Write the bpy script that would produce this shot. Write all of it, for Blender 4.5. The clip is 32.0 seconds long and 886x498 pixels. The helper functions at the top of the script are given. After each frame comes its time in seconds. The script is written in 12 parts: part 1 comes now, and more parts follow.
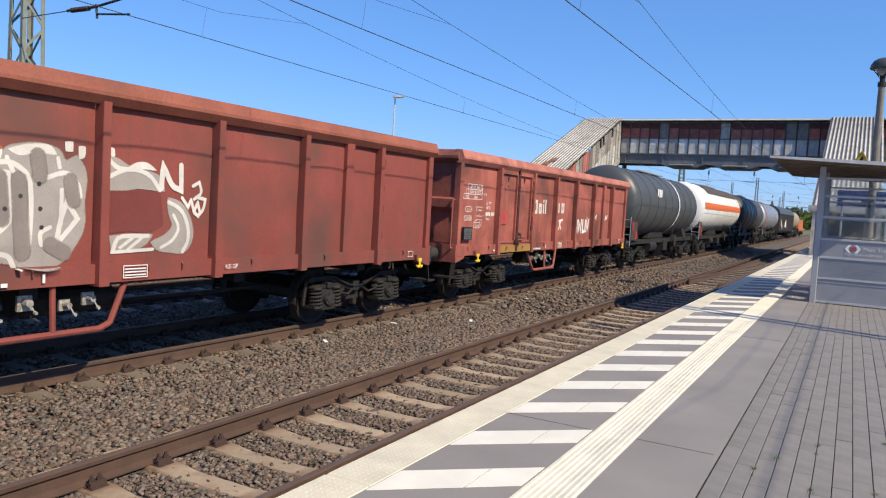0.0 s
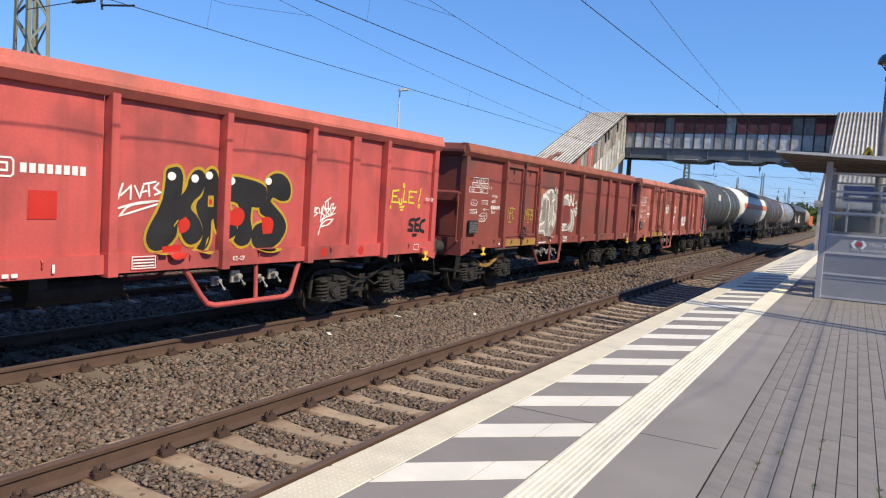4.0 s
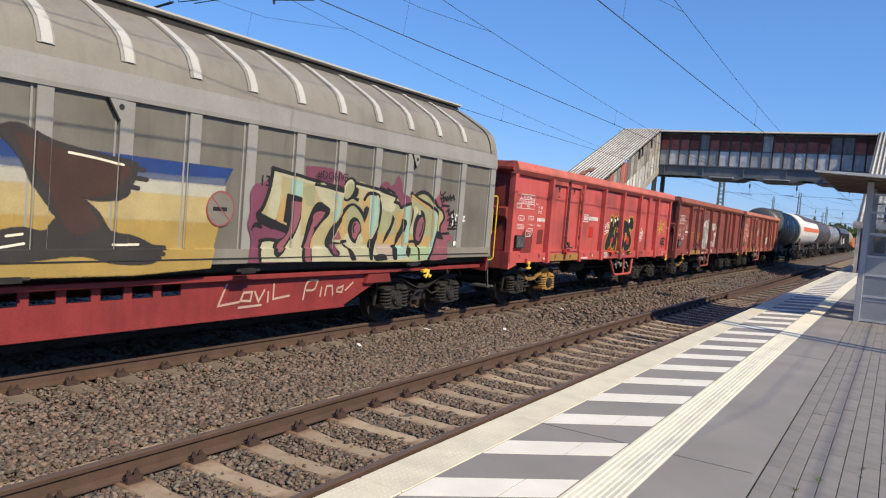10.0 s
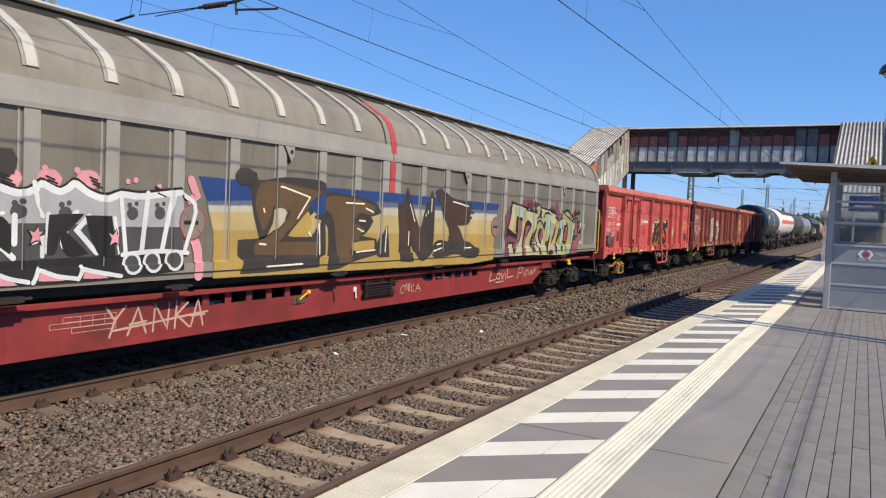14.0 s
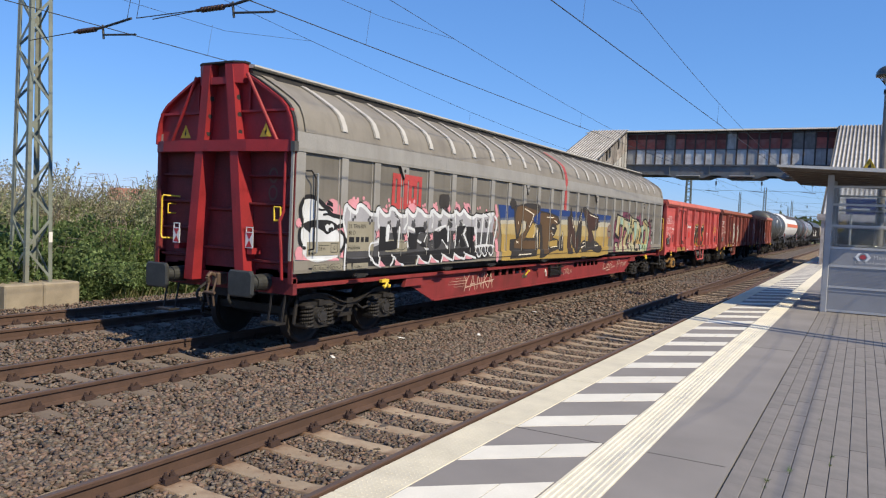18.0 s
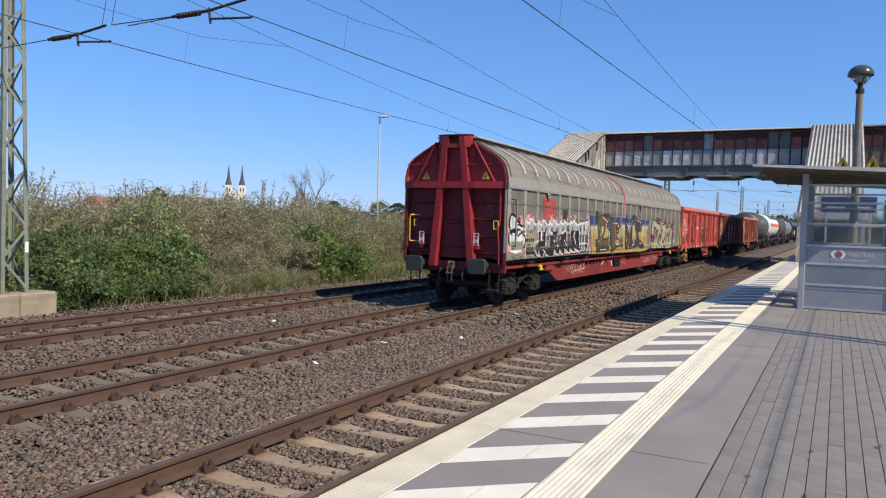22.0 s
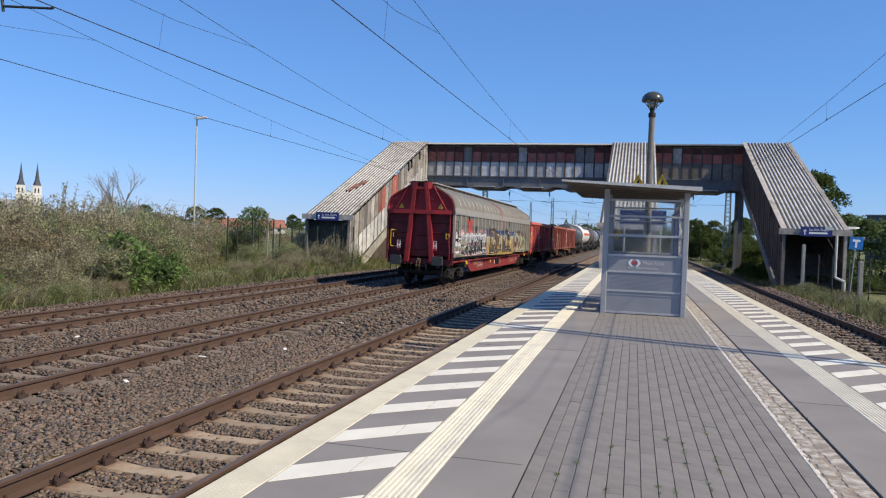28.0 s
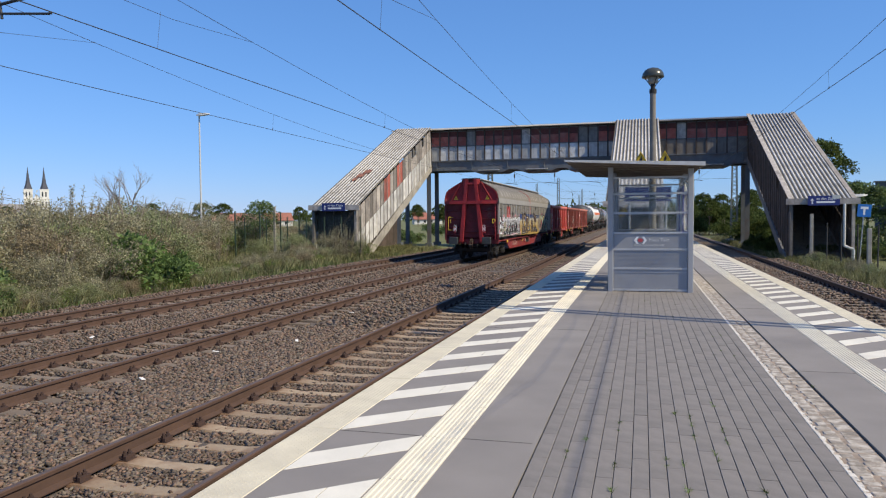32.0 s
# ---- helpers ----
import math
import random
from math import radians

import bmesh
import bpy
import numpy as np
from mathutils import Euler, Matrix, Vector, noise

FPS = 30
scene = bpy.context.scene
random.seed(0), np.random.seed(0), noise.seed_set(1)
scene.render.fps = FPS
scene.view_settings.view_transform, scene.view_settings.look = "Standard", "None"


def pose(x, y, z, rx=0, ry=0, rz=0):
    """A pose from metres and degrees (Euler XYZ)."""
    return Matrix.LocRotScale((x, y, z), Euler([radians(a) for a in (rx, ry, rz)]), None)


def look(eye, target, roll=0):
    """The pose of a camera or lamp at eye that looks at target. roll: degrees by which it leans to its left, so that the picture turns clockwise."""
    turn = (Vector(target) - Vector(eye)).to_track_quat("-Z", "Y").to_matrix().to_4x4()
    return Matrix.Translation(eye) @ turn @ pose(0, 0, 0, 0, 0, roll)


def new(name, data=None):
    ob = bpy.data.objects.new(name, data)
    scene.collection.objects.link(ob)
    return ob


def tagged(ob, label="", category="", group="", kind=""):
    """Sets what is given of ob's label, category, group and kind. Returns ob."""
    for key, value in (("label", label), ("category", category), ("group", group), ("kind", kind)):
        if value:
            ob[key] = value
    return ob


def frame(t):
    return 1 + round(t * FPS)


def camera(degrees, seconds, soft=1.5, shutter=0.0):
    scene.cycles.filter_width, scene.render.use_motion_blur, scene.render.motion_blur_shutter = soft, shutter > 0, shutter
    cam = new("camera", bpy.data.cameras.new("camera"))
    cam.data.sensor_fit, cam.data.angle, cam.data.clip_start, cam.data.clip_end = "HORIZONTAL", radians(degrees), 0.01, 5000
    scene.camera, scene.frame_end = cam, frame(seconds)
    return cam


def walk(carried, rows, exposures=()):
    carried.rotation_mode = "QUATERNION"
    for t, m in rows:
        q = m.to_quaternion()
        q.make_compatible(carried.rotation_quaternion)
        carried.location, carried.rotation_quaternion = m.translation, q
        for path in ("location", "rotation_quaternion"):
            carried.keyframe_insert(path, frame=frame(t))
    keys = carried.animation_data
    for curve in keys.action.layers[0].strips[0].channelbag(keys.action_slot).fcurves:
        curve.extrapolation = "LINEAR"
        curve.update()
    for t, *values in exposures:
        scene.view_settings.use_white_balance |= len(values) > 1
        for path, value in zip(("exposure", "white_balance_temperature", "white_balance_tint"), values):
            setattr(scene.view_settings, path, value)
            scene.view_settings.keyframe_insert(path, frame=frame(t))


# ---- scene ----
cam = camera(61.63, 32.0, soft=1.2)
# t, eye x, y, z, yaw, pitch, roll
PATH = [
    (0.0, 0.002, 0.010, 1.693, 28.92, -3.56, -3.30),
    (0.5, -0.000, 0.009, 1.694, 28.93, -3.59, -3.37),
    (1.0, 0.001, 0.013, 1.690, 28.95, -3.72, -3.38),
    (1.5, 0.001, 0.014, 1.684, 28.95, -3.77, -3.38),
    (2.0, 0.002, 0.016, 1.692, 29.03, -3.86, -3.41),
    (2.5, -0.001, 0.018, 1.683, 29.06, -3.87, -3.55),
    (3.0, -0.006, 0.018, 1.685, 29.08, -4.01, -3.68),
    (3.5, -0.007, 0.023, 1.681, 29.15, -4.06, -3.66),
    (5.5, -0.007, 0.023, 1.686, 29.86, -4.02, -3.68),
    (6.0, -0.017, 0.024, 1.682, 30.03, -4.04, -3.98),
    (6.5, -0.012, 0.011, 1.682, 30.13, -3.99, -3.87),
    (7.0, -0.014, 0.031, 1.677, 30.20, -3.92, -4.32),
    (7.5, -0.017, 0.030, 1.675, 30.47, -3.87, -5.29),
    (8.0, -0.031, 0.013, 1.672, 31.51, -3.99, -5.07),
    (8.5, -0.032, 0.005, 1.681, 31.93, -3.83, -4.95),
    (9.0, -0.035, -0.008, 1.676, 32.24, -3.63, -5.36),
    (9.5, -0.036, -0.022, 1.687, 32.27, -3.47, -4.76),
    (10.0, -0.032, 0.008, 1.685, 31.63, -3.20, -4.65),
    (10.5, -0.049, 0.004, 1.685, 30.99, -3.14, -4.85),
    (11.0, -0.055, 0.005, 1.682, 30.71, -3.16, -4.02),
    (11.5, -0.052, 0.012, 1.683, 30.57, -3.39, -2.63),
    (12.0, -0.049, 0.016, 1.683, 30.52, -3.43, -1.67),
    (12.5, -0.031, 0.010, 1.682, 29.98, -3.35, -2.06),
    (13.0, -0.010, 0.016, 1.687, 29.75, -3.21, -2.04),
    (13.5, 0.008, 0.023, 1.683, 29.77, -2.96, -1.72),
    (14.0, 0.004, 0.028, 1.685, 29.63, -2.72, -2.48),
    (14.5, 0.010, 0.008, 1.692, 29.60, -2.45, -2.53),
    (16.5, 0.012, 0.018, 1.692, 29.45, -2.37, -2.53),
    (17.0, 0.010, 0.017, 1.686, 29.40, -2.40, -2.63),
    (17.5, 0.014, 0.027, 1.690, 29.42, -2.45, -2.36),
    (18.0, 0.008, 0.043, 1.685, 29.48, -2.48, -2.47),
    (18.5, 0.011, 0.031, 1.689, 29.55, -2.48, -2.67),
    (19.0, -0.005, 0.039, 1.679, 29.58, -2.45, -3.12),
    (19.5, 0.001, 0.034, 1.689, 29.46, -2.41, -2.82),
    (20.0, 0.013, 0.019, 1.690, 29.03, -2.23, -2.71),
    (20.5, 0.017, 0.015, 1.694, 28.70, -2.16, -2.28),
    (21.0, 0.013, 0.015, 1.684, 28.51, -2.02, -1.64),
    (21.5, 0.024, 0.024, 1.687, 28.20, -2.08, -1.25),
    (22.0, 0.018, 0.030, 1.684, 28.00, -2.14, -1.63),
    (22.5, 0.014, 0.013, 1.689, 27.86, -2.25, -1.92),
    (23.0, 0.003, 0.025, 1.690, 27.57, -2.28, -2.33),
    (23.5, 0.006, 0.010, 1.694, 27.23, -2.31, -2.07),
    (24.0, 0.007, 0.027, 1.692, 26.26, -2.18, -2.06),
    (24.5, 0.008, 0.050, 1.700, 25.36, -1.84, -2.50),
    (25.0, -0.024, 0.028, 1.711, 24.95, -1.23, -3.53),
    (25.5, -0.082, -0.056, 1.721, 21.93, -0.95, -2.73),
    (26.0, -0.108, -0.096, 1.724, 19.37, -1.15, -2.21),
    (26.5, -0.086, -0.104, 1.738, 17.79, -1.50, -1.60),
    (28.5, 0.054, -0.044, 1.751, 13.70, -1.15, -1.79),
    (29.0, 0.074, -0.055, 1.753, 12.90, -2.38, -0.66),
    (29.5, 0.086, -0.053, 1.754, 12.10, -2.65, 0.85),
    (30.0, 0.088, -0.071, 1.756, 11.71, -2.78, 1.09),
    (30.5, 0.089, -0.083, 1.762, 12.53, -2.76, 1.25),
    (31.0, 0.099, -0.104, 1.766, 13.98, -2.63, 1.77),
    (31.5, 0.101, -0.127, 1.764, 14.26, -2.25, 1.09),
    (32.0, 0.088, -0.132, 1.761, 15.01, -2.33, 0.49),
]
walk(cam, [(t, pose(x, y, z, 90 + pitch, roll, yaw)) for t, x, y, z, yaw, pitch, roll in PATH],
     [(0.0, 0.30), (3.5, 0.29), (5.6, 0.20), (26.5, 0.20), (29.0, 0.14), (32.0, 0.14)])

# ---- light ----
SUN_AZ, SUN_EL = radians(-13), radians(43)   # towards the sun: right of the line, a little behind the eye
to_sun = Vector((math.cos(SUN_EL) * math.cos(SUN_AZ), math.cos(SUN_EL) * math.sin(SUN_AZ), math.sin(SUN_EL)))
world = bpy.data.worlds.new("sky")
scene.world = world
world.use_nodes = True
wn = world.node_tree.nodes
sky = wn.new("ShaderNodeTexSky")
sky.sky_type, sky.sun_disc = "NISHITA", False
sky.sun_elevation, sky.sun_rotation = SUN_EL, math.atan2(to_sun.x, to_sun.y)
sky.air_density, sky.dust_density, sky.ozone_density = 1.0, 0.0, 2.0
wn["Background"].inputs["Strength"].default_value = 0.125
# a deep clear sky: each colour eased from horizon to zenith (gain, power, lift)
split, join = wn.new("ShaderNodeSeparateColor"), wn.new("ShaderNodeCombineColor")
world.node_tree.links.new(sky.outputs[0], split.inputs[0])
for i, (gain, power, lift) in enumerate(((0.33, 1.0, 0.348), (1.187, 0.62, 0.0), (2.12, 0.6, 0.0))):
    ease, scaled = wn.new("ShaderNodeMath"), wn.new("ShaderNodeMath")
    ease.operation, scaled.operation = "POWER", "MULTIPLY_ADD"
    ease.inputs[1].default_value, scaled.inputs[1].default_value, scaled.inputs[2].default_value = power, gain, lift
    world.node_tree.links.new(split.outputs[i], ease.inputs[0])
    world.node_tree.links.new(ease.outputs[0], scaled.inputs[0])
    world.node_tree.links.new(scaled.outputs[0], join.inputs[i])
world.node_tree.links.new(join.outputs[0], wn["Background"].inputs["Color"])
lamp = bpy.data.lights.new("sun", "SUN")
lamp.energy, lamp.angle, lamp.color = 4.9, radians(0.53), (1.0, 0.865, 0.63)
sun = new("sun", lamp)
sun.matrix_world = look(to_sun * 100, (0, 0, 0))
scene.view_settings.exposure = 0.2

# ---- materials ----
def mat(name, color, rough=0.7, metal=0.0, vary=0.12, scale=6.0, fine=60.0, bump=0.0, dark=None, dirt=0.0, spec=0.5,
        streak=0.0, rand=0.0, island=0.0, dirt_scale=1.3, tint=None):
    """A procedural surface: base colour with grain at two scales, stains (dark, dirt), vertical streaks, random tone per piece."""
    m = bpy.data.materials.new(name)
    m.use_nodes = True
    nt = m.node_tree
    N, L = nt.nodes, nt.links
    b = N["Principled BSDF"]
    b.inputs["Roughness"].default_value, b.inputs["Metallic"].default_value = rough, metal
    b.inputs["Specular IOR Level"].default_value = spec
    co = N.new("ShaderNodeTexCoord")
    def tex(s, detail=4, stretch=None):
        t = N.new("ShaderNodeTexNoise")
        t.inputs["Scale"].default_value, t.inputs["Detail"].default_value = s, detail
        if stretch:
            mp = N.new("ShaderNodeMapping")
            mp.inputs["Scale"].default_value = stretch
            L.new(co.outputs["Object"], mp.inputs["Vector"])
            L.new(mp.outputs[0], t.inputs["Vector"])
        else:
            L.new(co.outputs["Object"], t.inputs["Vector"])
        return t
    def ramp(src, lo, hi, a, c):
        r = N.new("ShaderNodeMapRange")
        r.inputs["From Min"].default_value, r.inputs["From Max"].default_value = lo, hi
        r.inputs["To Min"].default_value, r.inputs["To Max"].default_value = a, c
        L.new(src, r.inputs["Value"])
        return r.outputs[0]
    def mult(a, f):
        x = N.new("ShaderNodeMix")
        x.data_type, x.blend_type = "RGBA", "MULTIPLY"
        x.inputs["Factor"].default_value = 1.0
        L.new(a, x.inputs["A"])
        c = N.new("ShaderNodeCombineColor")
        for i in range(3):
            L.new(f, c.inputs[i])
        L.new(c.outputs[0], x.inputs["B"])
        return x.outputs["Result"]
    rgb = N.new("ShaderNodeRGB")
    rgb.outputs[0].default_value = (*color, 1)
    out = rgb.outputs[0]
    if vary:
        out = mult(out, ramp(tex(scale).outputs["Fac"], 0.3, 0.7, 1 - vary, 1 + vary))
        out = mult(out, ramp(tex(fine, 2).outputs["Fac"], 0.3, 0.7, 1 - vary * 0.7, 1 + vary * 0.7))
    if rand or island:
        src = N.new("ShaderNodeObjectInfo").outputs["Random"] if rand else N.new("ShaderNodeNewGeometry").outputs["Random Per Island"]
        k = rand or island
        out = mult(out, ramp(src, 0, 1, 1 - k, 1 + k))
    if tint:
        x = N.new("ShaderNodeMix")
        x.data_type = "RGBA"
        wob = N.new("ShaderNodeMath")
        wob.operation = "FRACT"
        seven = N.new("ShaderNodeMath")
        seven.operation = "MULTIPLY"
        seven.inputs[1].default_value = 7.31
        L.new(N.new("ShaderNodeNewGeometry").outputs["Random Per Island"], seven.inputs[0])
        L.new(seven.outputs[0], wob.inputs[0])
        L.new(wob.outputs[0], x.inputs["Factor"])
        t2 = N.new("ShaderNodeMix")
        t2.data_type, t2.blend_type = "RGBA", "MULTIPLY"
        t2.inputs["Factor"].default_value = 1.0
        L.new(out, t2.inputs["A"])
        t2.inputs["B"].default_value = (*tint, 1)
        L.new(out, x.inputs["A"])
        L.new(t2.outputs["Result"], x.inputs["B"])
        out = x.outputs["Result"]
    if dark:
        x = N.new("ShaderNodeMix")
        x.data_type = "RGBA"
        f = ramp(tex(dirt_scale, 7).outputs["Fac"], 0.48, 0.72, 0.0, dirt)
        L.new(f, x.inputs["Factor"])
        L.new(out, x.inputs["A"])
        x.inputs["B"].default_value = (*dark, 1)
        out = x.outputs["Result"]
        if streak:
            y = N.new("ShaderNodeMix")
            y.data_type = "RGBA"
            f = ramp(tex(1.0, 5, (7, 7, 0.35)).outputs["Fac"], 0.5, 0.75, 0.0, streak)
            L.new(f, y.inputs["Factor"])
            L.new(out, y.inputs["A"])
            y.inputs["B"].default_value = (*dark, 1)
            out = y.outputs["Result"]
    L.new(out, b.inputs["Base Color"])
    if bump:
        bp = N.new("ShaderNodeBump")
        bp.inputs["Strength"].default_value, bp.inputs["Distance"].default_value = 0.6, bump
        L.new(tex(fine, 3).outputs["Fac"], bp.inputs["Height"])
        L.new(bp.outputs[0], b.inputs["Normal"])
    return m

M = {}
def use(name, *a, **k):
    if name not in M:
        M[name] = mat(name, *a, **k)
    return M[name]

asphalt = mat("platform_asphalt", (0.232, 0.214, 0.20), 0.85, vary=0.10, scale=1.2, fine=180, bump=0.002, dark=(0.12, 0.115, 0.12), dirt=0.35, dirt_scale=0.5)
paver_mat = mat("concrete_paver", (0.205, 0.189, 0.177), 0.9, vary=0.12, scale=8, fine=150, bump=0.002, rand=0.04, dark=(0.1, 0.1, 0.1), dirt=0.25)
white_line = mat("white_marking", (0.72, 0.69, 0.60), 0.7, vary=0.06, scale=3, fine=120, bump=0.001, dark=(0.45, 0.43, 0.4), dirt=0.3)
cream = mat("cream_guide_stone", (0.70, 0.65, 0.52), 0.75, vary=0.06, scale=4, fine=120, bump=0.001, dark=(0.4, 0.36, 0.3), dirt=0.25)
edge_stone = mat("pale_edge_stone", (0.60, 0.552, 0.425), 0.8, vary=0.08, scale=4, fine=120, bump=0.001, dark=(0.35, 0.32, 0.28), dirt=0.3)
cobble = mat("worn_concrete_strip", (0.31, 0.275, 0.235), 0.95, vary=0.3, scale=9, fine=70, bump=0.006, dark=(0.56, 0.525, 0.475), dirt=0.9, dirt_scale=9, island=0.16)
concrete = mat("weathered_concrete", (0.36, 0.34, 0.30), 0.92, vary=0.15, scale=3, fine=90, bump=0.004, dark=(0.16, 0.15, 0.13), dirt=0.5, streak=0.4)
dark_sleeper = mat("dirty_concrete_sleeper", (0.19, 0.15, 0.115), 0.9, vary=0.14, scale=5, fine=90, bump=0.004, dark=(0.10, 0.075, 0.055), dirt=0.6, rand=0.15)
sleeper_mat = mat("concrete_sleeper", (0.335, 0.262, 0.185), 0.9, vary=0.14, scale=5, fine=90, bump=0.004, dark=(0.19, 0.115, 0.07), dirt=0.75, dirt_scale=4.0, rand=0.16)
def rail_rust(m, color, at, reach, most):
    """Brake and rail rust that has run over a sleeper on both sides of each rail."""
    N, L = m.node_tree.nodes, m.node_tree.links
    b = N["Principled BSDF"]
    src = b.inputs["Base Color"].links[0].from_socket
    co, sep = N.new("ShaderNodeTexCoord"), N.new("ShaderNodeSeparateXYZ")
    L.new(co.outputs["Object"], sep.inputs[0])
    last = sep.outputs["X"]
    for op, val in (("ABSOLUTE", 0), ("SUBTRACT", at), ("ABSOLUTE", 0)):
        k = N.new("ShaderNodeMath")
        k.operation = op
        L.new(last, k.inputs[0])
        k.inputs[1].default_value = val
        last = k.outputs[0]
    wob, add, ease, mix = N.new("ShaderNodeTexNoise"), N.new("ShaderNodeMath"), N.new("ShaderNodeMapRange"), N.new("ShaderNodeMix")
    wob.inputs["Scale"].default_value = 9.0
    L.new(co.outputs["Object"], wob.inputs["Vector"])
    add.operation = "MULTIPLY_ADD"
    add.inputs[1].default_value = reach
    L.new(wob.outputs["Fac"], add.inputs[0])
    L.new(last, add.inputs[2])
    ease.inputs["From Min"].default_value, ease.inputs["From Max"].default_value = reach * 0.6, reach * 1.5
    ease.inputs["To Min"].default_value, ease.inputs["To Max"].default_value = most, 0.0
    L.new(add.outputs[0], ease.inputs["Value"])
    mix.data_type = "RGBA"
    L.new(ease.outputs[0], mix.inputs["Factor"])
    L.new(src, mix.inputs["A"])
    mix.inputs["B"].default_value = (*color, 1)
    L.new(mix.outputs["Result"], b.inputs["Base Color"])

rail_rust(sleeper_mat, (0.15, 0.075, 0.036), 0.753, 0.42, 0.9)
rust = mat("rail_rust", (0.082, 0.047, 0.033), 0.8, vary=0.15, scale=5, fine=60, bump=0.001, dark=(0.06, 0.035, 0.025), dirt=0.4)
rail_top = mat("rail_head", (0.115, 0.085, 0.072), 0.65, 0.15, vary=0.12, dark=(0.08, 0.05, 0.038), dirt=0.6, dirt_scale=3)
ballast_mat = mat("ballast_ground", (0.115, 0.092, 0.076), 0.95, vary=0.35, scale=18, fine=45, bump=0.03, dark=(0.05, 0.04, 0.035), dirt=0.6, dirt_scale=14)
stone_mat = mat("ballast_stone", (0.132, 0.114, 0.093), 0.92, vary=0.2, scale=30, fine=90, island=0.50, tint=(1.20, 0.88, 0.80))
grass_mat = mat("dry_grass", (0.13, 0.145, 0.05), 0.95, vary=0.3, scale=2, fine=30, bump=0.02, dark=(0.17, 0.13, 0.06), dirt=0.7)
galv = mat("galvanised_steel", (0.42, 0.43, 0.43), 0.5, 0.6, vary=0.1)
shelter_grey = mat("grey_shelter_paint", (0.34, 0.35, 0.37), 0.5, vary=0.05, scale=2, fine=50)
panel_grey = mat("grey_shelter_panel", (0.285, 0.293, 0.313), 0.5, vary=0.06, scale=2, fine=50, dark=(0.2, 0.2, 0.22), dirt=0.3)
black = mat("black_rubber", (0.02, 0.02, 0.021), 0.8, vary=0.1)
dark_steel = mat("dirty_running_gear", (0.019, 0.017, 0.016), 0.7, 0.2, vary=0.3, scale=8, fine=40, dark=(0.045, 0.037, 0.030), dirt=0.6, dirt_scale=5)
wheel_mat = mat("wheel_steel", (0.028, 0.024, 0.022), 0.7, 0.3, vary=0.2)

# ---- mesh helpers ----
class Geo:
    """Collects vertices and faces; each face keeps a material slot."""
    def __init__(self):
        self.v, self.f, self.m = [], [], []

    def add(self, vs, fs, slot=0):
        o = len(self.v)
        self.v += [tuple(p) for p in vs]
        self.f += [tuple(o + i for i in q) for q in fs]
        self.m += [slot] * len(fs)
        return self

    def box(self, x0, x1, y0, y1, z0, z1, slot=0):
        vs = [(x, y, z) for z in (z0, z1) for y in (y0, y1) for x in (x0, x1)]
        return self.add(vs, [(0, 2, 3, 1), (4, 5, 7, 6), (0, 1, 5, 4), (2, 6, 7, 3), (0, 4, 6, 2), (1, 3, 7, 5)], slot)

    def cham(self, x0, x1, y0, y1, z0, z1, c=0.01, slot=0):
        """A box with its upright and top edges taken off."""
        pl = [(x0 + c, y0), (x1 - c, y0), (x1, y0 + c), (x1, y1 - c), (x1 - c, y1), (x0 + c, y1), (x0, y1 - c), (x0, y0 + c)]
        cx, cy = (x0 + x1) / 2, (y0 + y1) / 2
        top = [(x + (c if x < cx else -c), y + (c if y < cy else -c), z1) for x, y in pl]
        vs = [(x, y, z0) for x, y in pl] + [(x, y, z1 - c) for x, y in pl] + top
        fs = [tuple(range(7, -1, -1)), tuple(range(16, 24))]
        for k in (0, 8):
            fs += [(k + i, k + (i + 1) % 8, k + 8 + (i + 1) % 8, k + 8 + i) for i in range(8)]
        return self.add(vs, fs, slot)

    def prism(self, poly, axis, a, b, slot=0):
        """A 2D outline pushed along an axis. axis x: (y, z) points; y: (x, z); z: (x, y)."""
        at = {"x": lambda p, k: (k, p[0], p[1]), "y": lambda p, k: (p[0], k, p[1]), "z": lambda p, k: (p[0], p[1], k)}[axis]
        n = len(poly)
        vs = [at(p, a) for p in poly] + [at(p, b) for p in poly]
        fs = [(i, (i + 1) % n, n + (i + 1) % n, n + i) for i in range(n)] + [tuple(range(n - 1, -1, -1)), tuple(range(n, 2 * n))]
        return self.add(vs, fs, slot)

    def tube(self, p, q, r, r2=None, n=10, slot=0, caps=True):
        p, q = Vector(p), Vector(q)
        r2 = r if r2 is None else r2
        d = (q - p).normalized()
        u = d.orthogonal().normalized()
        w = d.cross(u)
        vs = [c + (u * math.cos(a) + w * math.sin(a)) * k for c, k in ((p, r), (q, r2)) for a in [2 * math.pi * i / n for i in range(n)]]
        fs = [(i, (i + 1) % n, n + (i + 1) % n, n + i) for i in range(n)]
        if caps:
            fs += [tuple(range(n - 1, -1, -1)), tuple(range(n, 2 * n))]
        return self.add(vs, fs, slot)

    def path(self, pts, r, n=6, slot=0):
        for a, b in zip(pts, pts[1:]):
            self.tube(a, b, r, n=n, slot=slot)
        return self

    def bar(self, p, q, w, h, slot=0, up=(0, 0, 1)):
        """A rectangular bar from p to q, w wide and h high."""
        p, q = Vector(p), Vector(q)
        d = (q - p).normalized()
        s = d.cross(Vector(up))
        if s.length < 1e-4:
            s = d.cross(Vector((1, 0, 0)))
        s.normalize()
        t = s.cross(d)
        o = [(-w / 2, -h / 2), (w / 2, -h / 2), (w / 2, h / 2), (-w / 2, h / 2)]
        vs = [c + s * a + t * b for c in (p, q) for a, b in o]
        return self.add(vs, [(0, 1, 5, 4), (1, 2, 6, 5), (2, 3, 7, 6), (3, 0, 4, 7), (3, 2, 1, 0), (4, 5, 6, 7)], slot)

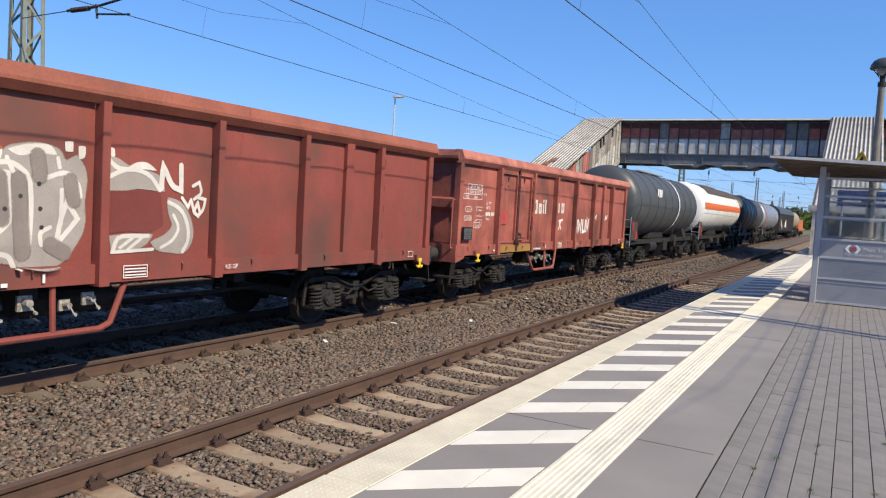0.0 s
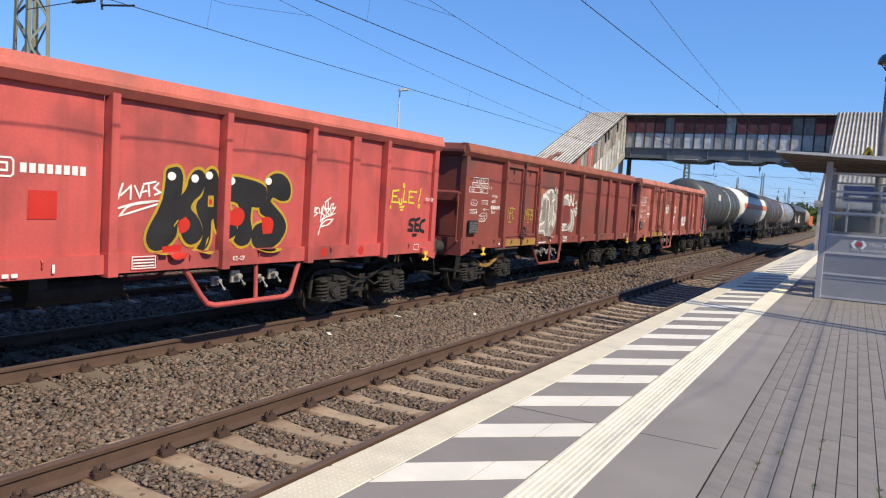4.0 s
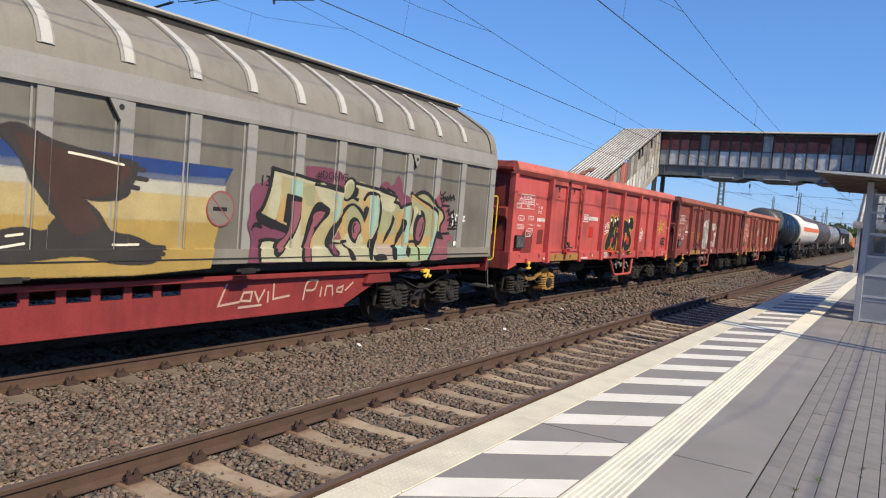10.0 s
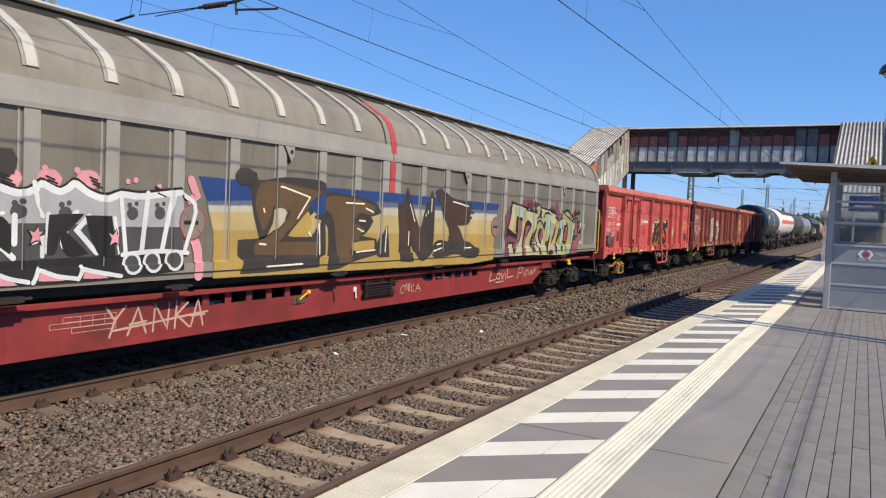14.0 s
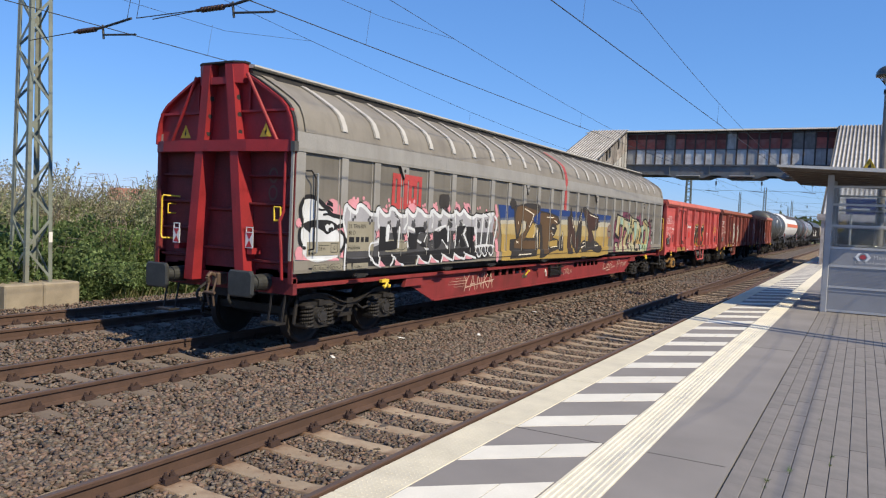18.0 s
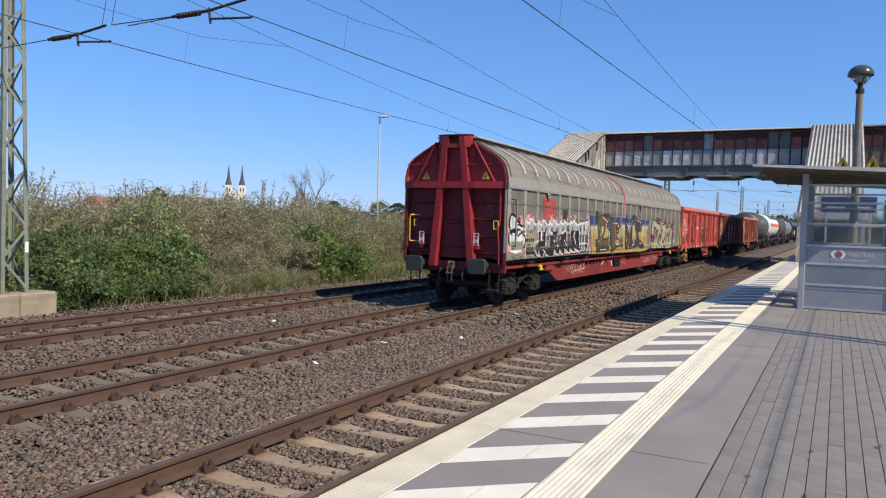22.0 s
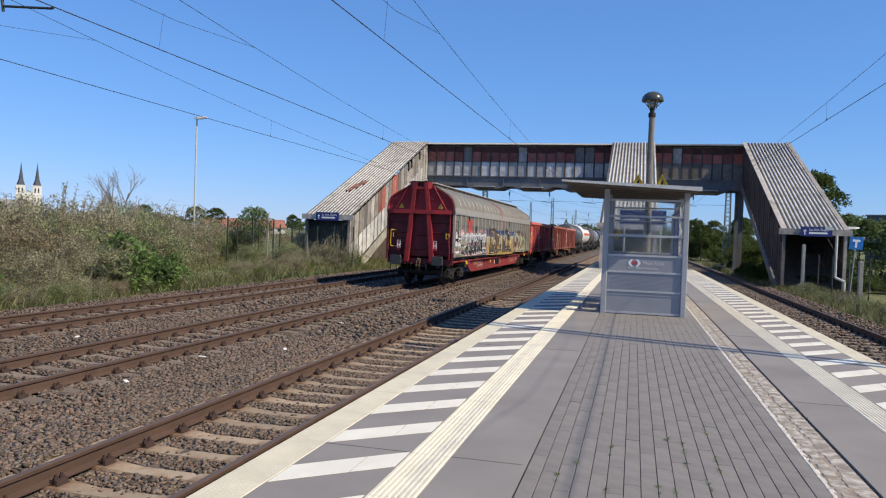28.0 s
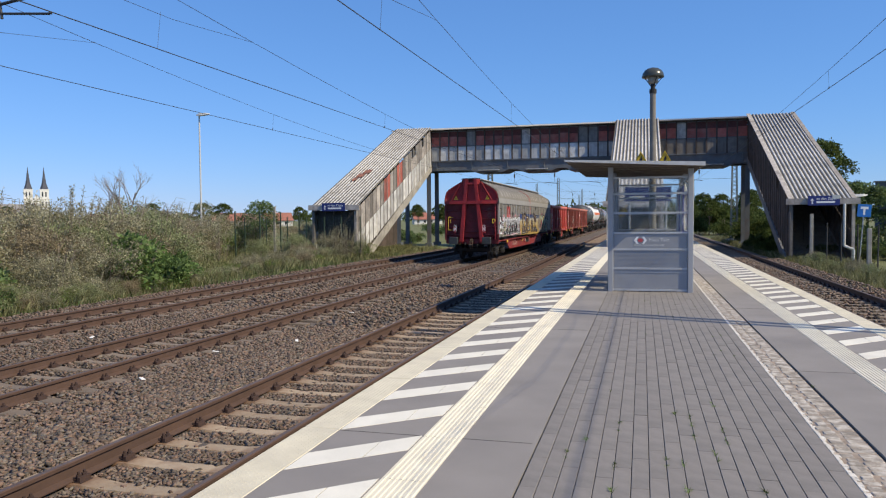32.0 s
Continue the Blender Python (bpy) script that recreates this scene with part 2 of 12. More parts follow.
    def loft(self, rings, slot=0, caps=True, close=True):
        n = len(rings[0])
        vs = [p for r in rings for p in r]
        fs = []
        for k in range(len(rings) - 1):
            fs += [(k * n + i, k * n + (i + 1) % n, (k + 1) * n + (i + 1) % n, (k + 1) * n + i) for i in range(n if close else n - 1)]
        if caps:
            fs += [tuple(range(n - 1, -1, -1)), tuple((len(rings) - 1) * n + i for i in range(n))]
        return self.add(vs, fs, slot)

    def mesh(self, name, mats, smooth=False):
        me = bpy.data.meshes.new(name)
        me.from_pydata(self.v, [], self.f)
        for m in mats if isinstance(mats, (list, tuple)) else [mats]:
            me.materials.append(m)
        if any(self.m):
            me.polygons.foreach_set("material_index", self.m)
        if smooth:
            me.polygons.foreach_set("use_smooth", [True] * len(self.f))
        bm = bmesh.new()
        bm.from_mesh(me)
        bmesh.ops.recalc_face_normals(bm, faces=bm.faces)
        bm.to_mesh(me)
        bm.free()
        return me

def part(name, geo, material, parent=None, label="", smooth=False, at=None, kind=""):
    """One mesh object of its own under a thing or a part."""
    ob = new(name, geo if isinstance(geo, bpy.types.Mesh) else geo.mesh(name, material, smooth))
    if parent:
        ob.parent = parent
    if at is not None:
        ob.matrix_basis = at if isinstance(at, Matrix) else Matrix.Translation(at)
    return tagged(ob, label, kind=kind)

def thing(name, label, category, at=None, group="", kind=""):
    ob = new(name)
    ob.empty_display_size = 0.2
    if at is not None:
        ob.matrix_basis = at if isinstance(at, Matrix) else Matrix.Translation(at)
    return tagged(ob, label, category, group, kind)

# ---- plan ----
RAIL = -0.43                      # top of the rails; the platform's top is 0
GROUND = -0.80
T1, T2, T3, T4 = -4.22, -8.54, -12.65, 5.40   # middles of the tracks
EDGE_L, EDGE_R = -2.67, 3.73      # platform edges
BR_Y = 63.0                       # front of the footbridge
Y0, Y1 = -14.0, 170.0

# ---- ground, ballast ----
def ground():
    g = Geo()
    xs = [-1500, -300, -120, -60, -32, -24, -18, -16.2, 9.5, 14, 22, 60, 150, 400, 1500]
    ys = [-400, -60, -20, 0, 15, 30, 45, 60, 90, 130, 200, 350, 700, 2500]
    for y in ys:
        for x in xs:
            z = GROUND - 0.02
            if x < -17:
                z += 0.15
            g.v.append((x, y, z))
    n = len(xs)
    for j in range(len(ys) - 1):
        for i in range(n - 1):
            g.f.append((j * n + i, j * n + i + 1, (j + 1) * n + i + 1, (j + 1) * n + i))
            g.m.append(0)
    part("ground", g, grass_mat, kind="structure", label="dry grassland beside the railway")

def ballast():
    """The bed of the tracks: a low mound with shoulders, uneven."""
    for name, prof in (("ballast_bed", [(-16.2, GROUND), (-15.2, RAIL - 0.25), (-10.9, RAIL - 0.235), (-6.4, RAIL - 0.225), (T1 - 1.35, RAIL - 0.206), (EDGE_L + 0.02, RAIL - 0.206)]),
                       ("ballast_bed_east", [(EDGE_R - 0.02, RAIL - 0.22), (7.1, RAIL - 0.22), (7.6, GROUND)])):
        x0, x1 = prof[0][0], prof[-1][0]
        nx = int((x1 - x0) / 0.22)
        ys = [Y0 + 0.25 * i for i in range(int(60 / 0.25))] + [Y0 + 60 + 2.0 * i for i in range(int((Y1 - Y0 - 60) / 2) + 1)]
        xs = [x0 + (x1 - x0) * i / nx for i in range(nx + 1)]
        px, pz = [p[0] for p in prof], [p[1] for p in prof]
        g = Geo()
        for y in ys:
            for x in xs:
                z = float(np.interp(x, px, pz)) + 0.018 * noise.noise((x * 1.7, y * 1.7, 3)) + 0.012 * noise.noise((x * 6, y * 6, 9))
                g.v.append((x, y, z))
        n = nx + 1
        g.f = [(j * n + i, j * n + i + 1, (j + 1) * n + i + 1, (j + 1) * n + i) for j in range(len(ys) - 1) for i in range(nx)]
        g.m = [0] * len(g.f)
        part(name, g, ballast_mat, kind="structure", label="brown-grey crushed stone track bed", smooth=True)

# ---- tracks ----
def rail_profile():
    h = 0.172
    right = [(0.075, -h), (0.075, -h + 0.012), (0.012, -h + 0.035), (0.009, -0.05), (0.034, -0.038), (0.036, -0.008), (0.024, 0.0)]
    return right + [(-x, z) for x, z in reversed(right)]

def sleeper_mesh(material):
    g = Geo()
    secs = [(-1.25, 0.145, -0.015), (-1.0, 0.15, 0.0), (-0.55, 0.145, 0.0), (-0.3, 0.125, -0.022), (0.3, 0.125, -0.022), (0.55, 0.145, 0.0), (1.0, 0.15, 0.0), (1.25, 0.145, -0.015)]
    rings = [[(x, -w, -0.2), (x, w, -0.2), (x, w * 0.86, z - 0.02), (x, w * 0.78, z), (x, -w * 0.78, z), (x, -w * 0.86, z - 0.02)] for x, w, z in secs]
    g.loft(rings)
    return g.mesh("sleeper", material)

def clip_mesh():
    """The rail fastening of one sleeper end: rib plate, clamp plates and bolts."""
    g = Geo()
    g.box(-0.175, 0.175, -0.075, 0.075, -0.012, 0.004)
    for s in (-1, 1):
        g.cham(*sorted((s * 0.06, s * 0.15)), -0.055, 0.055, 0.0, 0.032, 0.010)
        g.box(*sorted((s * 0.125, s * 0.155)), -0.07, 0.07, 0.0, 0.045)
        for dy in (-0.035, 0.035):
            g.tube((s * 0.115, dy, 0.02), (s * 0.115, dy, 0.088), 0.013, n=6)
            g.tube((s * 0.115, dy, 0.02), (s * 0.115, dy, 0.064), 0.025, n=6)
    return g.mesh("rail_fastening", mat("rusty_fastening", (0.05, 0.028, 0.022), 0.85, vary=0.2, scale=20, fine=80))

SLEEPER, DARK_SLEEPER, CLIP = sleeper_mesh(sleeper_mat), sleeper_mesh(dark_sleeper), clip_mesh()

def track(name, cx, y0, y1, near, label, phase=7.34, step=0.62):
    main = cx < -6 or cx > 0
    t = thing(name, label, "railway track", kind="structure")
    for s in (-1, 1):
        g = Geo()
        ys = [y0 + (y1 - y0) * i / 12 for i in range(13)]
        prof = rail_profile()
        g.loft([[(cx + s * 0.753 + x, y, RAIL + z) for x, z in prof] for y in ys])
        r = part("rail", g, [rust, rail_top], t, "worn steel rail with rusty web")
        me = r.data
        for p in me.polygons:
            if p.normal.z > 0.9 and p.center.z > RAIL - 0.005:
                p.material_index = 1
    far = Geo()
    k0, k1 = int((y0 - phase) / step), int((y1 - phase) / step)
    for k in range(k0, k1):
        y = phase + k * step
        if near[0] <= y <= near[1]:
            part("sleeper", DARK_SLEEPER if main else SLEEPER, None, t, at=pose(cx + random.uniform(-0.015, 0.015), y, RAIL - 0.172, 0, 0, random.uniform(-0.4, 0.4)))
            for s in (-1, 1):
                part("rail_fastening", CLIP, None, t, at=(cx + s * 0.753, y, RAIL - 0.168))
        else:
            far.box(cx - 1.25, cx + 1.25, y - 0.13, y + 0.13, RAIL - 0.3, RAIL - 0.172)
    part("far_sleepers", far, dark_sleeper if main else sleeper_mat, t, kind="stuff")
    return t

# ---- platform ----
def stripe_row(x0, x1, y_first, lean, step, y_to, name, parent):
    k = 0
    while y_first + k * step < y_to:
        y = y_first + k * step
        g = Geo()
        xm = x0 + (x1 - x0) * 0.62
        for a, b in ((x0, xm - 0.004), (xm + 0.004, x1)):
            ya, yb = y + lean * (a - x0) / (x1 - x0), y + lean * (b - x0) / (x1 - x0)
            g.prism([(a, ya), (b, yb), (b, yb + 0.385), (a, ya + 0.385)], "z", 0.0, 0.004)
        part("hatch_stripe", g, white_line, parent)
        k += 1

def platform():
    p = thing("platform", "low grey island platform with white hatching and ribbed guide strips", "platform", kind="structure")
    y0, y1 = -10.0, 120.0
    g = Geo()
    g.box(EDGE_L, EDGE_R, y0, y1, -0.9, -0.05)
    part("platform_body", g, concrete, p, "weathered concrete platform edge wall")
    g = Geo()
    for a, b in ((EDGE_L + 0.31, -0.706), (1.80, EDGE_R - 0.29)):
        g.box(a, b, y0, y1, -0.05, 0.0)
    part("asphalt_surface", g, asphalt, p, "grey asphalt platform surface")
    # edge stones
    for xa, xb in ((EDGE_L - 0.02, EDGE_L + 0.31), (EDGE_R - 0.29, EDGE_R + 0.02)):
        y = 5.6 - 14.0
        while y < y1:
            g = Geo()
            g.cham(xa, xb, y + 0.003, min(y + 2.0, y1) - 0.003, -0.12, 0.004, 0.008)
            if -1 < y < 14:
                for i in range(46):
                    for j in range(7):
                        cx, cy = xa + 0.045 + j * 0.04, y + 0.03 + i * 0.043
                        g.add([(cx - 0.010, cy, 0.004), (cx, cy - 0.010, 0.004), (cx + 0.010, cy, 0.004), (cx, cy + 0.010, 0.004), (cx, cy, 0.0075)],
                              [(0, 1, 4), (1, 2, 4), (2, 3, 4), (3, 0, 4)])
            part("edge_stone", g, edge_stone, p)
            y += 2.0
    stripe_row(-2.35, -1.635, 4.57 - 1.03 * 5, 0.63, 1.03, 60, "hatch", p)
    stripe_row(2.74, 3.43, 10.9 - 1.0 * 12, 0.63, 1.0, 60, "hatch", p)
    # ribbed guide strip
    for xa, xb in ((-1.62, -1.30), (2.40, 2.71)):
        y = 5.56 - 1.0 * 12
        while y < y1:
            e = min(y + 1.0, y1)
            g = Geo()
            g.box(xa, xb, y + 0.002, e - 0.002, -0.02, 0.003)
            if y < 45:
                w = (xb - xa) / 8
                for i in range(8):
                    c = xa + w * (i + 0.5)
                    g.prism([(c - w * 0.30, 0.003), (c + w * 0.30, 0.003), (c + w * 0.18, 0.009), (c - w * 0.18, 0.009)], "y", y + 0.004, e - 0.004)
            part("guide_tile", g, cream, p)
            y += 1.0
    bed = Geo()
    bed.box(1.449, 1.778, y0, y1, -0.05, -0.012)
    part("kerb_bedding", bed, use("brown_grit", (0.27, 0.215, 0.17), 0.95, vary=0.3, scale=8, fine=90, bump=0.004, dark=(0.5, 0.46, 0.41), dirt=0.7, dirt_scale=6), p)
    g, m = Geo(), Geo()
    y = 1.5
    while y < 34:
        l = random.uniform(0.09, 0.15)
        a, b = random.uniform(1.605, 1.625), random.uniform(1.600, 1.64)
        g.cham(1.50 + random.uniform(-0.02, 0.02), a - 0.006, y, y + l - 0.010, -0.05, random.uniform(-0.010, -0.002), 0.010)
        g.cham(b + 0.006, 1.776, y + 0.03, y + l + 0.018, -0.05, random.uniform(-0.010, -0.003), 0.010)
        k = 0.0
        while k < l:
            d = random.uniform(0.02, 0.05)
            m.cham(1.4495, 1.478 + random.uniform(-0.008, 0.022), y + k, y + k + d, -0.05, random.uniform(-0.006, -0.0005), 0.004)
            k += d
        y += l
    part("worn_kerb_strip", g, cobble, p, "crumbling pale stone kerb strip", kind="stuff")
    part("mortar_edge", m, use("pale_mortar", (0.58, 0.55, 0.50), 0.95, vary=0.2, scale=12, fine=90, bump=0.004, dark=(0.34, 0.30, 0.26), dirt=0.4, dirt_scale=9), p, "ragged pale mortar edge", kind="stuff")
    return p

def pavers(p):
    """Long pavers laid in rows along the line, with open joints."""
    base = Geo()
    base.box(-0.704, 1.449, -10, 120, -0.06, -0.014)
    base.box(1.778, 1.80, -10, 120, -0.06, -0.018)
    for y in (-0.4, 5.58, 11.6):
        base.box(EDGE_L + 0.32, -0.74, y, y + 0.010, -0.03, 0.0018)
        base.box(1.81, 2.39, y + 3.4, y + 3.41, -0.03, 0.0018)
    part("paver_bedding", base, use("dark_joint_sand", (0.075, 0.072, 0.065), 0.95, vary=0.3, scale=5), p)
    w, l = 0.119, 0.62
    g = Geo()
    g.cham(-w / 2 + 0.0024, w / 2 - 0.0024, -l / 2 + 0.0012, l / 2 - 0.0012, -0.05, 0.0, 0.0025)
    me = g.mesh("paver", paver_mat)
    rest = Geo()
    for i in range(18):
        x = -0.695 + w * (i + 0.5)
        off = (i * 0.37) % 1 * l
        for k in range(-10, 190):
            y = k * l + off
            if 2.6 < y < 12.5:
                part("paver", me, None, p, at=pose(x, y, random.uniform(-0.003, 0.001), random.uniform(-0.2, 0.2), random.uniform(-0.3, 0.3), 0))
            elif -6 < y < 110:
                rest.box(x - w / 2 + 0.0024, x + w / 2 - 0.0024, y - l / 2 + 0.002, y + l / 2 - 0.002, -0.04, random.uniform(-0.003, 0.0))
    part("far_pavers", rest, paver_mat, p, kind="stuff")

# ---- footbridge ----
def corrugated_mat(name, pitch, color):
    """Weathered fibre cement with the shade of its wave troughs painted into the colour."""
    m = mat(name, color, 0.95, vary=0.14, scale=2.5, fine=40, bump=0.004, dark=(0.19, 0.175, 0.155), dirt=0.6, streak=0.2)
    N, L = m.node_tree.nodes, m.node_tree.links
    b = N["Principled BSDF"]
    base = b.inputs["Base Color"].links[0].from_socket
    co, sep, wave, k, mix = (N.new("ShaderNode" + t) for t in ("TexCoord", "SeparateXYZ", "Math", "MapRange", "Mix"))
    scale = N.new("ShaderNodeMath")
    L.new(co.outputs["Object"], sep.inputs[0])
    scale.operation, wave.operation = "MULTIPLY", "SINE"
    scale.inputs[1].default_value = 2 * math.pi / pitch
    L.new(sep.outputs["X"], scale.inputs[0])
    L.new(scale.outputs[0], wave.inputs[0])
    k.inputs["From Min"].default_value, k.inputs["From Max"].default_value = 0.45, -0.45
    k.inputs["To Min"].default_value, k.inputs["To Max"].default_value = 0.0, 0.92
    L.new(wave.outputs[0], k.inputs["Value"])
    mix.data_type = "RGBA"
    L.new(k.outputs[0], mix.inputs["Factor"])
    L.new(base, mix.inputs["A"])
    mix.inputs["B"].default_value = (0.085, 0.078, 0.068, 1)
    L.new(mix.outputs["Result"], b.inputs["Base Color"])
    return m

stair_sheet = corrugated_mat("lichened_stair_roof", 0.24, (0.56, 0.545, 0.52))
roof_sheet = mat("fibre_cement_sheet", (0.37, 0.355, 0.33), 0.95, vary=0.14, scale=2.5, fine=40, bump=0.004, dark=(0.17, 0.155, 0.135), dirt=0.7, streak=0.3)
girder_paint = mat("blue_grey_girder", (0.13, 0.145, 0.16), 0.7, vary=0.14, scale=2, fine=30, dark=(0.16, 0.09, 0.06), dirt=0.5)
panel_red = mat("faded_red_panel", (0.30, 0.082, 0.062), 0.8, vary=0.2, scale=3, fine=30, dark=(0.30, 0.20, 0.17), dirt=0.45, rand=0.4)
panel_pale = mat("pale_grey_panel", (0.52, 0.52, 0.51), 0.8, vary=0.12, scale=3, fine=30, dark=(0.17, 0.165, 0.16), dirt=0.6, rand=0.35, streak=0.4)
panel_dull = mat("dull_brown_panel", (0.17, 0.155, 0.14), 0.85, vary=0.15, scale=3, fine=30, dark=(0.08, 0.07, 0.06), dirt=0.6, rand=0.3, streak=0.4)
plank_grey = mat("weathered_plank", (0.31, 0.285, 0.26), 0.9, vary=0.2, scale=4, fine=30, dark=(0.11, 0.09, 0.08), dirt=0.6, rand=0.6, streak=0.5)
plank_brown = mat("brown_stair_plank", (0.075, 0.055, 0.045), 0.9, vary=0.2, scale=4, fine=30, dark=(0.03, 0.025, 0.02), dirt=0.5, rand=0.3)
sign_blue = mat("blue_sign", (0.02, 0.03, 0.16), 0.4, vary=0.03)
sign_white = mat("white_letter", (0.8, 0.8, 0.8), 0.5, vary=0.0)

def corrugated(x0, x1, a, b, pitch, amp, thick=0.02):
    """A wavy sheet across x from the line a=(y, z) to b=(y, z)."""
    g = Geo()
    n = int((x1 - x0) / pitch * 8)
    for (y, z) in (a, b):
        for i in range(n + 1):
            x = x0 + (x1 - x0) * i / n
            h = amp * math.sin(2 * math.pi * x / pitch)
            g.v += [(x, y, z + h + thick), (x, y, z + h)]
    o = 2 * (n + 1)
    for i in range(n):
        k = 2 * i
        g.f += [(k, k + 2, o + k + 2, o + k), (k + 1, o + k + 1, o + k + 3, k + 3), (k, k + 1, k + 3, k + 2), (o + k, o + k + 2, o + k + 3, o + k + 1)]
    g.f += [(0, o, o + 1, 1), (2 * n, 2 * n + 1, o + 2 * n + 1, o + 2 * n)]
    g.m = [0] * len(g.f)
    return g

BX = dict(left=(-20.85, -17.88), mid=(-1.88, 1.2), right=(8.12, 11.25))
ST_Y, ST_Z, BR_TOP = 45.2, 2.6, 9.7

def footbridge():
    b = thing("footbridge", "old covered steel footbridge with corrugated roof and red panels", "footbridge")
    x0, x1, y0, y1 = BX["left"][0] - 0.45, BX["right"][1] + 0.1, BR_Y, BR_Y + 3.0
    for y in (y0 + 0.1, y1 - 0.1):
        g = Geo()
        g.box(x0, x1, y - 0.02, y + 0.02, 5.95, 6.8)
        g.box(x0, x1, y - 0.14, y + 0.14, 5.95, 6.0)
        g.box(x0, x1, y - 0.14, y + 0.14, 6.75, 6.8)
        k = x0 + 0.8
        while k < x1:
            g.box(k - 0.02, k + 0.02, y - 0.12, y + 0.12, 6.0, 6.75)
            k += 3.14
        part("girder", g, girder_paint, b, "riveted blue-grey steel girder")
    g = Geo()
    g.box(x0 + 0.05, x1 - 0.05, y0 + 0.15, y1 - 0.15, 6.62, 6.74)
    part("deck", g, concrete, b)
    # contact-wire guard trays below the girder
    for cx in (T2, T1 - 0.2, T3, T4):
        g = Geo()
        g.prism([(cx - 1.7, 5.94), (cx - 1.2, 5.74), (cx + 1.2, 5.74), (cx + 1.7, 5.94)], "y", y0 - 0.1, y1 + 0.1)
        part("wire_guard_tray", g, girder_paint, b, "dark steel guard tray")
        g = Geo()
        g.box(cx - 0.9, cx + 0.9, y0 - 0.5, y0 - 0.12, 5.88, 5.94)
        part("guard_plate", g, use("pale_guard", (0.5, 0.5, 0.48), 0.7), b)
    # wall: posts, red upper panels, pale lower panels
    step = (BX["mid"][0] - BX["left"][1]) / 20
    rnd = random.Random(5)
    def wall(xa, xb, yy, sgn):
        k, n = xa, round((xb - xa) / step)
        w = (xb - xa) / n
        for i in range(n):
            a = xa + i * w
            g = Geo()
            g.box(a - 0.055, a + 0.055, yy - 0.06, yy + 0.06, 6.8, 9.42)
            part("wall_post", g, plank_brown, b)
            g = Geo()
            g.box(a + 0.06, a + w - 0.06, yy - 0.012, yy + 0.012, 6.84, 8.02)
            part("lower_panel", g, panel_dull if a > 1 else panel_pale, b)
            kind = rnd.random()
            top = 9.3 if kind > 0.86 or sgn > 0 else 8.80 + 0.12 * rnd.random()
            g = Geo()
            g.box(a + 0.04, a + w - 0.04, yy - 0.012 + 0.02, yy + 0.012 + 0.02, 8.1, top)
            part("upper_panel", g, plank_brown if sgn > 0 else panel_red if kind < 0.86 else plank_grey, b)
            if top < 9:
                g = Geo()
                g.box(a + 0.04, a + w - 0.04, yy + 0.03, yy + 0.05, top + 0.02, 9.33)
                part("top_board", g, use("dark_red_board", (0.10, 0.032, 0.028), 0.85, vary=0.2, rand=0.3), b, "dark weathered red board")
        for z in (6.82, 8.06, 9.38):
            g = Geo()
            g.box(xa, xb, yy - 0.05, yy + 0.05, z - 0.03, z + 0.03)
            part("wall_rail", g, girder_paint, b)
    wall(BX["left"][1], BX["mid"][0], y0 + 0.1, -1)
    wall(BX["mid"][1], BX["right"][0], y0 + 0.1, -1)
    wall(x0, x1, y1 - 0.1, 1)
    g = Geo()
    g.box(x0, x1, y0 + 0.35, y0 + 0.40, 9.3, 9.5)
    g.box(x0, x1, y1 - 0.4, y1 - 0.35, 9.3, 9.5)
    part("roof_purlin", g, plank_brown, b)
    for a, c in (((y0 - 0.35, 9.5), (y0 + 1.5, 9.82)), ((y0 + 1.5, 9.82), (y1 + 0.35, 9.5))):
        part("roof_sheet", corrugated(x0 - 0.2, x1 + 0.2, a, c, 0.177, 0.038), roof_sheet, b, "weathered grey corrugated roof", smooth=True)
    # supports
    for cx in (-21.0, -18.16, BX["mid"][0] + 0.3, BX["mid"][1] - 0.3, 8.14, 11.0):
        for y in (y0 + 0.2, y1 - 0.2):
            g = Geo()
            g.box(cx - 0.16, cx + 0.16, y - 0.14, y - 0.12, GROUND, 5.95)
            g.box(cx - 0.16, cx + 0.16, y + 0.12, y + 0.14, GROUND, 5.95)
            g.box(cx - 0.015, cx + 0.015, y - 0.12, y + 0.12, GROUND, 5.95)
            g.box(cx - 0.3, cx + 0.3, y - 0.3, y + 0.3, GROUND, GROUND + 0.45)
            part("bridge_post", g, girder_paint, b)
    # stairs, all coming down along the line towards the eye
    for key, (xa, xb) in BX.items():
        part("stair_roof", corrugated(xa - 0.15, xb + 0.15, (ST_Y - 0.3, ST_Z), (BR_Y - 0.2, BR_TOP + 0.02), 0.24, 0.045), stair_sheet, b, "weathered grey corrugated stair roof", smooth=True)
        slope = (BR_TOP - ST_Z) / (BR_Y - ST_Y)
        if key == "right":
            for x in (xa - 0.03, xb + 0.05):
                g = Geo()
                g.bar((x, ST_Y - 0.32, ST_Z + 0.06), (x, BR_Y - 0.2, BR_TOP + 0.09), 0.26, 0.05)
                part("roof_flashing", g, plank_grey, b, "flat grey edge board of the stair roof")
        zr = lambda y: ST_Z - 0.12 + slope * (y - ST_Y)
        wood = plank_brown if key == "right" else plank_grey
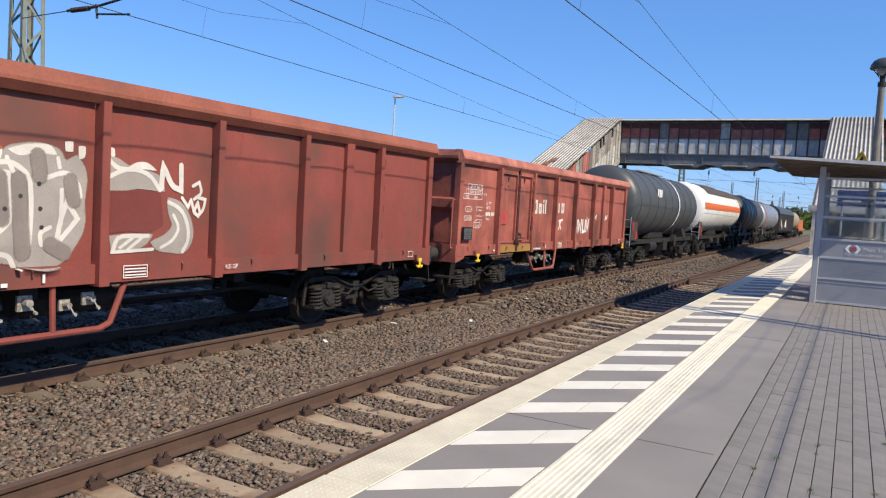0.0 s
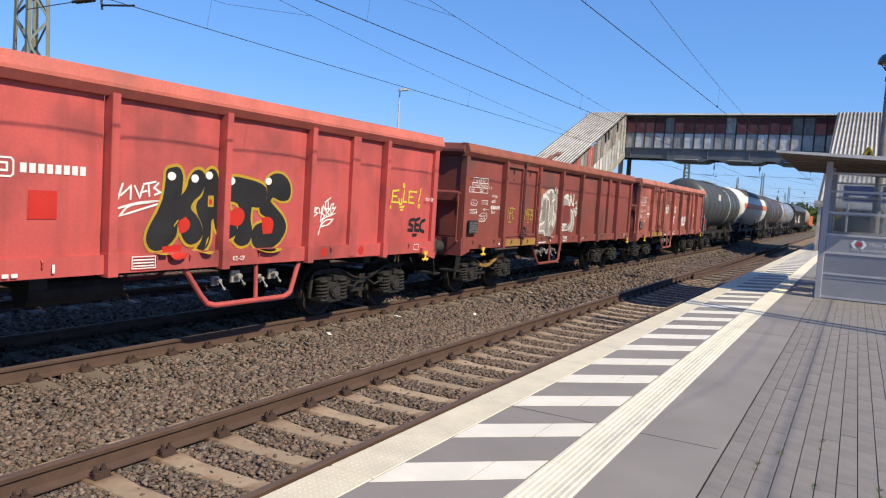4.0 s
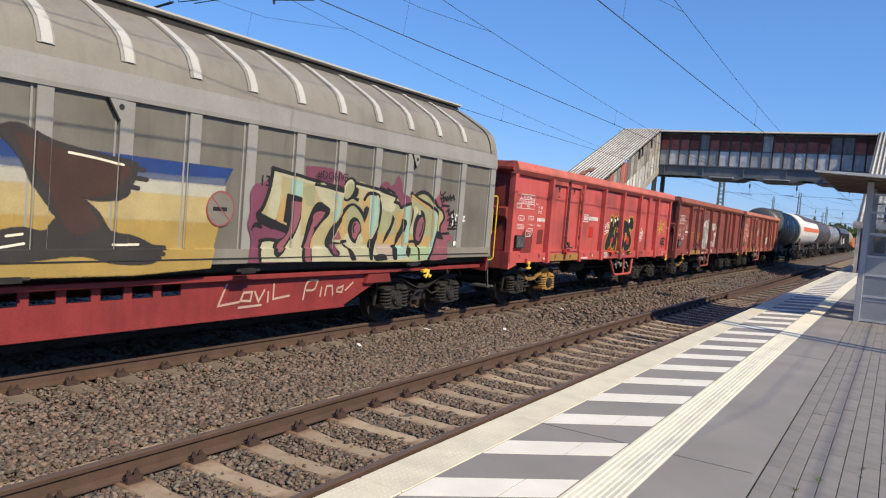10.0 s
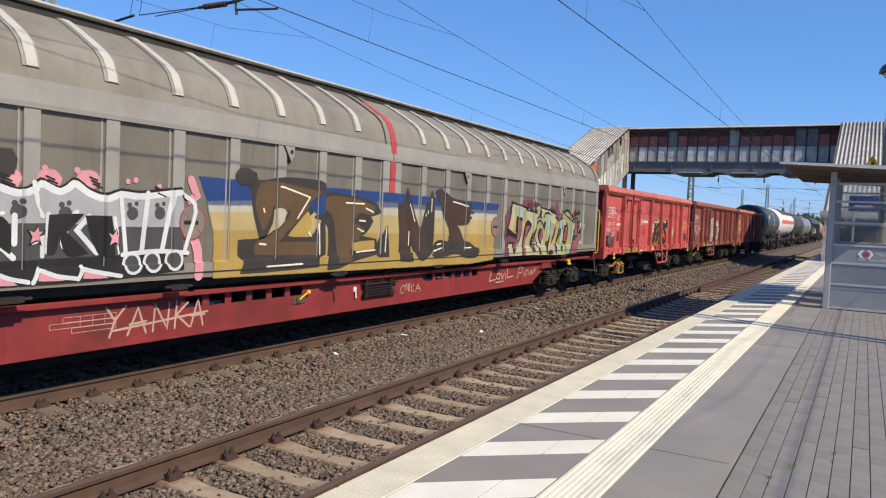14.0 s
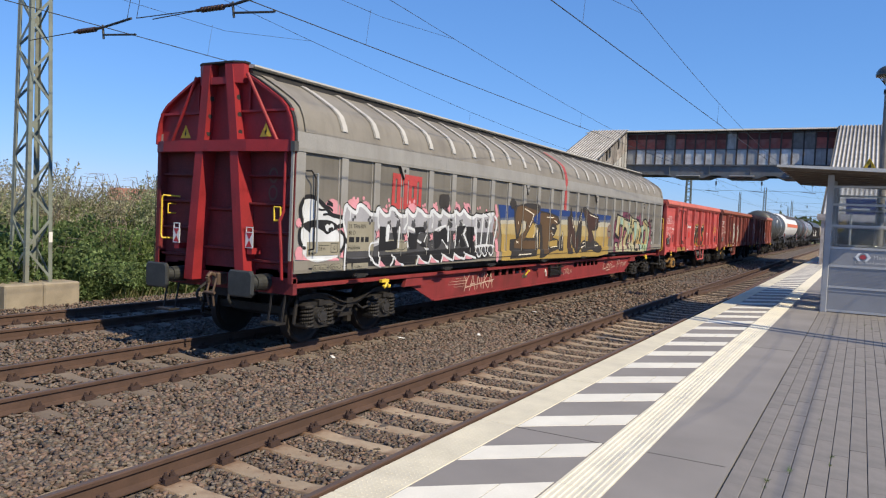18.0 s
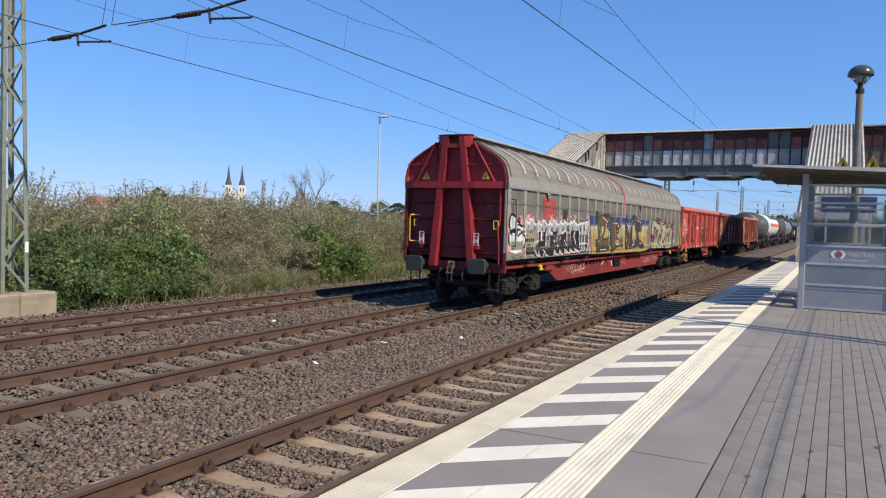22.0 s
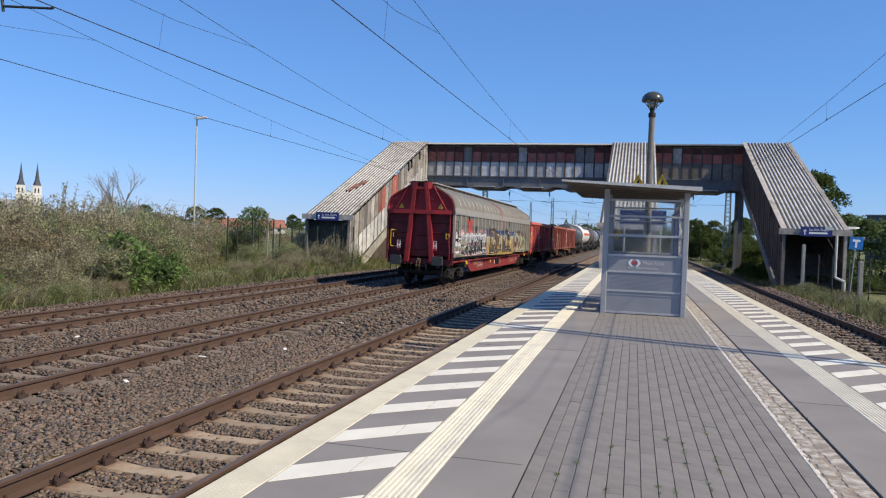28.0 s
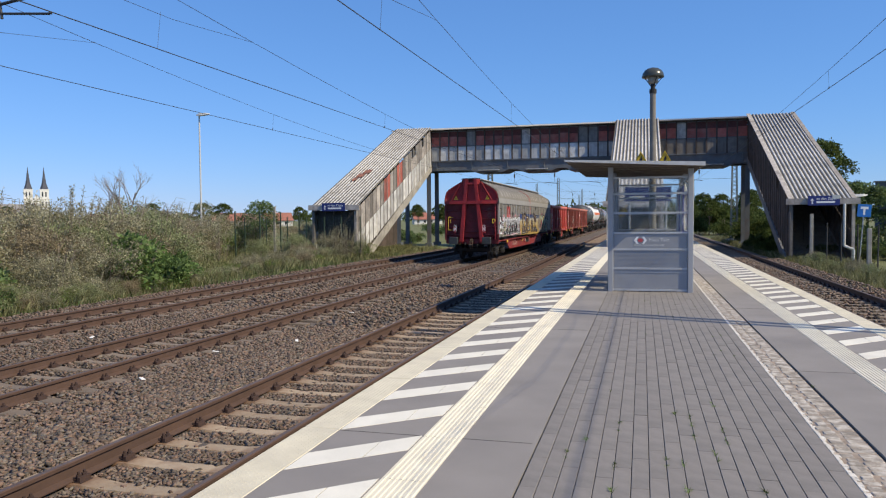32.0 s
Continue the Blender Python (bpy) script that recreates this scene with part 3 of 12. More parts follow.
        for x, sg in ((xa, -1), (xb, 1)):
            g = Geo()
            g.prism([(46.0, GROUND), (47.4, GROUND), (BR_Y, 5.95 + 0.0), (BR_Y, 6.5)], "x", x - 0.06, x + 0.06)
            # left far stringer: interior shade put in as the dark plank colour
            part("stringer", g, concrete if key == "left" and sg > 0 else girder_paint if key != "left" else plank_brown, b, "sloping stair stringer")
            n = 24
            for i in range(n):
                ya, yb = ST_Y + (BR_Y - ST_Y) * i / n, ST_Y + (BR_Y - ST_Y) * (i + 1) / n
                if key != "right" and rnd.random() < 0.07:
                    continue
                za, zb = (max(GROUND, 6.42 - 6.9 * (BR_Y - q) / (BR_Y - 46.0)) for q in (ya, yb))
                top = 1.0 if rnd.random() < 0.8 else 0.55
                g = Geo()
                ma, mb = za + (zr(ya) - za) * 0.48, zb + (zr(yb) - zb) * 0.48
                g.prism([(ya + 0.03, za), (yb - 0.03, zb), (yb - 0.03, mb), (ya + 0.03, ma)], "x", x - 0.02, x + 0.02)
                part("lower_panel", g, panel_pale if key != "right" else wood, b)
                g = Geo()
                g.prism([(ya + 0.03, ma + 0.06), (yb - 0.03, mb + 0.06), (yb - 0.03, mb + 0.06 + (zr(yb) - mb - 0.1) * top), (ya + 0.03, ma + 0.06 + (zr(ya) - ma - 0.1) * top)], "x", x - 0.02, x + 0.02)
                part("upper_panel", g, panel_red if key == "left" and i in (7, 8, 11, 12) else wood, b)
                g = Geo()
                g.prism([(ya - 0.04, za - 0.1), (ya + 0.04, za - 0.1), (ya + 0.04, zr(ya)), (ya - 0.04, zr(ya))], "x", x - 0.05 * sg, x + 0.05 * sg)
                part("wall_post", g, wood, b)
        for i in range(36):
            y = 46.6 + i * 0.45
            z = GROUND + 0.19 * (i + 1)
            g = Geo()
            g.box(xa + 0.1, xb - 0.1, y, y + 0.5, z - 0.19, z)
            part("step", g, use("dark_stair_tread", (0.12, 0.11, 0.10), 0.9, vary=0.2), b)
        # boards added below the far stringers to keep daylight out of the stairs
        if key != "mid":
            side = xb if key == "right" else xa
            for k in range(16):
                ya = 46.2 + k * 1.0
                g = Geo()
                g.prism([(ya, GROUND), (ya + 0.98, GROUND), (ya + 0.98, max(GROUND + 0.1, 6.42 - 6.9 * (BR_Y - ya - 0.98) / (BR_Y - 46.0) + 0.05)), (ya, max(GROUND + 0.1, 6.42 - 6.9 * (BR_Y - ya) / (BR_Y - 46.0) + 0.05))], "x", side - 0.03, side + 0.03)
                part("skirt_board", g, plank_brown, b)
        if key == "left":
            for q, (pa, pb, ya, yb) in enumerate(((-19.9, -19.4, 50.2, 51.1), (-19.65, -19.15, 51.0, 51.8), (-20.05, -19.65, 49.5, 50.1))):
                part("roof_patch", corrugated(pa, pb, (ya, ST_Z + slope * (ya - ST_Y + 0.1) + 0.16), (yb, ST_Z + slope * (yb - ST_Y + 0.1) + 0.16), 0.25, 0.05), use("red_roof_patch", (0.20, 0.09, 0.07), 0.9, vary=0.3, scale=5), b, "rusty red roof patch", smooth=True)
        # dark boards across the left stair mouth stand in for its unlit interior
        if key == "left":
            for i in range(5):
                ya, yb = xa + 0.1 + (xb - xa - 0.2) * i / 5, xa + 0.1 + (xb - xa - 0.2) * (i + 1) / 5
                g = Geo()
                g.box(ya + 0.01, yb - 0.01, ST_Y + 0.25, ST_Y + 0.29, GROUND, ST_Z - 0.25)
                part("screen_board", g, use("dark_screen_board", (0.045, 0.043, 0.042), 0.8, vary=0.25, scale=4), b, "dark boards standing in for the unlit stair interior")
        g = Geo()
        g.box(xa - 0.3, xb + 0.3, ST_Y - 0.36, ST_Y - 0.28, ST_Z - 0.22, ST_Z + 0.12)
        part("end_fascia", g, plank_grey, b)
        for x in (xa, xb):
            g = Geo()
            g.box(x - 0.08, x + 0.08, ST_Y - 0.26, ST_Y - 0.10, GROUND, ST_Z - 0.1)
            part("entrance_post", g, plank_grey, b)
    return b

# ---- shelter ----
def shelter():
    s = thing("platform_shelter", "grey metal platform shelter with glazed upper bays and overhanging flat roof", "shelter")
    xa, xb, ya, yb = -0.64, 1.17, 18.0, 22.4
    for x in (xa, xb):
        for y in (ya, (ya + yb) / 2, yb):
            g = Geo()
            g.cham(x - 0.062, x + 0.062, y - 0.062, y + 0.062, 0.0, 2.88 if x > 0 else 2.94, 0.012)
            part("post", g, shelter_grey, s)
    zs = [0.04, 0.55, 1.0, 1.39, 1.86, 2.31, 2.69]
    walls = [("x", ya), ("x", yb), ("y", xb)]
    glass = M.get("pane") or glass_mat()
    for ax, k in walls:
        lo, hi = (xa + 0.062, xb - 0.062) if ax == "x" else (ya + 0.062, yb - 0.062)
        def put(name, a0, a1, t, z0, z1, m, label=""):
            g = Geo()
            if ax == "x":
                g.box(a0, a1, k - t, k + t, z0, z1)
            else:
                g.box(k - t, k + t, a0, a1, z0, z1)
            o = part(name, g, m, s, label)
            if m is glass:
                o.visible_shadow = False
            return o
        for z in zs:
            put("rail", lo, hi, 0.03, z - 0.022, z + 0.022, use("pale_shelter_rail", (0.44, 0.45, 0.47), 0.45, vary=0.05))
        for i in range(6):
            if i < 3:
                put("panel", lo + 0.005, hi - 0.005, 0.012, zs[i] + 0.024, zs[i + 1] - 0.024, panel_grey, "flat grey metal panel")
            else:
                put("pane", lo + 0.005, hi - 0.005, 0.004, zs[i] + 0.024, zs[i + 1] - 0.024, glass, "dusty glass pane")
        if ax == "x":
            for i in range(14):
                z = zs[1] + 0.04 + i * 0.03
                g = Geo()
                g.box(lo + 0.01, hi - 0.01, k - 0.016, k - 0.012, z, z + 0.016)
                part("panel_rib", g, panel_grey, s)
            put("inner_rail", lo, hi, 0.02, zs[1] - 0.1, zs[1] - 0.08, shelter_grey)
    g = Geo()
    g.prism([(-1.62, 3.035), (1.40, 2.90), (1.40, 2.955), (-1.62, 3.075)], "y", 17.15, 23.2)
    part("roof", g, use("shelter_roof", (0.17, 0.155, 0.14), 0.7, vary=0.1, dark=(0.2, 0.19, 0.18), dirt=0.4), s, "overhanging flat metal roof")
    g = Geo()
    for i in range(9):
        y = 17.4 + i * 0.68
        g.prism([(-1.58, 2.995), (1.36, 2.86), (1.36, 2.90), (-1.58, 3.035)], "y", y, y + 0.12)
    part("roof_rib", g, use("roof_rib_brown", (0.16, 0.13, 0.11), 0.8), s)
    g = Geo()
    g.prism([(-1.64, 3.04), (1.42, 2.875), (1.42, 2.965), (-1.64, 3.085)], "y", 17.10, 17.148)
    part("roof_fascia", g, use("pale_fascia", (0.55, 0.54, 0.52), 0.6), s)
    return s

def glass_mat():
    m = bpy.data.materials.new("pane")
    m.use_nodes = True
    N, L = m.node_tree.nodes, m.node_tree.links
    b = N["Principled BSDF"]
    b.inputs["Base Color"].default_value = (0.90, 0.92, 0.93, 1)
    b.inputs["Roughness"].default_value = 0.06
    b.inputs["Transmission Weight"].default_value = 1.0
    b.inputs["IOR"].default_value = 1.25
    d, mix = N.new("ShaderNodeBsdfDiffuse"), N.new("ShaderNodeMixShader")
    d.inputs["Color"].default_value = (0.42, 0.44, 0.46, 1)
    no = N.new("ShaderNodeTexNoise")
    no.inputs["Scale"].default_value = 2.2
    mr = N.new("ShaderNodeMapRange")
    mr.inputs["From Min"].default_value, mr.inputs["From Max"].default_value = 0.3, 0.7
    mr.inputs["To Min"].default_value, mr.inputs["To Max"].default_value = 0.015, 0.08
    L.new(no.outputs["Fac"], mr.inputs["Value"])
    L.new(mr.outputs[0], mix.inputs["Fac"])
    L.new(b.outputs[0], mix.inputs[1])
    L.new(d.outputs[0], mix.inputs[2])
    L.new(mix.outputs[0], N["Material Output"].inputs["Surface"])
    M["pane"] = m
    return m

# ---- train ----
RIDE = [(0.0, -37.68), (0.5, -35.81), (1.0, -33.94), (1.5, -32.09), (2.0, -30.29), (2.5, -28.54), (3.0, -26.82), (3.5, -25.16), (4.5, -22.08), (5.5, -19.24),
        (6.0, -17.94), (6.5, -16.68), (7.0, -15.44), (7.5, -14.24), (8.0, -13.1), (8.5, -12.0), (9.0, -10.93), (10.0, -8.8), (11.0, -6.66), (12.0, -4.53), (13.0, -2.39), (14.0, -0.24),
        (15.0, 1.91), (16.5, 5.16), (18.0, 8.4), (20.0, 12.63), (22.0, 16.84), (24.0, 21.08), (26.0, 25.32), (28.0, 29.49), (30.0, 33.64), (31.0, 35.77), (32.0, 37.95)]
CARS, AXLES = [], []

wagon_red = mat("red_wagon_paint", (0.485, 0.090, 0.082), 0.62, vary=0.08, scale=1.4, fine=35, bump=0.001, dark=(0.15, 0.05, 0.045), dirt=0.72, streak=0.28, spec=0.3, dirt_scale=1.1)
dark_end_red = mat("dirty_red_end_paint", (0.255, 0.048, 0.044), 0.75, vary=0.15, scale=2.0, fine=35, bump=0.001, dark=(0.075, 0.03, 0.027), dirt=0.8, streak=0.5, spec=0.25)
lock_dark = mat("grimy_lock_steel", (0.075, 0.030, 0.028), 0.7, vary=0.2, scale=6, fine=40, dark=(0.03, 0.018, 0.016), dirt=0.5)
rim_red = mat("faded_red_rim_paint", (0.50, 0.135, 0.105), 0.7, vary=0.12, scale=2.0, fine=35, bump=0.001, dark=(0.25, 0.10, 0.08), dirt=0.6, streak=0.2, spec=0.25)
wagon_brown = mat("brown_red_wagon_paint", (0.225, 0.060, 0.049), 0.72, vary=0.10, scale=1.6, fine=35, bump=0.001, dark=(0.115, 0.06, 0.05), dirt=0.85, streak=0.25, spec=0.25, dirt_scale=0.9)
rim_brown = mat("orange_brown_rim_paint", (0.265, 0.088, 0.060), 0.75, vary=0.15, scale=2.0, fine=35, bump=0.001, dark=(0.16, 0.07, 0.05), dirt=0.5, streak=0.2, spec=0.25)
rim_faded = mat("faded_salmon_rim_paint", (0.43, 0.165, 0.125), 0.75, vary=0.2, scale=2.0, fine=35, bump=0.001, dark=(0.16, 0.065, 0.05), dirt=0.7, streak=0.3, spec=0.25)
wagon_rust = mat("rusty_orange_wagon_paint", (0.315, 0.098, 0.076), 0.75, vary=0.24, scale=1.6, fine=35, bump=0.001, dark=(0.11, 0.048, 0.04), dirt=0.9, streak=0.45, dirt_scale=0.9, spec=0.25)
frame_red = mat("red_underframe_paint", (0.228, 0.033, 0.034), 0.6, vary=0.12, scale=3, fine=40, dark=(0.07, 0.025, 0.02), dirt=0.5, streak=0.3, spec=0.3)
end_red = mat("red_end_frame_paint", (0.30, 0.024, 0.029), 0.55, vary=0.12, scale=3, fine=40, dark=(0.10, 0.02, 0.02), dirt=0.45, streak=0.25, spec=0.35)
ochre = mat("ochre_frame_paint", (0.32, 0.175, 0.045), 0.7, vary=0.15, scale=4, fine=40, dark=(0.12, 0.07, 0.03), dirt=0.5)
yellow = mat("yellow_hook_paint", (0.72, 0.50, 0.04), 0.55, vary=0.08)
grey_sheet = mat("beige_grey_wagon_sheet", (0.225, 0.205, 0.172), 0.6, vary=0.05, scale=1.2, fine=40, bump=0.0004, dark=(0.12, 0.105, 0.085), dirt=0.5, streak=0.3, spec=0.35)
panel_sheet = mat("brownish_wall_panel", (0.160, 0.147, 0.124), 0.6, vary=0.06, scale=1.6, fine=40, bump=0.0004, dark=(0.09, 0.08, 0.065), dirt=0.55, streak=0.4, spec=0.35)
grey_post = mat("light_grey_wagon_post", (0.275, 0.265, 0.245), 0.55, vary=0.08, scale=2, fine=40, dark=(0.2, 0.185, 0.16), dirt=0.45, streak=0.3)
rib_white = mat("pale_roof_rib", (0.47, 0.45, 0.41), 0.5, vary=0.06, dark=(0.35, 0.33, 0.3), dirt=0.3)
white_paint = mat("white_stencil_paint", (0.74, 0.72, 0.69), 0.7, vary=0.05, fine=50)
tail_red = mat("red_reflector", (0.45, 0.02, 0.03), 0.4, vary=0.02)

def paint(name, col):
    return use("spray_" + name, col, 0.7, vary=0.10, scale=3, fine=50, spec=0.2, dark=tuple(0.75 * v + 0.02 for v in col), dirt=0.5, dirt_scale=2.0)

def car(name, label, u, category="freight wagon"):
    """A wagon's base: its origin lies at rail level at the rear end of its body, u metres along the train."""
    c = thing(name, label, category, group="freight train")
    CARS.append((c, u))
    return c

_fonts = {}
def text_mesh(s, size, material):
    key = (s, size, material.name)
    if key not in _fonts:
        cu = bpy.data.curves.new("text", "FONT")
        cu.body, cu.size, cu.align_x, cu.resolution_u = s, size, "LEFT", 2
        ob = bpy.data.objects.new("text", cu)
        scene.collection.objects.link(ob)
        dg = bpy.context.evaluated_depsgraph_get()
        me = bpy.data.meshes.new_from_object(ob.evaluated_get(dg))
        me.materials.clear()
        me.materials.append(material)
        bpy.data.objects.remove(ob)
        _fonts[key] = me
    return _fonts[key]

SIDE = Matrix(((0, 0, 1, 0), (1, 0, 0, 0), (0, 1, 0, 0), (0, 0, 0, 1)))   # text plane that faces +x, reading along +y

def side_text(c, s, y, z, size, x, material=None, name="stencil_lettering"):
    o = part(name, text_mesh(s, size, material or white_paint), None, c)
    o.matrix_basis = Matrix.Translation((x, y, z)) @ SIDE
    return o

def sprayed(m):
    """A paint whose cover thins out at the edges of a stroke, with a fine grit."""
    name = m.name + "_sprayed"
    if name in M:
        return M[name]
    c = m.copy()
    c.name = name
    N, L = c.node_tree.nodes, c.node_tree.links
    cover, grit, co = N.new("ShaderNodeAttribute"), N.new("ShaderNodeTexNoise"), N.new("ShaderNodeTexCoord")
    cover.attribute_name = "cover"
    grit.inputs["Scale"].default_value, grit.inputs["Detail"].default_value = 170.0, 1.0
    L.new(co.outputs["Object"], grit.inputs["Vector"])
    a, b, k = N.new("ShaderNodeMath"), N.new("ShaderNodeMath"), N.new("ShaderNodeMath")
    a.operation = b.operation = k.operation = "MULTIPLY_ADD"
    k.use_clamp = True
    a.inputs[1].default_value, a.inputs[2].default_value = 1.3, -1.2
    b.inputs[1].default_value = 2.2
    k.inputs[1].default_value, k.inputs[2].default_value = 14.0, 0.5
    L.new(cover.outputs["Fac"], a.inputs[0])
    L.new(grit.outputs["Fac"], b.inputs[0])
    L.new(a.outputs[0], b.inputs[2])
    L.new(b.outputs[0], k.inputs[0])
    L.new(k.outputs[0], N["Principled BSDF"].inputs["Alpha"])
    M[name] = c
    return c

def bend(pts, closed=False, n=4, corner=75):
    """A smooth line through the points that keeps its sharp corners."""
    pts = [Vector(p) for p in pts]
    k = len(pts)
    if k < 3:
        return pts
    way = []
    for i in range(k):
        a = pts[i] - pts[i - 1] if closed or i else None
        b = pts[(i + 1) % k] - pts[i] if closed or i < k - 1 else None
        if a is None or b is None or a.length < 1e-5 or b.length < 1e-5 or a.angle(b) > radians(corner):
            way.append(None)
        else:
            way.append((a.normalized() / a.length + b.normalized() / b.length).normalized())
    out = []
    for i in range(k if closed else k - 1):
        p, q = pts[i], pts[(i + 1) % k]
        d = q - p
        before, after = (pts[i] - pts[i - 1]).length, (pts[(i + 2) % k] - q).length
        m0 = (way[i] or d.normalized()) * (min(d.length, 1.6 * before) if way[i] else d.length)
        m1 = (way[(i + 1) % k] or d.normalized()) * (min(d.length, 1.6 * after) if way[(i + 1) % k] else d.length)
        for j in range(n):
            t = j / n
            out.append(p * (2 * t ** 3 - 3 * t * t + 1) + m0 * (t ** 3 - 2 * t * t + t) + q * (3 * t * t - 2 * t ** 3) + m1 * (t ** 3 - t * t))
    return out if closed else out + [pts[-1]]

class Wall(Geo):
    """Flat paint on a side wall, drawn in (along, up) and laid in thin layers; soft is the width over which an edge fades."""
    def __init__(self, x, soft=0.0):
        self.v, self.f, self.m, self.x, self.mats, self.n, self.soft, self.cover = [], [], [], x, [], 0, soft, []

    def slot(self, m):
        m = sprayed(m)
        if m not in self.mats:
            self.mats.append(m)
        return self.mats.index(m)

    def lay(self, rows, m, layer, faces, cover):
        self.n = self.n + 1
        x = self.x + 0.0007 * layer + 0.00003 * self.n
        self.add([(x, p[0], p[1]) for p in rows], faces, self.slot(m))
        self.cover += cover
        return self

    def area(self, pts, m, layer=0, soft=None, smooth=None):
        soft = self.soft if soft is None else soft
        pts = bend(pts, True) if (self.soft if smooth is None else smooth) else [Vector(p) for p in pts]
        n = len(pts)
        if not soft:
            return self.lay(pts, m, layer, [tuple(range(n))], [1.0] * n)
        turn = sum(pts[i - 1].x * pts[i].y - pts[i].x * pts[i - 1].y for i in range(n))
        out = []
        for i in range(n):
            a, b = pts[i] - pts[i - 1], pts[(i + 1) % n] - pts[i]
            d = (a.normalized() if a.length else b.normalized()) + (b.normalized() if b.length else a.normalized())
            d = d.normalized() if d.length > 1e-4 else a.normalized()
            out.append(pts[i] + Vector((d.y, -d.x)) * (soft if turn > 0 else -soft))
        ring = [(i, (i + 1) % n, n + (i + 1) % n, n + i) for i in range(n)]
        return self.lay(pts + out, m, layer, [tuple(range(n))] + ring, [1.0] * n + [0.0] * n)

    def disc(self, y, z, r, m, layer=0, n=14, sz=1.0, soft=None):
        keep, self.soft = self.soft, 0.0
        self.area([(y + r * math.cos(a), z + sz * r * math.sin(a)) for a in [2 * math.pi * i / n for i in range(n)]], m, layer, keep if soft is None else soft)
        self.soft = keep
        return self

    def stroke(self, pts, w, m, layer=0, closed=False, soft=None, taper=False):
        soft = self.soft if soft is None else soft
        pts = bend(pts, closed) if self.soft else [Vector(p) for p in pts]
        if closed:
            pts = pts + [pts[0]]
        n = len(pts)
        L, R, LL, RR = [], [], [], []
        for i in range(n):
            a = (pts[i] - pts[max(i - 1, 0)]) if i else (pts[1] - pts[0])
            b = (pts[min(i + 1, n - 1)] - pts[i]) if i < n - 1 else a
            if closed and i in (0, n - 1):
                a, b = pts[-1] - pts[-2], pts[1] - pts[0]
            d = (a.normalized() + b.normalized())
            d = d.normalized() if d.length > 1e-4 else a.normalized()
            k = 1 / max(0.55, abs(d.dot(b.normalized())))
            ww = w * (0.35 + 0.65 * math.sin(math.pi * (0.08 + 0.84 * i / (n - 1)))) if taper else w
            side = Vector((-d.y, d.x)) * k
            L.append(pts[i] + side * ww / 2)
            R.append(pts[i] - side * ww / 2)
            LL.append(pts[i] + side * (ww / 2 + soft))
            RR.append(pts[i] - side * (ww / 2 + soft))
        strip = lambda p, q: [(p * n + i, p * n + i + 1, q * n + i + 1, q * n + i) for i in range(n - 1)]
        if soft:
            self.lay(L + R + LL + RR, m, layer, strip(0, 1) + strip(2, 0) + strip(1, 3), [1.0] * (2 * n) + [0.0] * (2 * n))
            if not closed and not taper:
                self.disc(*pts[0], w / 2, m, layer, 10, soft=soft)
                self.disc(*pts[-1], w / 2, m, layer, 10, soft=soft)
        else:
            self.lay(L + R, m, layer, strip(0, 1), [1.0] * (2 * n))
        return self

    def rect(self, y0, y1, z0, z1, m, layer=0):
        keep, self.soft = self.soft, 0.0
        self.area([(y0, z0), (y1, z0), (y1, z1), (y0, z1)], m, layer)
        self.soft = keep
        return self

    def border(self, y0, y1, z0, z1, w, m, layer=0):
        for a in ((y0, y1, z0, z0 + w), (y0, y1, z1 - w, z1), (y0, y0 + w, z0 + w, z1 - w), (y1 - w, y1, z0 + w, z1 - w)):
            self.rect(*a, m, layer)
        return self

    def put(self, name, c, label="", panels=None, sink=0.036, z0=1.385, posts=True, skin=None):
        """Lays the paint on the wall; with panels (pairs of their ends) it runs down the sides of the posts into the deeper panels."""
        o = part(name, self, self.mats, c, label)
        o.data.attributes.new("cover", "FLOAT", "POINT").data.foreach_set("value", self.cover)
        if panels:
            ys = [v[1] for v in self.v]
            lo, hi = min(ys), max(ys)
            bm = bmesh.new()
            bm.from_mesh(o.data)
            cuts = [y for a, b in panels for y in (a - 0.007, a + 0.013, b - 0.013, b + 0.007) if lo < y < hi]
            cuts = [((0, y, 0), (0, 1, 0)) for y in cuts] + [((0, 0, z0), (0, 0, 1)), ((0, 0, z0 + 0.015), (0, 0, 1))]
            if skin is not None:
                cuts += [((0, a + (b - a) * i / 8, 0), (0, 1, 0)) for a, b in panels for i in range(1, 8) if lo < a + (b - a) * i / 8 < hi]
                cuts += [((0, 0, 1.24 + 1.75 * i / 8), (0, 0, 1)) for i in range(1, 8)]
            for co, no in cuts:
                bmesh.ops.bisect_plane(bm, geom=bm.verts[:] + bm.edges[:] + bm.faces[:], plane_co=co, plane_no=no)
            if not posts:
                bare = [f for f in bm.faces if not any(a - 0.006 < f.calc_center_median().y < b + 0.006 for a, b in panels) and f.calc_center_median().z > z0]
                bmesh.ops.delete(bm, geom=bare, context="FACES")
            for v in bm.verts:
                if skin is not None:
                    for k, (a, b) in enumerate(panels):
                        if a - 0.01 < v.co.y < b + 0.01 and v.co.z > 1.235:
                            v.co.x += sheet_x(1.33, a, b, 1.24, 2.99, 0.028, 0.012, skin + k * 3.1 + 1, v.co.y, v.co.z) + 0.007 - self.x
                    continue
                deep = max([min(1.0, max(0.0, min(v.co.y - a + 0.007, b + 0.007 - v.co.y) / 0.02)) for a, b in panels])
                v.co.x -= sink * deep * min(1.0, max(0.0, (v.co.z - z0) / 0.015))
            bm.to_mesh(o.data)
            bm.free()
        return o

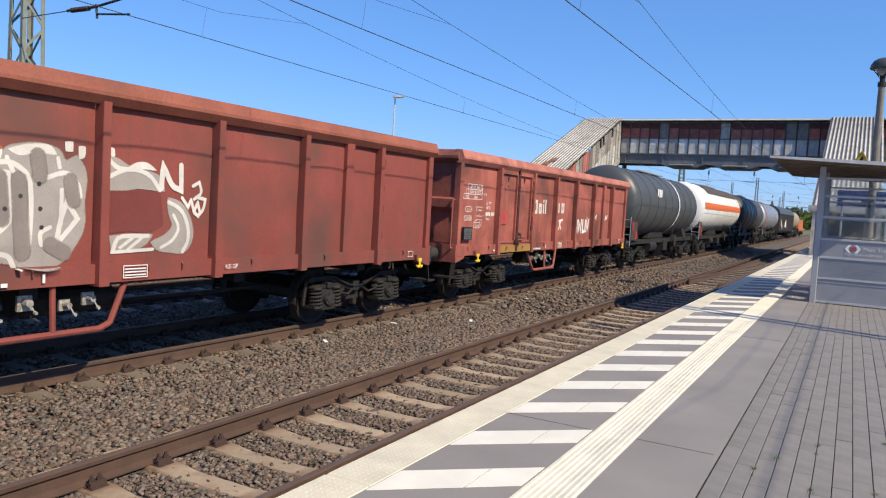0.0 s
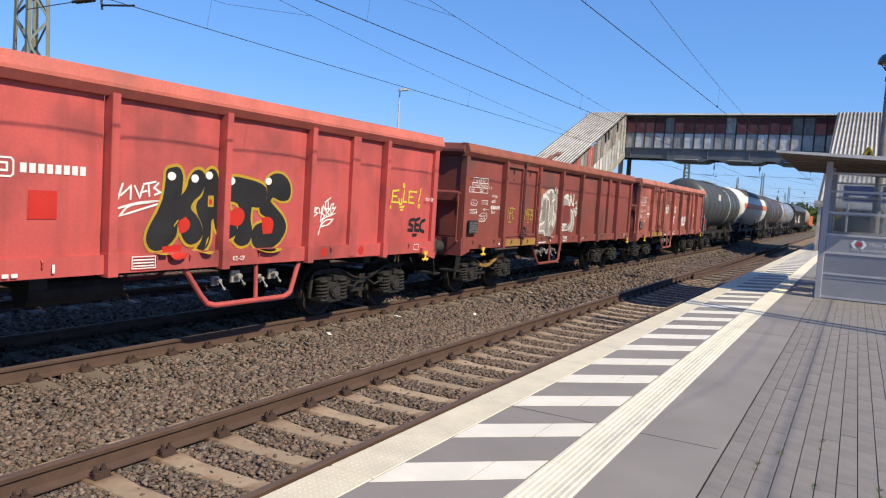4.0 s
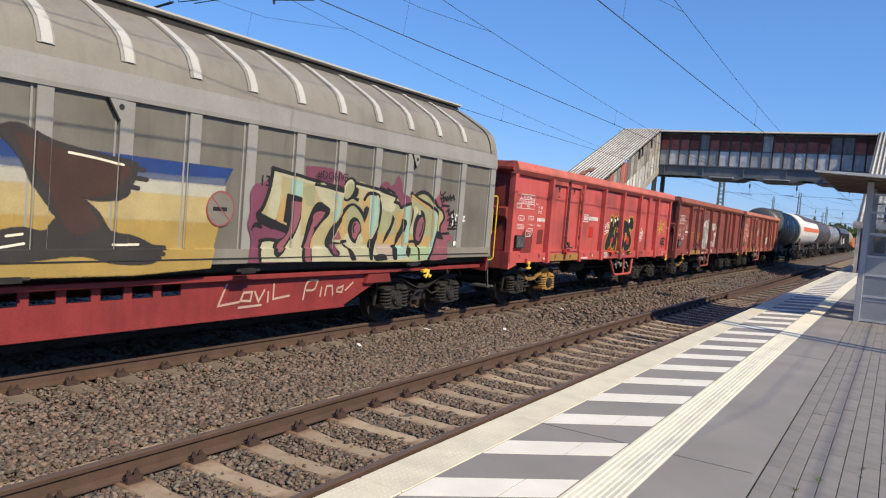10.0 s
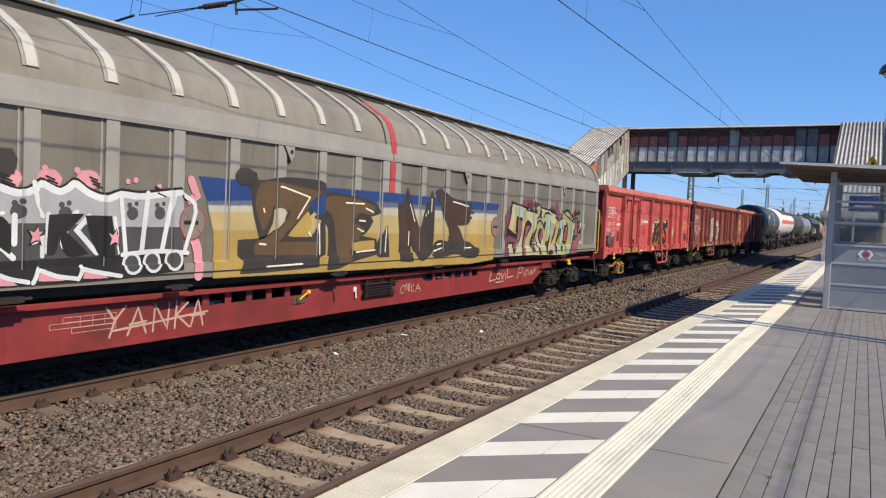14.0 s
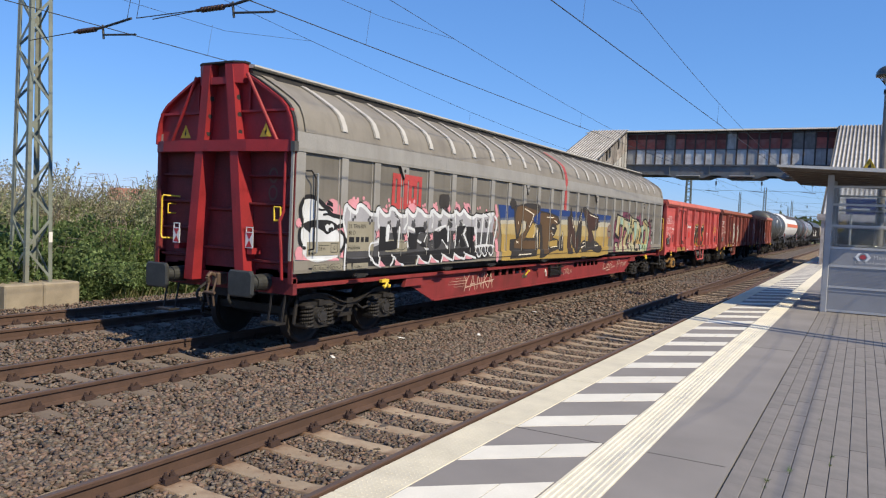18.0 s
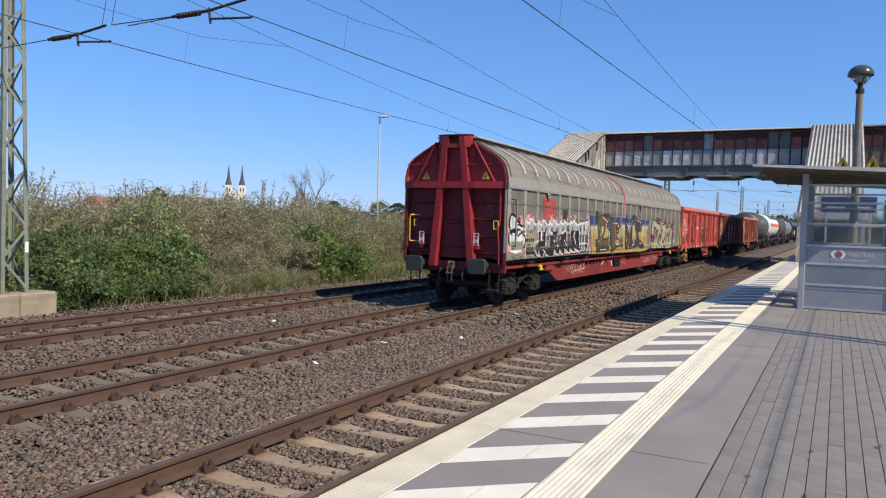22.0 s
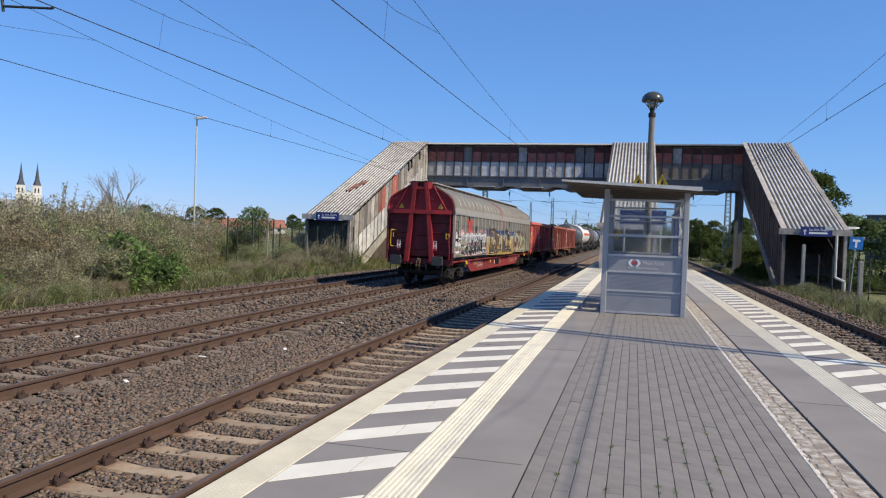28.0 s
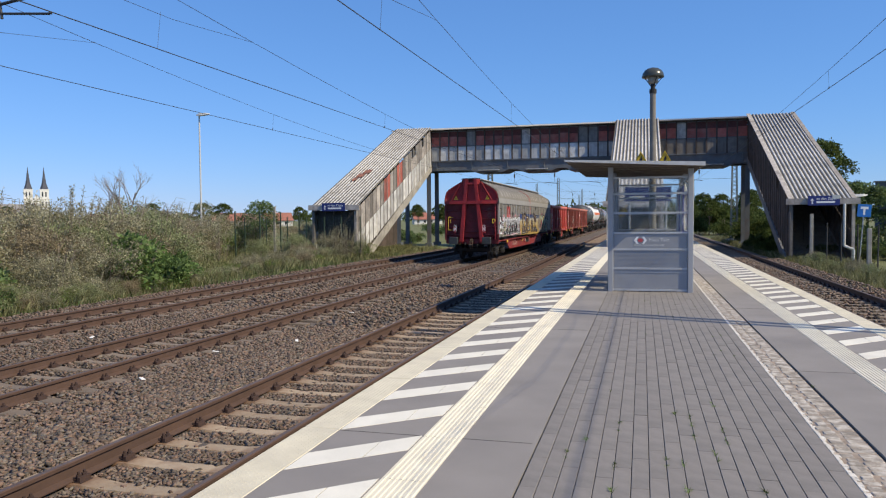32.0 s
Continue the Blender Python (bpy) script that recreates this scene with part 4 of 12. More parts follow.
def sheet_x(x, y0, y1, z0, z1, bulge, dent, seed, y, z, nx=8, nz=8):
    """How far out the bulged sheet lies at (y, z), between the points of its grid."""
    def node(i, k):
        yy, zz = y0 + (y1 - y0) * i / nx, z0 + (z1 - z0) * k / nz
        edge = max(0.0, math.sin(math.pi * i / nx) * math.sin(math.pi * k / nz))
        return x + bulge * edge ** 0.5 + dent * noise.noise((yy * 1.9 + seed, zz * 2.3, seed))
    a, b = min(max((y - y0) / (y1 - y0), 0), 0.9999) * nx, min(max((z - z0) / (z1 - z0), 0), 0.9999) * nz
    i, k = int(a), int(b)
    a, b = a - i, b - k
    return (node(i, k) * (1 - a) + node(i + 1, k) * a) * (1 - b) + (node(i, k + 1) * (1 - a) + node(i + 1, k + 1) * a) * b

def sheet(x, y0, y1, z0, z1, bulge=0.02, dent=0.008, seed=0, nx=8, nz=8, thick=0.02):
    """A slightly bulged and dented steel sheet facing +x (or -x for a negative x)."""
    g = Geo()
    sg = 1 if x > 0 else -1
    for k in range(nz + 1):
        for i in range(nx + 1):
            a, b = i / nx, k / nz
            y, z = y0 + (y1 - y0) * a, z0 + (z1 - z0) * b
            edge = math.sin(math.pi * a) * math.sin(math.pi * b)
            g.v.append((x + sg * (bulge * edge ** 0.5 + dent * noise.noise((y * 1.9 + seed, z * 2.3, seed))), y, z))
    n = nx + 1
    g.f = [(k * n + i, k * n + i + 1, (k + 1) * n + i + 1, (k + 1) * n + i) for k in range(nz) for i in range(nx)]
    g.m = [0] * len(g.f)
    o = len(g.v)
    g.box(x - sg * thick - 0.002, x - sg * thick, y0, y1, z0, z1)
    return g

# running gear, shared by all bogies
def axlebox_mesh():
    g = Geo()
    g.cham(-0.12, 0.12, -0.14, 0.14, -0.15, 0.17, 0.04)
    g.prism([(-0.36, -0.14), (-0.30, -0.18), (0.30, -0.18), (0.36, -0.14), (0.36, -0.10), (-0.36, -0.10)], "x", -0.12, 0.13)
    g.prism([(-0.36, 0.19), (-0.28, 0.225), (0.28, 0.225), (0.36, 0.19), (0.36, 0.17), (-0.36, 0.17)], "x", -0.10, 0.10)
    g.box(-0.1, 0.14, -0.06, 0.06, 0.17, 0.26)
    return g

def axle_cover_geo():
    g = Geo()
    g.tube((0.11, 0, 0.0), (0.165, 0, 0.0), 0.125, 0.118, n=18)
    g.tube((0.165, 0, 0.0), (0.18, 0, 0.0), 0.085, n=14)
    for i in range(6):
        a = i * math.pi / 3
        g.tube((0.16, 0.10 * math.cos(a), 0.10 * math.sin(a)), (0.186, 0.10 * math.cos(a), 0.10 * math.sin(a)), 0.013, n=6)
    return g

def spring_geo(y):
    g = Geo()
    n, turns = 90, 5
    pts = [(0.03 + 0.095 * math.cos(2 * math.pi * turns * i / n), y + 0.095 * math.sin(2 * math.pi * turns * i / n), -0.13 + 0.29 * i / n) for i in range(n + 1)]
    g.path(pts, 0.023, n=6)
    g.tube((0.03, y, -0.15), (0.03, y, -0.125), 0.12, n=14)
    g.tube((0.03, y, 0.155), (0.03, y, 0.185), 0.12, 0.10, n=14)
    return g

def side_frame_geo():
    g = Geo()
    arch = [(-1.28 + 2.56 * i / 24) for i in range(25)]
    pts = [(y, 0.235 - 0.20 * max(0.0, math.cos(min(1.0, abs(y) / 0.72) * math.pi / 2)) ** 1.3 - 0.05 * max(0.0, abs(y) - 1.1)) for y in arch]
    g.prism(pts + [(y, z - 0.022) for y, z in reversed(pts)], "x", -0.02, 0.085)
    g.prism([(y, z - 0.02) for y, z in pts] + [(y, z - 0.085) for y, z in reversed(pts)], "x", -0.03, 0.03)
    g.box(-0.08, 0.06, -0.09, 0.09, -0.06, 0.10)
    for s in (-1, 1):
        g.bar((0.10, s * 0.42, 0.0), (0.10, s * 0.9, -0.12), 0.03, 0.05)
        g.bar((0.0, s * 1.30, 0.16), (0.0, s * 1.36, -0.22), 0.05, 0.03, up=(1, 0, 0))
        g.path([(0.09, s * 0.16, -0.02), (0.10, s * 0.30, -0.10), (0.10, s * 0.52, -0.06), (0.09, s * 0.62, 0.10)], 0.02, n=6)
    return g

def wheelset_geo():
    g = Geo()
    for s in (-1, 1):
        prof = [(0.0, 0.10), (0.02, 0.10), (0.025, 0.36), (0.0, 0.40), (0.0, 0.46), (0.07, 0.46), (0.09, 0.458), (0.13, 0.452), (0.13, 0.40), (0.10, 0.36), (0.07, 0.12), (0.10, 0.10)]
        rings = []
        for i in range(24):
            a = 2 * math.pi * i / 24
            rings.append([(s * (0.68 + dx), r * math.cos(a), r * math.sin(a)) for dx, r in prof])
        rings.append(rings[0])
        g.loft(rings, caps=False)
        for i in range(6):
            a = 2 * math.pi * i / 6
            g.tube((s * 0.80, 0.25 * math.cos(a), 0.25 * math.sin(a)), (s * 0.82, 0.25 * math.cos(a), 0.25 * math.sin(a)), 0.02, n=6)
    g.tube((-0.98, 0, 0), (0.98, 0, 0), 0.085, n=12)
    return g

AXLE_COVER = axle_cover_geo().mesh("axle_cover", use("greasy_axle_cover", (0.055, 0.052, 0.05), 0.45, 0.4, vary=0.3, scale=14, fine=50))
AXLEBOX, SPRING = axlebox_mesh().mesh("axlebox", dark_steel), spring_geo(0).mesh("coil_spring", dark_steel, True)
AXLEBOX_Y, SPRING_Y = axlebox_mesh().mesh("axlebox", ochre), spring_geo(0).mesh("coil_spring", ochre, True)
SIDE_FRAME, WHEELSET = side_frame_geo().mesh("side_frame", dark_steel), wheelset_geo().mesh("wheelset", wheel_mat)

def bogie(c, yc, half=0.9, ochre_end=None, ochre_box=True):
    b = new("bogie")
    b.parent = c
    tagged(b, "dirty four-wheel bogie with coil springs")
    b.matrix_basis = Matrix.Translation((0, yc, 0.46))
    for s in (-1, 1):
        turn = pose(0, 0, 0, 0, 0, 0 if s > 0 else 180)
        part("side_frame", SIDE_FRAME, None, b, at=Matrix.Translation((s * 0.99, 0, 0.12)) @ turn)
        for y in (-half, half):
            hot = ochre_box and ochre_end is not None and y * ochre_end > 0
            part("axlebox", AXLEBOX_Y if hot else AXLEBOX, None, b, at=Matrix.Translation((s * 1.02, y, 0.0)) @ turn, label="ochre painted axlebox" if hot else "")
            part("axle_cover", AXLE_COVER, None, b, at=Matrix.Translation((s * 1.02, y, 0.0)) @ turn)
            for d in (-0.245, 0.245):
                part("coil_spring", SPRING_Y if hot else SPRING, None, b, at=Matrix.Translation((s * 1.04, y + d, 0.0)) @ turn)
        if ochre_end is not None:
            e = ochre_end
            g = Geo()
            pts = [(e * y, z) for y, z in ((-0.35, 0.20), (-0.2, 0.165), (0.0, 0.155), (0.2, 0.175), (0.4, 0.245), (0.58, 0.325), (0.78, 0.36), (0.95, 0.355))]
            g.prism(pts + [(y, z - 0.075) for y, z in reversed(pts)], "x", s * 1.06 - 0.03, s * 1.06 + 0.03)
            part("brake_beam", g, ochre, b)
    g = Geo()
    g.box(-0.95, 0.95, -0.2, 0.2, -0.1, 0.2)
    for s in (-1, 1):
        g.box(-0.95, 0.95, s * 1.2 - 0.05, s * 1.2 + 0.05, 0.02, 0.14)
        for w in (-1, 1):
            g.box(w * 0.7 - 0.06, w * 0.7 + 0.06, s * 0.38 - 0.05, s * 0.38 + 0.05, -0.25, 0.15)
    g.tube((0, 0, 0.2), (0, 0, 0.5), 0.25, n=12)
    part("bolster", g, dark_steel, b)
    for y in (-half, half):
        w = part("wheelset", WHEELSET, None, b, "solid steel wheelset")
        AXLES.append((w, (0, y, 0)))

def buffers(c, y, sgn, gap=1.75, z=1.06, coupler=True, dark=None):
    """Two buffers and the screw coupling at one end; sgn is the way out."""
    for s in (-1, 1):
        x = s * gap / 2
        g = Geo()
        g.box(x - 0.19, x + 0.19, y - sgn * 0.02, y + sgn * 0.03, z - 0.19, z + 0.19)
        g.tube((x, y, z), (x, y + sgn * 0.34, z), 0.13, 0.115, n=16)
        g.tube((x, y + sgn * 0.30, z), (x, y + sgn * 0.55, z), 0.095, n=16)
        ring = [(-0.24, -0.14), (-0.2, -0.19), (0.2, -0.19), (0.24, -0.14), (0.24, 0.14), (0.2, 0.19), (-0.2, 0.19), (-0.24, 0.14)]
        g.loft([[(x + a * 0.8, y + sgn * 0.54, z + b * 0.8) for a, b in ring], [(x + a, y + sgn * 0.57, z + b) for a, b in ring], [(x + a, y + sgn * 0.60, z + b) for a, b in ring], [(x + a * 0.9, y + sgn * 0.62, z + b * 0.9) for a, b in ring]])
        part("buffer", g, use("buffer_grease", (0.05, 0.052, 0.05), 0.55, 0.3, vary=0.2), c, "greasy dark steel buffer")
    if coupler:
        g = Geo()
        g.cham(-0.08, 0.08, min(y, y + sgn * 0.25), max(y, y + sgn * 0.25), z - 0.1, z + 0.08, 0.02)
        g.path([(0, y + sgn * 0.22, z + 0.02), (0, y + sgn * 0.33, z + 0.08), (0, y + sgn * 0.40, z + 0.02), (0, y + sgn * 0.36, z - 0.06)], 0.03, n=8)
        for s in (-1, 1):
            g.path([(s * 0.07, y + sgn * 0.28, z), (s * 0.06, y + sgn * 0.34, z - 0.22), (s * 0.05, y + sgn * 0.30, z - 0.42)], 0.018, n=6)
        g.tube((-0.1, y + sgn * 0.34, z - 0.22), (0.1, y + sgn * 0.34, z - 0.22), 0.025, n=8)
        part("screw_coupling", g, use("coupling_rust", (0.11, 0.075, 0.055), 0.7, 0.3, vary=0.25), c, "rusty screw coupling")
        g = Geo()
        for s in (-1, 1):
            pts = [(s * 0.33, y + sgn * (0.05 + 0.24 * math.sin(k * 0.45)), z - 0.08 - 0.055 * k) for k in range(7)]
            g.path(pts, 0.022, n=6)
        part("brake_hose", g, black, c)

def handrail(c, pts, m, r=0.016, name="handrail", label=""):
    g = Geo()
    g.path(pts, r, n=8)
    return part(name, g, m, c, label)

EAOS_SPANS = [(0.12, 1.88), (4.05, 5.61), (5.75, 7.28), (7.42, 8.99), (9.12, 10.08), (10.28, 10.98), (11.12, 12.73)]

def eaos(u, body, label, kind, rim=None):
    """A four-axle open wagon with side doors, 12.85 m over the body."""
    c = car("gondola_wagon", label, u)
    L = 12.85
    end_paint = dark_end_red if kind == "red" else body
    for s in (-1, 1):
        X = s * 1.33
        posts = [1.95, 3.99, 5.68, 7.35, 9.05, 11.05]
        g = Geo()
        g.box(min(s * 1.22, s * 1.40), max(s * 1.22, s * 1.40), 0.005, L - 0.005, 1.03, 1.24)
        part("sole_bar", g, body, c)
        spans = EAOS_SPANS
        for k, (a, b) in enumerate(spans):
            part("side_panel", sheet(X, a, b, 1.24, 2.99, 0.028, 0.012, seed=u + k * 3.1 + s), body, c, smooth=True)
        for k, y in enumerate(posts):
            g = Geo()
            w = 0.052
            xo, xi = s * 1.455, s * 1.31
            g.prism([(xi, y - w), (xo - s * 0.008, y - w), (xo, y - w * 0.9), (xo, y + w * 0.9), (xo - s * 0.008, y + w), (xi, y + w)], "z", 1.24, 3.0)
            g.prism([(xi, y - w * 1.3), (s * 1.47, y - w * 1.25), (s * 1.47, y + w * 1.25), (xi, y + w * 1.3)], "z", 1.0, 1.26)
            part("side_post", g, body, c)
        g = Geo()
        g.cham(min(s * 1.31, s * 1.41), max(s * 1.31, s * 1.41), 10.08, 10.28, 1.05, 3.0, 0.012)
        part("side_post", g, body, c)
        for y in (0.06, L - 0.06):
            g = Geo()
            g.cham(min(s * 1.25, s * 1.40), max(s * 1.25, s * 1.405), y - 0.075, y + 0.07, 1.245, 3.0, 0.012)
            part("corner_post", g, body, c)
        # top rim, folded outwards
        g = Geo()
        g.prism([(s * 1.30, 2.97), (s * 1.40, 2.97), (s * 1.475, 3.06), (s * 1.475, 3.10), (s * 1.42, 3.24), (s * 1.28, 3.25), (s * 1.28, 3.20)], "y", -0.06, L + 0.06)
        part("top_rim", g, rim or body, c, "folded steel top rim")
        # double door
        door = part("door", sheet(X + s * 0.015, 2.06, 2.98, 1.30, 2.90, 0.012, 0.004, seed=u + 7), body, c, "side door leaf", smooth=True)
        door2 = part("door", sheet(X + s * 0.015, 3.08, 3.90, 1.30, 2.90, 0.012, 0.004, seed=u + 9), body, c, "side door leaf", smooth=True)
        for d, a, b in ((door, 2.04, 3.0), (door2, 3.06, 3.92)):
            g = Geo()
            xa, xb = sorted((s * 1.34, s * 1.40))
            g.box(xa, xb, a, a + 0.055, 1.26, 2.985)
            g.box(xa, xb, b - 0.055, b, 1.26, 2.985)
            g.box(xa, xb, a + 0.055, b - 0.055, 1.26, 1.315)
            g.box(xa, xb, a + 0.055, b - 0.055, 2.88, 2.985)
            part("door_frame", g, body, d)
            g = Geo()
            y = (a + b) / 2 - 0.02
            for dz in (0, -0.2) if d is door else (0,):
                g.tube((s * 1.355, y, 2.80 + dz), (s * 1.375, y, 2.80 + dz), 0.032 if dz == 0 else 0.018, n=10)
            g.bar((s * 1.37, y - 0.03, 2.82), (s * 1.37, y - 0.035, 2.71), 0.014, 0.012)
            part("pull_ring", g, lock_dark, d, "small dark pull ring")
        lock = Geo()
        lock.tube((s * 1.425, 3.00, 1.2), (s * 1.425, 3.00, 3.02), 0.015, n=8)
        lock.tube((s * 1.425, 3.065, 1.25), (s * 1.425, 3.065, 2.95), 0.011, n=8)
        for z in (1.62, 2.1, 2.6):
            lock.box(*sorted((s * 1.39, s * 1.437)), 2.975, 3.09, z - 0.014, z + 0.014)
        lock = part("door_lock_bar", lock, lock_dark, c, "upright door locking bar")
        g = Geo()
        g.box(*sorted((s * 1.39, s * 1.46)), 2.95, 3.10, 2.97, 3.04)
        g.tube((s * 1.43, 2.97, 3.02), (s * 1.43, 2.97, 3.11), 0.02, n=6)
        part("top_catch", g, lock_dark, lock)
        g = Geo()
        g.bar((s * 1.45, 3.0, 1.37), (s * 1.46, 3.40, 1.365), 0.035, 0.04)
        g.tube((s * 1.45, 3.20, 1.36), (s * 1.45, 3.20, 1.47), 0.022, n=7)
        g.box(*sorted((s * 1.41, s * 1.45)), 3.14, 3.26, 1.42, 1.50)
        part("lock_lever", g, lock_dark, lock, "dark greasy lock lever")
        g = Geo()
        g.box(*sorted((s * 1.42, s * 1.465)), 2.90, 2.96, 1.24, 1.33)
        g.box(*sorted((s * 1.42, s * 1.475)), 3.00, 3.06, 1.17, 1.30)
        g.bar((s * 1.47, 2.93, 1.30), (s * 1.47, 3.06, 1.22), 0.03, 0.03)
        part("lock_catch", g, use("catch_red", (0.46, 0.03, 0.03), 0.5, vary=0.3, scale=12) if kind == "red" else lock_dark, lock, "bright red lock catch" if kind == "red" else "")
        g = Geo()
        g.bar((s * 1.45, 2.98, 1.20), (s * 1.44, 3.0, 1.07), 0.05, 0.05)
        part("lock_foot", g, lock_dark, lock)
        for z in (1.47, 1.62, 1.95, 2.3, 2.6, 2.82):
            g = Geo()
            g.tube((s * 1.415, 3.93, z - 0.05), (s * 1.415, 3.93, z + 0.05), 0.022, n=8)
            g.box(*sorted((s * 1.37, s * 1.425)), 3.925, 3.95, z - 0.03, z + 0.03)
            part("hinge", g, lock_dark if z in (1.62, 2.3) else body, c)
        for z in (1.5, 1.95, 2.3, 2.75):
            g = Geo()
            g.tube((s * 1.42, 11.16, z - 0.06), (s * 1.42, 11.16, z + 0.06), 0.024, n=8)
            part("hinge", g, body, c)
        g = Geo()
        g.box(*sorted((s * 1.40, s * 1.425)), 2.02, 3.93, 1.04, 1.20)
        sill = part("door_sill", g, ochre, c, "ochre painted door sill")
        for y in (2.44, 3.42):
            g = Geo()
            g.tube((s * 1.42, y, 1.15), (s * 1.435, y, 1.15), 0.03, n=9)
            g.bar((s * 1.43, y - 0.025, 1.16), (s * 1.43, y - 0.03, 1.08), 0.012, 0.01)
            part("pull_ring", g, lock_dark, sill)
        # foot frame with brake handles
        g = Geo()
        f0, f1 = (6.80, 8.96) if kind == "red" else (3.97, 6.06)
        legs = [(s * 1.32, f0, 1.02), (s * 1.36, f0 + 0.25, 0.66), (s * 1.36, f0 + 0.36, 0.55), (s * 1.36, f0 + 0.5, 0.52), (s * 1.36, f1 - 0.35, 0.52), (s * 1.36, f1 - 0.22, 0.57), (s * 1.32, f1, 1.02)]
        g.path(legs, 0.036, n=8)
        g.tube((s * 1.36, (f0 + f1) / 2 + 0.15, 0.52), (s * 1.34, (f0 + f1) / 2 + 0.15, 1.02), 0.032, n=8)
        part("brake_step_frame", g, body, c, "trapezoid tube frame under the sill")
        for y, z, r in ((f0 + 0.62, 0.82, 0.03), (f0 + 0.98, 0.86, 0.04), (f0 + 1.42, 0.80, 0.03), (f0 + 1.70, 0.85, 0.035)):
            g = Geo()
            g.tube((s * 1.2, y, z), (s * 1.31, y, z), r, n=10)
            g.box(*sorted((s * 1.19, s * 1.22)), y - r * 2, y + r * 2, z - r * 2.2, z + r * 1.8)
            g.bar((s * 1.30, y, z), (s * 1.32, y + 0.05, z - 0.10), 0.022, 0.014)
            g.tube((s * 1.31, y + 0.05, z - 0.10), (s * 1.34, y + 0.05, z - 0.10), 0.02, n=8)
            part("brake_handle", g, use("pale_brake_gear", (0.35, 0.33, 0.3), 0.6, 0.3, vary=0.5, scale=16), c)
        for y in (0.86, 12.42):
            g = Geo()
            g.box(*sorted((s * 1.40, s * 1.46)), y - 0.1, y + 0.1, 1.02, 1.12)
            part("hook_plate", g, body, c)
            g = Geo()
            g.path([(s * 1.46, y, 1.06), (s * 1.47, y, 0.93), (s * 1.47, y - 0.05, 0.89), (s * 1.47, y - 0.085, 0.92)], 0.022, n=6)
            g.path([(s * 1.47, y, 0.93), (s * 1.47, y + 0.05, 0.89), (s * 1.47, y + 0.085, 0.92)], 0.022, n=6)
            g.box(*sorted((s * 1.44, s * 1.48)), y - 0.06, y + 0.06, 1.0, 1.06)
            part("tow_hook", g, yellow, c, "yellow tow hook")
        g = Geo()
        for y in (0.45, 1.5, 4.4, 4.9, 6.3, 6.8, 8.0, 9.6, 11.9):
            g.path([(s * 1.40, y, 1.22), (s * 1.43, y, 1.19), (s * 1.42, y, 1.14)], 0.011, n=5)
        part("rope_hooks", g, body, c)
    # floor and end walls
    g = Geo()
    g.box(-1.28, 1.28, 0.05, L - 0.05, 1.08, 1.24)
    part("floor", g, dark_steel, c)
    g = Geo()
    g.box(-0.2, 0.2, 0, L, 0.82, 1.08)
    for y in (1.9, 5.0, 8.0, 10.9):
        g.box(-1.2, 1.2, y - 0.1, y + 0.1, 0.88, 1.06)
    g.tube((0.55, 5.2, 0.75), (0.55, 6.4, 0.75), 0.16, n=12)
    g.box(-0.6, -0.3, 4.6, 5.2, 0.6, 0.9)
    g.bar((0.3, 2.8, 0.62), (0.3, 10.0, 0.62), 0.04, 0.04)
    part("underframe", g, dark_steel, c, "dark underframe with brake rods")
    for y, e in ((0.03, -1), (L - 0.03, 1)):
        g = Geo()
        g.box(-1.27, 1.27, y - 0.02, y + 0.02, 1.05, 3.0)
        part("end_wall", g, end_paint, c, "darker red end wall" if kind == "red" else "")
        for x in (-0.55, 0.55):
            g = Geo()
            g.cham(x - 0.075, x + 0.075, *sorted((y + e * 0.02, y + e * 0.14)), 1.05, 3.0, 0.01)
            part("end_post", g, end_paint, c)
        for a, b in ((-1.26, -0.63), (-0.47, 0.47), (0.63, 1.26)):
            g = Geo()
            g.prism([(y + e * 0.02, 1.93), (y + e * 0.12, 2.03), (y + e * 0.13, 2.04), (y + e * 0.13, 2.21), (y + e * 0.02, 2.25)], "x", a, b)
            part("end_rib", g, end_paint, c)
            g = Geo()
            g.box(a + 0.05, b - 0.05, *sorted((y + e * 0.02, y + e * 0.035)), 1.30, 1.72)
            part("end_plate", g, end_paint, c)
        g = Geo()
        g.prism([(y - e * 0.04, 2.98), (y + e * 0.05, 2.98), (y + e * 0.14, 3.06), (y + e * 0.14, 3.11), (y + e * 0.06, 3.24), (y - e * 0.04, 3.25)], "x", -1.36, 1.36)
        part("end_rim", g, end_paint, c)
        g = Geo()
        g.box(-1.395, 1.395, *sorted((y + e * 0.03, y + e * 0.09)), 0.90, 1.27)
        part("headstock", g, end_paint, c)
        for x in (-1, 1):
            g = Geo()
            g.prism([(y - e * 0.32, 1.026), (y - e * 0.30, 0.98), (y + e * 0.03, 0.90), (y + e * 0.088, 0.90), (y + e * 0.088, 1.026)], "x", *sorted((x * 1.25, x * 1.40)))
            part("corner_foot", g, body, c)
        buffers(c, y + e * 0.05, e, z=1.06)
        if e > 0 or kind != "red":
            handrail(c, [(1.30, y + e * 0.06, 1.2), (1.30, y + e * 0.16, 1.2), (1.30, y + e * 0.16, 2.2), (1.30, y + e * 0.06, 2.2)], body)
        if e < 0 and kind == "red":
            continue
        g = Geo()
        g.bar((1.34, y + e * 0.06, 0.95), (1.35, y + e * 0.12, 0.62), 0.09, 0.02)
        g.box(1.02, 1.42, *sorted((y + e * 0.04, y + e * 0.30)), 0.58, 0.615)
        part("shunter_step", g, dark_steel, c)
    bogie(c, 1.91 if kind == "red" else 1.85, ochre_end=1 if kind != "rust" else None, ochre_box=kind == "red")
    bogie(c, L - 1.85)
    # data plate
    g = Geo()
    g.box(1.37, 1.415, 0.23, 0.62, 1.36, 1.64)
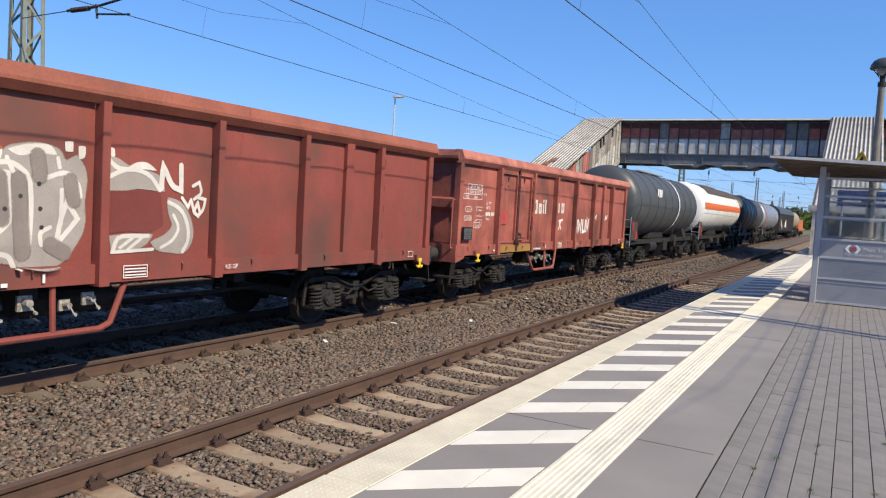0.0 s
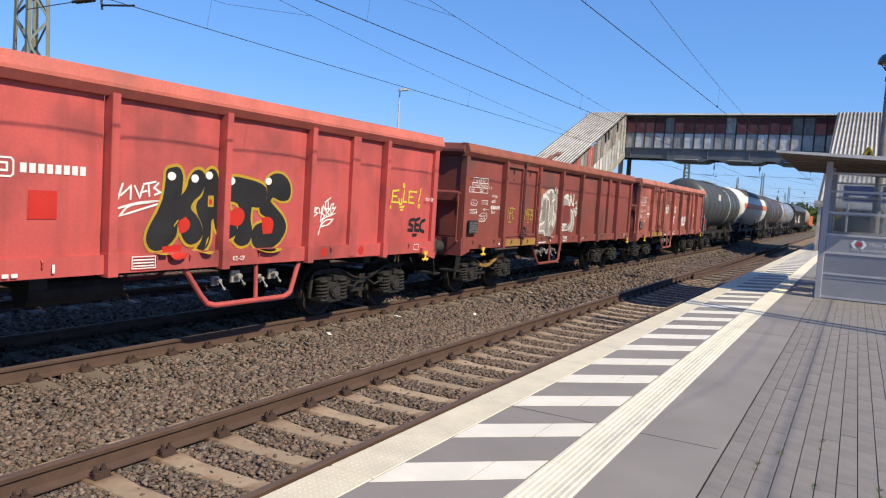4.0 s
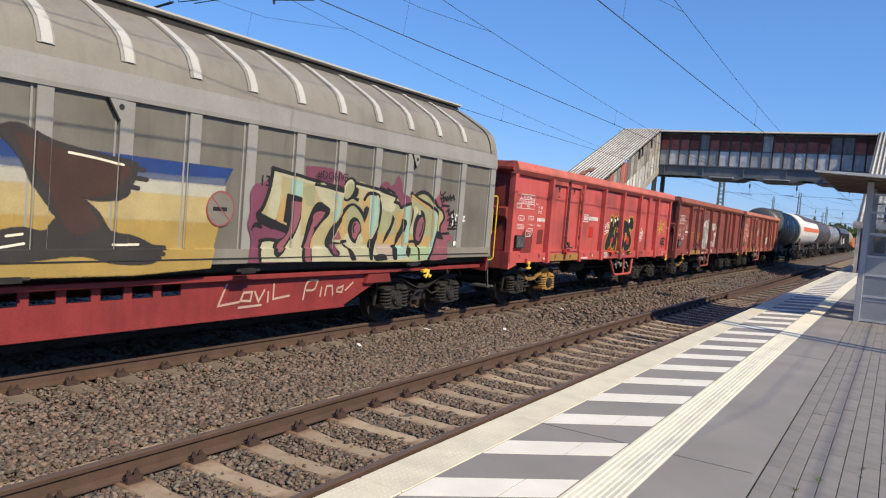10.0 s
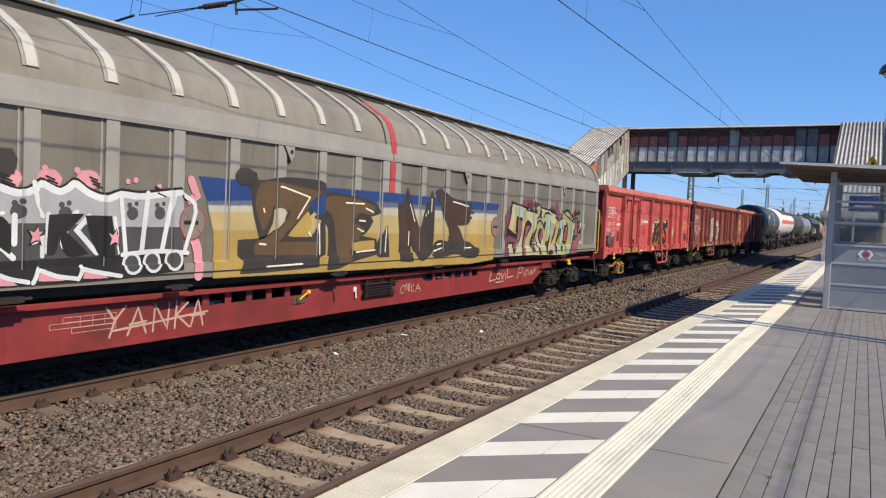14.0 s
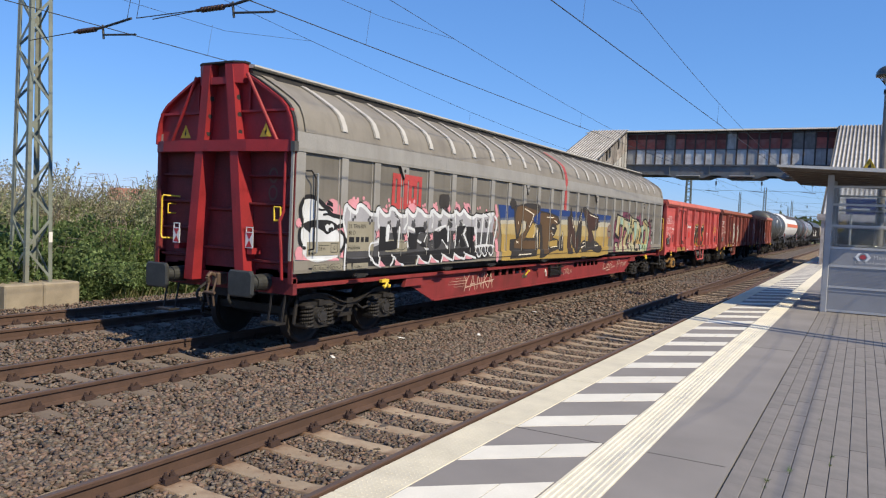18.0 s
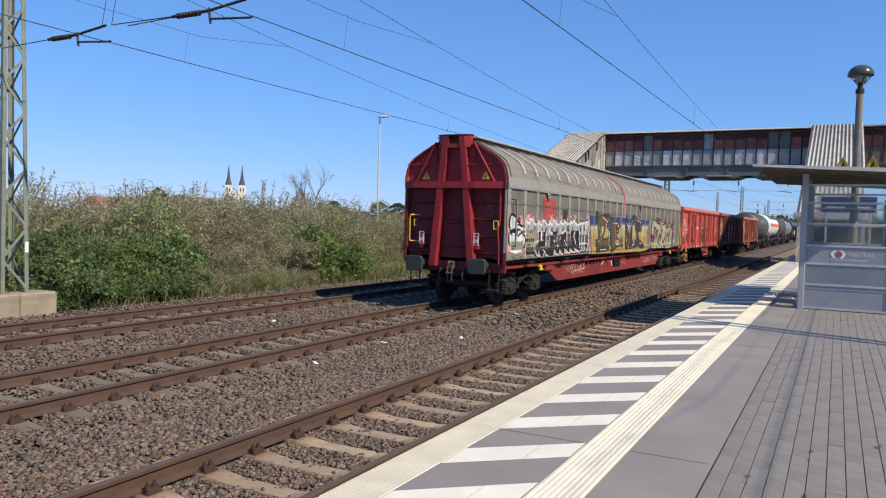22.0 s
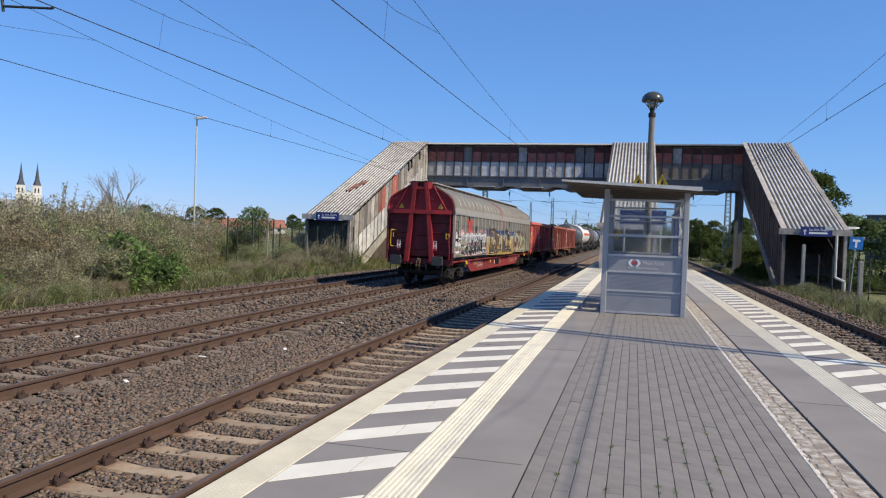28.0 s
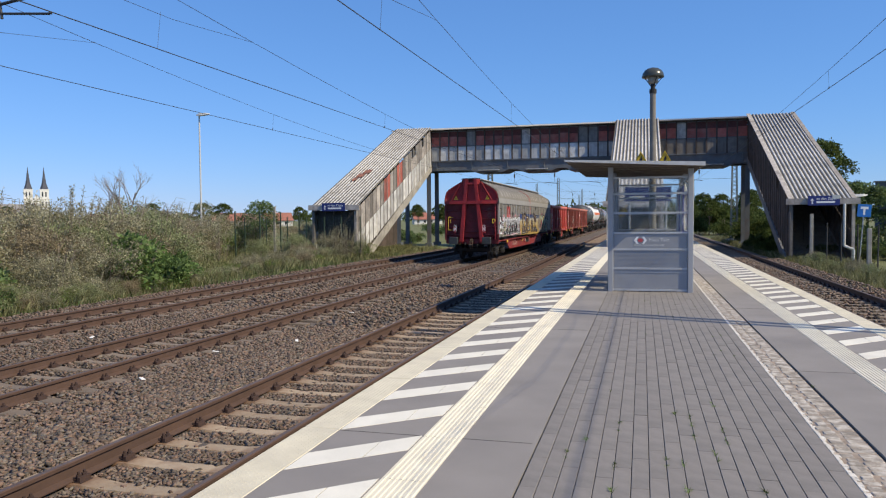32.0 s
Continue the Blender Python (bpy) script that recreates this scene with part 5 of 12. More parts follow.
    part("plate_holder", g, dark_steel, c, "dark wire-mesh plate holder")
    g = Geo()
    for i in range(9):
        g.box(1.415, 1.42, 0.25 + i * 0.04, 0.256 + i * 0.04, 1.38, 1.62)
    for i in range(5):
        g.box(1.42, 1.424, 0.24, 0.60, 1.40 + i * 0.045, 1.406 + i * 0.045)
    part("plate_mesh", g, galv, c)
    stencils(c, kind, u)
    return c

def stencils(c, kind, u):
    x = 1.374
    low = 0.0 if kind == "red" else 0.115
    w = Wall(x)
    W = white_paint
    # load table
    w.border(0.42, 1.12, 2.44, 2.56, 0.011, W)
    w.border(0.36, 1.12, 2.34, 2.452, 0.011, W)
    w.border(0.25, 0.46, 2.235, 2.35, 0.011, W)
    w.border(0.449, 1.12, 2.235, 2.35, 0.011, W)
    for y in (0.595, 0.77, 0.945):
        w.rect(y, y + 0.011, 2.35, 2.55, W)
    # area, length and volume marks
    w.stroke([(0.34, 2.02), (0.40, 1.965), (0.60, 1.965), (0.66, 2.02), (0.60, 2.075), (0.40, 2.075)], 0.011, W, closed=True)
    w.rect(0.86, 1.14, 2.07, 2.081, W)
    w.rect(0.86, 0.871, 1.98, 2.09, W)
    w.rect(1.129, 1.14, 1.98, 2.09, W)
    w.border(0.33, 0.64, 1.78, 1.88, 0.011, W)
    w.stroke([(0.78, 1.62), (1.04, 1.62), (1.04, 1.735), (0.78, 1.735)], 0.011, W, closed=True)
    w.stroke([(0.78, 1.735), (0.90, 1.80), (1.14, 1.80), (1.04, 1.735)], 0.011, W)
    w.stroke([(1.14, 1.80), (1.14, 1.69), (1.04, 1.62)], 0.011, W)
    # wagon number as plain bars
    for y0, y1 in ((1.34, 1.43), (1.43, 1.52), (1.52, 1.61), (1.64, 1.71), (1.71, 1.78), (1.79, 1.85)):
        w.rect(y0, y1 - 0.022, 1.97 - low * 0.7, 2.05 - low * 0.7, W)
    w.put("stencil_mark", c, "white stencilled load table and marks", EAOS_SPANS, 0, 1.24, True, u)
    for s, y, z, h in (("A", 0.50, 2.465, 0.095), ("B1", 0.64, 2.465, 0.095), ("B2", 0.81, 2.465, 0.095), ("C", 1.0, 2.465, 0.095),
                       ("S", 0.385, 2.355, 0.095), ("41.5", 0.465, 2.36, 0.085), ("47.5", 0.62, 2.36, 0.085), ("49.5", 0.79, 2.36, 0.085), ("57.5", 0.955, 2.36, 0.085),
                       ("120", 0.275, 2.25, 0.095), ("00.0", 0.70, 2.25, 0.095), ("* *", 1.16, 2.29, 0.14),
                       ("35.3 m²", 0.385, 1.985, 0.075), ("12.8 m", 0.885, 1.985, 0.075), ("⊢ 14.04 m ⊣", 0.82, 1.86, 0.07),
                       ("22400 kg", 0.345, 1.80, 0.078), ("72.0 m³", 0.80, 1.645, 0.075), ("31 RIV", 1.325, 2.255 - low, 0.10), ("80 D", 1.33, 2.15 - low, 0.10), ("Eaos", 1.335, 1.855 - low * 0.5, 0.10)):
        side_text(c, s, y, z, h, x)
    w = Wall(1.4265)
    w.border(5.95, 6.28, 1.07, 1.215, 0.01, W)
    for k in range(3):
        w.rect(5.97, 6.26, 1.095 + k * 0.035, 1.11 + k * 0.035, W)
    for k in range(6):
        w.rect(4.13 + k * 0.09, 4.195 + k * 0.09, 1.06, 1.10, W)
    w.rect(5.0, 5.03, 1.08, 1.17, W)
    w.border(12.05, 12.22, 1.09, 1.2, 0.009, W)
    w.area([(1.70, 1.09), (1.82, 1.09), (1.76, 1.14)], W)
    w.put("stencil_mark", c, "small white stencilled marks")
    side_text(c, "KE-GP", 7.5, 1.10, 0.085, 1.4265)
    if kind == "red":
        kats(c, u)
        a = Wall(1.374)
        a.stroke([(4.31, 2.045), (4.59, 2.045), (4.615, 2.07), (4.615, 2.20), (4.59, 2.225), (4.31, 2.225), (4.285, 2.20), (4.285, 2.07)], 0.018, W, closed=True)
        a.border(4.335, 4.44, 2.09, 2.185, 0.022, W)
        a.border(4.46, 4.565, 2.09, 2.185, 0.022, W)
        for k in range(8):
            a.rect(4.68 + k * 0.093, 4.745 + k * 0.093, 2.09, 2.185, W)
        a.rect(4.77, 5.08, 1.63, 1.92, paint("bright_red", (0.5, 0.03, 0.02)))
        a.put("owner_mark", c, "white owner sign above a red patch", EAOS_SPANS, 0, 1.24, True, u)
        b = Wall(1.3745)
        b.area([(0.64, 1.26), (1.15, 1.26), (1.145, 1.69), (0.98, 1.66), (0.78, 1.70), (0.74, 1.76), (0.66, 1.69)], paint("touch_up", (0.17, 0.035, 0.033)), soft=0.04, smooth=False)
        b.area([(1.45, 1.46), (1.75, 1.46), (1.75, 1.77), (1.45, 1.77)], paint("touch_up", (0.17, 0.035, 0.033)), soft=0.02, smooth=False)
        b.put("paint_patch", c, "darker red touched-up patch", EAOS_SPANS, 0, 1.24, True, u)
    elif kind == "brown":
        silver_graffiti(c, u)
    else:
        a = Wall(1.374)
        for y0, y1, z0, z1 in ((4.20, 4.44, 1.98, 2.34), (4.52, 4.72, 1.98, 2.25), (4.80, 4.88, 1.98, 2.24), (4.80, 4.88, 2.28, 2.35), (4.96, 5.04, 1.98, 2.36), (5.86, 6.10, 2.02, 2.30), (6.22, 6.44, 2.02, 2.30)):
            a.border(y0, y1, z0, z1, 0.085 if y1 - y0 > 0.12 else 0.04, paint("worn_white", (0.60, 0.56, 0.52)))
        for y0, strokes in ((7.5, ([(0, 0), (0.02, 0.4), (0.2, 0.35), (0.2, 0)], [(0.3, 0.4), (0.34, 0.02), (0.44, 0.3), (0.54, 0.02), (0.58, 0.42)], [(0.7, 0.4), (0.72, 0.02), (0.95, 0.05), (0.98, 0.42)], [(1.08, 0), (1.1, 0.42), (1.25, 0.1), (1.3, 0.42)])), (6.1, ([(0, 0.1), (0.2, 0.4)], [(0.2, 0.1), (0.02, 0.35), (0.3, 0.38)]))):
            for st in strokes:
                a.stroke([(y0 + p, 1.46 + q) for p, q in st], 0.09 if y0 > 7 else 0.05, W)
        for y in (9.3, 10.5):
            a.stroke([(y, 1.84), (y + 0.05, 2.0), (y + 0.16, 1.9), (y + 0.2, 2.02)], 0.05, W)
        a.rect(2.15, 2.5, 1.7, 2.02, use("dull_red_patch", (0.40, 0.06, 0.05), 0.7, vary=0.2, scale=5), 2)
        a.put("owner_mark", c, "worn white lettering and tags", EAOS_SPANS, 0, 1.24, True, u)

def kats(c, u):
    """A black bubble piece with yellow outline, with tags beside it."""
    w = Wall(1.472, 0.008)
    K, Y, R, W = paint("black", (0.018, 0.018, 0.02)), paint("yellow_line", (0.42, 0.27, 0.03)), paint("bright_red", (0.5, 0.03, 0.02)), white_paint
    ring = [(6.44, 2.12), (6.45, 2.21), (6.54, 2.25), (6.63, 2.25), (6.68, 2.17), (6.68, 2.02), (6.67, 1.91), (6.75, 2.00), (6.80, 2.14), (6.88, 2.23), (6.98, 2.24), (7.04, 2.19), (7.05, 2.09), (6.99, 1.96), (6.86, 1.85), (6.83, 1.78), (6.93, 1.68), (7.02, 1.56), (7.04, 1.44), (6.96, 1.35), (6.84, 1.33), (6.75, 1.39), (6.70, 1.47), (6.63, 1.59), (6.62, 1.44), (6.54, 1.34), (6.42, 1.27), (6.27, 1.29), (6.21, 1.37), (6.21, 1.48), (6.26, 1.59), (6.34, 1.73), (6.40, 1.87)]
    w.stroke(ring, 0.075, Y, 0, closed=True)
    w.area(ring, K, 1)
    ring = [(7.07, 2.16), (7.09, 2.23), (7.16, 2.27), (7.23, 2.25), (7.29, 2.14), (7.35, 1.90), (7.46, 1.83), (7.54, 1.65), (7.62, 1.54), (7.63, 1.46), (7.57, 1.41), (7.47, 1.38), (7.37, 1.43), (7.28, 1.50), (7.23, 1.65), (7.19, 1.63), (7.18, 1.48), (7.16, 1.34), (7.08, 1.25), (6.97, 1.27), (7.04, 1.37), (7.04, 1.56), (6.95, 1.71), (6.93, 1.82), (7.02, 1.93)]
    w.stroke(ring, 0.075, Y, 0, closed=True)
    w.area(ring, K, 1)
    ring = [(7.47, 2.15), (7.52, 2.19), (8.05, 2.12), (8.14, 2.06), (8.13, 1.89), (8.07, 1.82), (7.87, 1.81), (7.86, 1.65), (7.91, 1.42), (7.84, 1.31), (7.69, 1.29), (7.59, 1.35), (7.64, 1.49), (7.66, 1.68), (7.63, 1.84), (7.48, 1.90), (7.44, 2.03)]
    w.stroke(ring, 0.075, Y, 0, closed=True)
    w.area(ring, K, 1)
    ring = [(8.14, 2.16), (8.20, 2.23), (8.34, 2.28), (8.52, 2.25), (8.64, 2.12), (8.63, 1.95), (8.45, 1.91), (8.28, 1.95), (8.23, 1.89), (8.37, 1.79), (8.53, 1.66), (8.59, 1.55), (8.52, 1.37), (8.35, 1.25), (8.14, 1.23), (7.97, 1.28), (7.91, 1.42), (7.96, 1.54), (8.09, 1.59), (8.12, 1.47), (8.30, 1.44), (8.29, 1.59), (8.17, 1.68), (8.05, 1.74), (8.04, 1.82), (8.14, 1.88), (8.17, 2.03)]
    w.stroke(ring, 0.075, Y, 0, closed=True)
    w.area(ring, K, 1)
    w.area([(7.12, 1.93), (7.21, 1.93), (7.21, 1.80), (7.12, 1.80)], Y, 2)
    w.area([(7.14, 1.89), (7.18, 1.88), (7.18, 1.83), (7.14, 1.83)], R, 3)
    w.area([(7.48, 1.69), (7.59, 1.78), (7.71, 1.76), (7.74, 1.65), (7.68, 1.57), (7.50, 1.57)], R, 3)
    w.area([(8.09, 1.65), (8.20, 1.67), (8.31, 1.62), (8.30, 1.45), (8.13, 1.44)], R, 3)
    w.area([(6.66, 1.60), (6.76, 1.66), (6.83, 1.57), (6.77, 1.49), (6.68, 1.47)], R, 3)
    w.area([(6.44, 1.30), (6.73, 1.32), (6.69, 1.20), (6.48, 1.19)], R, 3)
    w.disc(6.52, 2.15, 0.055, W, 3, sz=0.8)
    w.disc(6.88, 2.14, 0.055, W, 3, sz=0.8)
    w.disc(7.12, 2.19, 0.055, W, 3, sz=0.8)
    w.disc(7.50, 2.14, 0.055, W, 3, sz=0.8)
    w.disc(8.18, 2.17, 0.055, W, 3, sz=0.8)
    w.stroke([(5.79, 1.82), (5.86, 2.03)], 0.016, W, 3, soft=0.004)
    w.stroke([(5.84, 1.90), (5.96, 2.01), (5.96, 1.86)], 0.016, W, 3, soft=0.004)
    w.stroke([(6.01, 2.01), (6.08, 1.88), (6.13, 2.04)], 0.016, W, 3, soft=0.004)
    w.stroke([(6.09, 1.94), (6.17, 1.96)], 0.016, W, 3, soft=0.004)
    w.stroke([(6.19, 2.04), (6.21, 1.90)], 0.016, W, 3, soft=0.004)
    w.stroke([(6.13, 2.04), (6.29, 2.07)], 0.016, W, 3, soft=0.004)
    w.stroke([(6.33, 2.06), (6.27, 2.00), (6.36, 1.95), (6.28, 1.92)], 0.016, W, 3, soft=0.004)
    w.stroke([(5.79, 1.75), (6.05, 1.82), (6.35, 1.85), (5.92, 1.77), (5.83, 1.67), (6.32, 1.81)], 0.016, W, 3, soft=0.004)
    for pts in ([(9.21, 1.68), (9.24, 1.82), (9.30, 1.82), (9.23, 1.76), (9.30, 1.74), (9.21, 1.68)], [(9.33, 1.81), (9.34, 1.74), (9.39, 1.75), (9.39, 1.83)], [(9.41, 1.76), (9.42, 1.86), (9.47, 1.78), (9.47, 1.90)], [(9.46, 1.91), (9.58, 1.98)], [(9.52, 1.95), (9.54, 1.81)], [(9.37, 1.61), (9.39, 1.74), (9.47, 1.70), (9.37, 1.61)], [(9.50, 1.69), (9.49, 1.81), (9.58, 1.81), (9.52, 1.75), (9.60, 1.70)], [(9.61, 1.72), (9.61, 1.87), (9.67, 1.89), (9.64, 1.81), (9.73, 1.84), (9.62, 1.72)], [(9.52, 1.69), (9.73, 1.74), (9.43, 1.64), (9.38, 1.54)], [(9.38, 1.53), (9.57, 1.57), (9.68, 1.65), (9.48, 1.62), (9.38, 1.53), (9.34, 1.41)]):
        w.stroke(pts, 0.014, W, 2, soft=0.004)
    w.put("graffiti", c, "black bubble graffiti with yellow outline", EAOS_SPANS, 0.098, 1.24, False, u)
    w = Wall(1.4025, 0.04)
    for y in (9.44, 10.42):
        w.disc(y, 1.14, 0.04, R, 0)
    w.put("paint_dot", c, "bright red sprayed dots on the sill")
    w = Wall(1.373, 0.006)
    for pts in ([(11.36, 2.15), (11.34, 1.96), (11.56, 1.95)], [(11.36, 2.06), (11.49, 2.06)], [(11.36, 2.15), (11.54, 2.17)], [(11.55, 2.02), (11.58, 1.92), (11.64, 1.93), (11.64, 2.02)], [(11.71, 2.18), (11.69, 1.97), (11.81, 1.97)], [(11.60, 1.87), (11.73, 1.88)], [(11.62, 1.82), (11.70, 1.83)], [(11.87, 2.16), (11.88, 1.96), (12.06, 1.95)], [(11.88, 2.06), (12.02, 2.06)], [(11.87, 2.16), (12.15, 2.16)], [(12.30, 2.22), (12.23, 1.99)], [(11.23, 1.91), (11.21, 1.85)], [(11.30, 1.90), (11.31, 1.85)]):
        w.stroke(pts, 0.022, paint("yellow_tag", (0.62, 0.52, 0.05)), 0)
    for y, z in ((11.69, 2.26), (12.25, 1.90)):
        w.stroke([(y + 0.03 * math.cos(a), z + 0.03 * math.sin(a)) for a in [math.pi * i / 5 for i in range(10)]], 0.016, paint("yellow_tag", (0.62, 0.52, 0.05)), 0, closed=True)
    w.put("graffiti_tag", c, "thin yellow handwritten tag", EAOS_SPANS, 0, 1.24, True, u)
    w = Wall(1.373, 0.006)
    for pts in ([(12.13, 1.65), (11.98, 1.63), (11.97, 1.57), (12.09, 1.53), (12.08, 1.45), (11.95, 1.46)], [(12.31, 1.67), (12.18, 1.64), (12.18, 1.46), (12.32, 1.44)], [(12.18, 1.55), (12.29, 1.55)], [(12.51, 1.64), (12.38, 1.60), (12.37, 1.47), (12.51, 1.42)], [(12.13, 1.36), (12.25, 1.36)]):
        w.stroke(pts, 0.05, K, 0)
    w.put("graffiti_tag", c, "black sprayed tag", EAOS_SPANS, 0, 1.24, True, u)
    side_text(c, "001 58", 12.42, 2.0, 0.10, 1.405)

def silver_graffiti(c, u):
    """Silver letters with pale outlines, half rubbed out, round a red patch."""
    w = Wall(1.472, 0.012)
    S, Q, B = paint("silver", (0.33, 0.30, 0.28)), paint("pale", (0.62, 0.59, 0.55)), paint("patch_red", (0.17, 0.045, 0.04))
    T, D, O = paint("dull_silver", (0.23, 0.20, 0.185)), paint("soot", (0.045, 0.04, 0.038)), paint("patch_orange", (0.36, 0.11, 0.06))
    w.area([(4.23, 1.32), (4.28, 1.43), (4.24, 1.67), (4.34, 1.86), (4.34, 2.21), (4.43, 2.27), (4.61, 2.29), (4.65, 2.38), (4.81, 2.44), (5.05, 2.45), (5.18, 2.41), (5.26, 2.31), (5.40, 2.37), (5.49, 2.22), (5.47, 1.92), (5.47, 1.62), (5.38, 1.46), (5.26, 1.31), (5.07, 1.24), (4.83, 1.27), (4.65, 1.32), (4.47, 1.33)], S, 0, soft=0.04)
    w.area([(5.74, 2.39), (5.85, 2.41), (6.03, 2.33), (6.33, 2.28), (6.48, 2.22), (6.53, 2.07), (6.16, 2.09), (5.81, 2.06), (5.72, 2.23)], S, 0)
    w.area([(6.60, 1.98), (6.80, 1.91), (6.94, 1.72), (6.98, 1.51), (6.89, 1.36), (6.65, 1.36), (6.48, 1.39), (6.39, 1.46), (6.57, 1.53), (6.69, 1.66), (6.63, 1.81)], S, 0, soft=0.03)
    w.area([(5.83, 1.54), (6.21, 1.56), (6.39, 1.55), (6.29, 1.44), (6.07, 1.38), (5.86, 1.38)], S, 0)
    w.area([(5.81, 2.04), (6.47, 2.06), (6.53, 1.67), (6.32, 1.58), (6.06, 1.60), (5.82, 1.58)], B, 1, soft=0.01)
    w.area([(4.39, 2.36), (4.60, 2.39), (4.58, 2.31), (4.42, 2.26)], Q, 2)
    w.area([(4.67, 2.40), (4.87, 2.46), (5.10, 2.46), (5.16, 2.39), (4.93, 2.40), (4.77, 2.36)], Q, 2)
    w.area([(5.26, 2.52), (5.34, 2.53), (5.34, 2.44), (5.27, 2.44)], Q, 2)
    w.area([(5.42, 2.49), (5.49, 2.49), (5.48, 2.39), (5.43, 2.37)], Q, 2)
    w.area([(5.73, 2.52), (5.84, 2.51), (5.85, 2.43), (5.74, 2.43)], Q, 2)
    w.area([(6.00, 2.28), (6.11, 2.36), (6.26, 2.38), (6.40, 2.31), (6.22, 2.32)], Q, 2)
    w.stroke([(4.25, 1.36), (4.53, 1.38), (4.69, 1.35), (4.75, 1.24)], 0.03, Q, 3)
    w.stroke([(4.30, 1.53), (4.56, 1.58), (4.68, 1.69), (4.66, 2.17), (4.48, 2.18), (4.39, 2.11), (4.39, 1.86), (4.29, 1.65)], 0.032, Q, 3)
    w.stroke([(4.33, 1.41), (4.36, 1.53)], 0.025, Q, 3)
    w.stroke([(4.88, 1.40), (4.90, 1.63), (4.85, 2.17), (4.70, 2.27), (4.45, 2.24)], 0.032, Q, 3)
    w.stroke([(5.02, 1.46), (5.01, 1.58), (5.11, 1.64)], 0.025, Q, 3)
    w.stroke([(5.21, 1.49), (5.42, 1.73), (5.29, 1.91), (5.22, 1.69), (5.19, 1.51)], 0.034, Q, 3)
    w.stroke([(5.23, 1.67), (5.23, 2.03)], 0.025, Q, 3)
    w.stroke([(5.07, 2.15), (5.30, 2.20), (5.42, 2.09), (5.45, 1.97)], 0.03, Q, 3)
    w.stroke([(4.65, 2.32), (4.71, 2.19)], 0.025, Q, 3)
    w.stroke([(5.18, 2.35), (5.20, 2.26)], 0.025, Q, 3)
    w.stroke([(5.78, 2.19), (6.00, 2.29), (6.33, 2.23), (6.46, 2.08)], 0.03, Q, 3)
    w.stroke([(5.79, 2.38), (5.88, 2.31), (6.03, 2.29)], 0.03, Q, 3)
    w.stroke([(5.87, 1.38), (5.92, 1.51), (6.33, 1.54)], 0.028, Q, 3)
    w.stroke([(6.07, 1.39), (6.24, 1.52)], 0.02, Q, 3)
    w.stroke([(5.96, 1.41), (6.12, 1.52)], 0.02, Q, 3)
    w.stroke([(6.60, 1.94), (6.79, 1.85), (6.90, 1.67), (6.92, 1.48), (6.85, 1.34)], 0.03, Q, 3)
    w.stroke([(6.52, 1.40), (6.67, 1.48), (6.76, 1.62), (6.68, 1.79)], 0.02, Q, 3)
    w.stroke([(5.86, 1.36), (6.40, 1.38)], 0.02, Q, 3)
    w.stroke([(6.48, 2.10), (6.50, 2.38), (6.66, 2.13), (6.78, 2.09), (6.77, 2.39)], 0.05, Q, 3)
    w.stroke([(6.80, 2.00), (6.90, 1.89), (6.95, 1.98)], 0.022, Q, 3)
    w.stroke([(6.96, 1.95), (7.00, 1.83), (7.06, 1.95), (7.10, 1.83)], 0.022, Q, 3)
    w.stroke([(6.97, 2.15), (7.07, 2.20), (7.11, 2.08), (7.00, 1.99)], 0.022, Q, 3)
    w.stroke([(7.07, 2.01), (7.19, 1.99), (7.16, 1.87), (7.07, 1.78), (7.00, 1.83)], 0.022, Q, 3)
    w.disc(4.39, 1.96, 0.013, D, 3)
    w.disc(4.64, 1.82, 0.013, D, 3)
    w.disc(5.00, 1.83, 0.013, D, 3)
    w.disc(5.02, 1.64, 0.013, D, 3)
    w.disc(4.98, 2.08, 0.013, D, 3)
    w.disc(4.79, 1.95, 0.013, D, 3)
    w.stroke([(4.48, 2.10), (4.53, 1.71)], 0.06, T, 1, soft=0.06)
    w.stroke([(4.57, 2.13), (4.61, 1.72)], 0.06, T, 1, soft=0.06)
    w.stroke([(4.77, 2.11), (4.83, 1.38)], 0.06, T, 1, soft=0.06)
    w.stroke([(4.96, 2.36), (4.99, 2.16)], 0.06, T, 1, soft=0.06)
    w.stroke([(5.12, 1.46), (5.28, 1.37)], 0.06, T, 1, soft=0.06)
    w.stroke([(5.33, 2.13), (5.37, 1.92)], 0.06, T, 1, soft=0.06)
    w.area([(4.24, 2.47), (4.41, 2.43), (4.58, 2.41), (4.42, 2.36), (4.27, 2.36)], O, 0, soft=0.04)
    w.put("graffiti", c, "silver and white graffiti with red patch", EAOS_SPANS, 0.098, 1.24, False, u)

    yl = paint("muted_yellow_tag", (0.42, 0.31, 0.06))
    w = Wall(1.368, 0.006)
    for y, strokes in ((2.25, ([(0.0, 0.0), (0.02, 0.22)], [(0.03, 0.27), (0.035, 0.285)], [(0.10, 0.0), (0.12, 0.27), (0.24, 0.28)], [(0.11, 0.15), (0.21, 0.16)], [(0.30, 0.27), (0.26, 0.14), (0.29, 0.02), (0.38, 0.04)], [(0.24, 0.28), (0.40, 0.25)], [(0.04, -0.05), (0.22, -0.06)])),
                       (3.26, ([(0.0, 0.0), (0.04, 0.27), (0.10, 0.12), (0.17, 0.27), (0.18, 0.02)], [(0.24, -0.02), (0.25, 0.26), (0.36, 0.25)], [(0.24, 0.13), (0.33, 0.13)], [(0.40, 0.0), (0.41, 0.25), (0.50, 0.23), (0.50, 0.15), (0.42, 0.13), (0.53, 0.10), (0.52, 0.01), (0.40, 0.0)], [(0.2, -0.06), (0.3, -0.07)]))):
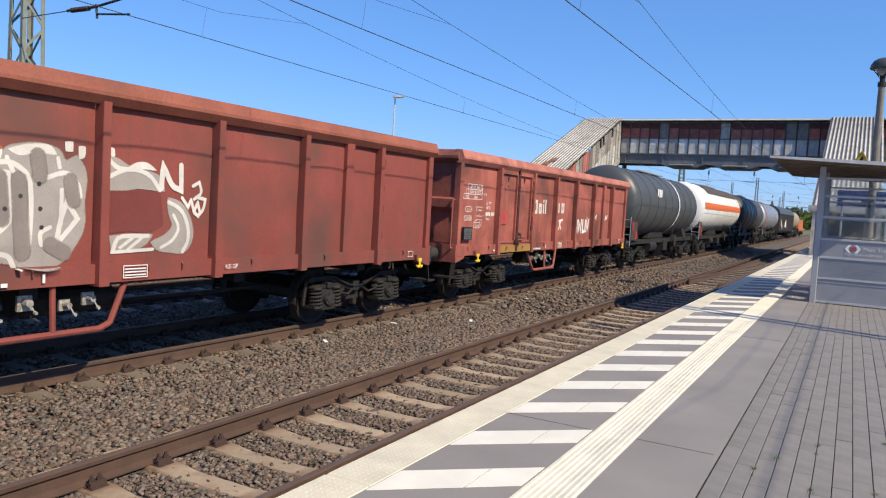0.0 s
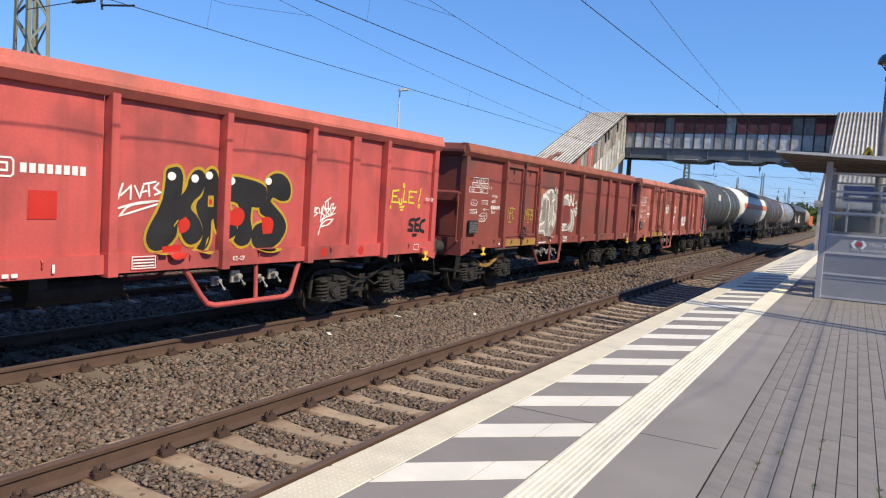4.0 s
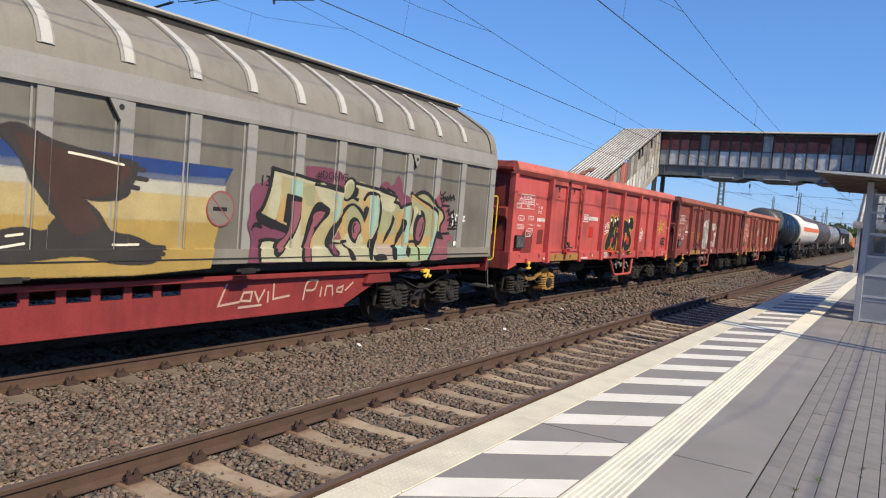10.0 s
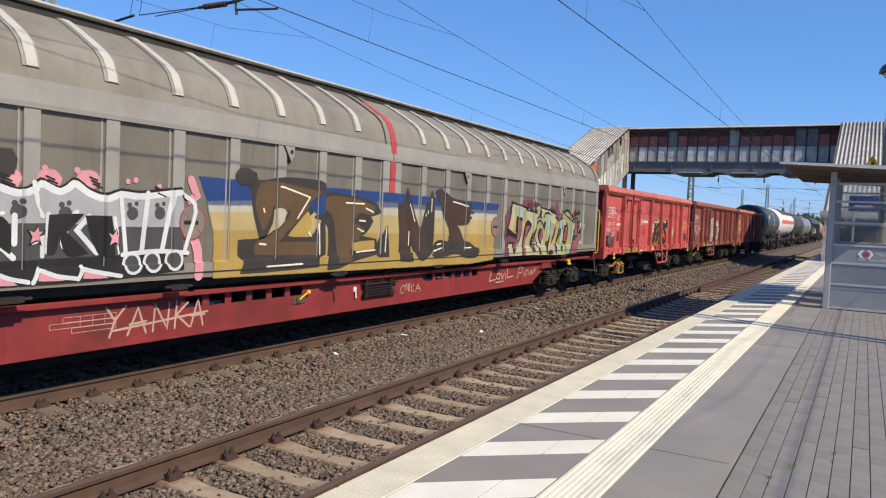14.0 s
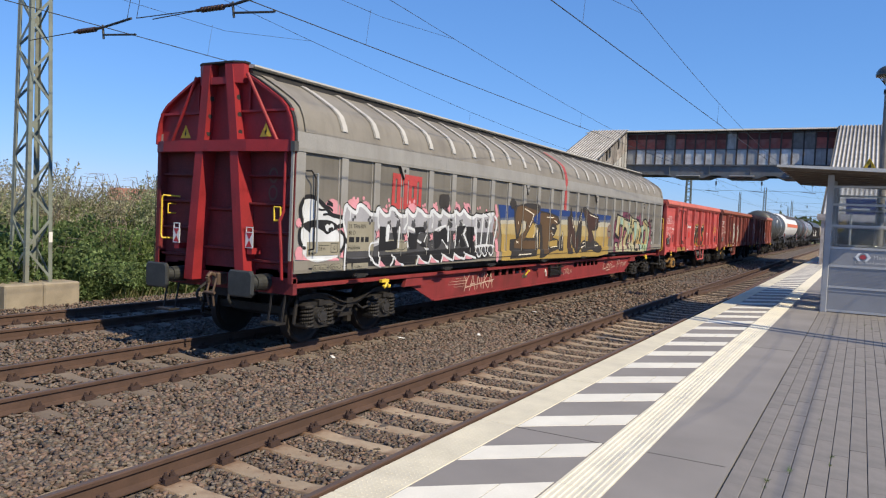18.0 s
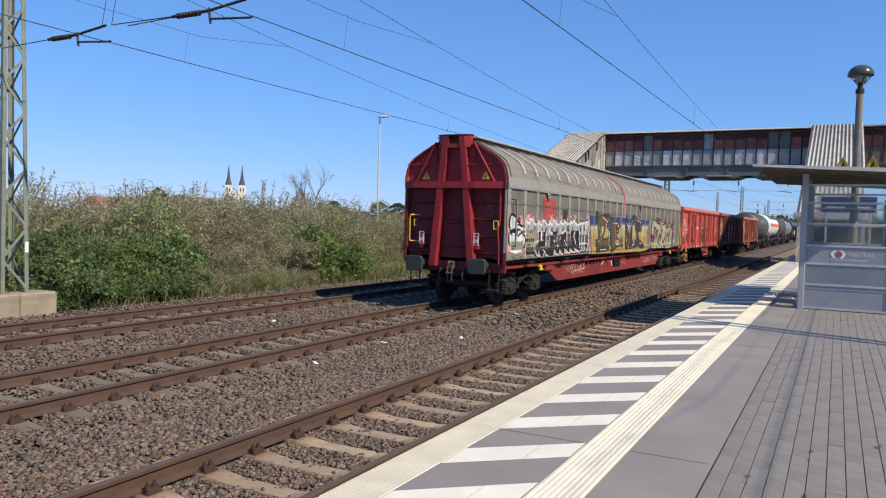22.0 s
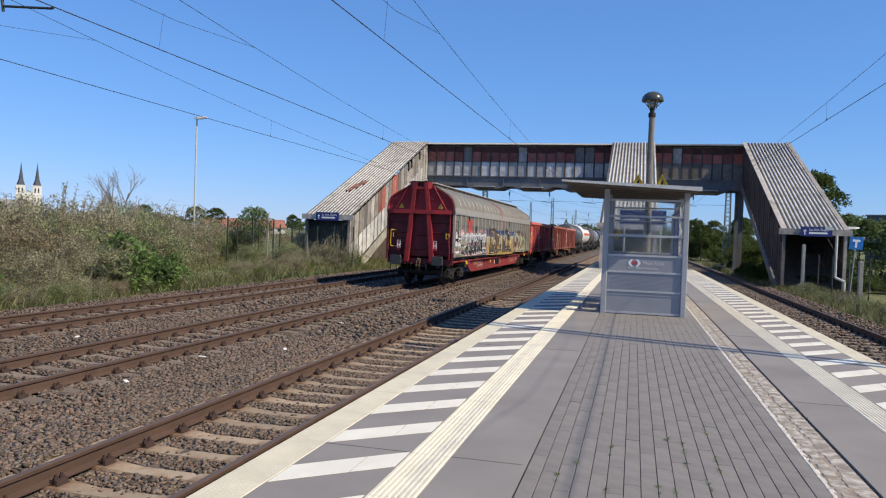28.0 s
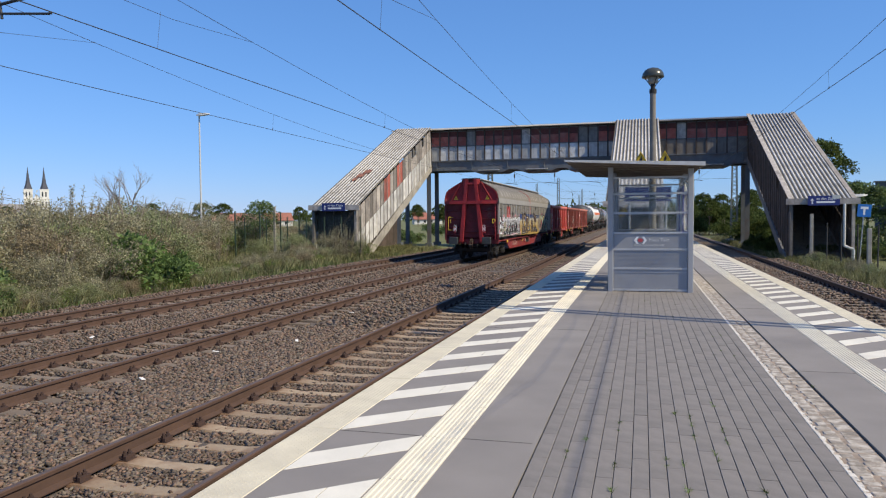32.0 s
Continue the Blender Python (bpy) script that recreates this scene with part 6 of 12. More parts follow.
        for st in strokes:
            w.stroke([(y + a, 1.66 + b) for a, b in st], 0.013, yl)
    w.put("graffiti_tag", c, "yellow handwritten letters")

# ---- sliding-wall wagon ----
HB = 22.2
POSTS = [-0.02] + [1.03 + 0.892 * i for i in range(11)] + [10.745, 11.11] + [11.99 + 0.893 * i for i in range(11)] + [22.1]
PANELS = [(a + 0.075, b - 0.075) for a, b in zip(POSTS, POSTS[1:]) if b - a > 0.5]
def roof_section(y, grow=0.0):
    pts = [(1.44, 3.24), (1.39, 3.45), (1.315, 3.61), (1.20, 3.72), (0.96, 3.87), (0.74, 4.0), (0.53, 4.11)]
    k = 1 + grow
    pts = [(x * k, 3.2 + (z - 3.2) * k) for x, z in pts]
    return pts

def habbins():
    c = car("sliding_wall_wagon", "long beige-grey sliding-wall wagon covered with colourful graffiti", 0.0)
    posts = POSTS
    for s in (-1, 1):
        for k in range(len(posts) - 1):
            a, b = posts[k], posts[k + 1]
            if b - a < 0.5:
                continue
            part("wall_panel", sheet(s * 1.424, a + 0.07, b - 0.07, 1.38, 2.97, 0.006, 0.004, seed=k * 1.7, nx=4, nz=6), panel_sheet, c, smooth=True)
        for y in posts:
            if s < 0 and y < 0:
                continue
            g = Geo()
            w = 0.085 if 0.5 < y < 10.5 or 11.5 < y < 21.8 else 0.10
            g.prism([(s * 1.39, y - w), (s * 1.452, y - w), (s * 1.458, y - w * 0.93), (s * 1.458, y + w * 0.93), (s * 1.452, y + w), (s * 1.39, y + w)], "z", 1.28, 3.0)
            g.prism([(s * 1.40, y - w - 0.058), (s * 1.437, y - w - 0.054), (s * 1.437, y - w - 0.030), (s * 1.40, y - w - 0.026)], "z", 1.385, 2.97)
            part("wall_post", g, grey_post, c)
        for y0, y1 in ((-0.12, 10.90), (10.94, HB)):
            g = Geo()
            g.prism([(s * 1.36, 2.97), (s * 1.47, 2.97), (s * 1.475, 3.02), (s * 1.455, 3.25), (s * 1.36, 3.25)], "y", y0, y1)
            part("upper_belt", g, grey_post, c, "pale grey wall belt")
            g = Geo()
            g.prism([(s * 1.36, 1.20), (s * 1.462, 1.20), (s * 1.468, 1.25), (s * 1.462, 1.385), (s * 1.36, 1.385)], "y", y0, y1)
            part("lower_belt", g, grey_sheet, c, "beige-grey lower wall belt")
            # curved roof sheets between ribs
            n = 12
            ring = lambda y: [(s * x, y, z) for x, z in roof_section(y)]
            g = Geo()
            ys = [y0 + (y1 - y0) * i / n for i in range(n + 1)]
            g.loft([ring(y) for y in ys], caps=False, close=False)
            part("roof_sheet", g, grey_sheet, c, "curved beige-grey roof sheet", smooth=True)
        g = Geo()
        g.prism([(s * 1.472, 1.262), (s * 1.482, 1.262), (s * 1.482, 1.276), (s * 1.472, 1.276)], "y", 0.2, HB - 0.1)
        part("slide_rod", g, black, c)
        # pale roof ribs
        ribs = [y for y in posts if 0.5 < y < 10.5 or 11.5 < y < 21.8]
        for y in ribs:
            g = Geo()
            out = [(s * (x + 0.010), z + 0.008) for x, z in [(1.412, 3.36)] + roof_section(y)[1:]]
            for dy0, dy1, hh, sl in ((-0.095, 0.085, 0.0, 0), (-0.055, 0.06, 0.006, 1)):
                o = [(x + s * hh, z + hh) for x, z in out]
                g.loft([[(x, y + dy0, z) for x, z in o], [(x, y + dy1, z) for x, z in o]], caps=False, close=False, slot=sl)
            part("roof_rib", g, [grey_post, rib_white], c, "pale raised roof rib", smooth=True)
        # end ribs and the red joint in the middle
        for y, m in ((0.17, grey_sheet), (22.05, grey_sheet), (10.77, grey_sheet), (11.09, grey_sheet)):
            g = Geo()
            o = [(s * (x + 0.02), z + 0.015) for x, z in roof_section(y)]
            h = 0.12 if y < 1 or y > 20 else 0.07
            g.loft([[(x, y - h, z) for x, z in o], [(x, y + h, z) for x, z in o]], caps=False, close=False)
            part("roof_rib", g, m, c, smooth=True)
        g = Geo()
        o = [(s * 1.464, 2.3), (s * 1.468, 3.1)] + [(s * (x + 0.024), z + 0.018) for x, z in roof_section(11)[:6]]
        i = [(s * 1.42, 2.3), (s * 1.42, 3.1)] + [(s * (x - 0.01), z - 0.01) for x, z in roof_section(11)[:6]]
        for a, b, y in ((o, o, None), (i, o, 10.85), (o, i, 11.01)):
            g.loft([[(x, y or 10.85, z) for x, z in a], [(x, y or 11.01, z) for x, z in b]], caps=False, close=False)
        part("joint_strip", g, mat("joint_red", (0.40, 0.058, 0.053), 0.6, vary=0.15, scale=3, dark=(0.2, 0.06, 0.05), dirt=0.5), c, "red strip at the wall joint")
        # lower frame
        g = Geo()
        g.prism([(s * 1.18, 0.955), (s * 1.30, 0.955), (s * 1.315, 0.965), (s * 1.315, 1.015), (s * 1.30, 1.025), (s * 1.18, 1.025)], "y", 0.0, HB - 0.1)
        part("sole_bar", g, frame_red, c, "red sole bar")
        g = Geo()
        g.box(*sorted((s * 0.9, s * 1.06)), 0.05, HB - 0.1, 1.025, 1.185)
        part("slide_track", g, dark_steel, c)
        # fish-belly side girder with cut-outs
        zt, zb, x0, x1 = 0.975, 0.46, *sorted((s * 1.195, s * 1.22))
        holes = [6.87 + 0.39 * i for i in range(6)] + [12.7 + 0.39 * i for i in range(6)]
        g = Geo()
        g.prism([(3.45, 0.80), (3.62, 0.74), (4.32, zb), (HB - 4.32, zb), (HB - 3.62, 0.74), (HB - 3.45, 0.80)], "x", x0, x1)
        g.box(x0, x1, 3.45, HB - 3.45, 0.955, zt)
        last = 3.45
        for h in holes:
            g.box(x0, x1, last, h - 0.14, 0.80, 0.955)
            last = h + 0.14
        g.box(x0, x1, last, HB - 3.45, 0.80, 0.955)
        g.box(*sorted((s * 1.19, s * 1.26)), 4.32, HB - 4.32, zb - 0.012, zb + 0.012)
        part("side_girder", g, frame_red, c, "red fish-belly girder with oval cut-outs")
        for y in (3.5, HB - 3.5):
            g = Geo()
            g.prism([(y - 0.35, 0.80), (y + 0.35, 0.80), (y + 0.28, 0.96), (y - 0.28, 0.96)], "x", *sorted((s * 1.222, s * 1.29)))
            part("jacking_pad", g, frame_red, c)
        for y in (2.3, HB - 2.3):
            g = Geo()
            g.path([(s * 1.42, y, 1.0), (s * 1.47, y, 0.95), (s * 1.47, y - 0.06, 0.86), (s * 1.47, y - 0.1, 0.9)], 0.022, n=6)
            g.path([(s * 1.47, y, 0.94), (s * 1.47, y + 0.06, 0.86), (s * 1.47, y + 0.1, 0.9)], 0.022, n=6)
            g.box(*sorted((s * 1.42, s * 1.48)), y - 0.16, y + 0.05, 0.95, 1.0)
            part("tow_hook", g, yellow, c, "yellow tow hook")
        for y in (1.5, 4.4, 6.4, 9.5, 12.6, 15.6, 19.4):
            g = Geo()
            g.box(*sorted((s * 1.42, s * 1.50)), y - 0.12, y + 0.12, 1.075, 1.135)
            g.tube((s * 1.48, y - 0.2, 1.11), (s * 1.48, y + 0.2, 1.11), 0.02, n=6)
            part("wall_latch", g, dark_steel, c)
        for y in (2.70, 8.29, 13.64, 19.26):
            g = Geo()
            g.prism([(y - 0.10, 2.98), (y + 0.11, 2.98), (y + 0.11, 2.84), (y + 0.05, 2.76), (y + 0.01, 2.76)], "x", *sorted((s * 1.41, s * 1.464)))
            eye = part("lifting_eye", g, grey_post, c, "grey bracket with a dark round hole")
            g = Geo()
            g.tube((s * 1.463, y + 0.05, 2.89), (s * 1.4675, y + 0.05, 2.89), 0.032, n=12)
            part("eye_hole", g, black, eye)
            g = Geo()
            g.bar((s * 1.462, y - 0.11, 2.965), (s * 1.462, y + 0.03, 2.745), 0.02, 0.022, up=(1, 0, 0))
            part("eye_brace", g, dark_steel, eye)
        handrail(c, [(s * 1.45, 0.28, 2.66), (s * 1.53, 0.28, 2.66), (s * 1.53, 0.30, 1.5), (s * 1.45, 0.30, 1.5)], galv, 0.014)
        handrail(c, [(s * 1.45, 0.10, 2.70), (s * 1.54, 0.12, 2.70), (s * 1.54, 0.22, 2.6), (s * 1.54, 0.22, 1.56), (s * 1.45, 0.22, 1.54)], dark_steel, 0.012)
        handrail(c, [(s * 1.42, HB - 0.03, 2.43), (s * 1.48, HB + 0.07, 2.43), (s * 1.49, HB + 0.10, 2.40), (s * 1.49, HB + 0.10, 1.18), (s * 1.45, HB + 0.08, 1.13), (s * 1.38, HB + 0.03, 1.12)], yellow, 0.013)
        handrail(c, [(s * 1.38, HB - 0.02, 2.18), (s * 1.42, HB + 0.06, 2.18), (s * 1.42, HB + 0.07, 1.66), (s * 1.38, HB - 0.02, 1.65)], yellow, 0.011)
    g = Geo()
    g.prism([(-0.57, 4.225), (-0.52, 4.205), (0.52, 4.205), (0.57, 4.225), (0.57, 4.25), (0.36, 4.285), (-0.36, 4.285), (-0.57, 4.25)], "y", -0.10, HB - 0.1)
    part("roof_cover", g, rib_white, c, "pale grey cover along the roof ridge")
    # dark block fills the gap under the cover in place of its shade
    g = Geo()
    g.prism([(-0.60, 4.03), (0.60, 4.03), (0.48, 4.21), (-0.48, 4.21)], "y", -0.09, HB - 0.12)
    part("roof_spine", g, dark_steel, c, "dark block for the shaded gap beneath the cover")
    g = Geo()
    g.box(-1.3, 1.3, 0, HB, 1.08, 1.2)
    g.box(-0.22, 0.22, 0, HB, 0.75, 1.08)
    g.tube((0.5, 8.2, 0.7), (0.5, 9.6, 0.7), 0.18, n=12)
    part("underframe", g, dark_steel, c, "dark underframe")
    linkage = Geo()
    linkage.box(1.22, 1.31, 10.44, 11.5, 0.855, 0.872)
    linkage = part("brake_linkage", linkage, dark_steel, c, "stacked dark brake linkage")
    for i in range(5):
        g = Geo()
        g.box(1.235, 1.30, 10.46 + 0.02 * i, 11.45 - 0.05 * i, 0.66 + 0.036 * i, 0.676 + 0.036 * i)
        part("flat_bar", g, dark_steel, linkage)
    for y in (10.5, 11.25):
        g = Geo()
        g.box(1.22, 1.29, y, y + 0.07, 0.64, 0.93)
        part("bracket", g, dark_steel, linkage)
    g = Geo()
    g.bar((1.27, 10.95, 0.86), (1.34, 11.02, 1.06), 0.03, 0.02)
    g.box(1.30, 1.36, 10.95, 11.2, 1.05, 1.07)
    part("change_lever", g, dark_steel, linkage)
    g = Geo()
    g.tube((1.22, 8.86, 0.74), (1.25, 8.86, 0.74), 0.06, n=12)
    g.box(1.222, 1.235, 8.72, 9.02, 0.68, 0.76)
    part("brake_plate", g, use("greasy_brake_plate", (0.10, 0.085, 0.06), 0.6, 0.3, vary=0.4, scale=20), c)
    g = Geo()
    g.bar((1.25, 8.86, 0.74), (1.27, 9.05, 0.85), 0.022, 0.02)
    g.tube((1.255, 9.04, 0.84), (1.285, 9.04, 0.85), 0.03, n=8)
    part("brake_handle", g, yellow, c, "small yellow brake handle")
    for y, z in ((9.72, 0.80), (10.28, 0.80)):
        g = Geo()
        g.box(1.222, 1.232, y - 0.04, y + 0.04, z - 0.04, z + 0.035)
        g.bar((1.24, y, z), (1.25, y + 0.01, z - 0.15), 0.02, 0.02)
        part("gauge_plate", g, [white_paint if y > 10 else frame_red], c)
    end_face(c)
    # plain front end
    outline = [(-1.43, 1.1), (1.43, 1.1), (1.44, 3.24)] + roof_section(0)[1:] + [(-x, z) for x, z in reversed(roof_section(0)[1:])] + [(-1.44, 3.24)]
    for y, m in ((HB - 0.03, frame_red),):
        g = Geo()
        g.prism(outline, "y", y - 0.02, y + 0.02)
        part("end_wall", g, m, c, "red end wall")
    buffers(c, HB + 0.05, 1)
    g = Geo()
    g.box(-1.4, 1.4, HB - 0.02, HB + 0.06, 0.9, 1.2)
    part("headstock", g, frame_red, c)
    g = Geo()
    g.box(1.05, 1.45, HB + 0.02, HB + 0.30, 0.56, 0.595)
    g.bar((1.40, HB + 0.04, 0.95), (1.42, HB + 0.08, 0.58), 0.06, 0.02)
    part("shunter_step", g, use("worn_step_plate", (0.10, 0.095, 0.088), 0.6, 0.3, vary=0.3, scale=9), c, "worn grey step plate")
    bogie(c, 1.83)
    bogie(c, HB - 1.83)
    graffiti_one(c)
    graffiti_two(c)
    graffiti_three(c)
    wagon_marks(c)
    return c

def end_face(c):
    """The rear end: tapering struts, cross beam, ribs, handles and tail boards."""
    y = -0.10
    # grime plus the shade of the recessed end, both put into this maroon
    wall = use("dirty_maroon_end", (0.15, 0.017, 0.02), 0.7, vary=0.25, scale=3, fine=30, dark=(0.06, 0.02, 0.018), dirt=0.5)
    g = Geo()
    g.box(-1.38, 1.38, 0.0, 0.03, 1.05, 2.98)
    part("end_wall", g, wall, c, "dirty maroon lower end wall with shade in its colour")
    top = [(-1.44, 2.96), (1.44, 2.96)] + roof_section(0) + [(-x, z) for x, z in reversed(roof_section(0))]
    g = Geo()
    g.prism(top, "y", y - 0.01, y + 0.02)
    part("gable_wall", g, end_red, c, "red gable wall")
    for s in (-1, 1):
        # strut: lower and upper stretch with open flanges
        g = Geo()
        for (xa, za, wa, fa, ba), (xb, zb, wb, fb, bb) in (((0.55, 0.98, 0.09, -0.25, 0.0), (0.36, 2.97, 0.08, -0.27, 0.0)), ((0.36, 2.97, 0.08, -0.26, y), (0.225, 4.24, 0.075, -0.285, y))):
            xa, xb = s * xa, s * xb
            g.loft([[(xa - wa, ba, za), (xa + wa, ba, za), (xa + wa, fa, za), (xa - wa, fa, za)], [(xb - wb, bb, zb), (xb + wb, bb, zb), (xb + wb, fb, zb), (xb - wb, fb, zb)]])
        part("end_strut", g, end_red, c, "red tapering end strut")
        for z in (3.24, 3.50, 3.76, 4.0):
            xs = s * (0.36 - 0.106 * (z - 2.97)) + 0.0775
            g = Geo()
            g.tube((xs, -0.19, z), (xs + 0.003, -0.19, z), 0.042, n=14)
            part("strut_hole", g, black, c)
        pts = [(1.44, 3.10)] + roof_section(0)
        g = Geo()
        for (x0, z0), (x1, z1) in zip(pts, pts[1:]):
            g.bar((s * (x0 - 0.03), y - 0.05, z0 - 0.02), (s * (x1 - 0.03), y - 0.05, z1 - 0.02), 0.035, 0.09, up=(0, 1, 0))
        part("gable_edge", g, end_red, c)
        g = Geo()
        for (x0, z0), (x1, z1) in zip(pts, pts[1:]):
            g.bar((s * (x0 - 0.002), y - 0.03, z0), (s * (x1 - 0.002), y - 0.03, z1), 0.016, 0.05, up=(0, 1, 0))
        part("edge_seal", g, black, c)
        g = Geo()
        g.box(*sorted((s * 1.37, s * 1.445)), -0.135, -0.115, 1.05, 2.97)
        g.box(*sorted((s * 1.36, s * 1.40)), -0.12, 0.02, 1.05, 2.97)
        part("corner_post", g, wall, c)
        g = Geo()
        g.tube((s * 0.53, -0.20, 4.10), (s * 1.10, -0.16, 3.12), 0.028, n=8)
        part("gable_brace", g, end_red, c)
        for z in (1.35, 1.78, 2.2, 2.62):
            a, b = sorted((s * 0.48, s * 1.37))
            g = Geo()
            g.prism([(0.01, z - 0.05), (-0.08, z - 0.02), (-0.08, z + 0.005), (0.01, z + 0.01)], "x", a, b)
            part("end_rib", g, wall, c)
        g = Geo()
        g.box(*sorted((s * 0.40, s * 1.36)), y - 0.07, y, 3.54, 3.575)
        part("gable_rib", g, end_red, c)
        g = Geo()
        g.box(*sorted((s * 0.52, s * 0.55)), y - 0.05, y, 3.58, 4.02)
        part("gable_rib", g, end_red, c)
        # tail boards: white plates with two red triangles
        x, yy = (0.67, -0.20) if s > 0 else (-0.88, -0.20)
        tb = new("tail_board")
        tb.parent = c
        tagged(tb, "white tail board with two red triangles")
        g = Geo()
        g.box(x - 0.075, x + 0.075, yy - 0.008, yy, 1.53, 1.77)
        g.box(x - 0.07, x - 0.055, yy - 0.008, yy, 1.77, 1.83)
        g.box(x + 0.055, x + 0.07, yy - 0.008, yy, 1.77, 1.83)
        g.box(x - 0.07, x + 0.07, yy - 0.008, yy, 1.83, 1.845)
        part("plate", g, white_paint, tb)
        g = Geo()
        for z0, z1 in ((1.545, 1.65), (1.755, 1.65)):
            g.add([(x - 0.06, yy - 0.0105, z0), (x + 0.06, yy - 0.0105, z0), (x, yy - 0.0105, z1)], [(0, 1, 2)])
        part("triangle", g, tail_red, tb)
        g = Geo()
        g.box(x - 0.05, x + 0.05, yy + 0.001, yy + 0.20, 1.44, 1.53)
        part("holder", g, end_red, tb)
    # polygonal cross beam
    g = Geo()
    g.prism([(-1.43, -0.09), (-1.43, -0.16), (-1.15, -0.275), (0.62, -0.285), (1.43, -0.17), (1.43, -0.09)], "z", 2.955, 3.125)
    part("cross_beam", g, end_red, c, "red cross beam with angled ends")
    g = Geo()
    g.box(1.40, 1.475, -0.20, -0.11, 2.96, 3.10)
    part("beam_latch", g, use("dark_grey_latch", (0.07, 0.066, 0.062), 0.6), c)
    # cap: two cheeks, ties and a dark rim round an open middle
    for s in (-1, 1):
        g = Geo()
        g.prism([(s * 0.14, y), (s * 0.14, -0.27), (s * 0.31, -0.27), (s * 0.45, -0.20), (s * 0.45, y)], "z", 3.97, 4.27)
        part("roof_cap", g, end_red, c, "red top cap of the end frame")
    g = Geo()
    g.box(-0.25, 0.25, -0.265, -0.20, 3.96, 4.065)
    part("cap_tie", g, end_red, c)
    g = Geo()
    g.box(-0.3, 0.3, y - 0.03, y, 4.05, 4.27)
    part("cap_back", g, wall, c)
    g = Geo()
    g.prism([(-0.47, y + 0.02), (-0.47, -0.20), (-0.32, -0.285), (0.32, -0.285), (0.47, -0.20), (0.47, y + 0.02)], "z", 4.265, 4.29)
    part("cap_rim", g, black, c)
    for z in (1.5, 2.1):
        g = Geo()
        g.prism([(0.01, z - 0.05), (-0.06, z - 0.02), (-0.06, z + 0.01), (0.01, z + 0.02)], "x", -0.42, 0.42)
        part("end_rib", g, wall, c)
    handrail(c, [(-1.05, 0.0, 2.26), (-1.22, -0.20, 2.27), (-1.24, -0.20, 2.22), (-1.24, -0.20, 1.64), (-1.22, -0.20, 1.59), (-1.05, 0.0, 1.59)], yellow, 0.014)
    handrail(c, [(-1.14, -0.01, 2.14), (-1.14, -0.16, 2.14), (-1.14, -0.16, 1.99), (-1.14, -0.01, 1.99)], yellow, 0.011)
    handrail(c, [(-1.40, -0.10, 2.6), (-1.42, -0.17, 2.56), (-1.42, -0.17, 1.15)], dark_steel, 0.007)
    handrail(c, [(1.12, -0.02, 2.15), (1.12, -0.19, 2.15), (1.24, -0.19, 2.15), (1.25, -0.19, 1.97), (1.13, -0.19, 1.95), (1.12, -0.19, 2.15)], yellow, 0.013)
    handrail(c, [(1.26, -0.13, 2.95), (1.27, -0.15, 2.7), (1.27, -0.15, 2.1), (1.24, -0.20, 1.95), (1.28, -0.20, 1.55), (1.26, -0.14, 1.1)], end_red, 0.024, "air_pipe")
    g = Geo()
    g.box(-1.40, 1.40, -0.05, 0.04, 0.88, 1.12)
    part("headstock", g, wall, c, "maroon headstock")
    buffers(c, 0.03, -1, z=1.04)
    for x in (0.84, -0.84):
        z0 = 3.18
        g = Geo()
        g.add([(x - 0.115, y - 0.013, z0), (x + 0.115, y - 0.013, z0), (x, y - 0.013, z0 + 0.21)], [(0, 1, 2)])
        g.add([(x - 0.012, y - 0.017, z0 + 0.02), (x + 0.02, y - 0.017, z0 + 0.07), (x - 0.02, y - 0.017, z0 + 0.07), (x + 0.012, y - 0.017, z0 + 0.14)], [(0, 1, 3, 2)], 1)
        part("warning_triangle", g, [yellow, black], c, "yellow high-voltage warning triangle")
    y = 0.02
    g = Geo()
    for s in (-1, 1):
        g.box(s * 1.12 - 0.15, s * 1.12 + 0.15, y - 0.26, y - 0.05, 0.44, 0.47)
        g.bar((s * 1.12 - 0.13, y - 0.05, 0.9), (s * 1.12 - 0.13, y - 0.12, 0.46), 0.03, 0.015)
        g.bar((s * 1.12 + 0.13, y - 0.05, 0.9), (s * 1.12 + 0.13, y - 0.12, 0.46), 0.03, 0.015)
    part("shunter_step", g, dark_steel, c)
    for x, z in ((0.92, 2.62), (0.92, 2.36)):
        g = Geo()
        n = 14
        ro = [(x + 0.09 * math.cos(a), y - 0.025, z + 0.12 * math.sin(a)) for a in [2 * math.pi * i / n for i in range(n)]]
        ri = [(x + 0.06 * math.cos(a), y - 0.025, z + 0.08 * math.sin(a)) for a in [2 * math.pi * i / n for i in range(n)]]
        g.add(ro + ri, [(i, (i + 1) % n, n + (i + 1) % n, n + i) for i in range(n)])
        part("chalk_mark", g, use("faded_mark", (0.12, 0.06, 0.05), 0.8), c)

BLK, WHT, PNK = (0.02, 0.02, 0.022), (0.58, 0.60, 0.62), (0.60, 0.27, 0.31)

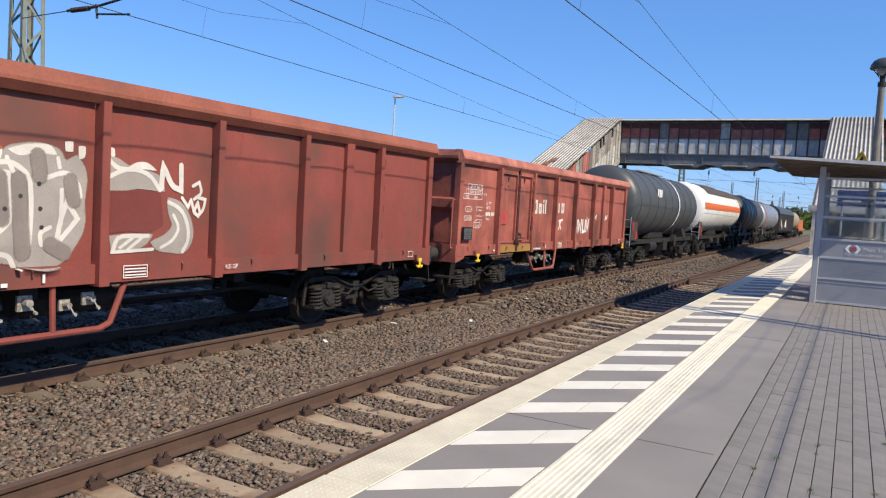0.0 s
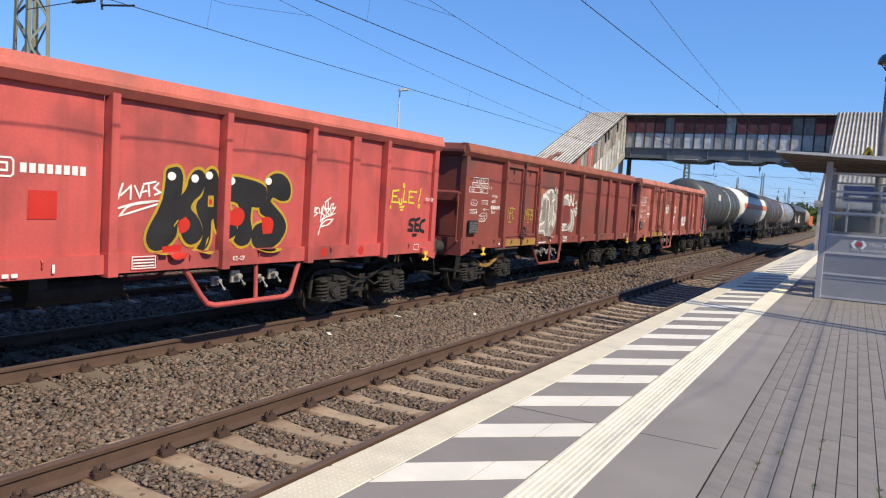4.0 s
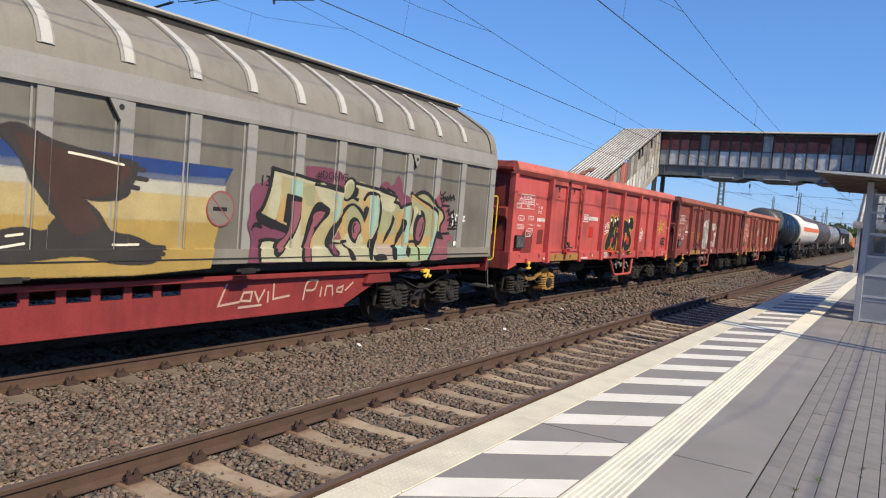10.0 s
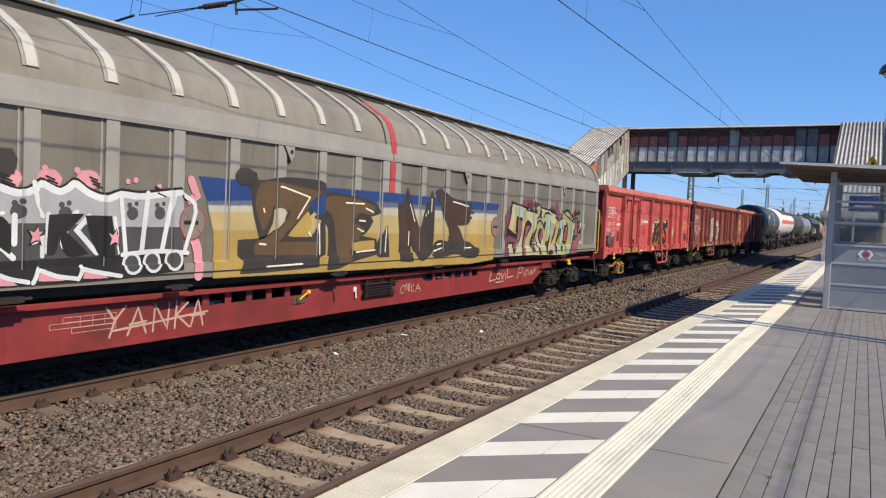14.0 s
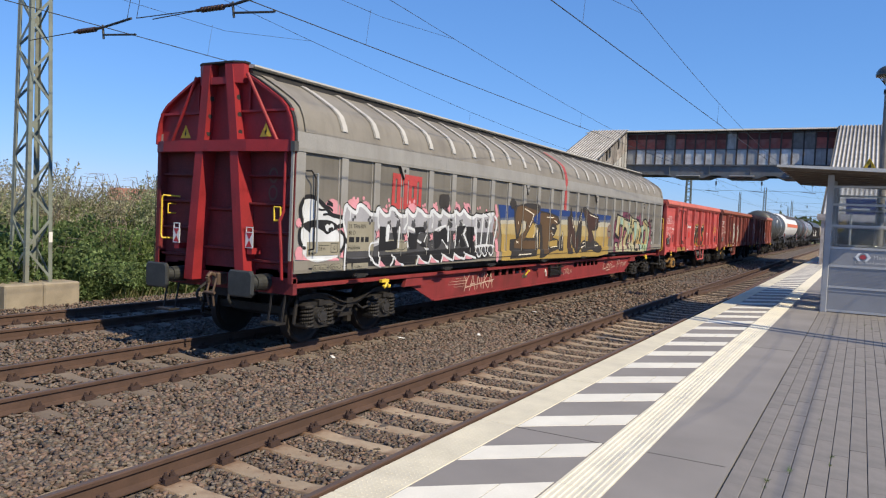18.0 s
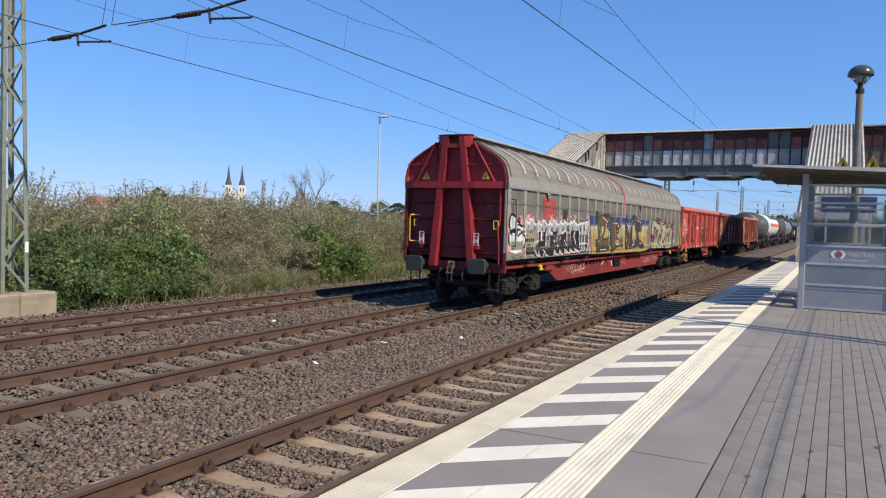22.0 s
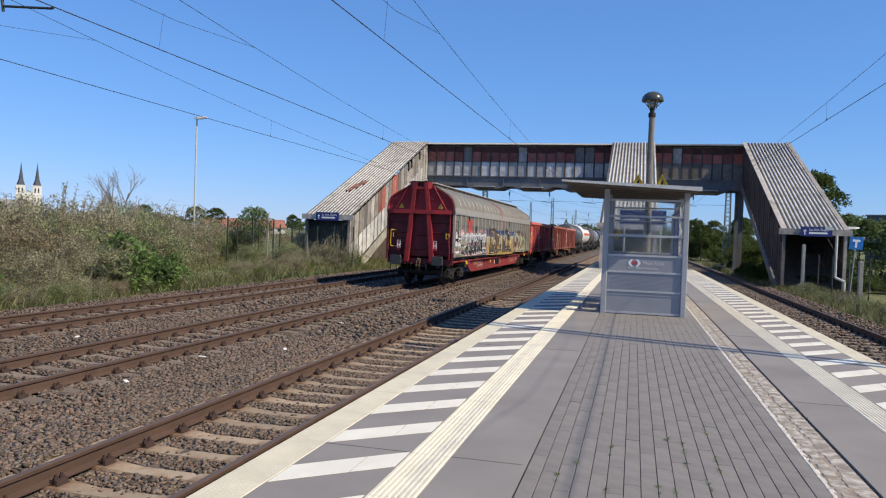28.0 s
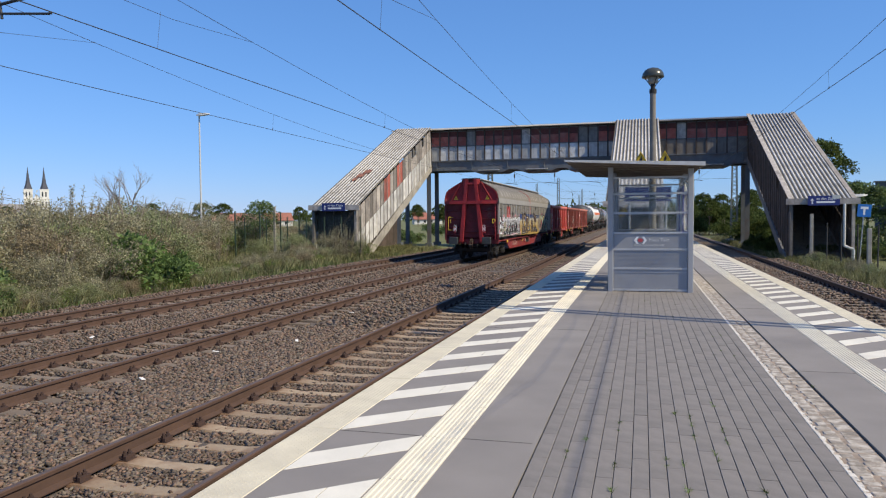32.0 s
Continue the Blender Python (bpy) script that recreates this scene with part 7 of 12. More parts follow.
def graffiti_three(c):
    """Pale green and ochre letters with mint bands on a plum cloud."""
    w = Wall(1.472, 0.010)
    P, R, K = paint("plum", (0.17, 0.055, 0.09)), paint("dusty_rose", (0.235, 0.085, 0.105)), paint("black", (0.032, 0.028, 0.03))
    O, G, T, L = paint("ochre_cream", (0.37, 0.315, 0.165)), paint("pale_green", (0.285, 0.285, 0.16)), paint("mint", (0.29, 0.43, 0.36)), paint("light_cream", (0.42, 0.395, 0.265))
    H, N, A = paint("leaf_green", (0.30, 0.39, 0.22)), paint("shell_pink", (0.36, 0.30, 0.245)), paint("amber", (0.40, 0.27, 0.11))
    w.area([(15.60, 1.85), (15.62, 2.18), (15.80, 2.23), (15.90, 2.28), (15.97, 2.40), (16.06, 2.16), (16.38, 1.68), (16.62, 1.55), (16.41, 1.29), (15.78, 1.22), (15.61, 1.22), (15.64, 1.53), (15.57, 1.71)], P, 0, soft=0.02)
    w.area([(16.62, 2.52), (17.30, 2.49), (17.46, 2.35), (17.43, 2.26), (16.67, 2.34)], P, 0, soft=0.03)
    w.area([(15.98, 2.42), (16.51, 2.36), (17.50, 2.26), (17.58, 1.50), (16.40, 1.47), (16.26, 1.72), (15.94, 1.81), (15.81, 1.86), (15.91, 2.08)], O, 1)
    w.area([(15.84, 1.48), (16.12, 1.47), (16.32, 1.55), (17.58, 1.48), (17.61, 1.20), (15.80, 1.22), (15.78, 1.37)], L, 2)
    w.area([(16.34, 2.37), (16.54, 2.34), (16.54, 2.08), (16.36, 2.11)], T, 3)
    w.area([(16.41, 1.55), (16.51, 1.78), (16.56, 1.94), (16.58, 1.29), (16.44, 1.29)], L, 3)
    w.stroke([(16.05, 2.34), (16.04, 2.03), (16.00, 1.85)], 0.09, L, 2, soft=0.06)
    w.area([(16.61, 2.21), (17.06, 2.25), (16.98, 2.10), (16.70, 2.02)], G, 2, soft=0.05)
    w.stroke([(17.04, 1.94), (16.90, 1.66), (16.84, 1.50)], 0.08, A, 2, soft=0.07)
    w.stroke([(16.24, 1.99), (16.18, 1.79)], 0.07, A, 2, soft=0.06)
    w.stroke([(15.96, 2.45), (16.32, 2.40), (17.50, 2.26)], 0.04, K, 4)
    w.stroke([(16.02, 2.39), (16.32, 2.36), (17.47, 2.22)], 0.02, L, 4)
    w.stroke([(15.97, 2.42), (15.92, 2.15), (15.81, 1.90), (15.74, 1.84)], 0.04, K, 4)
    w.area([(15.72, 1.85), (15.81, 1.84), (16.15, 1.73), (16.34, 1.68), (16.31, 1.60), (16.10, 1.65), (15.84, 1.71), (15.75, 1.76)], K, 4)
    w.area([(16.27, 2.13), (16.56, 2.08), (16.54, 1.91), (16.46, 1.67), (16.29, 1.42), (16.13, 1.28), (16.06, 1.32), (16.09, 1.47), (16.28, 1.56), (16.30, 1.74), (16.23, 1.76)], K, 4)
    w.area([(16.36, 2.03), (16.52, 2.02), (16.48, 1.78), (16.37, 1.58), (16.18, 1.35), (16.13, 1.35), (16.14, 1.43), (16.31, 1.57), (16.37, 1.74)], R, 5)
    w.stroke([(15.81, 1.49), (15.96, 1.51), (16.14, 1.49)], 0.03, K, 5)
    w.stroke([(15.84, 1.49), (15.79, 1.35), (15.81, 1.23)], 0.03, K, 5)
    w.area([(16.90, 2.04), (17.15, 1.97), (17.05, 1.82), (16.90, 1.66), (16.80, 1.52), (16.78, 1.36), (16.81, 1.21), (16.62, 1.21), (16.60, 1.34), (16.66, 1.55), (16.72, 1.79)], K, 4)
    w.area([(16.91, 1.93), (17.07, 1.92), (16.89, 1.70), (16.79, 1.52), (16.76, 1.36), (16.78, 1.21), (16.70, 1.21), (16.66, 1.34), (16.72, 1.52), (16.81, 1.75)], R, 5)
    w.stroke([(15.63, 1.64), (15.71, 1.69), (15.82, 1.67)], 0.025, K, 5)
    w.stroke([(15.71, 1.71), (15.86, 1.72), (16.02, 1.66)], 0.02, K, 5)
    w.area([(18.32, 2.35), (18.51, 2.44), (18.66, 2.38), (18.84, 2.57), (18.92, 2.46), (19.01, 2.27), (19.16, 2.23), (19.23, 2.19), (19.00, 2.09), (18.82, 2.20)], P, 0, soft=0.02)
    w.area([(19.99, 2.23), (20.18, 2.40), (20.27, 2.27), (20.50, 2.07), (20.52, 1.91), (20.44, 1.68), (20.69, 1.56), (20.51, 1.49), (20.48, 1.20), (19.94, 1.18), (20.09, 1.52), (20.23, 1.67)], R, 0, soft=0.03)
    w.area([(16.82, 2.27), (17.24, 2.24), (17.42, 2.21), (17.43, 2.10), (17.66, 2.14), (17.75, 2.37), (18.13, 2.33), (18.82, 2.22), (18.96, 2.07), (19.21, 2.14), (19.20, 2.33), (19.39, 2.31), (19.59, 2.35), (19.77, 2.32), (20.03, 2.14), (20.29, 2.04), (20.34, 1.94), (20.22, 1.78), (20.23, 1.67), (20.08, 1.63), (19.96, 1.30), (19.86, 1.18), (16.86, 1.21)], O, 1)
    w.area([(17.47, 1.99), (17.66, 2.06), (17.92, 1.94), (18.00, 1.79), (18.04, 1.55), (17.70, 1.46), (17.51, 1.54), (17.43, 1.76)], G, 2, soft=0.05)
    w.area([(18.34, 2.30), (18.80, 2.18), (18.93, 1.97), (18.93, 1.54), (18.54, 1.47), (18.36, 1.50), (18.42, 1.87)], G, 2, soft=0.05)
    w.area([(19.32, 2.27), (19.59, 2.32), (19.80, 2.29), (19.87, 2.11), (19.51, 2.21)], G, 2, soft=0.02)
    w.area([(19.30, 2.05), (19.47, 2.12), (19.90, 1.99), (19.94, 1.52), (19.57, 1.43), (19.32, 1.52)], G, 2, soft=0.05)
    w.area([(16.86, 1.42), (19.86, 1.42), (19.82, 1.18), (16.86, 1.21)], L, 2, soft=0.01)
    w.area([(19.23, 1.40), (19.86, 1.40), (19.82, 1.18), (19.26, 1.19)], H, 3)
    w.area([(17.24, 2.23), (17.37, 2.21), (17.37, 1.95), (17.26, 1.78)], T, 3)
    w.area([(18.11, 2.29), (18.28, 2.23), (18.33, 1.98), (18.24, 1.73), (18.15, 1.55)], T, 3)
    w.area([(19.06, 2.10), (19.22, 2.13), (19.23, 1.49), (19.09, 1.48)], T, 3)
    w.area([(19.95, 2.11), (20.10, 2.06), (20.08, 1.74), (20.00, 1.50), (19.87, 1.23), (19.82, 1.18), (19.95, 1.48), (20.03, 1.81)], T, 3, soft=0.02)
    w.area([(18.83, 1.42), (19.12, 1.41), (19.12, 1.22), (18.84, 1.23)], T, 3)
    w.area([(18.29, 1.42), (18.83, 1.41), (18.83, 1.23), (18.46, 1.25)], N, 3, soft=0.03)
    w.area([(20.08, 2.11), (20.29, 2.04), (20.34, 1.94), (20.22, 1.78), (20.21, 1.67), (20.10, 1.70)], O, 3)
    w.stroke([(17.48, 2.05), (17.45, 1.79), (17.50, 1.53)], 0.07, A, 2, soft=0.07)
    w.stroke([(18.02, 2.09), (18.06, 1.55)], 0.07, A, 2, soft=0.07)
    w.stroke([(18.44, 1.53), (18.73, 1.49), (18.92, 1.56)], 0.07, A, 2, soft=0.07)
    w.stroke([(19.32, 1.54), (19.53, 1.46), (19.91, 1.50)], 0.07, A, 2, soft=0.07)
    w.stroke([(18.94, 1.90), (18.95, 1.50)], 0.07, A, 2, soft=0.07)
    w.stroke([(16.97, 2.21), (17.20, 2.03)], 0.09, L, 2, soft=0.08)
    w.stroke([(18.46, 2.12), (18.69, 2.08)], 0.09, L, 2, soft=0.08)
    w.stroke([(17.63, 1.51), (17.88, 1.50)], 0.09, L, 2, soft=0.08)
    w.stroke([(19.39, 1.99), (19.35, 1.72)], 0.09, L, 2, soft=0.08)
    w.area([(17.42, 2.25), (17.45, 2.35), (17.52, 2.42), (17.61, 2.45), (17.70, 2.42), (17.77, 2.33), (17.79, 2.23), (17.74, 2.15), (17.82, 2.14), (17.80, 2.10), (17.66, 2.14), (17.58, 2.11), (17.49, 2.10), (17.43, 2.15)], K, 4)
    w.area([(17.45, 2.20), (17.47, 2.30), (17.53, 2.38), (17.61, 2.41), (17.67, 2.37), (17.68, 2.29), (17.63, 2.20), (17.55, 2.14), (17.49, 2.14)], G, 5)
    w.stroke([(17.46, 2.20), (17.48, 2.31), (17.53, 2.37), (17.61, 2.40), (17.66, 2.37)], 0.022, L, 5)
    w.area([(17.10, 1.47), (17.16, 1.61), (17.36, 1.83), (17.54, 2.02), (17.66, 2.06), (17.85, 2.01), (17.96, 1.93), (17.98, 2.00), (18.03, 2.03), (18.09, 2.00), (18.06, 1.91), (18.00, 1.79), (17.94, 1.88), (17.84, 1.97), (17.69, 2.04), (17.60, 2.01), (17.44, 1.84), (17.34, 1.71), (17.26, 1.56), (17.25, 1.47), (17.31, 1.39), (17.41, 1.31), (17.39, 1.26), (17.26, 1.29), (17.16, 1.37)], K, 4)
    w.area([(17.61, 1.68), (17.65, 1.80), (17.73, 1.85), (17.84, 1.82), (17.91, 1.72), (17.93, 1.66), (17.86, 1.58), (17.81, 1.46), (17.72, 1.50), (17.64, 1.59)], K, 4)
    w.area([(17.71, 1.65), (17.73, 1.76), (17.79, 1.79), (17.85, 1.77), (17.90, 1.68), (17.85, 1.61), (17.79, 1.52), (17.73, 1.57)], R, 5)
    w.stroke([(17.75, 1.63), (17.73, 1.71), (17.77, 1.76)], 0.018, K, 6)
    w.area([(17.26, 1.50), (17.34, 1.65), (17.41, 1.53)], R, 5)
    w.area([(17.20, 1.44), (17.28, 1.43), (17.32, 1.34), (17.38, 1.30), (17.29, 1.31)], P, 5)
    w.stroke([(17.26, 1.47), (17.42, 1.48), (17.57, 1.49)], 0.03, K, 5)
    w.stroke([(17.27, 1.50), (17.38, 1.49)], 0.018, L, 6)
    w.area([(17.48, 1.46), (17.57, 1.42), (17.74, 1.31), (17.82, 1.21), (17.72, 1.21), (17.61, 1.36)], K, 4)
    w.area([(16.83, 1.97), (16.92, 2.02), (17.16, 1.96), (17.15, 1.89), (16.94, 1.72), (16.85, 1.62)], K, 4)
    w.area([(16.83, 1.87), (16.95, 1.91), (17.06, 1.90), (16.93, 1.76), (16.84, 1.69)], R, 5)
    w.stroke([(16.82, 2.29), (17.13, 2.26), (17.42, 2.22)], 0.035, K, 4)
    w.stroke([(16.82, 2.25), (17.13, 2.22), (17.41, 2.18)], 0.03, L, 4)
    w.stroke([(17.75, 2.37), (18.13, 2.33), (18.82, 2.22)], 0.04, K, 4)
    w.stroke([(17.75, 2.33), (18.13, 2.29), (18.77, 2.19)], 0.022, L, 4)
    w.stroke([(18.82, 2.22), (18.77, 2.14), (18.89, 2.12), (18.96, 2.06), (19.08, 2.11), (19.25, 2.14)], 0.035, K, 4)
    w.stroke([(17.96, 2.14), (18.03, 2.22), (18.20, 2.24), (18.31, 2.19), (18.40, 2.03), (18.39, 1.84)], 0.04, K, 4)
    w.area([(18.42, 1.90), (18.32, 1.76), (18.20, 1.57), (18.12, 1.47), (18.14, 1.31), (18.18, 1.21), (18.23, 1.20), (18.24, 1.43), (18.34, 1.62), (18.40, 1.78)], K, 4)
    w.stroke([(18.34, 1.84), (18.25, 1.68), (18.16, 1.55)], 0.022, L, 5)
    w.stroke([(18.24, 2.21), (18.32, 2.11), (18.34, 1.96)], 0.02, L, 5)
    w.area([(18.74, 1.92), (18.79, 1.87), (18.72, 1.70), (18.62, 1.56), (18.52, 1.46), (18.57, 1.59), (18.70, 1.76)], K, 4)
    w.area([(19.02, 1.87), (19.10, 1.83), (19.08, 1.71), (18.97, 1.56), (18.85, 1.42), (18.87, 1.57), (18.99, 1.74)], K, 4)
    w.area([(18.74, 1.42), (18.86, 1.44), (18.91, 1.20), (18.82, 1.20)], K, 4)
    w.stroke([(18.31, 2.36), (18.60, 2.29)], 0.025, K, 4)
    w.stroke([(18.55, 2.34), (18.75, 2.28)], 0.025, K, 4)
    w.stroke([(19.20, 2.32), (19.50, 2.22), (19.89, 2.11), (20.10, 1.99), (20.10, 1.70), (20.04, 1.53), (19.95, 1.30), (19.86, 1.18)], 0.04, K, 4)
    w.stroke([(19.24, 2.28), (19.51, 2.18), (19.85, 2.08)], 0.025, A, 4)
    w.stroke([(19.37, 2.29), (19.58, 2.35), (19.77, 2.32), (19.93, 2.23), (20.04, 2.12)], 0.05, K, 4)
    w.stroke([(20.06, 2.12), (20.29, 2.04), (20.35, 1.94), (20.23, 1.77), (20.24, 1.66)], 0.035, K, 4)
    w.area([(20.06, 1.65), (20.23, 1.67), (20.37, 1.54), (20.14, 1.58)], K, 5)
    w.stroke([(20.31, 1.64), (20.55, 1.65)], 0.025, K, 5)
    w.area([(19.40, 1.56), (19.38, 1.78), (19.46, 1.95), (19.57, 2.03), (19.68, 1.97), (19.73, 1.83), (19.70, 1.62), (19.60, 1.46), (19.49, 1.44), (19.43, 1.50)], K, 4)
    w.area([(19.48, 1.54), (19.47, 1.72), (19.54, 1.87), (19.63, 1.92), (19.69, 1.80), (19.66, 1.66), (19.57, 1.50)], R, 5)
    w.stroke([(19.66, 1.82), (19.63, 1.68), (19.57, 1.58)], 0.018, K, 6)
    w.disc(19.53, 1.99, 0.03, L, 6)
    w.stroke([(19.24, 2.12), (19.32, 2.02), (19.31, 1.87), (19.24, 1.70), (19.23, 1.52)], 0.025, K, 4)
    w.stroke([(19.28, 2.11), (19.27, 1.88), (19.22, 1.68)], 0.02, A, 4)
    w.stroke([(19.22, 1.49), (19.44, 1.48), (19.54, 1.34), (19.57, 1.19)], 0.028, K, 4)
    w.area([(19.19, 1.43), (19.24, 1.47), (19.28, 1.34), (19.25, 1.23), (19.17, 1.30)], K, 4)
    w.area([(18.26, 1.25), (18.38, 1.28), (18.56, 1.27), (18.64, 1.20), (18.31, 1.20)], K, 4)
    w.stroke([(20.21, 2.26), (20.27, 2.33), (20.30, 2.22)], 0.022, K, 4)
    w.stroke([(20.33, 2.30), (20.38, 2.25), (20.41, 2.32)], 0.022, K, 4)
    w.stroke([(20.44, 2.26), (20.50, 2.34), (20.55, 2.26)], 0.022, K, 4)
    w.stroke([(20.56, 2.30), (20.62, 2.35), (20.66, 2.28)], 0.022, K, 4)
    w.stroke([(20.24, 2.15), (20.49, 2.15)], 0.022, K, 4)
    w.stroke([(20.42, 2.05), (20.50, 2.09), (20.49, 1.98), (20.59, 2.05)], 0.022, K, 4)
    w.stroke([(20.55, 1.98), (20.66, 2.07), (20.69, 1.96)], 0.022, K, 4)
    w.stroke([(20.48, 1.89), (20.58, 1.94), (20.55, 1.82)], 0.022, K, 4)
    w.stroke([(20.61, 1.90), (20.69, 1.93), (20.75, 1.81), (20.66, 1.76)], 0.022, K, 4)
    w.put("graffiti", c, "pale green and ochre letters on a plum cloud", PANELS)
    side_text(c, "13.", 15.74, 2.21, 0.2, 1.442, paint("black", BLK), "graffiti_tag")
    side_text(c, "#DONVB", 16.80, 2.38, 0.17, 1.476, paint("black", BLK), "graffiti_tag")

def graffiti_two(c):
    """Brown letters with black shadows on a blue and yellow field."""
    w = Wall(1.472, 0.022)
    B, Y, P, Q = paint("blue", (0.022, 0.05, 0.17)), paint("field_yellow", (0.355, 0.245, 0.075)), paint("pale_yellow", (0.40, 0.38, 0.31)), paint("light_yellow", (0.40, 0.315, 0.15))
    K, N, V, W = paint("black_brown", (0.042, 0.038, 0.037)), paint("brown", (0.105, 0.066, 0.038)), paint("dark_umber", (0.062, 0.036, 0.030)), paint("cream_line", (0.72, 0.66, 0.54))
    H = paint("hazy_blue", (0.10, 0.12, 0.18))
    w.area([(6.74, 2.42), (7.60, 2.39), (11.00, 2.39), (15.25, 2.36), (15.13, 2.18), (14.47, 2.12), (11.01, 2.18), (9.13, 2.15), (6.91, 2.10)], B, 0, soft=0.05, smooth=False)
    w.area([(6.90, 2.10), (9.13, 2.17), (11.01, 2.19), (14.47, 2.15), (15.12, 2.19), (15.13, 2.09), (11.01, 2.09), (6.92, 2.05)], H, 1, soft=0.09, smooth=False)
    w.area([(6.92, 2.05), (11.01, 2.10), (15.13, 2.10), (15.12, 1.94), (11.01, 1.98), (9.14, 1.97), (6.96, 1.95)], P, 1, soft=0.09, smooth=False)
    w.area([(6.95, 1.96), (9.14, 1.98), (15.12, 1.95), (15.11, 1.76), (9.14, 1.83), (6.99, 1.85)], Q, 1, soft=0.09, smooth=False)
    w.area([(6.98, 1.86), (9.14, 1.83), (15.11, 1.77), (14.97, 1.19), (13.93, 1.15), (6.97, 1.21), (7.01, 1.56)], Y, 0, soft=0.05, smooth=False)
    w.area([(7.35, 2.51), (7.67, 2.55), (7.71, 2.45), (8.22, 2.51), (9.08, 2.49), (9.14, 2.41), (9.00, 2.17), (8.34, 1.71), (8.89, 1.70), (9.05, 1.91), (9.15, 2.05), (9.19, 1.43), (9.02, 1.39), (9.01, 1.25), (7.41, 1.22), (7.48, 1.37), (7.36, 1.51), (7.37, 1.64), (7.90, 1.69), (8.27, 1.92), (8.35, 2.04), (8.27, 2.10), (8.08, 2.11), (8.00, 1.87), (7.81, 1.61), (7.64, 2.10), (7.60, 2.36)], K, 2)
    w.area([(7.77, 2.40), (9.02, 2.36), (8.64, 2.02), (8.28, 1.76), (8.06, 1.61), (8.98, 1.60), (8.97, 1.43), (7.70, 1.47), (7.71, 1.59), (7.97, 1.69), (8.39, 1.99), (8.40, 2.07), (8.02, 2.14), (7.94, 1.92), (7.84, 1.79), (7.70, 2.17)], N, 3)
    w.area([(8.36, 1.71), (8.76, 2.05), (8.83, 1.94), (8.80, 1.71)], Y, 4)
    w.area([(8.79, 2.16), (9.12, 2.35), (9.17, 2.14), (9.04, 2.04)], B, 3)
    w.area([(8.10, 2.03), (8.27, 2.00), (8.12, 1.85)], P, 4)
    w.area([(9.09, 2.36), (9.62, 2.33), (10.51, 2.22), (10.65, 2.09), (10.33, 2.02), (10.42, 1.94), (10.23, 1.76), (10.04, 1.69), (10.53, 1.63), (10.56, 1.41), (9.84, 1.30), (9.55, 1.22), (9.23, 1.19), (9.28, 1.57), (9.22, 1.87), (8.92, 1.98), (9.15, 2.13)], K, 2)
    w.area([(9.21, 2.27), (9.94, 2.27), (10.46, 2.18), (10.42, 2.05), (9.94, 2.07), (9.80, 1.90), (10.17, 1.81), (10.02, 1.67), (9.83, 1.60), (9.84, 1.31), (9.53, 1.29), (9.43, 1.78), (9.35, 2.02), (9.15, 2.13)], N, 3)
    w.area([(9.87, 1.58), (10.47, 1.61), (10.47, 1.48), (9.88, 1.48)], Y, 4)
    w.area([(10.51, 1.47), (10.68, 1.70), (10.80, 1.86), (10.89, 1.35), (10.54, 1.38)], K, 3)
    w.stroke([(8.13, 2.39), (8.27, 2.38), (8.80, 2.27), (8.54, 1.96)], 0.018, W, 5, soft=0.004)
    w.stroke([(7.78, 1.60), (7.90, 1.59)], 0.018, W, 5, soft=0.004)
    w.stroke([(7.90, 1.29), (8.64, 1.30)], 0.018, W, 5, soft=0.004)
    w.stroke([(9.67, 2.22), (10.16, 2.22)], 0.018, W, 5, soft=0.004)
    w.stroke([(10.21, 2.15), (10.43, 2.09)], 0.018, W, 5, soft=0.004)
    w.stroke([(9.99, 1.95), (10.21, 1.94)], 0.018, W, 5, soft=0.004)
    w.stroke([(9.95, 1.82), (10.17, 1.77)], 0.018, W, 5, soft=0.004)
    w.stroke([(9.94, 1.44), (10.51, 1.46)], 0.018, W, 5, soft=0.004)
    w.stroke([(10.78, 1.83), (10.76, 1.43)], 0.018, W, 5, soft=0.004)
    w.stroke([(7.84, 2.08), (7.86, 2.03)], 0.018, W, 5, soft=0.004)
    w.stroke([(8.99, 1.88), (9.02, 1.43)], 0.018, W, 5, soft=0.004)
    w.stroke([(8.80, 1.76), (8.85, 1.70)], 0.018, W, 5, soft=0.004)
    w.area([(11.14, 2.25), (11.33, 2.24), (11.42, 2.32), (11.46, 2.52), (11.53, 2.40), (11.78, 1.97), (11.91, 1.78), (12.11, 2.24), (12.28, 2.35), (12.32, 2.52), (12.37, 2.42), (12.40, 2.26), (12.37, 1.43), (12.22, 1.33), (12.00, 1.26), (11.74, 1.44), (11.62, 1.62), (11.60, 1.44), (11.68, 1.25), (11.28, 1.27), (11.23, 1.65), (11.16, 2.05)], K, 2, soft=0.035)
    w.area([(11.60, 2.19), (11.84, 1.72), (11.98, 1.54), (12.10, 1.85), (12.15, 1.50), (11.99, 1.37), (11.80, 1.56), (11.54, 1.95)], V, 3, soft=0.05)
    w.area([(11.30, 2.12), (11.44, 2.20), (11.48, 1.80), (11.50, 1.36), (11.36, 1.36), (11.32, 1.75)], V, 3, soft=0.05)
    w.area([(12.46, 2.51), (12.63, 2.56), (12.89, 2.46), (13.56, 2.35), (13.92, 2.31), (13.90, 2.18), (13.79, 1.98), (13.30, 1.91), (13.50, 1.75), (13.64, 1.57), (13.93, 1.51), (14.27, 1.37), (14.22, 1.28), (13.74, 1.26), (13.34, 1.35), (12.79, 1.31), (12.44, 1.30), (12.45, 1.48), (12.69, 1.58), (12.95, 1.56), (13.08, 1.71), (12.83, 2.01), (12.69, 2.28)], K, 2, soft=0.035)
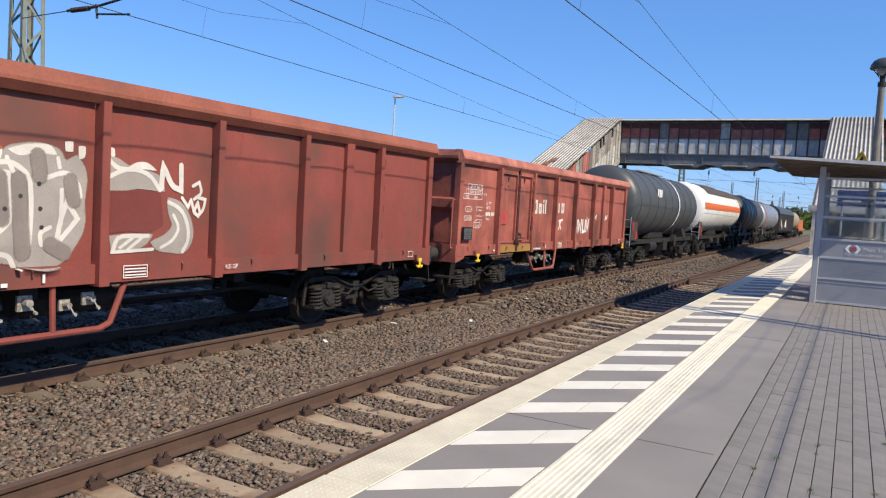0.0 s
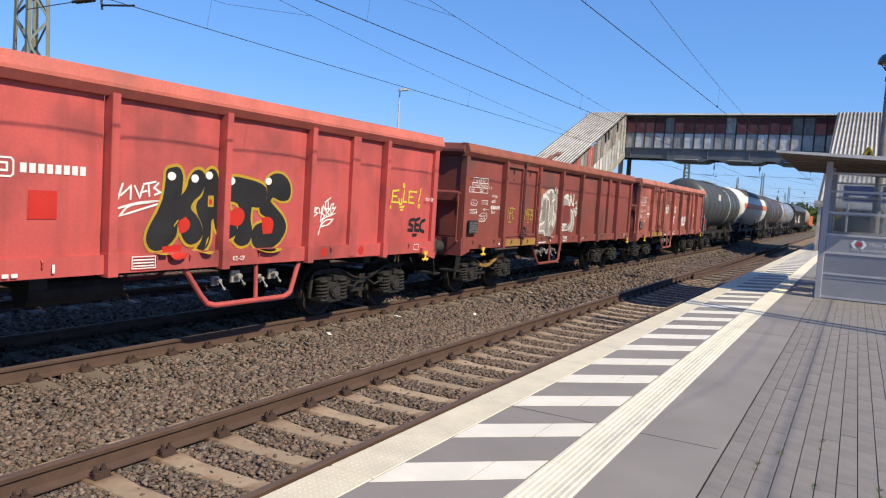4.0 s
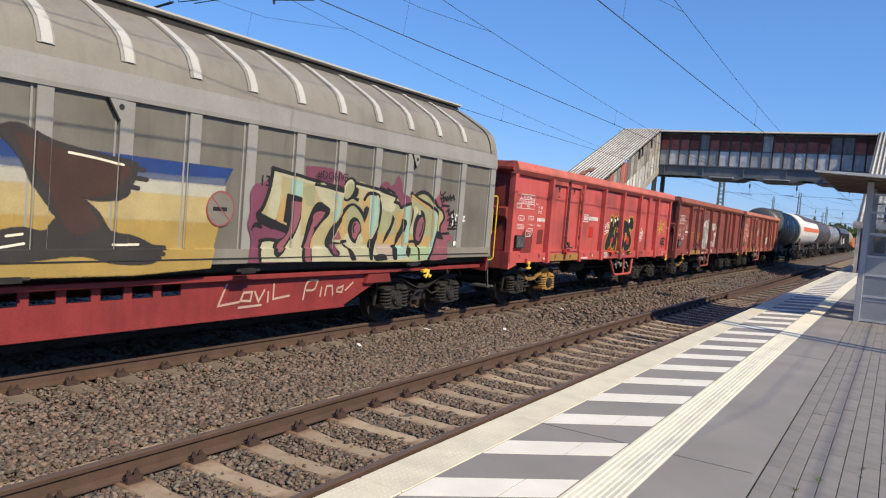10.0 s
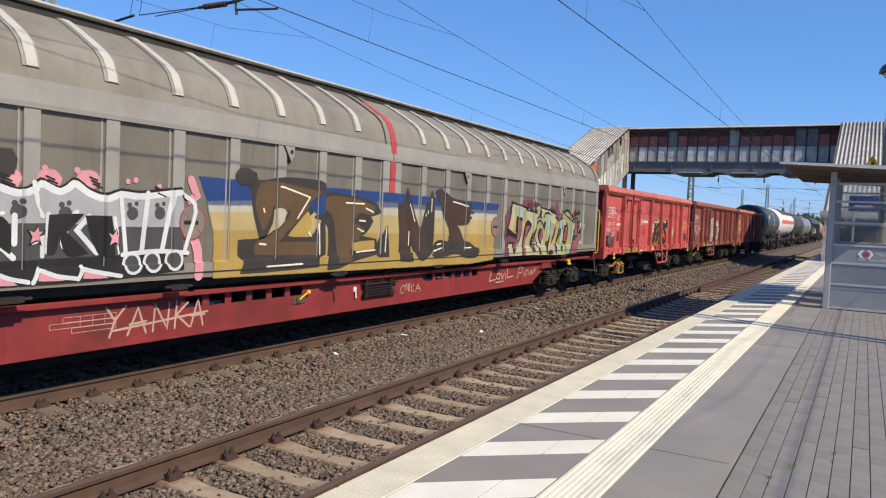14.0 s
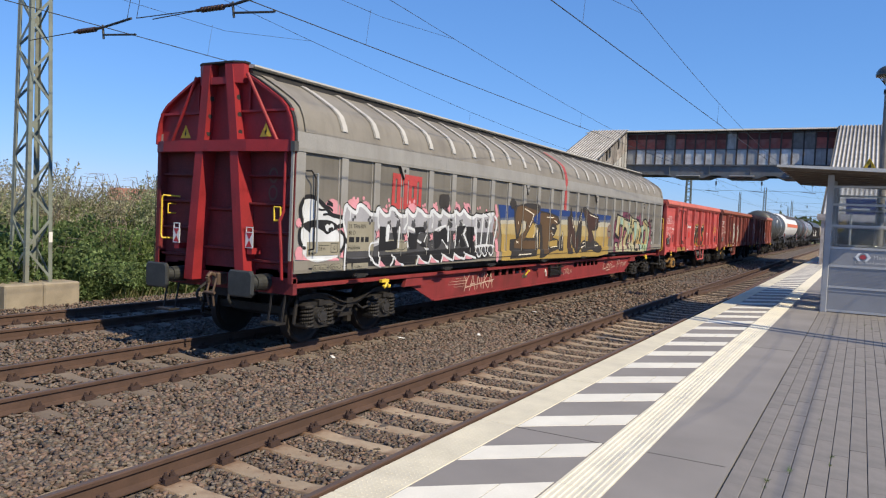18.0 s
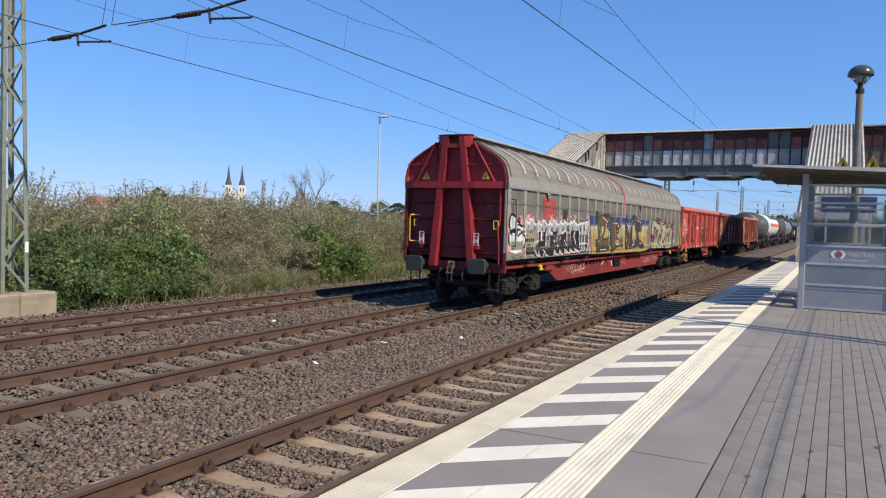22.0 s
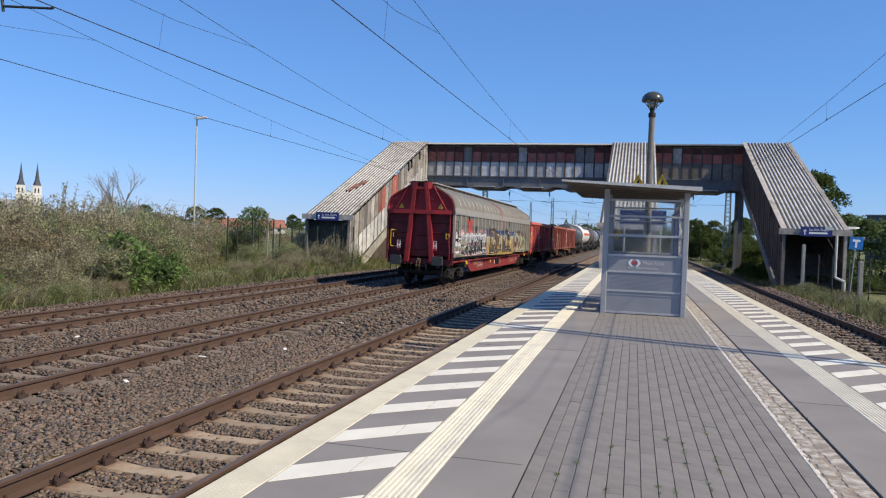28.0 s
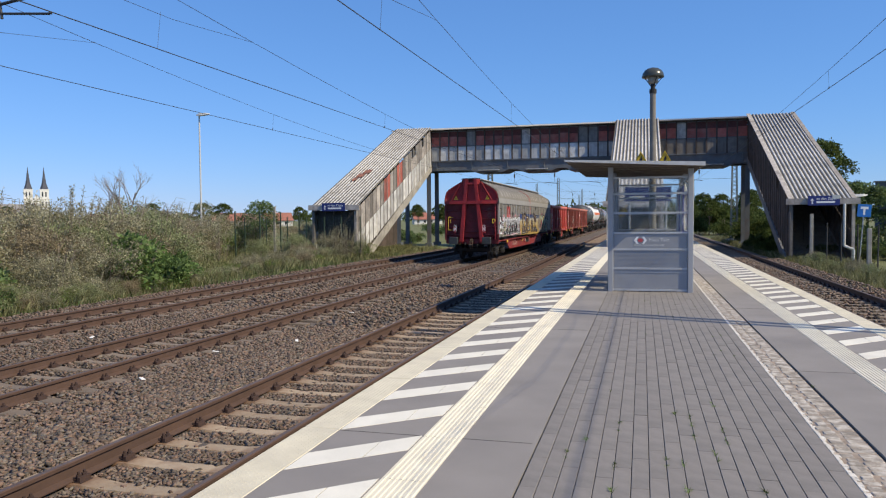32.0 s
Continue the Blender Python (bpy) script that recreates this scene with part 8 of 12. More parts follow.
    w.area([(12.63, 2.48), (12.99, 2.37), (13.46, 2.30), (13.82, 2.25), (13.58, 1.99), (13.25, 1.95), (13.40, 1.78), (13.51, 1.64), (13.27, 1.57), (13.02, 1.95), (12.82, 2.22)], V, 3, soft=0.04)
    # drips and brush ends
    for y, z, dy in ((13.88, 2.27, 0.14), (13.86, 2.17, 0.20), (13.80, 2.07, 0.16), (14.10, 1.42, 0.24), (14.16, 1.35, 0.15), (14.0, 1.30, 0.26), (12.50, 1.35, -0.12), (12.46, 1.44, -0.10)):
        w.stroke([(y, z), (y + dy, z - 0.015)], 0.03, K, 4, soft=0.012)
    for pts in ([(11.56, 2.26), (11.65, 2.11), (11.73, 1.96)], [(11.55, 1.77), (11.55, 1.53)], [(12.32, 2.38), (12.32, 2.15)], [(13.15, 2.36), (13.46, 2.33), (13.74, 2.29)], [(12.58, 1.52), (12.73, 1.54)], [(12.46, 1.40), (12.75, 1.45)], [(13.69, 1.44), (14.00, 1.44)], [(12.11, 2.11), (12.13, 2.06)], [(12.19, 2.16), (12.20, 2.11)]):
        w.stroke(pts, 0.018, W, 5, soft=0.004)
    w.put("graffiti", c, "brown letters on a blue and yellow field", PANELS)
    w = Wall(1.478, 0.08)
    w.disc(7.47, 2.49, 0.13, paint("soot", (0.045, 0.04, 0.038)), 0, sz=0.35)
    w.put("graffiti", c, "black sprayed blot", PANELS)

def graffiti_one(c):
    """Silver and black letters with white edges on a pink cloud, a white masked head beside them."""
    w = Wall(1.472, 0.010)
    K, W, P = paint("black", BLK), paint("white", WHT), paint("pink", PNK)
    S, D = paint("silver_fill", (0.33, 0.33, 0.355)), paint("dark_fill", (0.065, 0.065, 0.07))
    # masked head
    w.area([(0.59, 2.20), (0.66, 2.26), (0.76, 2.29), (0.89, 2.24), (0.97, 2.04), (0.77, 2.09)], P, 0, soft=0.03)
    w.area([(0.92, 1.89), (0.99, 2.00), (1.06, 1.93), (1.08, 1.76), (1.14, 1.57), (1.07, 1.40), (0.96, 1.42), (1.04, 1.62)], P, 0)
    w.disc(-0.05, 1.94, 0.03, P, 0, soft=0.04)
    w.disc(-0.02, 1.50, 0.06, P, 0, soft=0.04)
    w.area([(-0.10, 1.41), (-0.01, 1.48), (0.91, 1.48), (0.92, 1.37)], P, 0)
    w.area([(0.00, 2.18), (0.05, 2.26), (0.20, 2.30), (0.38, 2.26), (0.53, 2.16), (0.69, 2.12), (0.76, 2.07), (0.89, 2.04), (1.00, 2.01), (1.00, 1.93), (0.90, 1.90), (0.78, 1.95), (0.43, 1.96), (0.17, 1.93), (0.06, 1.92), (-0.02, 2.06)], W, 3)
    w.area([(0.00, 1.85), (0.07, 1.89), (0.16, 1.82), (0.25, 1.86), (0.39, 1.86), (0.55, 1.81), (0.66, 1.78), (0.82, 1.83), (0.94, 1.81), (1.02, 1.72), (1.01, 1.62), (0.93, 1.54), (0.37, 1.44), (0.12, 1.57), (0.02, 1.65), (-0.01, 1.76)], W, 3)
    w.area([(0.08, 1.56), (0.91, 1.58), (0.90, 1.45), (0.26, 1.42)], W, 3, soft=0.05)
    w.stroke([(0.07, 1.91), (-0.01, 2.05), (-0.01, 2.20), (0.06, 2.29), (0.20, 2.33), (0.38, 2.30), (0.54, 2.22), (0.65, 2.14), (0.76, 2.07), (0.89, 2.05), (1.00, 2.02), (1.02, 1.95), (0.92, 1.89)], 0.05, K, 5)
    w.area([(-0.02, 1.85), (0.14, 1.94), (0.43, 1.98), (0.78, 1.96), (0.93, 1.89), (0.83, 1.85), (0.71, 1.80), (0.65, 1.78), (0.55, 1.83), (0.39, 1.88), (0.26, 1.87), (0.24, 1.80), (0.16, 1.85), (0.06, 1.89)], K, 4)
    w.area([(0.60, 1.89), (0.64, 1.92), (0.70, 1.90), (0.74, 1.93), (0.80, 1.89), (0.78, 1.83), (0.70, 1.82), (0.63, 1.84)], W, 6)
    w.disc(0.71, 1.84, 0.028, K, 7)
    w.disc(0.76, 1.85, 0.028, K, 7)
    w.stroke([(-0.02, 1.85), (-0.03, 1.76), (0.00, 1.65), (0.07, 1.58), (0.14, 1.57)], 0.035, K, 5)
    w.stroke([(0.95, 1.82), (1.03, 1.75), (1.04, 1.62), (0.98, 1.51)], 0.035, K, 5)
    w.stroke([(0.42, 2.15), (0.50, 2.14), (0.59, 2.15)], 0.016, K, 5)
    w.stroke([(0.55, 2.07), (0.64, 2.08), (0.76, 2.06)], 0.02, K, 5)
    w.stroke([(0.63, 2.24), (0.69, 2.23), (0.75, 2.21)], 0.018, K, 5)
    w.stroke([(0.65, 2.28), (0.70, 2.26), (0.75, 2.24)], 0.018, K, 5)
    w.stroke([(0.59, 2.21), (0.66, 2.19), (0.76, 2.14)], 0.018, K, 5)
    # silver band with a waved upper edge
    # pink clouds between the crests, each with loose dots and black hatching
    for y, z, ry, rz in ((1.30, 2.25, 0.12, 0.05), (1.63, 2.21, 0.10, 0.06), (2.17, 2.12, 0.10, 0.05), (2.58, 2.12, 0.09, 0.04), (3.07, 2.23, 0.12, 0.06), (3.50, 2.17, 0.09, 0.05), (3.89, 2.24, 0.09, 0.06), (4.36, 2.28, 0.11, 0.06), (4.78, 2.29, 0.10, 0.06), (5.22, 2.31, 0.10, 0.06)):
        w.disc(y, z, ry, P, 0, soft=0.05, sz=rz / ry)
    for y, z, r in ((1.30, 2.34, 0.019), (1.41, 2.34, 0.014), (1.57, 2.36, 0.016), (1.64, 2.29, 0.014), (2.24, 2.25, 0.015), (2.31, 2.36, 0.015), (2.33, 2.27, 0.012), (2.99, 2.35, 0.014), (3.14, 2.37, 0.017), (3.45, 2.30, 0.014), (3.52, 2.32, 0.015), (3.85, 2.33, 0.015), (3.93, 2.36, 0.015), (4.28, 2.40, 0.015), (4.74, 2.40, 0.016), (4.85, 2.35, 0.013), (5.09, 2.40, 0.018), (5.21, 2.38, 0.014), (5.70, 2.32, 0.013), (5.80, 2.34, 0.015), (6.12, 2.29, 0.013), (6.61, 2.38, 0.018)):
        w.disc(y, z, r, P, 0, soft=0.02)
    for y, z in ((1.57, 2.27), (2.11, 2.17), (2.49, 2.16), (2.98, 2.20), (3.45, 2.19), (3.82, 2.28), (4.29, 2.32), (4.75, 2.32), (5.23, 2.34), (5.71, 2.23), (6.06, 2.28)):
        for k in range(3):
            w.stroke([(y + 0.02 * k, z - 0.035 * k), (y + 0.09 + 0.03 * k, z - 0.03 - 0.038 * k)], 0.008, K, 6, soft=0.005)
    w.stroke([(6.58, 2.39), (6.67, 2.21), (6.58, 2.14)], 0.100, P, 0, soft=0.006)
    w.stroke([(6.60, 1.76), (6.71, 1.52), (6.70, 1.23)], 0.123, P, 0, soft=0.006)
    w.area([(1.02, 2.15), (1.04, 2.22), (1.10, 2.23), (1.18, 2.19), (1.28, 2.14), (1.38, 2.13), (1.42, 2.23), (1.48, 2.25), (1.64, 2.19), (1.78, 2.11), (1.90, 2.10), (1.93, 2.20), (2.00, 2.21), (2.10, 2.15), (2.12, 1.82), (2.00, 1.61), (1.16, 1.69), (1.07, 1.87)], S, 2)
    w.area([(2.10, 2.15), (2.24, 2.09), (2.33, 2.11), (2.37, 2.21), (2.48, 2.21), (2.62, 2.13), (2.73, 2.10), (2.80, 2.11), (2.82, 2.19), (2.90, 2.21), (3.02, 2.14), (3.15, 2.11), (3.21, 2.16), (3.24, 2.24), (3.39, 2.20), (3.55, 2.12), (3.67, 2.13), (3.69, 1.82), (2.86, 1.80), (2.12, 1.82)], S, 2)
    w.area([(3.67, 2.13), (3.69, 2.20), (3.79, 2.23), (3.97, 2.16), (4.14, 2.13), (4.19, 2.23), (4.31, 2.18), (4.51, 2.14), (4.63, 2.19), (4.69, 2.24), (4.90, 2.17), (4.99, 2.21), (5.05, 2.26), (5.22, 2.17), (5.42, 2.12), (5.57, 2.17), (5.84, 2.16), (6.40, 2.23), (6.49, 1.83), (5.59, 1.83), (4.76, 1.86), (3.69, 1.82)], S, 2)
    w.area([(1.04, 1.62), (1.15, 1.89), (1.99, 1.85), (2.27, 1.89), (2.86, 1.80), (3.60, 1.89), (4.45, 1.83), (5.59, 1.87), (6.43, 1.86), (6.47, 1.32), (5.63, 1.26), (3.64, 1.25), (2.02, 1.25), (1.05, 1.31)], K, 1)
    w.area([(1.06, 1.54), (1.16, 1.62), (1.75, 1.72), (2.11, 1.83), (2.31, 1.79), (2.52, 1.90), (2.87, 1.76), (3.35, 1.89), (3.69, 1.81), (4.15, 1.92), (4.76, 1.83), (5.59, 1.89), (6.45, 1.84), (6.42, 1.55), (3.63, 1.49), (2.11, 1.44), (1.17, 1.42)], D, 1, soft=0.03)
    w.stroke([(1.02, 2.17), (1.04, 2.24), (1.10, 2.26), (1.18, 2.22), (1.28, 2.17), (1.38, 2.16), (1.42, 2.25), (1.48, 2.28), (1.63, 2.21), (1.78, 2.14), (1.90, 2.13), (1.92, 2.23), (1.99, 2.24), (2.10, 2.17), (2.24, 2.12), (2.33, 2.15), (2.37, 2.24), (2.48, 2.24), (2.62, 2.16), (2.73, 2.13), (2.80, 2.15), (2.82, 2.22), (2.90, 2.24), (3.02, 2.18), (3.15, 2.14), (3.20, 2.19), (3.24, 2.27), (3.39, 2.23), (3.55, 2.15), (3.67, 2.16), (3.69, 2.23), (3.78, 2.26), (3.97, 2.19), (4.14, 2.17), (4.19, 2.26), (4.31, 2.22), (4.51, 2.17), (4.62, 2.23), (4.68, 2.28), (4.89, 2.20), (4.99, 2.25), (5.05, 2.30), (5.22, 2.21), (5.41, 2.16), (5.57, 2.21), (5.83, 2.20), (6.40, 2.27)], 0.035, K, 4)
    w.stroke([(1.02, 2.15), (1.04, 2.22), (1.10, 2.23), (1.18, 2.19), (1.28, 2.14), (1.38, 2.13), (1.42, 2.23), (1.48, 2.25), (1.64, 2.19), (1.78, 2.11), (1.90, 2.10), (1.93, 2.20), (2.00, 2.21), (2.10, 2.15), (2.24, 2.09), (2.33, 2.11)], 0.045, W, 5)
    w.stroke([(2.33, 2.11), (2.37, 2.21), (2.48, 2.21), (2.62, 2.13), (2.73, 2.10), (2.80, 2.11), (2.82, 2.19), (2.90, 2.21), (3.02, 2.14), (3.15, 2.11), (3.21, 2.16), (3.24, 2.24), (3.39, 2.20), (3.55, 2.12), (3.67, 2.13), (3.69, 2.20)], 0.05, W, 5)
    w.stroke([(3.69, 2.20), (3.79, 2.23), (3.97, 2.16), (4.14, 2.13), (4.19, 2.23), (4.31, 2.18), (4.51, 2.14), (4.63, 2.19), (4.69, 2.24), (4.90, 2.17), (4.99, 2.21), (5.05, 2.26), (5.22, 2.17), (5.42, 2.12), (5.57, 2.17), (5.84, 2.16), (6.40, 2.23)], 0.055, W, 5)
    w.disc(2.33, 1.90, 0.065, D, 6)
    w.disc(2.31, 1.97, 0.022, D, 6)
    w.disc(2.36, 1.99, 0.018, D, 6)
    w.disc(2.63, 1.92, 0.065, D, 6)
    w.disc(2.60, 1.99, 0.022, D, 6)
    w.disc(2.66, 2.01, 0.018, D, 6)
    w.disc(3.13, 1.93, 0.065, D, 6)
    w.disc(3.10, 2.00, 0.022, D, 6)
    w.disc(3.16, 2.02, 0.018, D, 6)
    w.disc(3.55, 1.91, 0.065, D, 6)
    w.disc(3.52, 1.98, 0.022, D, 6)
    w.disc(3.58, 2.00, 0.018, D, 6)
    w.disc(4.09, 1.94, 0.065, D, 6)
    w.disc(4.06, 2.02, 0.022, D, 6)
    w.disc(4.13, 2.04, 0.018, D, 6)
    w.disc(4.47, 1.96, 0.065, D, 6)
    w.disc(4.44, 2.04, 0.022, D, 6)
    w.disc(4.51, 2.06, 0.018, D, 6)
    w.disc(4.96, 1.95, 0.065, D, 6)
    w.disc(4.92, 2.04, 0.022, D, 6)
    w.disc(5.00, 2.06, 0.018, D, 6)
    w.disc(5.76, 1.97, 0.065, D, 6)
    w.disc(5.72, 2.06, 0.022, D, 6)
    w.disc(5.81, 2.08, 0.018, D, 6)
    w.disc(6.13, 1.98, 0.065, D, 6)
    w.disc(6.09, 2.07, 0.022, D, 6)
    w.disc(6.18, 2.09, 0.018, D, 6)
    w.disc(1.72, 2.01, 0.02, D, 6)
    w.disc(1.76, 1.96, 0.02, D, 6)
    w.disc(1.81, 2.00, 0.02, D, 6)
    w.disc(1.76, 2.05, 0.02, D, 6)
    w.disc(1.29, 2.01, 0.02, D, 6)
    w.disc(1.34, 2.05, 0.02, D, 6)
    # white letter edges
    w.stroke([(1.01, 2.17), (0.99, 2.00), (1.02, 1.89), (1.09, 1.74)], 0.037, W, 5, soft=0.006)
    w.stroke([(1.08, 1.61), (1.06, 1.41), (1.06, 1.22)], 0.030, W, 5, soft=0.006)
    w.stroke([(1.22, 2.15), (1.21, 2.01)], 0.011, W, 5, soft=0.006)
    w.stroke([(1.95, 2.19), (1.94, 2.02), (1.95, 1.92)], 0.024, W, 5, soft=0.006)
    w.stroke([(1.99, 1.91), (1.99, 1.66)], 0.073, W, 5, soft=0.006)
    w.stroke([(1.97, 1.65), (1.80, 1.61), (1.78, 1.34)], 0.020, W, 5, soft=0.006)
    w.stroke([(2.31, 1.90), (2.29, 1.69)], 0.090, W, 5, soft=0.006)
    w.stroke([(2.67, 1.90), (2.65, 1.55)], 0.034, W, 5, soft=0.006)
    w.stroke([(2.35, 2.23), (2.36, 2.14)], 0.017, W, 5, soft=0.006)
    w.stroke([(2.84, 2.17), (2.86, 1.99), (2.77, 1.87)], 0.034, W, 5, soft=0.006)
    w.stroke([(2.79, 1.64), (2.93, 1.67), (2.97, 1.55)], 0.035, W, 5, soft=0.006)
    w.stroke([(2.92, 1.90), (3.06, 1.88), (3.33, 1.80)], 0.043, W, 5, soft=0.006)
    w.stroke([(2.93, 1.88), (2.96, 1.74)], 0.035, W, 5, soft=0.006)
    w.stroke([(3.25, 1.74), (3.17, 1.56)], 0.027, W, 5, soft=0.006)
    w.stroke([(3.25, 1.67), (3.40, 1.62), (3.62, 1.50)], 0.036, W, 5, soft=0.006)
    w.stroke([(3.61, 1.76), (3.52, 1.63)], 0.018, W, 5, soft=0.006)
    w.stroke([(3.72, 2.20), (3.78, 2.02), (3.74, 1.91)], 0.037, W, 5, soft=0.006)
    w.stroke([(3.68, 1.67), (3.80, 1.70), (3.81, 1.53)], 0.032, W, 5, soft=0.006)
    w.stroke([(3.92, 1.85), (4.11, 1.91), (4.33, 1.94)], 0.028, W, 5, soft=0.006)
    w.stroke([(4.11, 1.89), (4.06, 1.55)], 0.043, W, 5, soft=0.006)
    w.stroke([(4.13, 1.70), (4.27, 1.65), (4.43, 1.51)], 0.048, W, 5, soft=0.006)
    w.stroke([(4.44, 1.92), (4.44, 1.65)], 0.048, W, 5, soft=0.006)
    w.stroke([(4.61, 2.25), (4.66, 2.02), (4.72, 1.92)], 0.039, W, 5, soft=0.006)
    w.stroke([(4.60, 1.66), (4.72, 1.70), (4.72, 1.52)], 0.035, W, 5, soft=0.006)
    w.stroke([(4.78, 1.94), (4.77, 1.56)], 0.040, W, 5, soft=0.006)
    w.stroke([(4.97, 1.76), (4.93, 1.64), (5.01, 1.54)], 0.035, W, 5, soft=0.006)
    w.stroke([(5.09, 1.97), (4.97, 1.86)], 0.040, W, 5, soft=0.006)
    w.stroke([(5.23, 1.93), (5.09, 1.78), (5.32, 1.54)], 0.046, W, 5, soft=0.006)
    w.stroke([(5.51, 1.91), (5.58, 1.53)], 0.036, W, 5, soft=0.006)
    w.stroke([(5.61, 2.16), (5.68, 1.53)], 0.042, W, 5, soft=0.006)
    w.stroke([(5.96, 2.20), (5.89, 1.56)], 0.053, W, 5, soft=0.006)
    w.stroke([(6.31, 2.21), (6.17, 1.56)], 0.054, W, 5, soft=0.006)
    w.stroke([(6.46, 2.21), (6.64, 2.10), (6.50, 1.54)], 0.044, W, 5, soft=0.006)
    w.stroke([(5.64, 1.51), (6.08, 1.54), (6.55, 1.51)], 0.042, W, 5, soft=0.006)
    w.area([(2.06, 1.90), (2.23, 1.90), (2.23, 1.64), (2.52, 1.66), (2.42, 1.89), (2.59, 1.90), (2.60, 1.52), (2.06, 1.50)], K, 4, soft=0.008)
    w.area([(2.98, 1.81), (3.21, 1.76), (3.19, 1.90), (3.50, 1.89), (3.56, 1.81), (3.33, 1.80), (3.26, 1.51), (3.00, 1.51)], K, 4, soft=0.008)
    w.area([(3.38, 1.58), (3.62, 1.52), (3.49, 1.65)], K, 4, soft=0.008)
    w.area([(4.05, 1.82), (4.32, 1.90), (4.39, 1.82), (4.40, 1.55), (4.20, 1.70), (4.11, 1.55), (3.93, 1.50), (3.89, 1.84)], K, 4, soft=0.008)
    w.area([(4.79, 1.93), (5.17, 1.95), (4.97, 1.76), (5.22, 1.54), (4.99, 1.53), (4.90, 1.74), (4.84, 1.54), (4.77, 1.54)], K, 4, soft=0.008)
    w.area([(5.19, 1.93), (5.47, 1.93), (5.52, 1.51), (5.38, 1.51), (5.25, 1.74)], K, 4, soft=0.008)
    # pink stars between the letters
    for y, z in ((1.95, 1.78), (2.83, 1.72), (3.73, 1.73), (4.63, 1.73), (5.51, 1.70)):
        w.area([(y - 0.09, z + 0.06), (y - 0.02, z + 0.03), (y + 0.02, z + 0.10), (y + 0.04, z + 0.03), (y + 0.12, z + 0.05), (y + 0.05, z - 0.02), (y + 0.08, z - 0.10), (y + 0.01, z - 0.05), (y - 0.07, z - 0.10), (y - 0.04, z - 0.01)], K, 6, smooth=False)
        w.area([(y - 0.065, z + 0.045), (y - 0.015, z + 0.02), (y + 0.02, z + 0.075), (y + 0.03, z + 0.02), (y + 0.09, z + 0.035), (y + 0.035, z - 0.02), (y + 0.055, z - 0.07), (y + 0.01, z - 0.035), (y - 0.05, z - 0.07), (y - 0.025, z - 0.01)], P, 7, smooth=False)
    # wheels under the last letter
    for y, z in ((5.76, 1.41), (6.03, 1.42), (6.33, 1.43)):
        w.disc(y, z, 0.115, W, 6, sz=1.05)
        w.disc(y, z, 0.08, D, 7, sz=1.05)
    # white teeth with pink gums along the foot
    w.stroke([(1.79, 1.41), (1.85, 1.31), (2.06, 1.23)], 0.028, W, 5, soft=0.006)
    w.stroke([(2.04, 1.46), (2.01, 1.25), (2.02, 1.25)], 0.029, W, 5, soft=0.006)
    w.stroke([(2.45, 1.41), (2.43, 1.30), (2.37, 1.24)], 0.030, W, 5, soft=0.006)
    w.stroke([(2.47, 1.39), (2.57, 1.29), (2.78, 1.23)], 0.029, W, 5, soft=0.006)
    w.stroke([(3.28, 1.38), (3.26, 1.29), (3.22, 1.23)], 0.031, W, 5, soft=0.006)
    w.stroke([(3.30, 1.37), (3.42, 1.28), (3.61, 1.24)], 0.032, W, 5, soft=0.006)
    w.stroke([(3.73, 1.38), (3.70, 1.30), (3.66, 1.24)], 0.033, W, 5, soft=0.006)
    w.stroke([(3.74, 1.37), (3.86, 1.29), (4.03, 1.25)], 0.033, W, 5, soft=0.006)
    w.stroke([(4.20, 1.39), (4.17, 1.30), (4.14, 1.25)], 0.034, W, 5, soft=0.006)
    w.stroke([(4.22, 1.38), (4.36, 1.32), (4.56, 1.27)], 0.034, W, 5, soft=0.006)
    w.stroke([(4.66, 1.40), (4.64, 1.32), (4.61, 1.26)], 0.035, W, 5, soft=0.006)
    w.stroke([(4.69, 1.38), (4.84, 1.32), (5.07, 1.28)], 0.035, W, 5, soft=0.006)
    w.stroke([(5.14, 1.40), (5.12, 1.32), (5.09, 1.27)], 0.036, W, 5, soft=0.006)
    w.stroke([(5.16, 1.37), (5.34, 1.33), (5.60, 1.28)], 0.036, W, 5, soft=0.006)
    w.area([(2.03, 1.24), (2.05, 1.33), (2.14, 1.27), (2.21, 1.23)], P, 4, soft=0.008)
    w.area([(2.51, 1.24), (2.53, 1.33), (2.63, 1.27), (2.71, 1.23)], P, 4, soft=0.008)
    w.area([(3.29, 1.24), (3.32, 1.34), (3.42, 1.28), (3.52, 1.23)], P, 4, soft=0.008)
    w.area([(3.72, 1.25), (3.75, 1.35), (3.86, 1.29), (3.96, 1.24)], P, 4, soft=0.008)
    w.area([(4.19, 1.26), (4.22, 1.37), (4.34, 1.31), (4.45, 1.25)], P, 4, soft=0.008)
    w.area([(4.67, 1.28), (4.69, 1.39), (4.83, 1.32), (4.94, 1.27)], P, 4, soft=0.008)
    w.area([(5.15, 1.28), (5.18, 1.39), (5.32, 1.33), (5.44, 1.27)], P, 4, soft=0.008)
    w.put("graffiti", c, "silver and black letters on a pink cloud", PANELS)

    w = Wall(1.478, 0.03)
    B = paint("soot", (0.045, 0.04, 0.038))
    w.area([(4.09, 2.50), (4.14, 2.51), (4.39, 2.52), (4.42, 2.46), (4.40, 2.35), (4.32, 2.32), (4.13, 2.31), (4.09, 2.38)], B, 0, soft=0.05, smooth=False)
    w.stroke([(4.22, 2.32), (4.20, 2.08), (4.20, 1.91)], 0.03, B, 0, soft=0.025)
    w.stroke([(4.33, 2.32), (4.29, 2.10)], 0.02, B, 0, soft=0.02)
    w.put("graffiti", c, "black sprayed blot", PANELS)

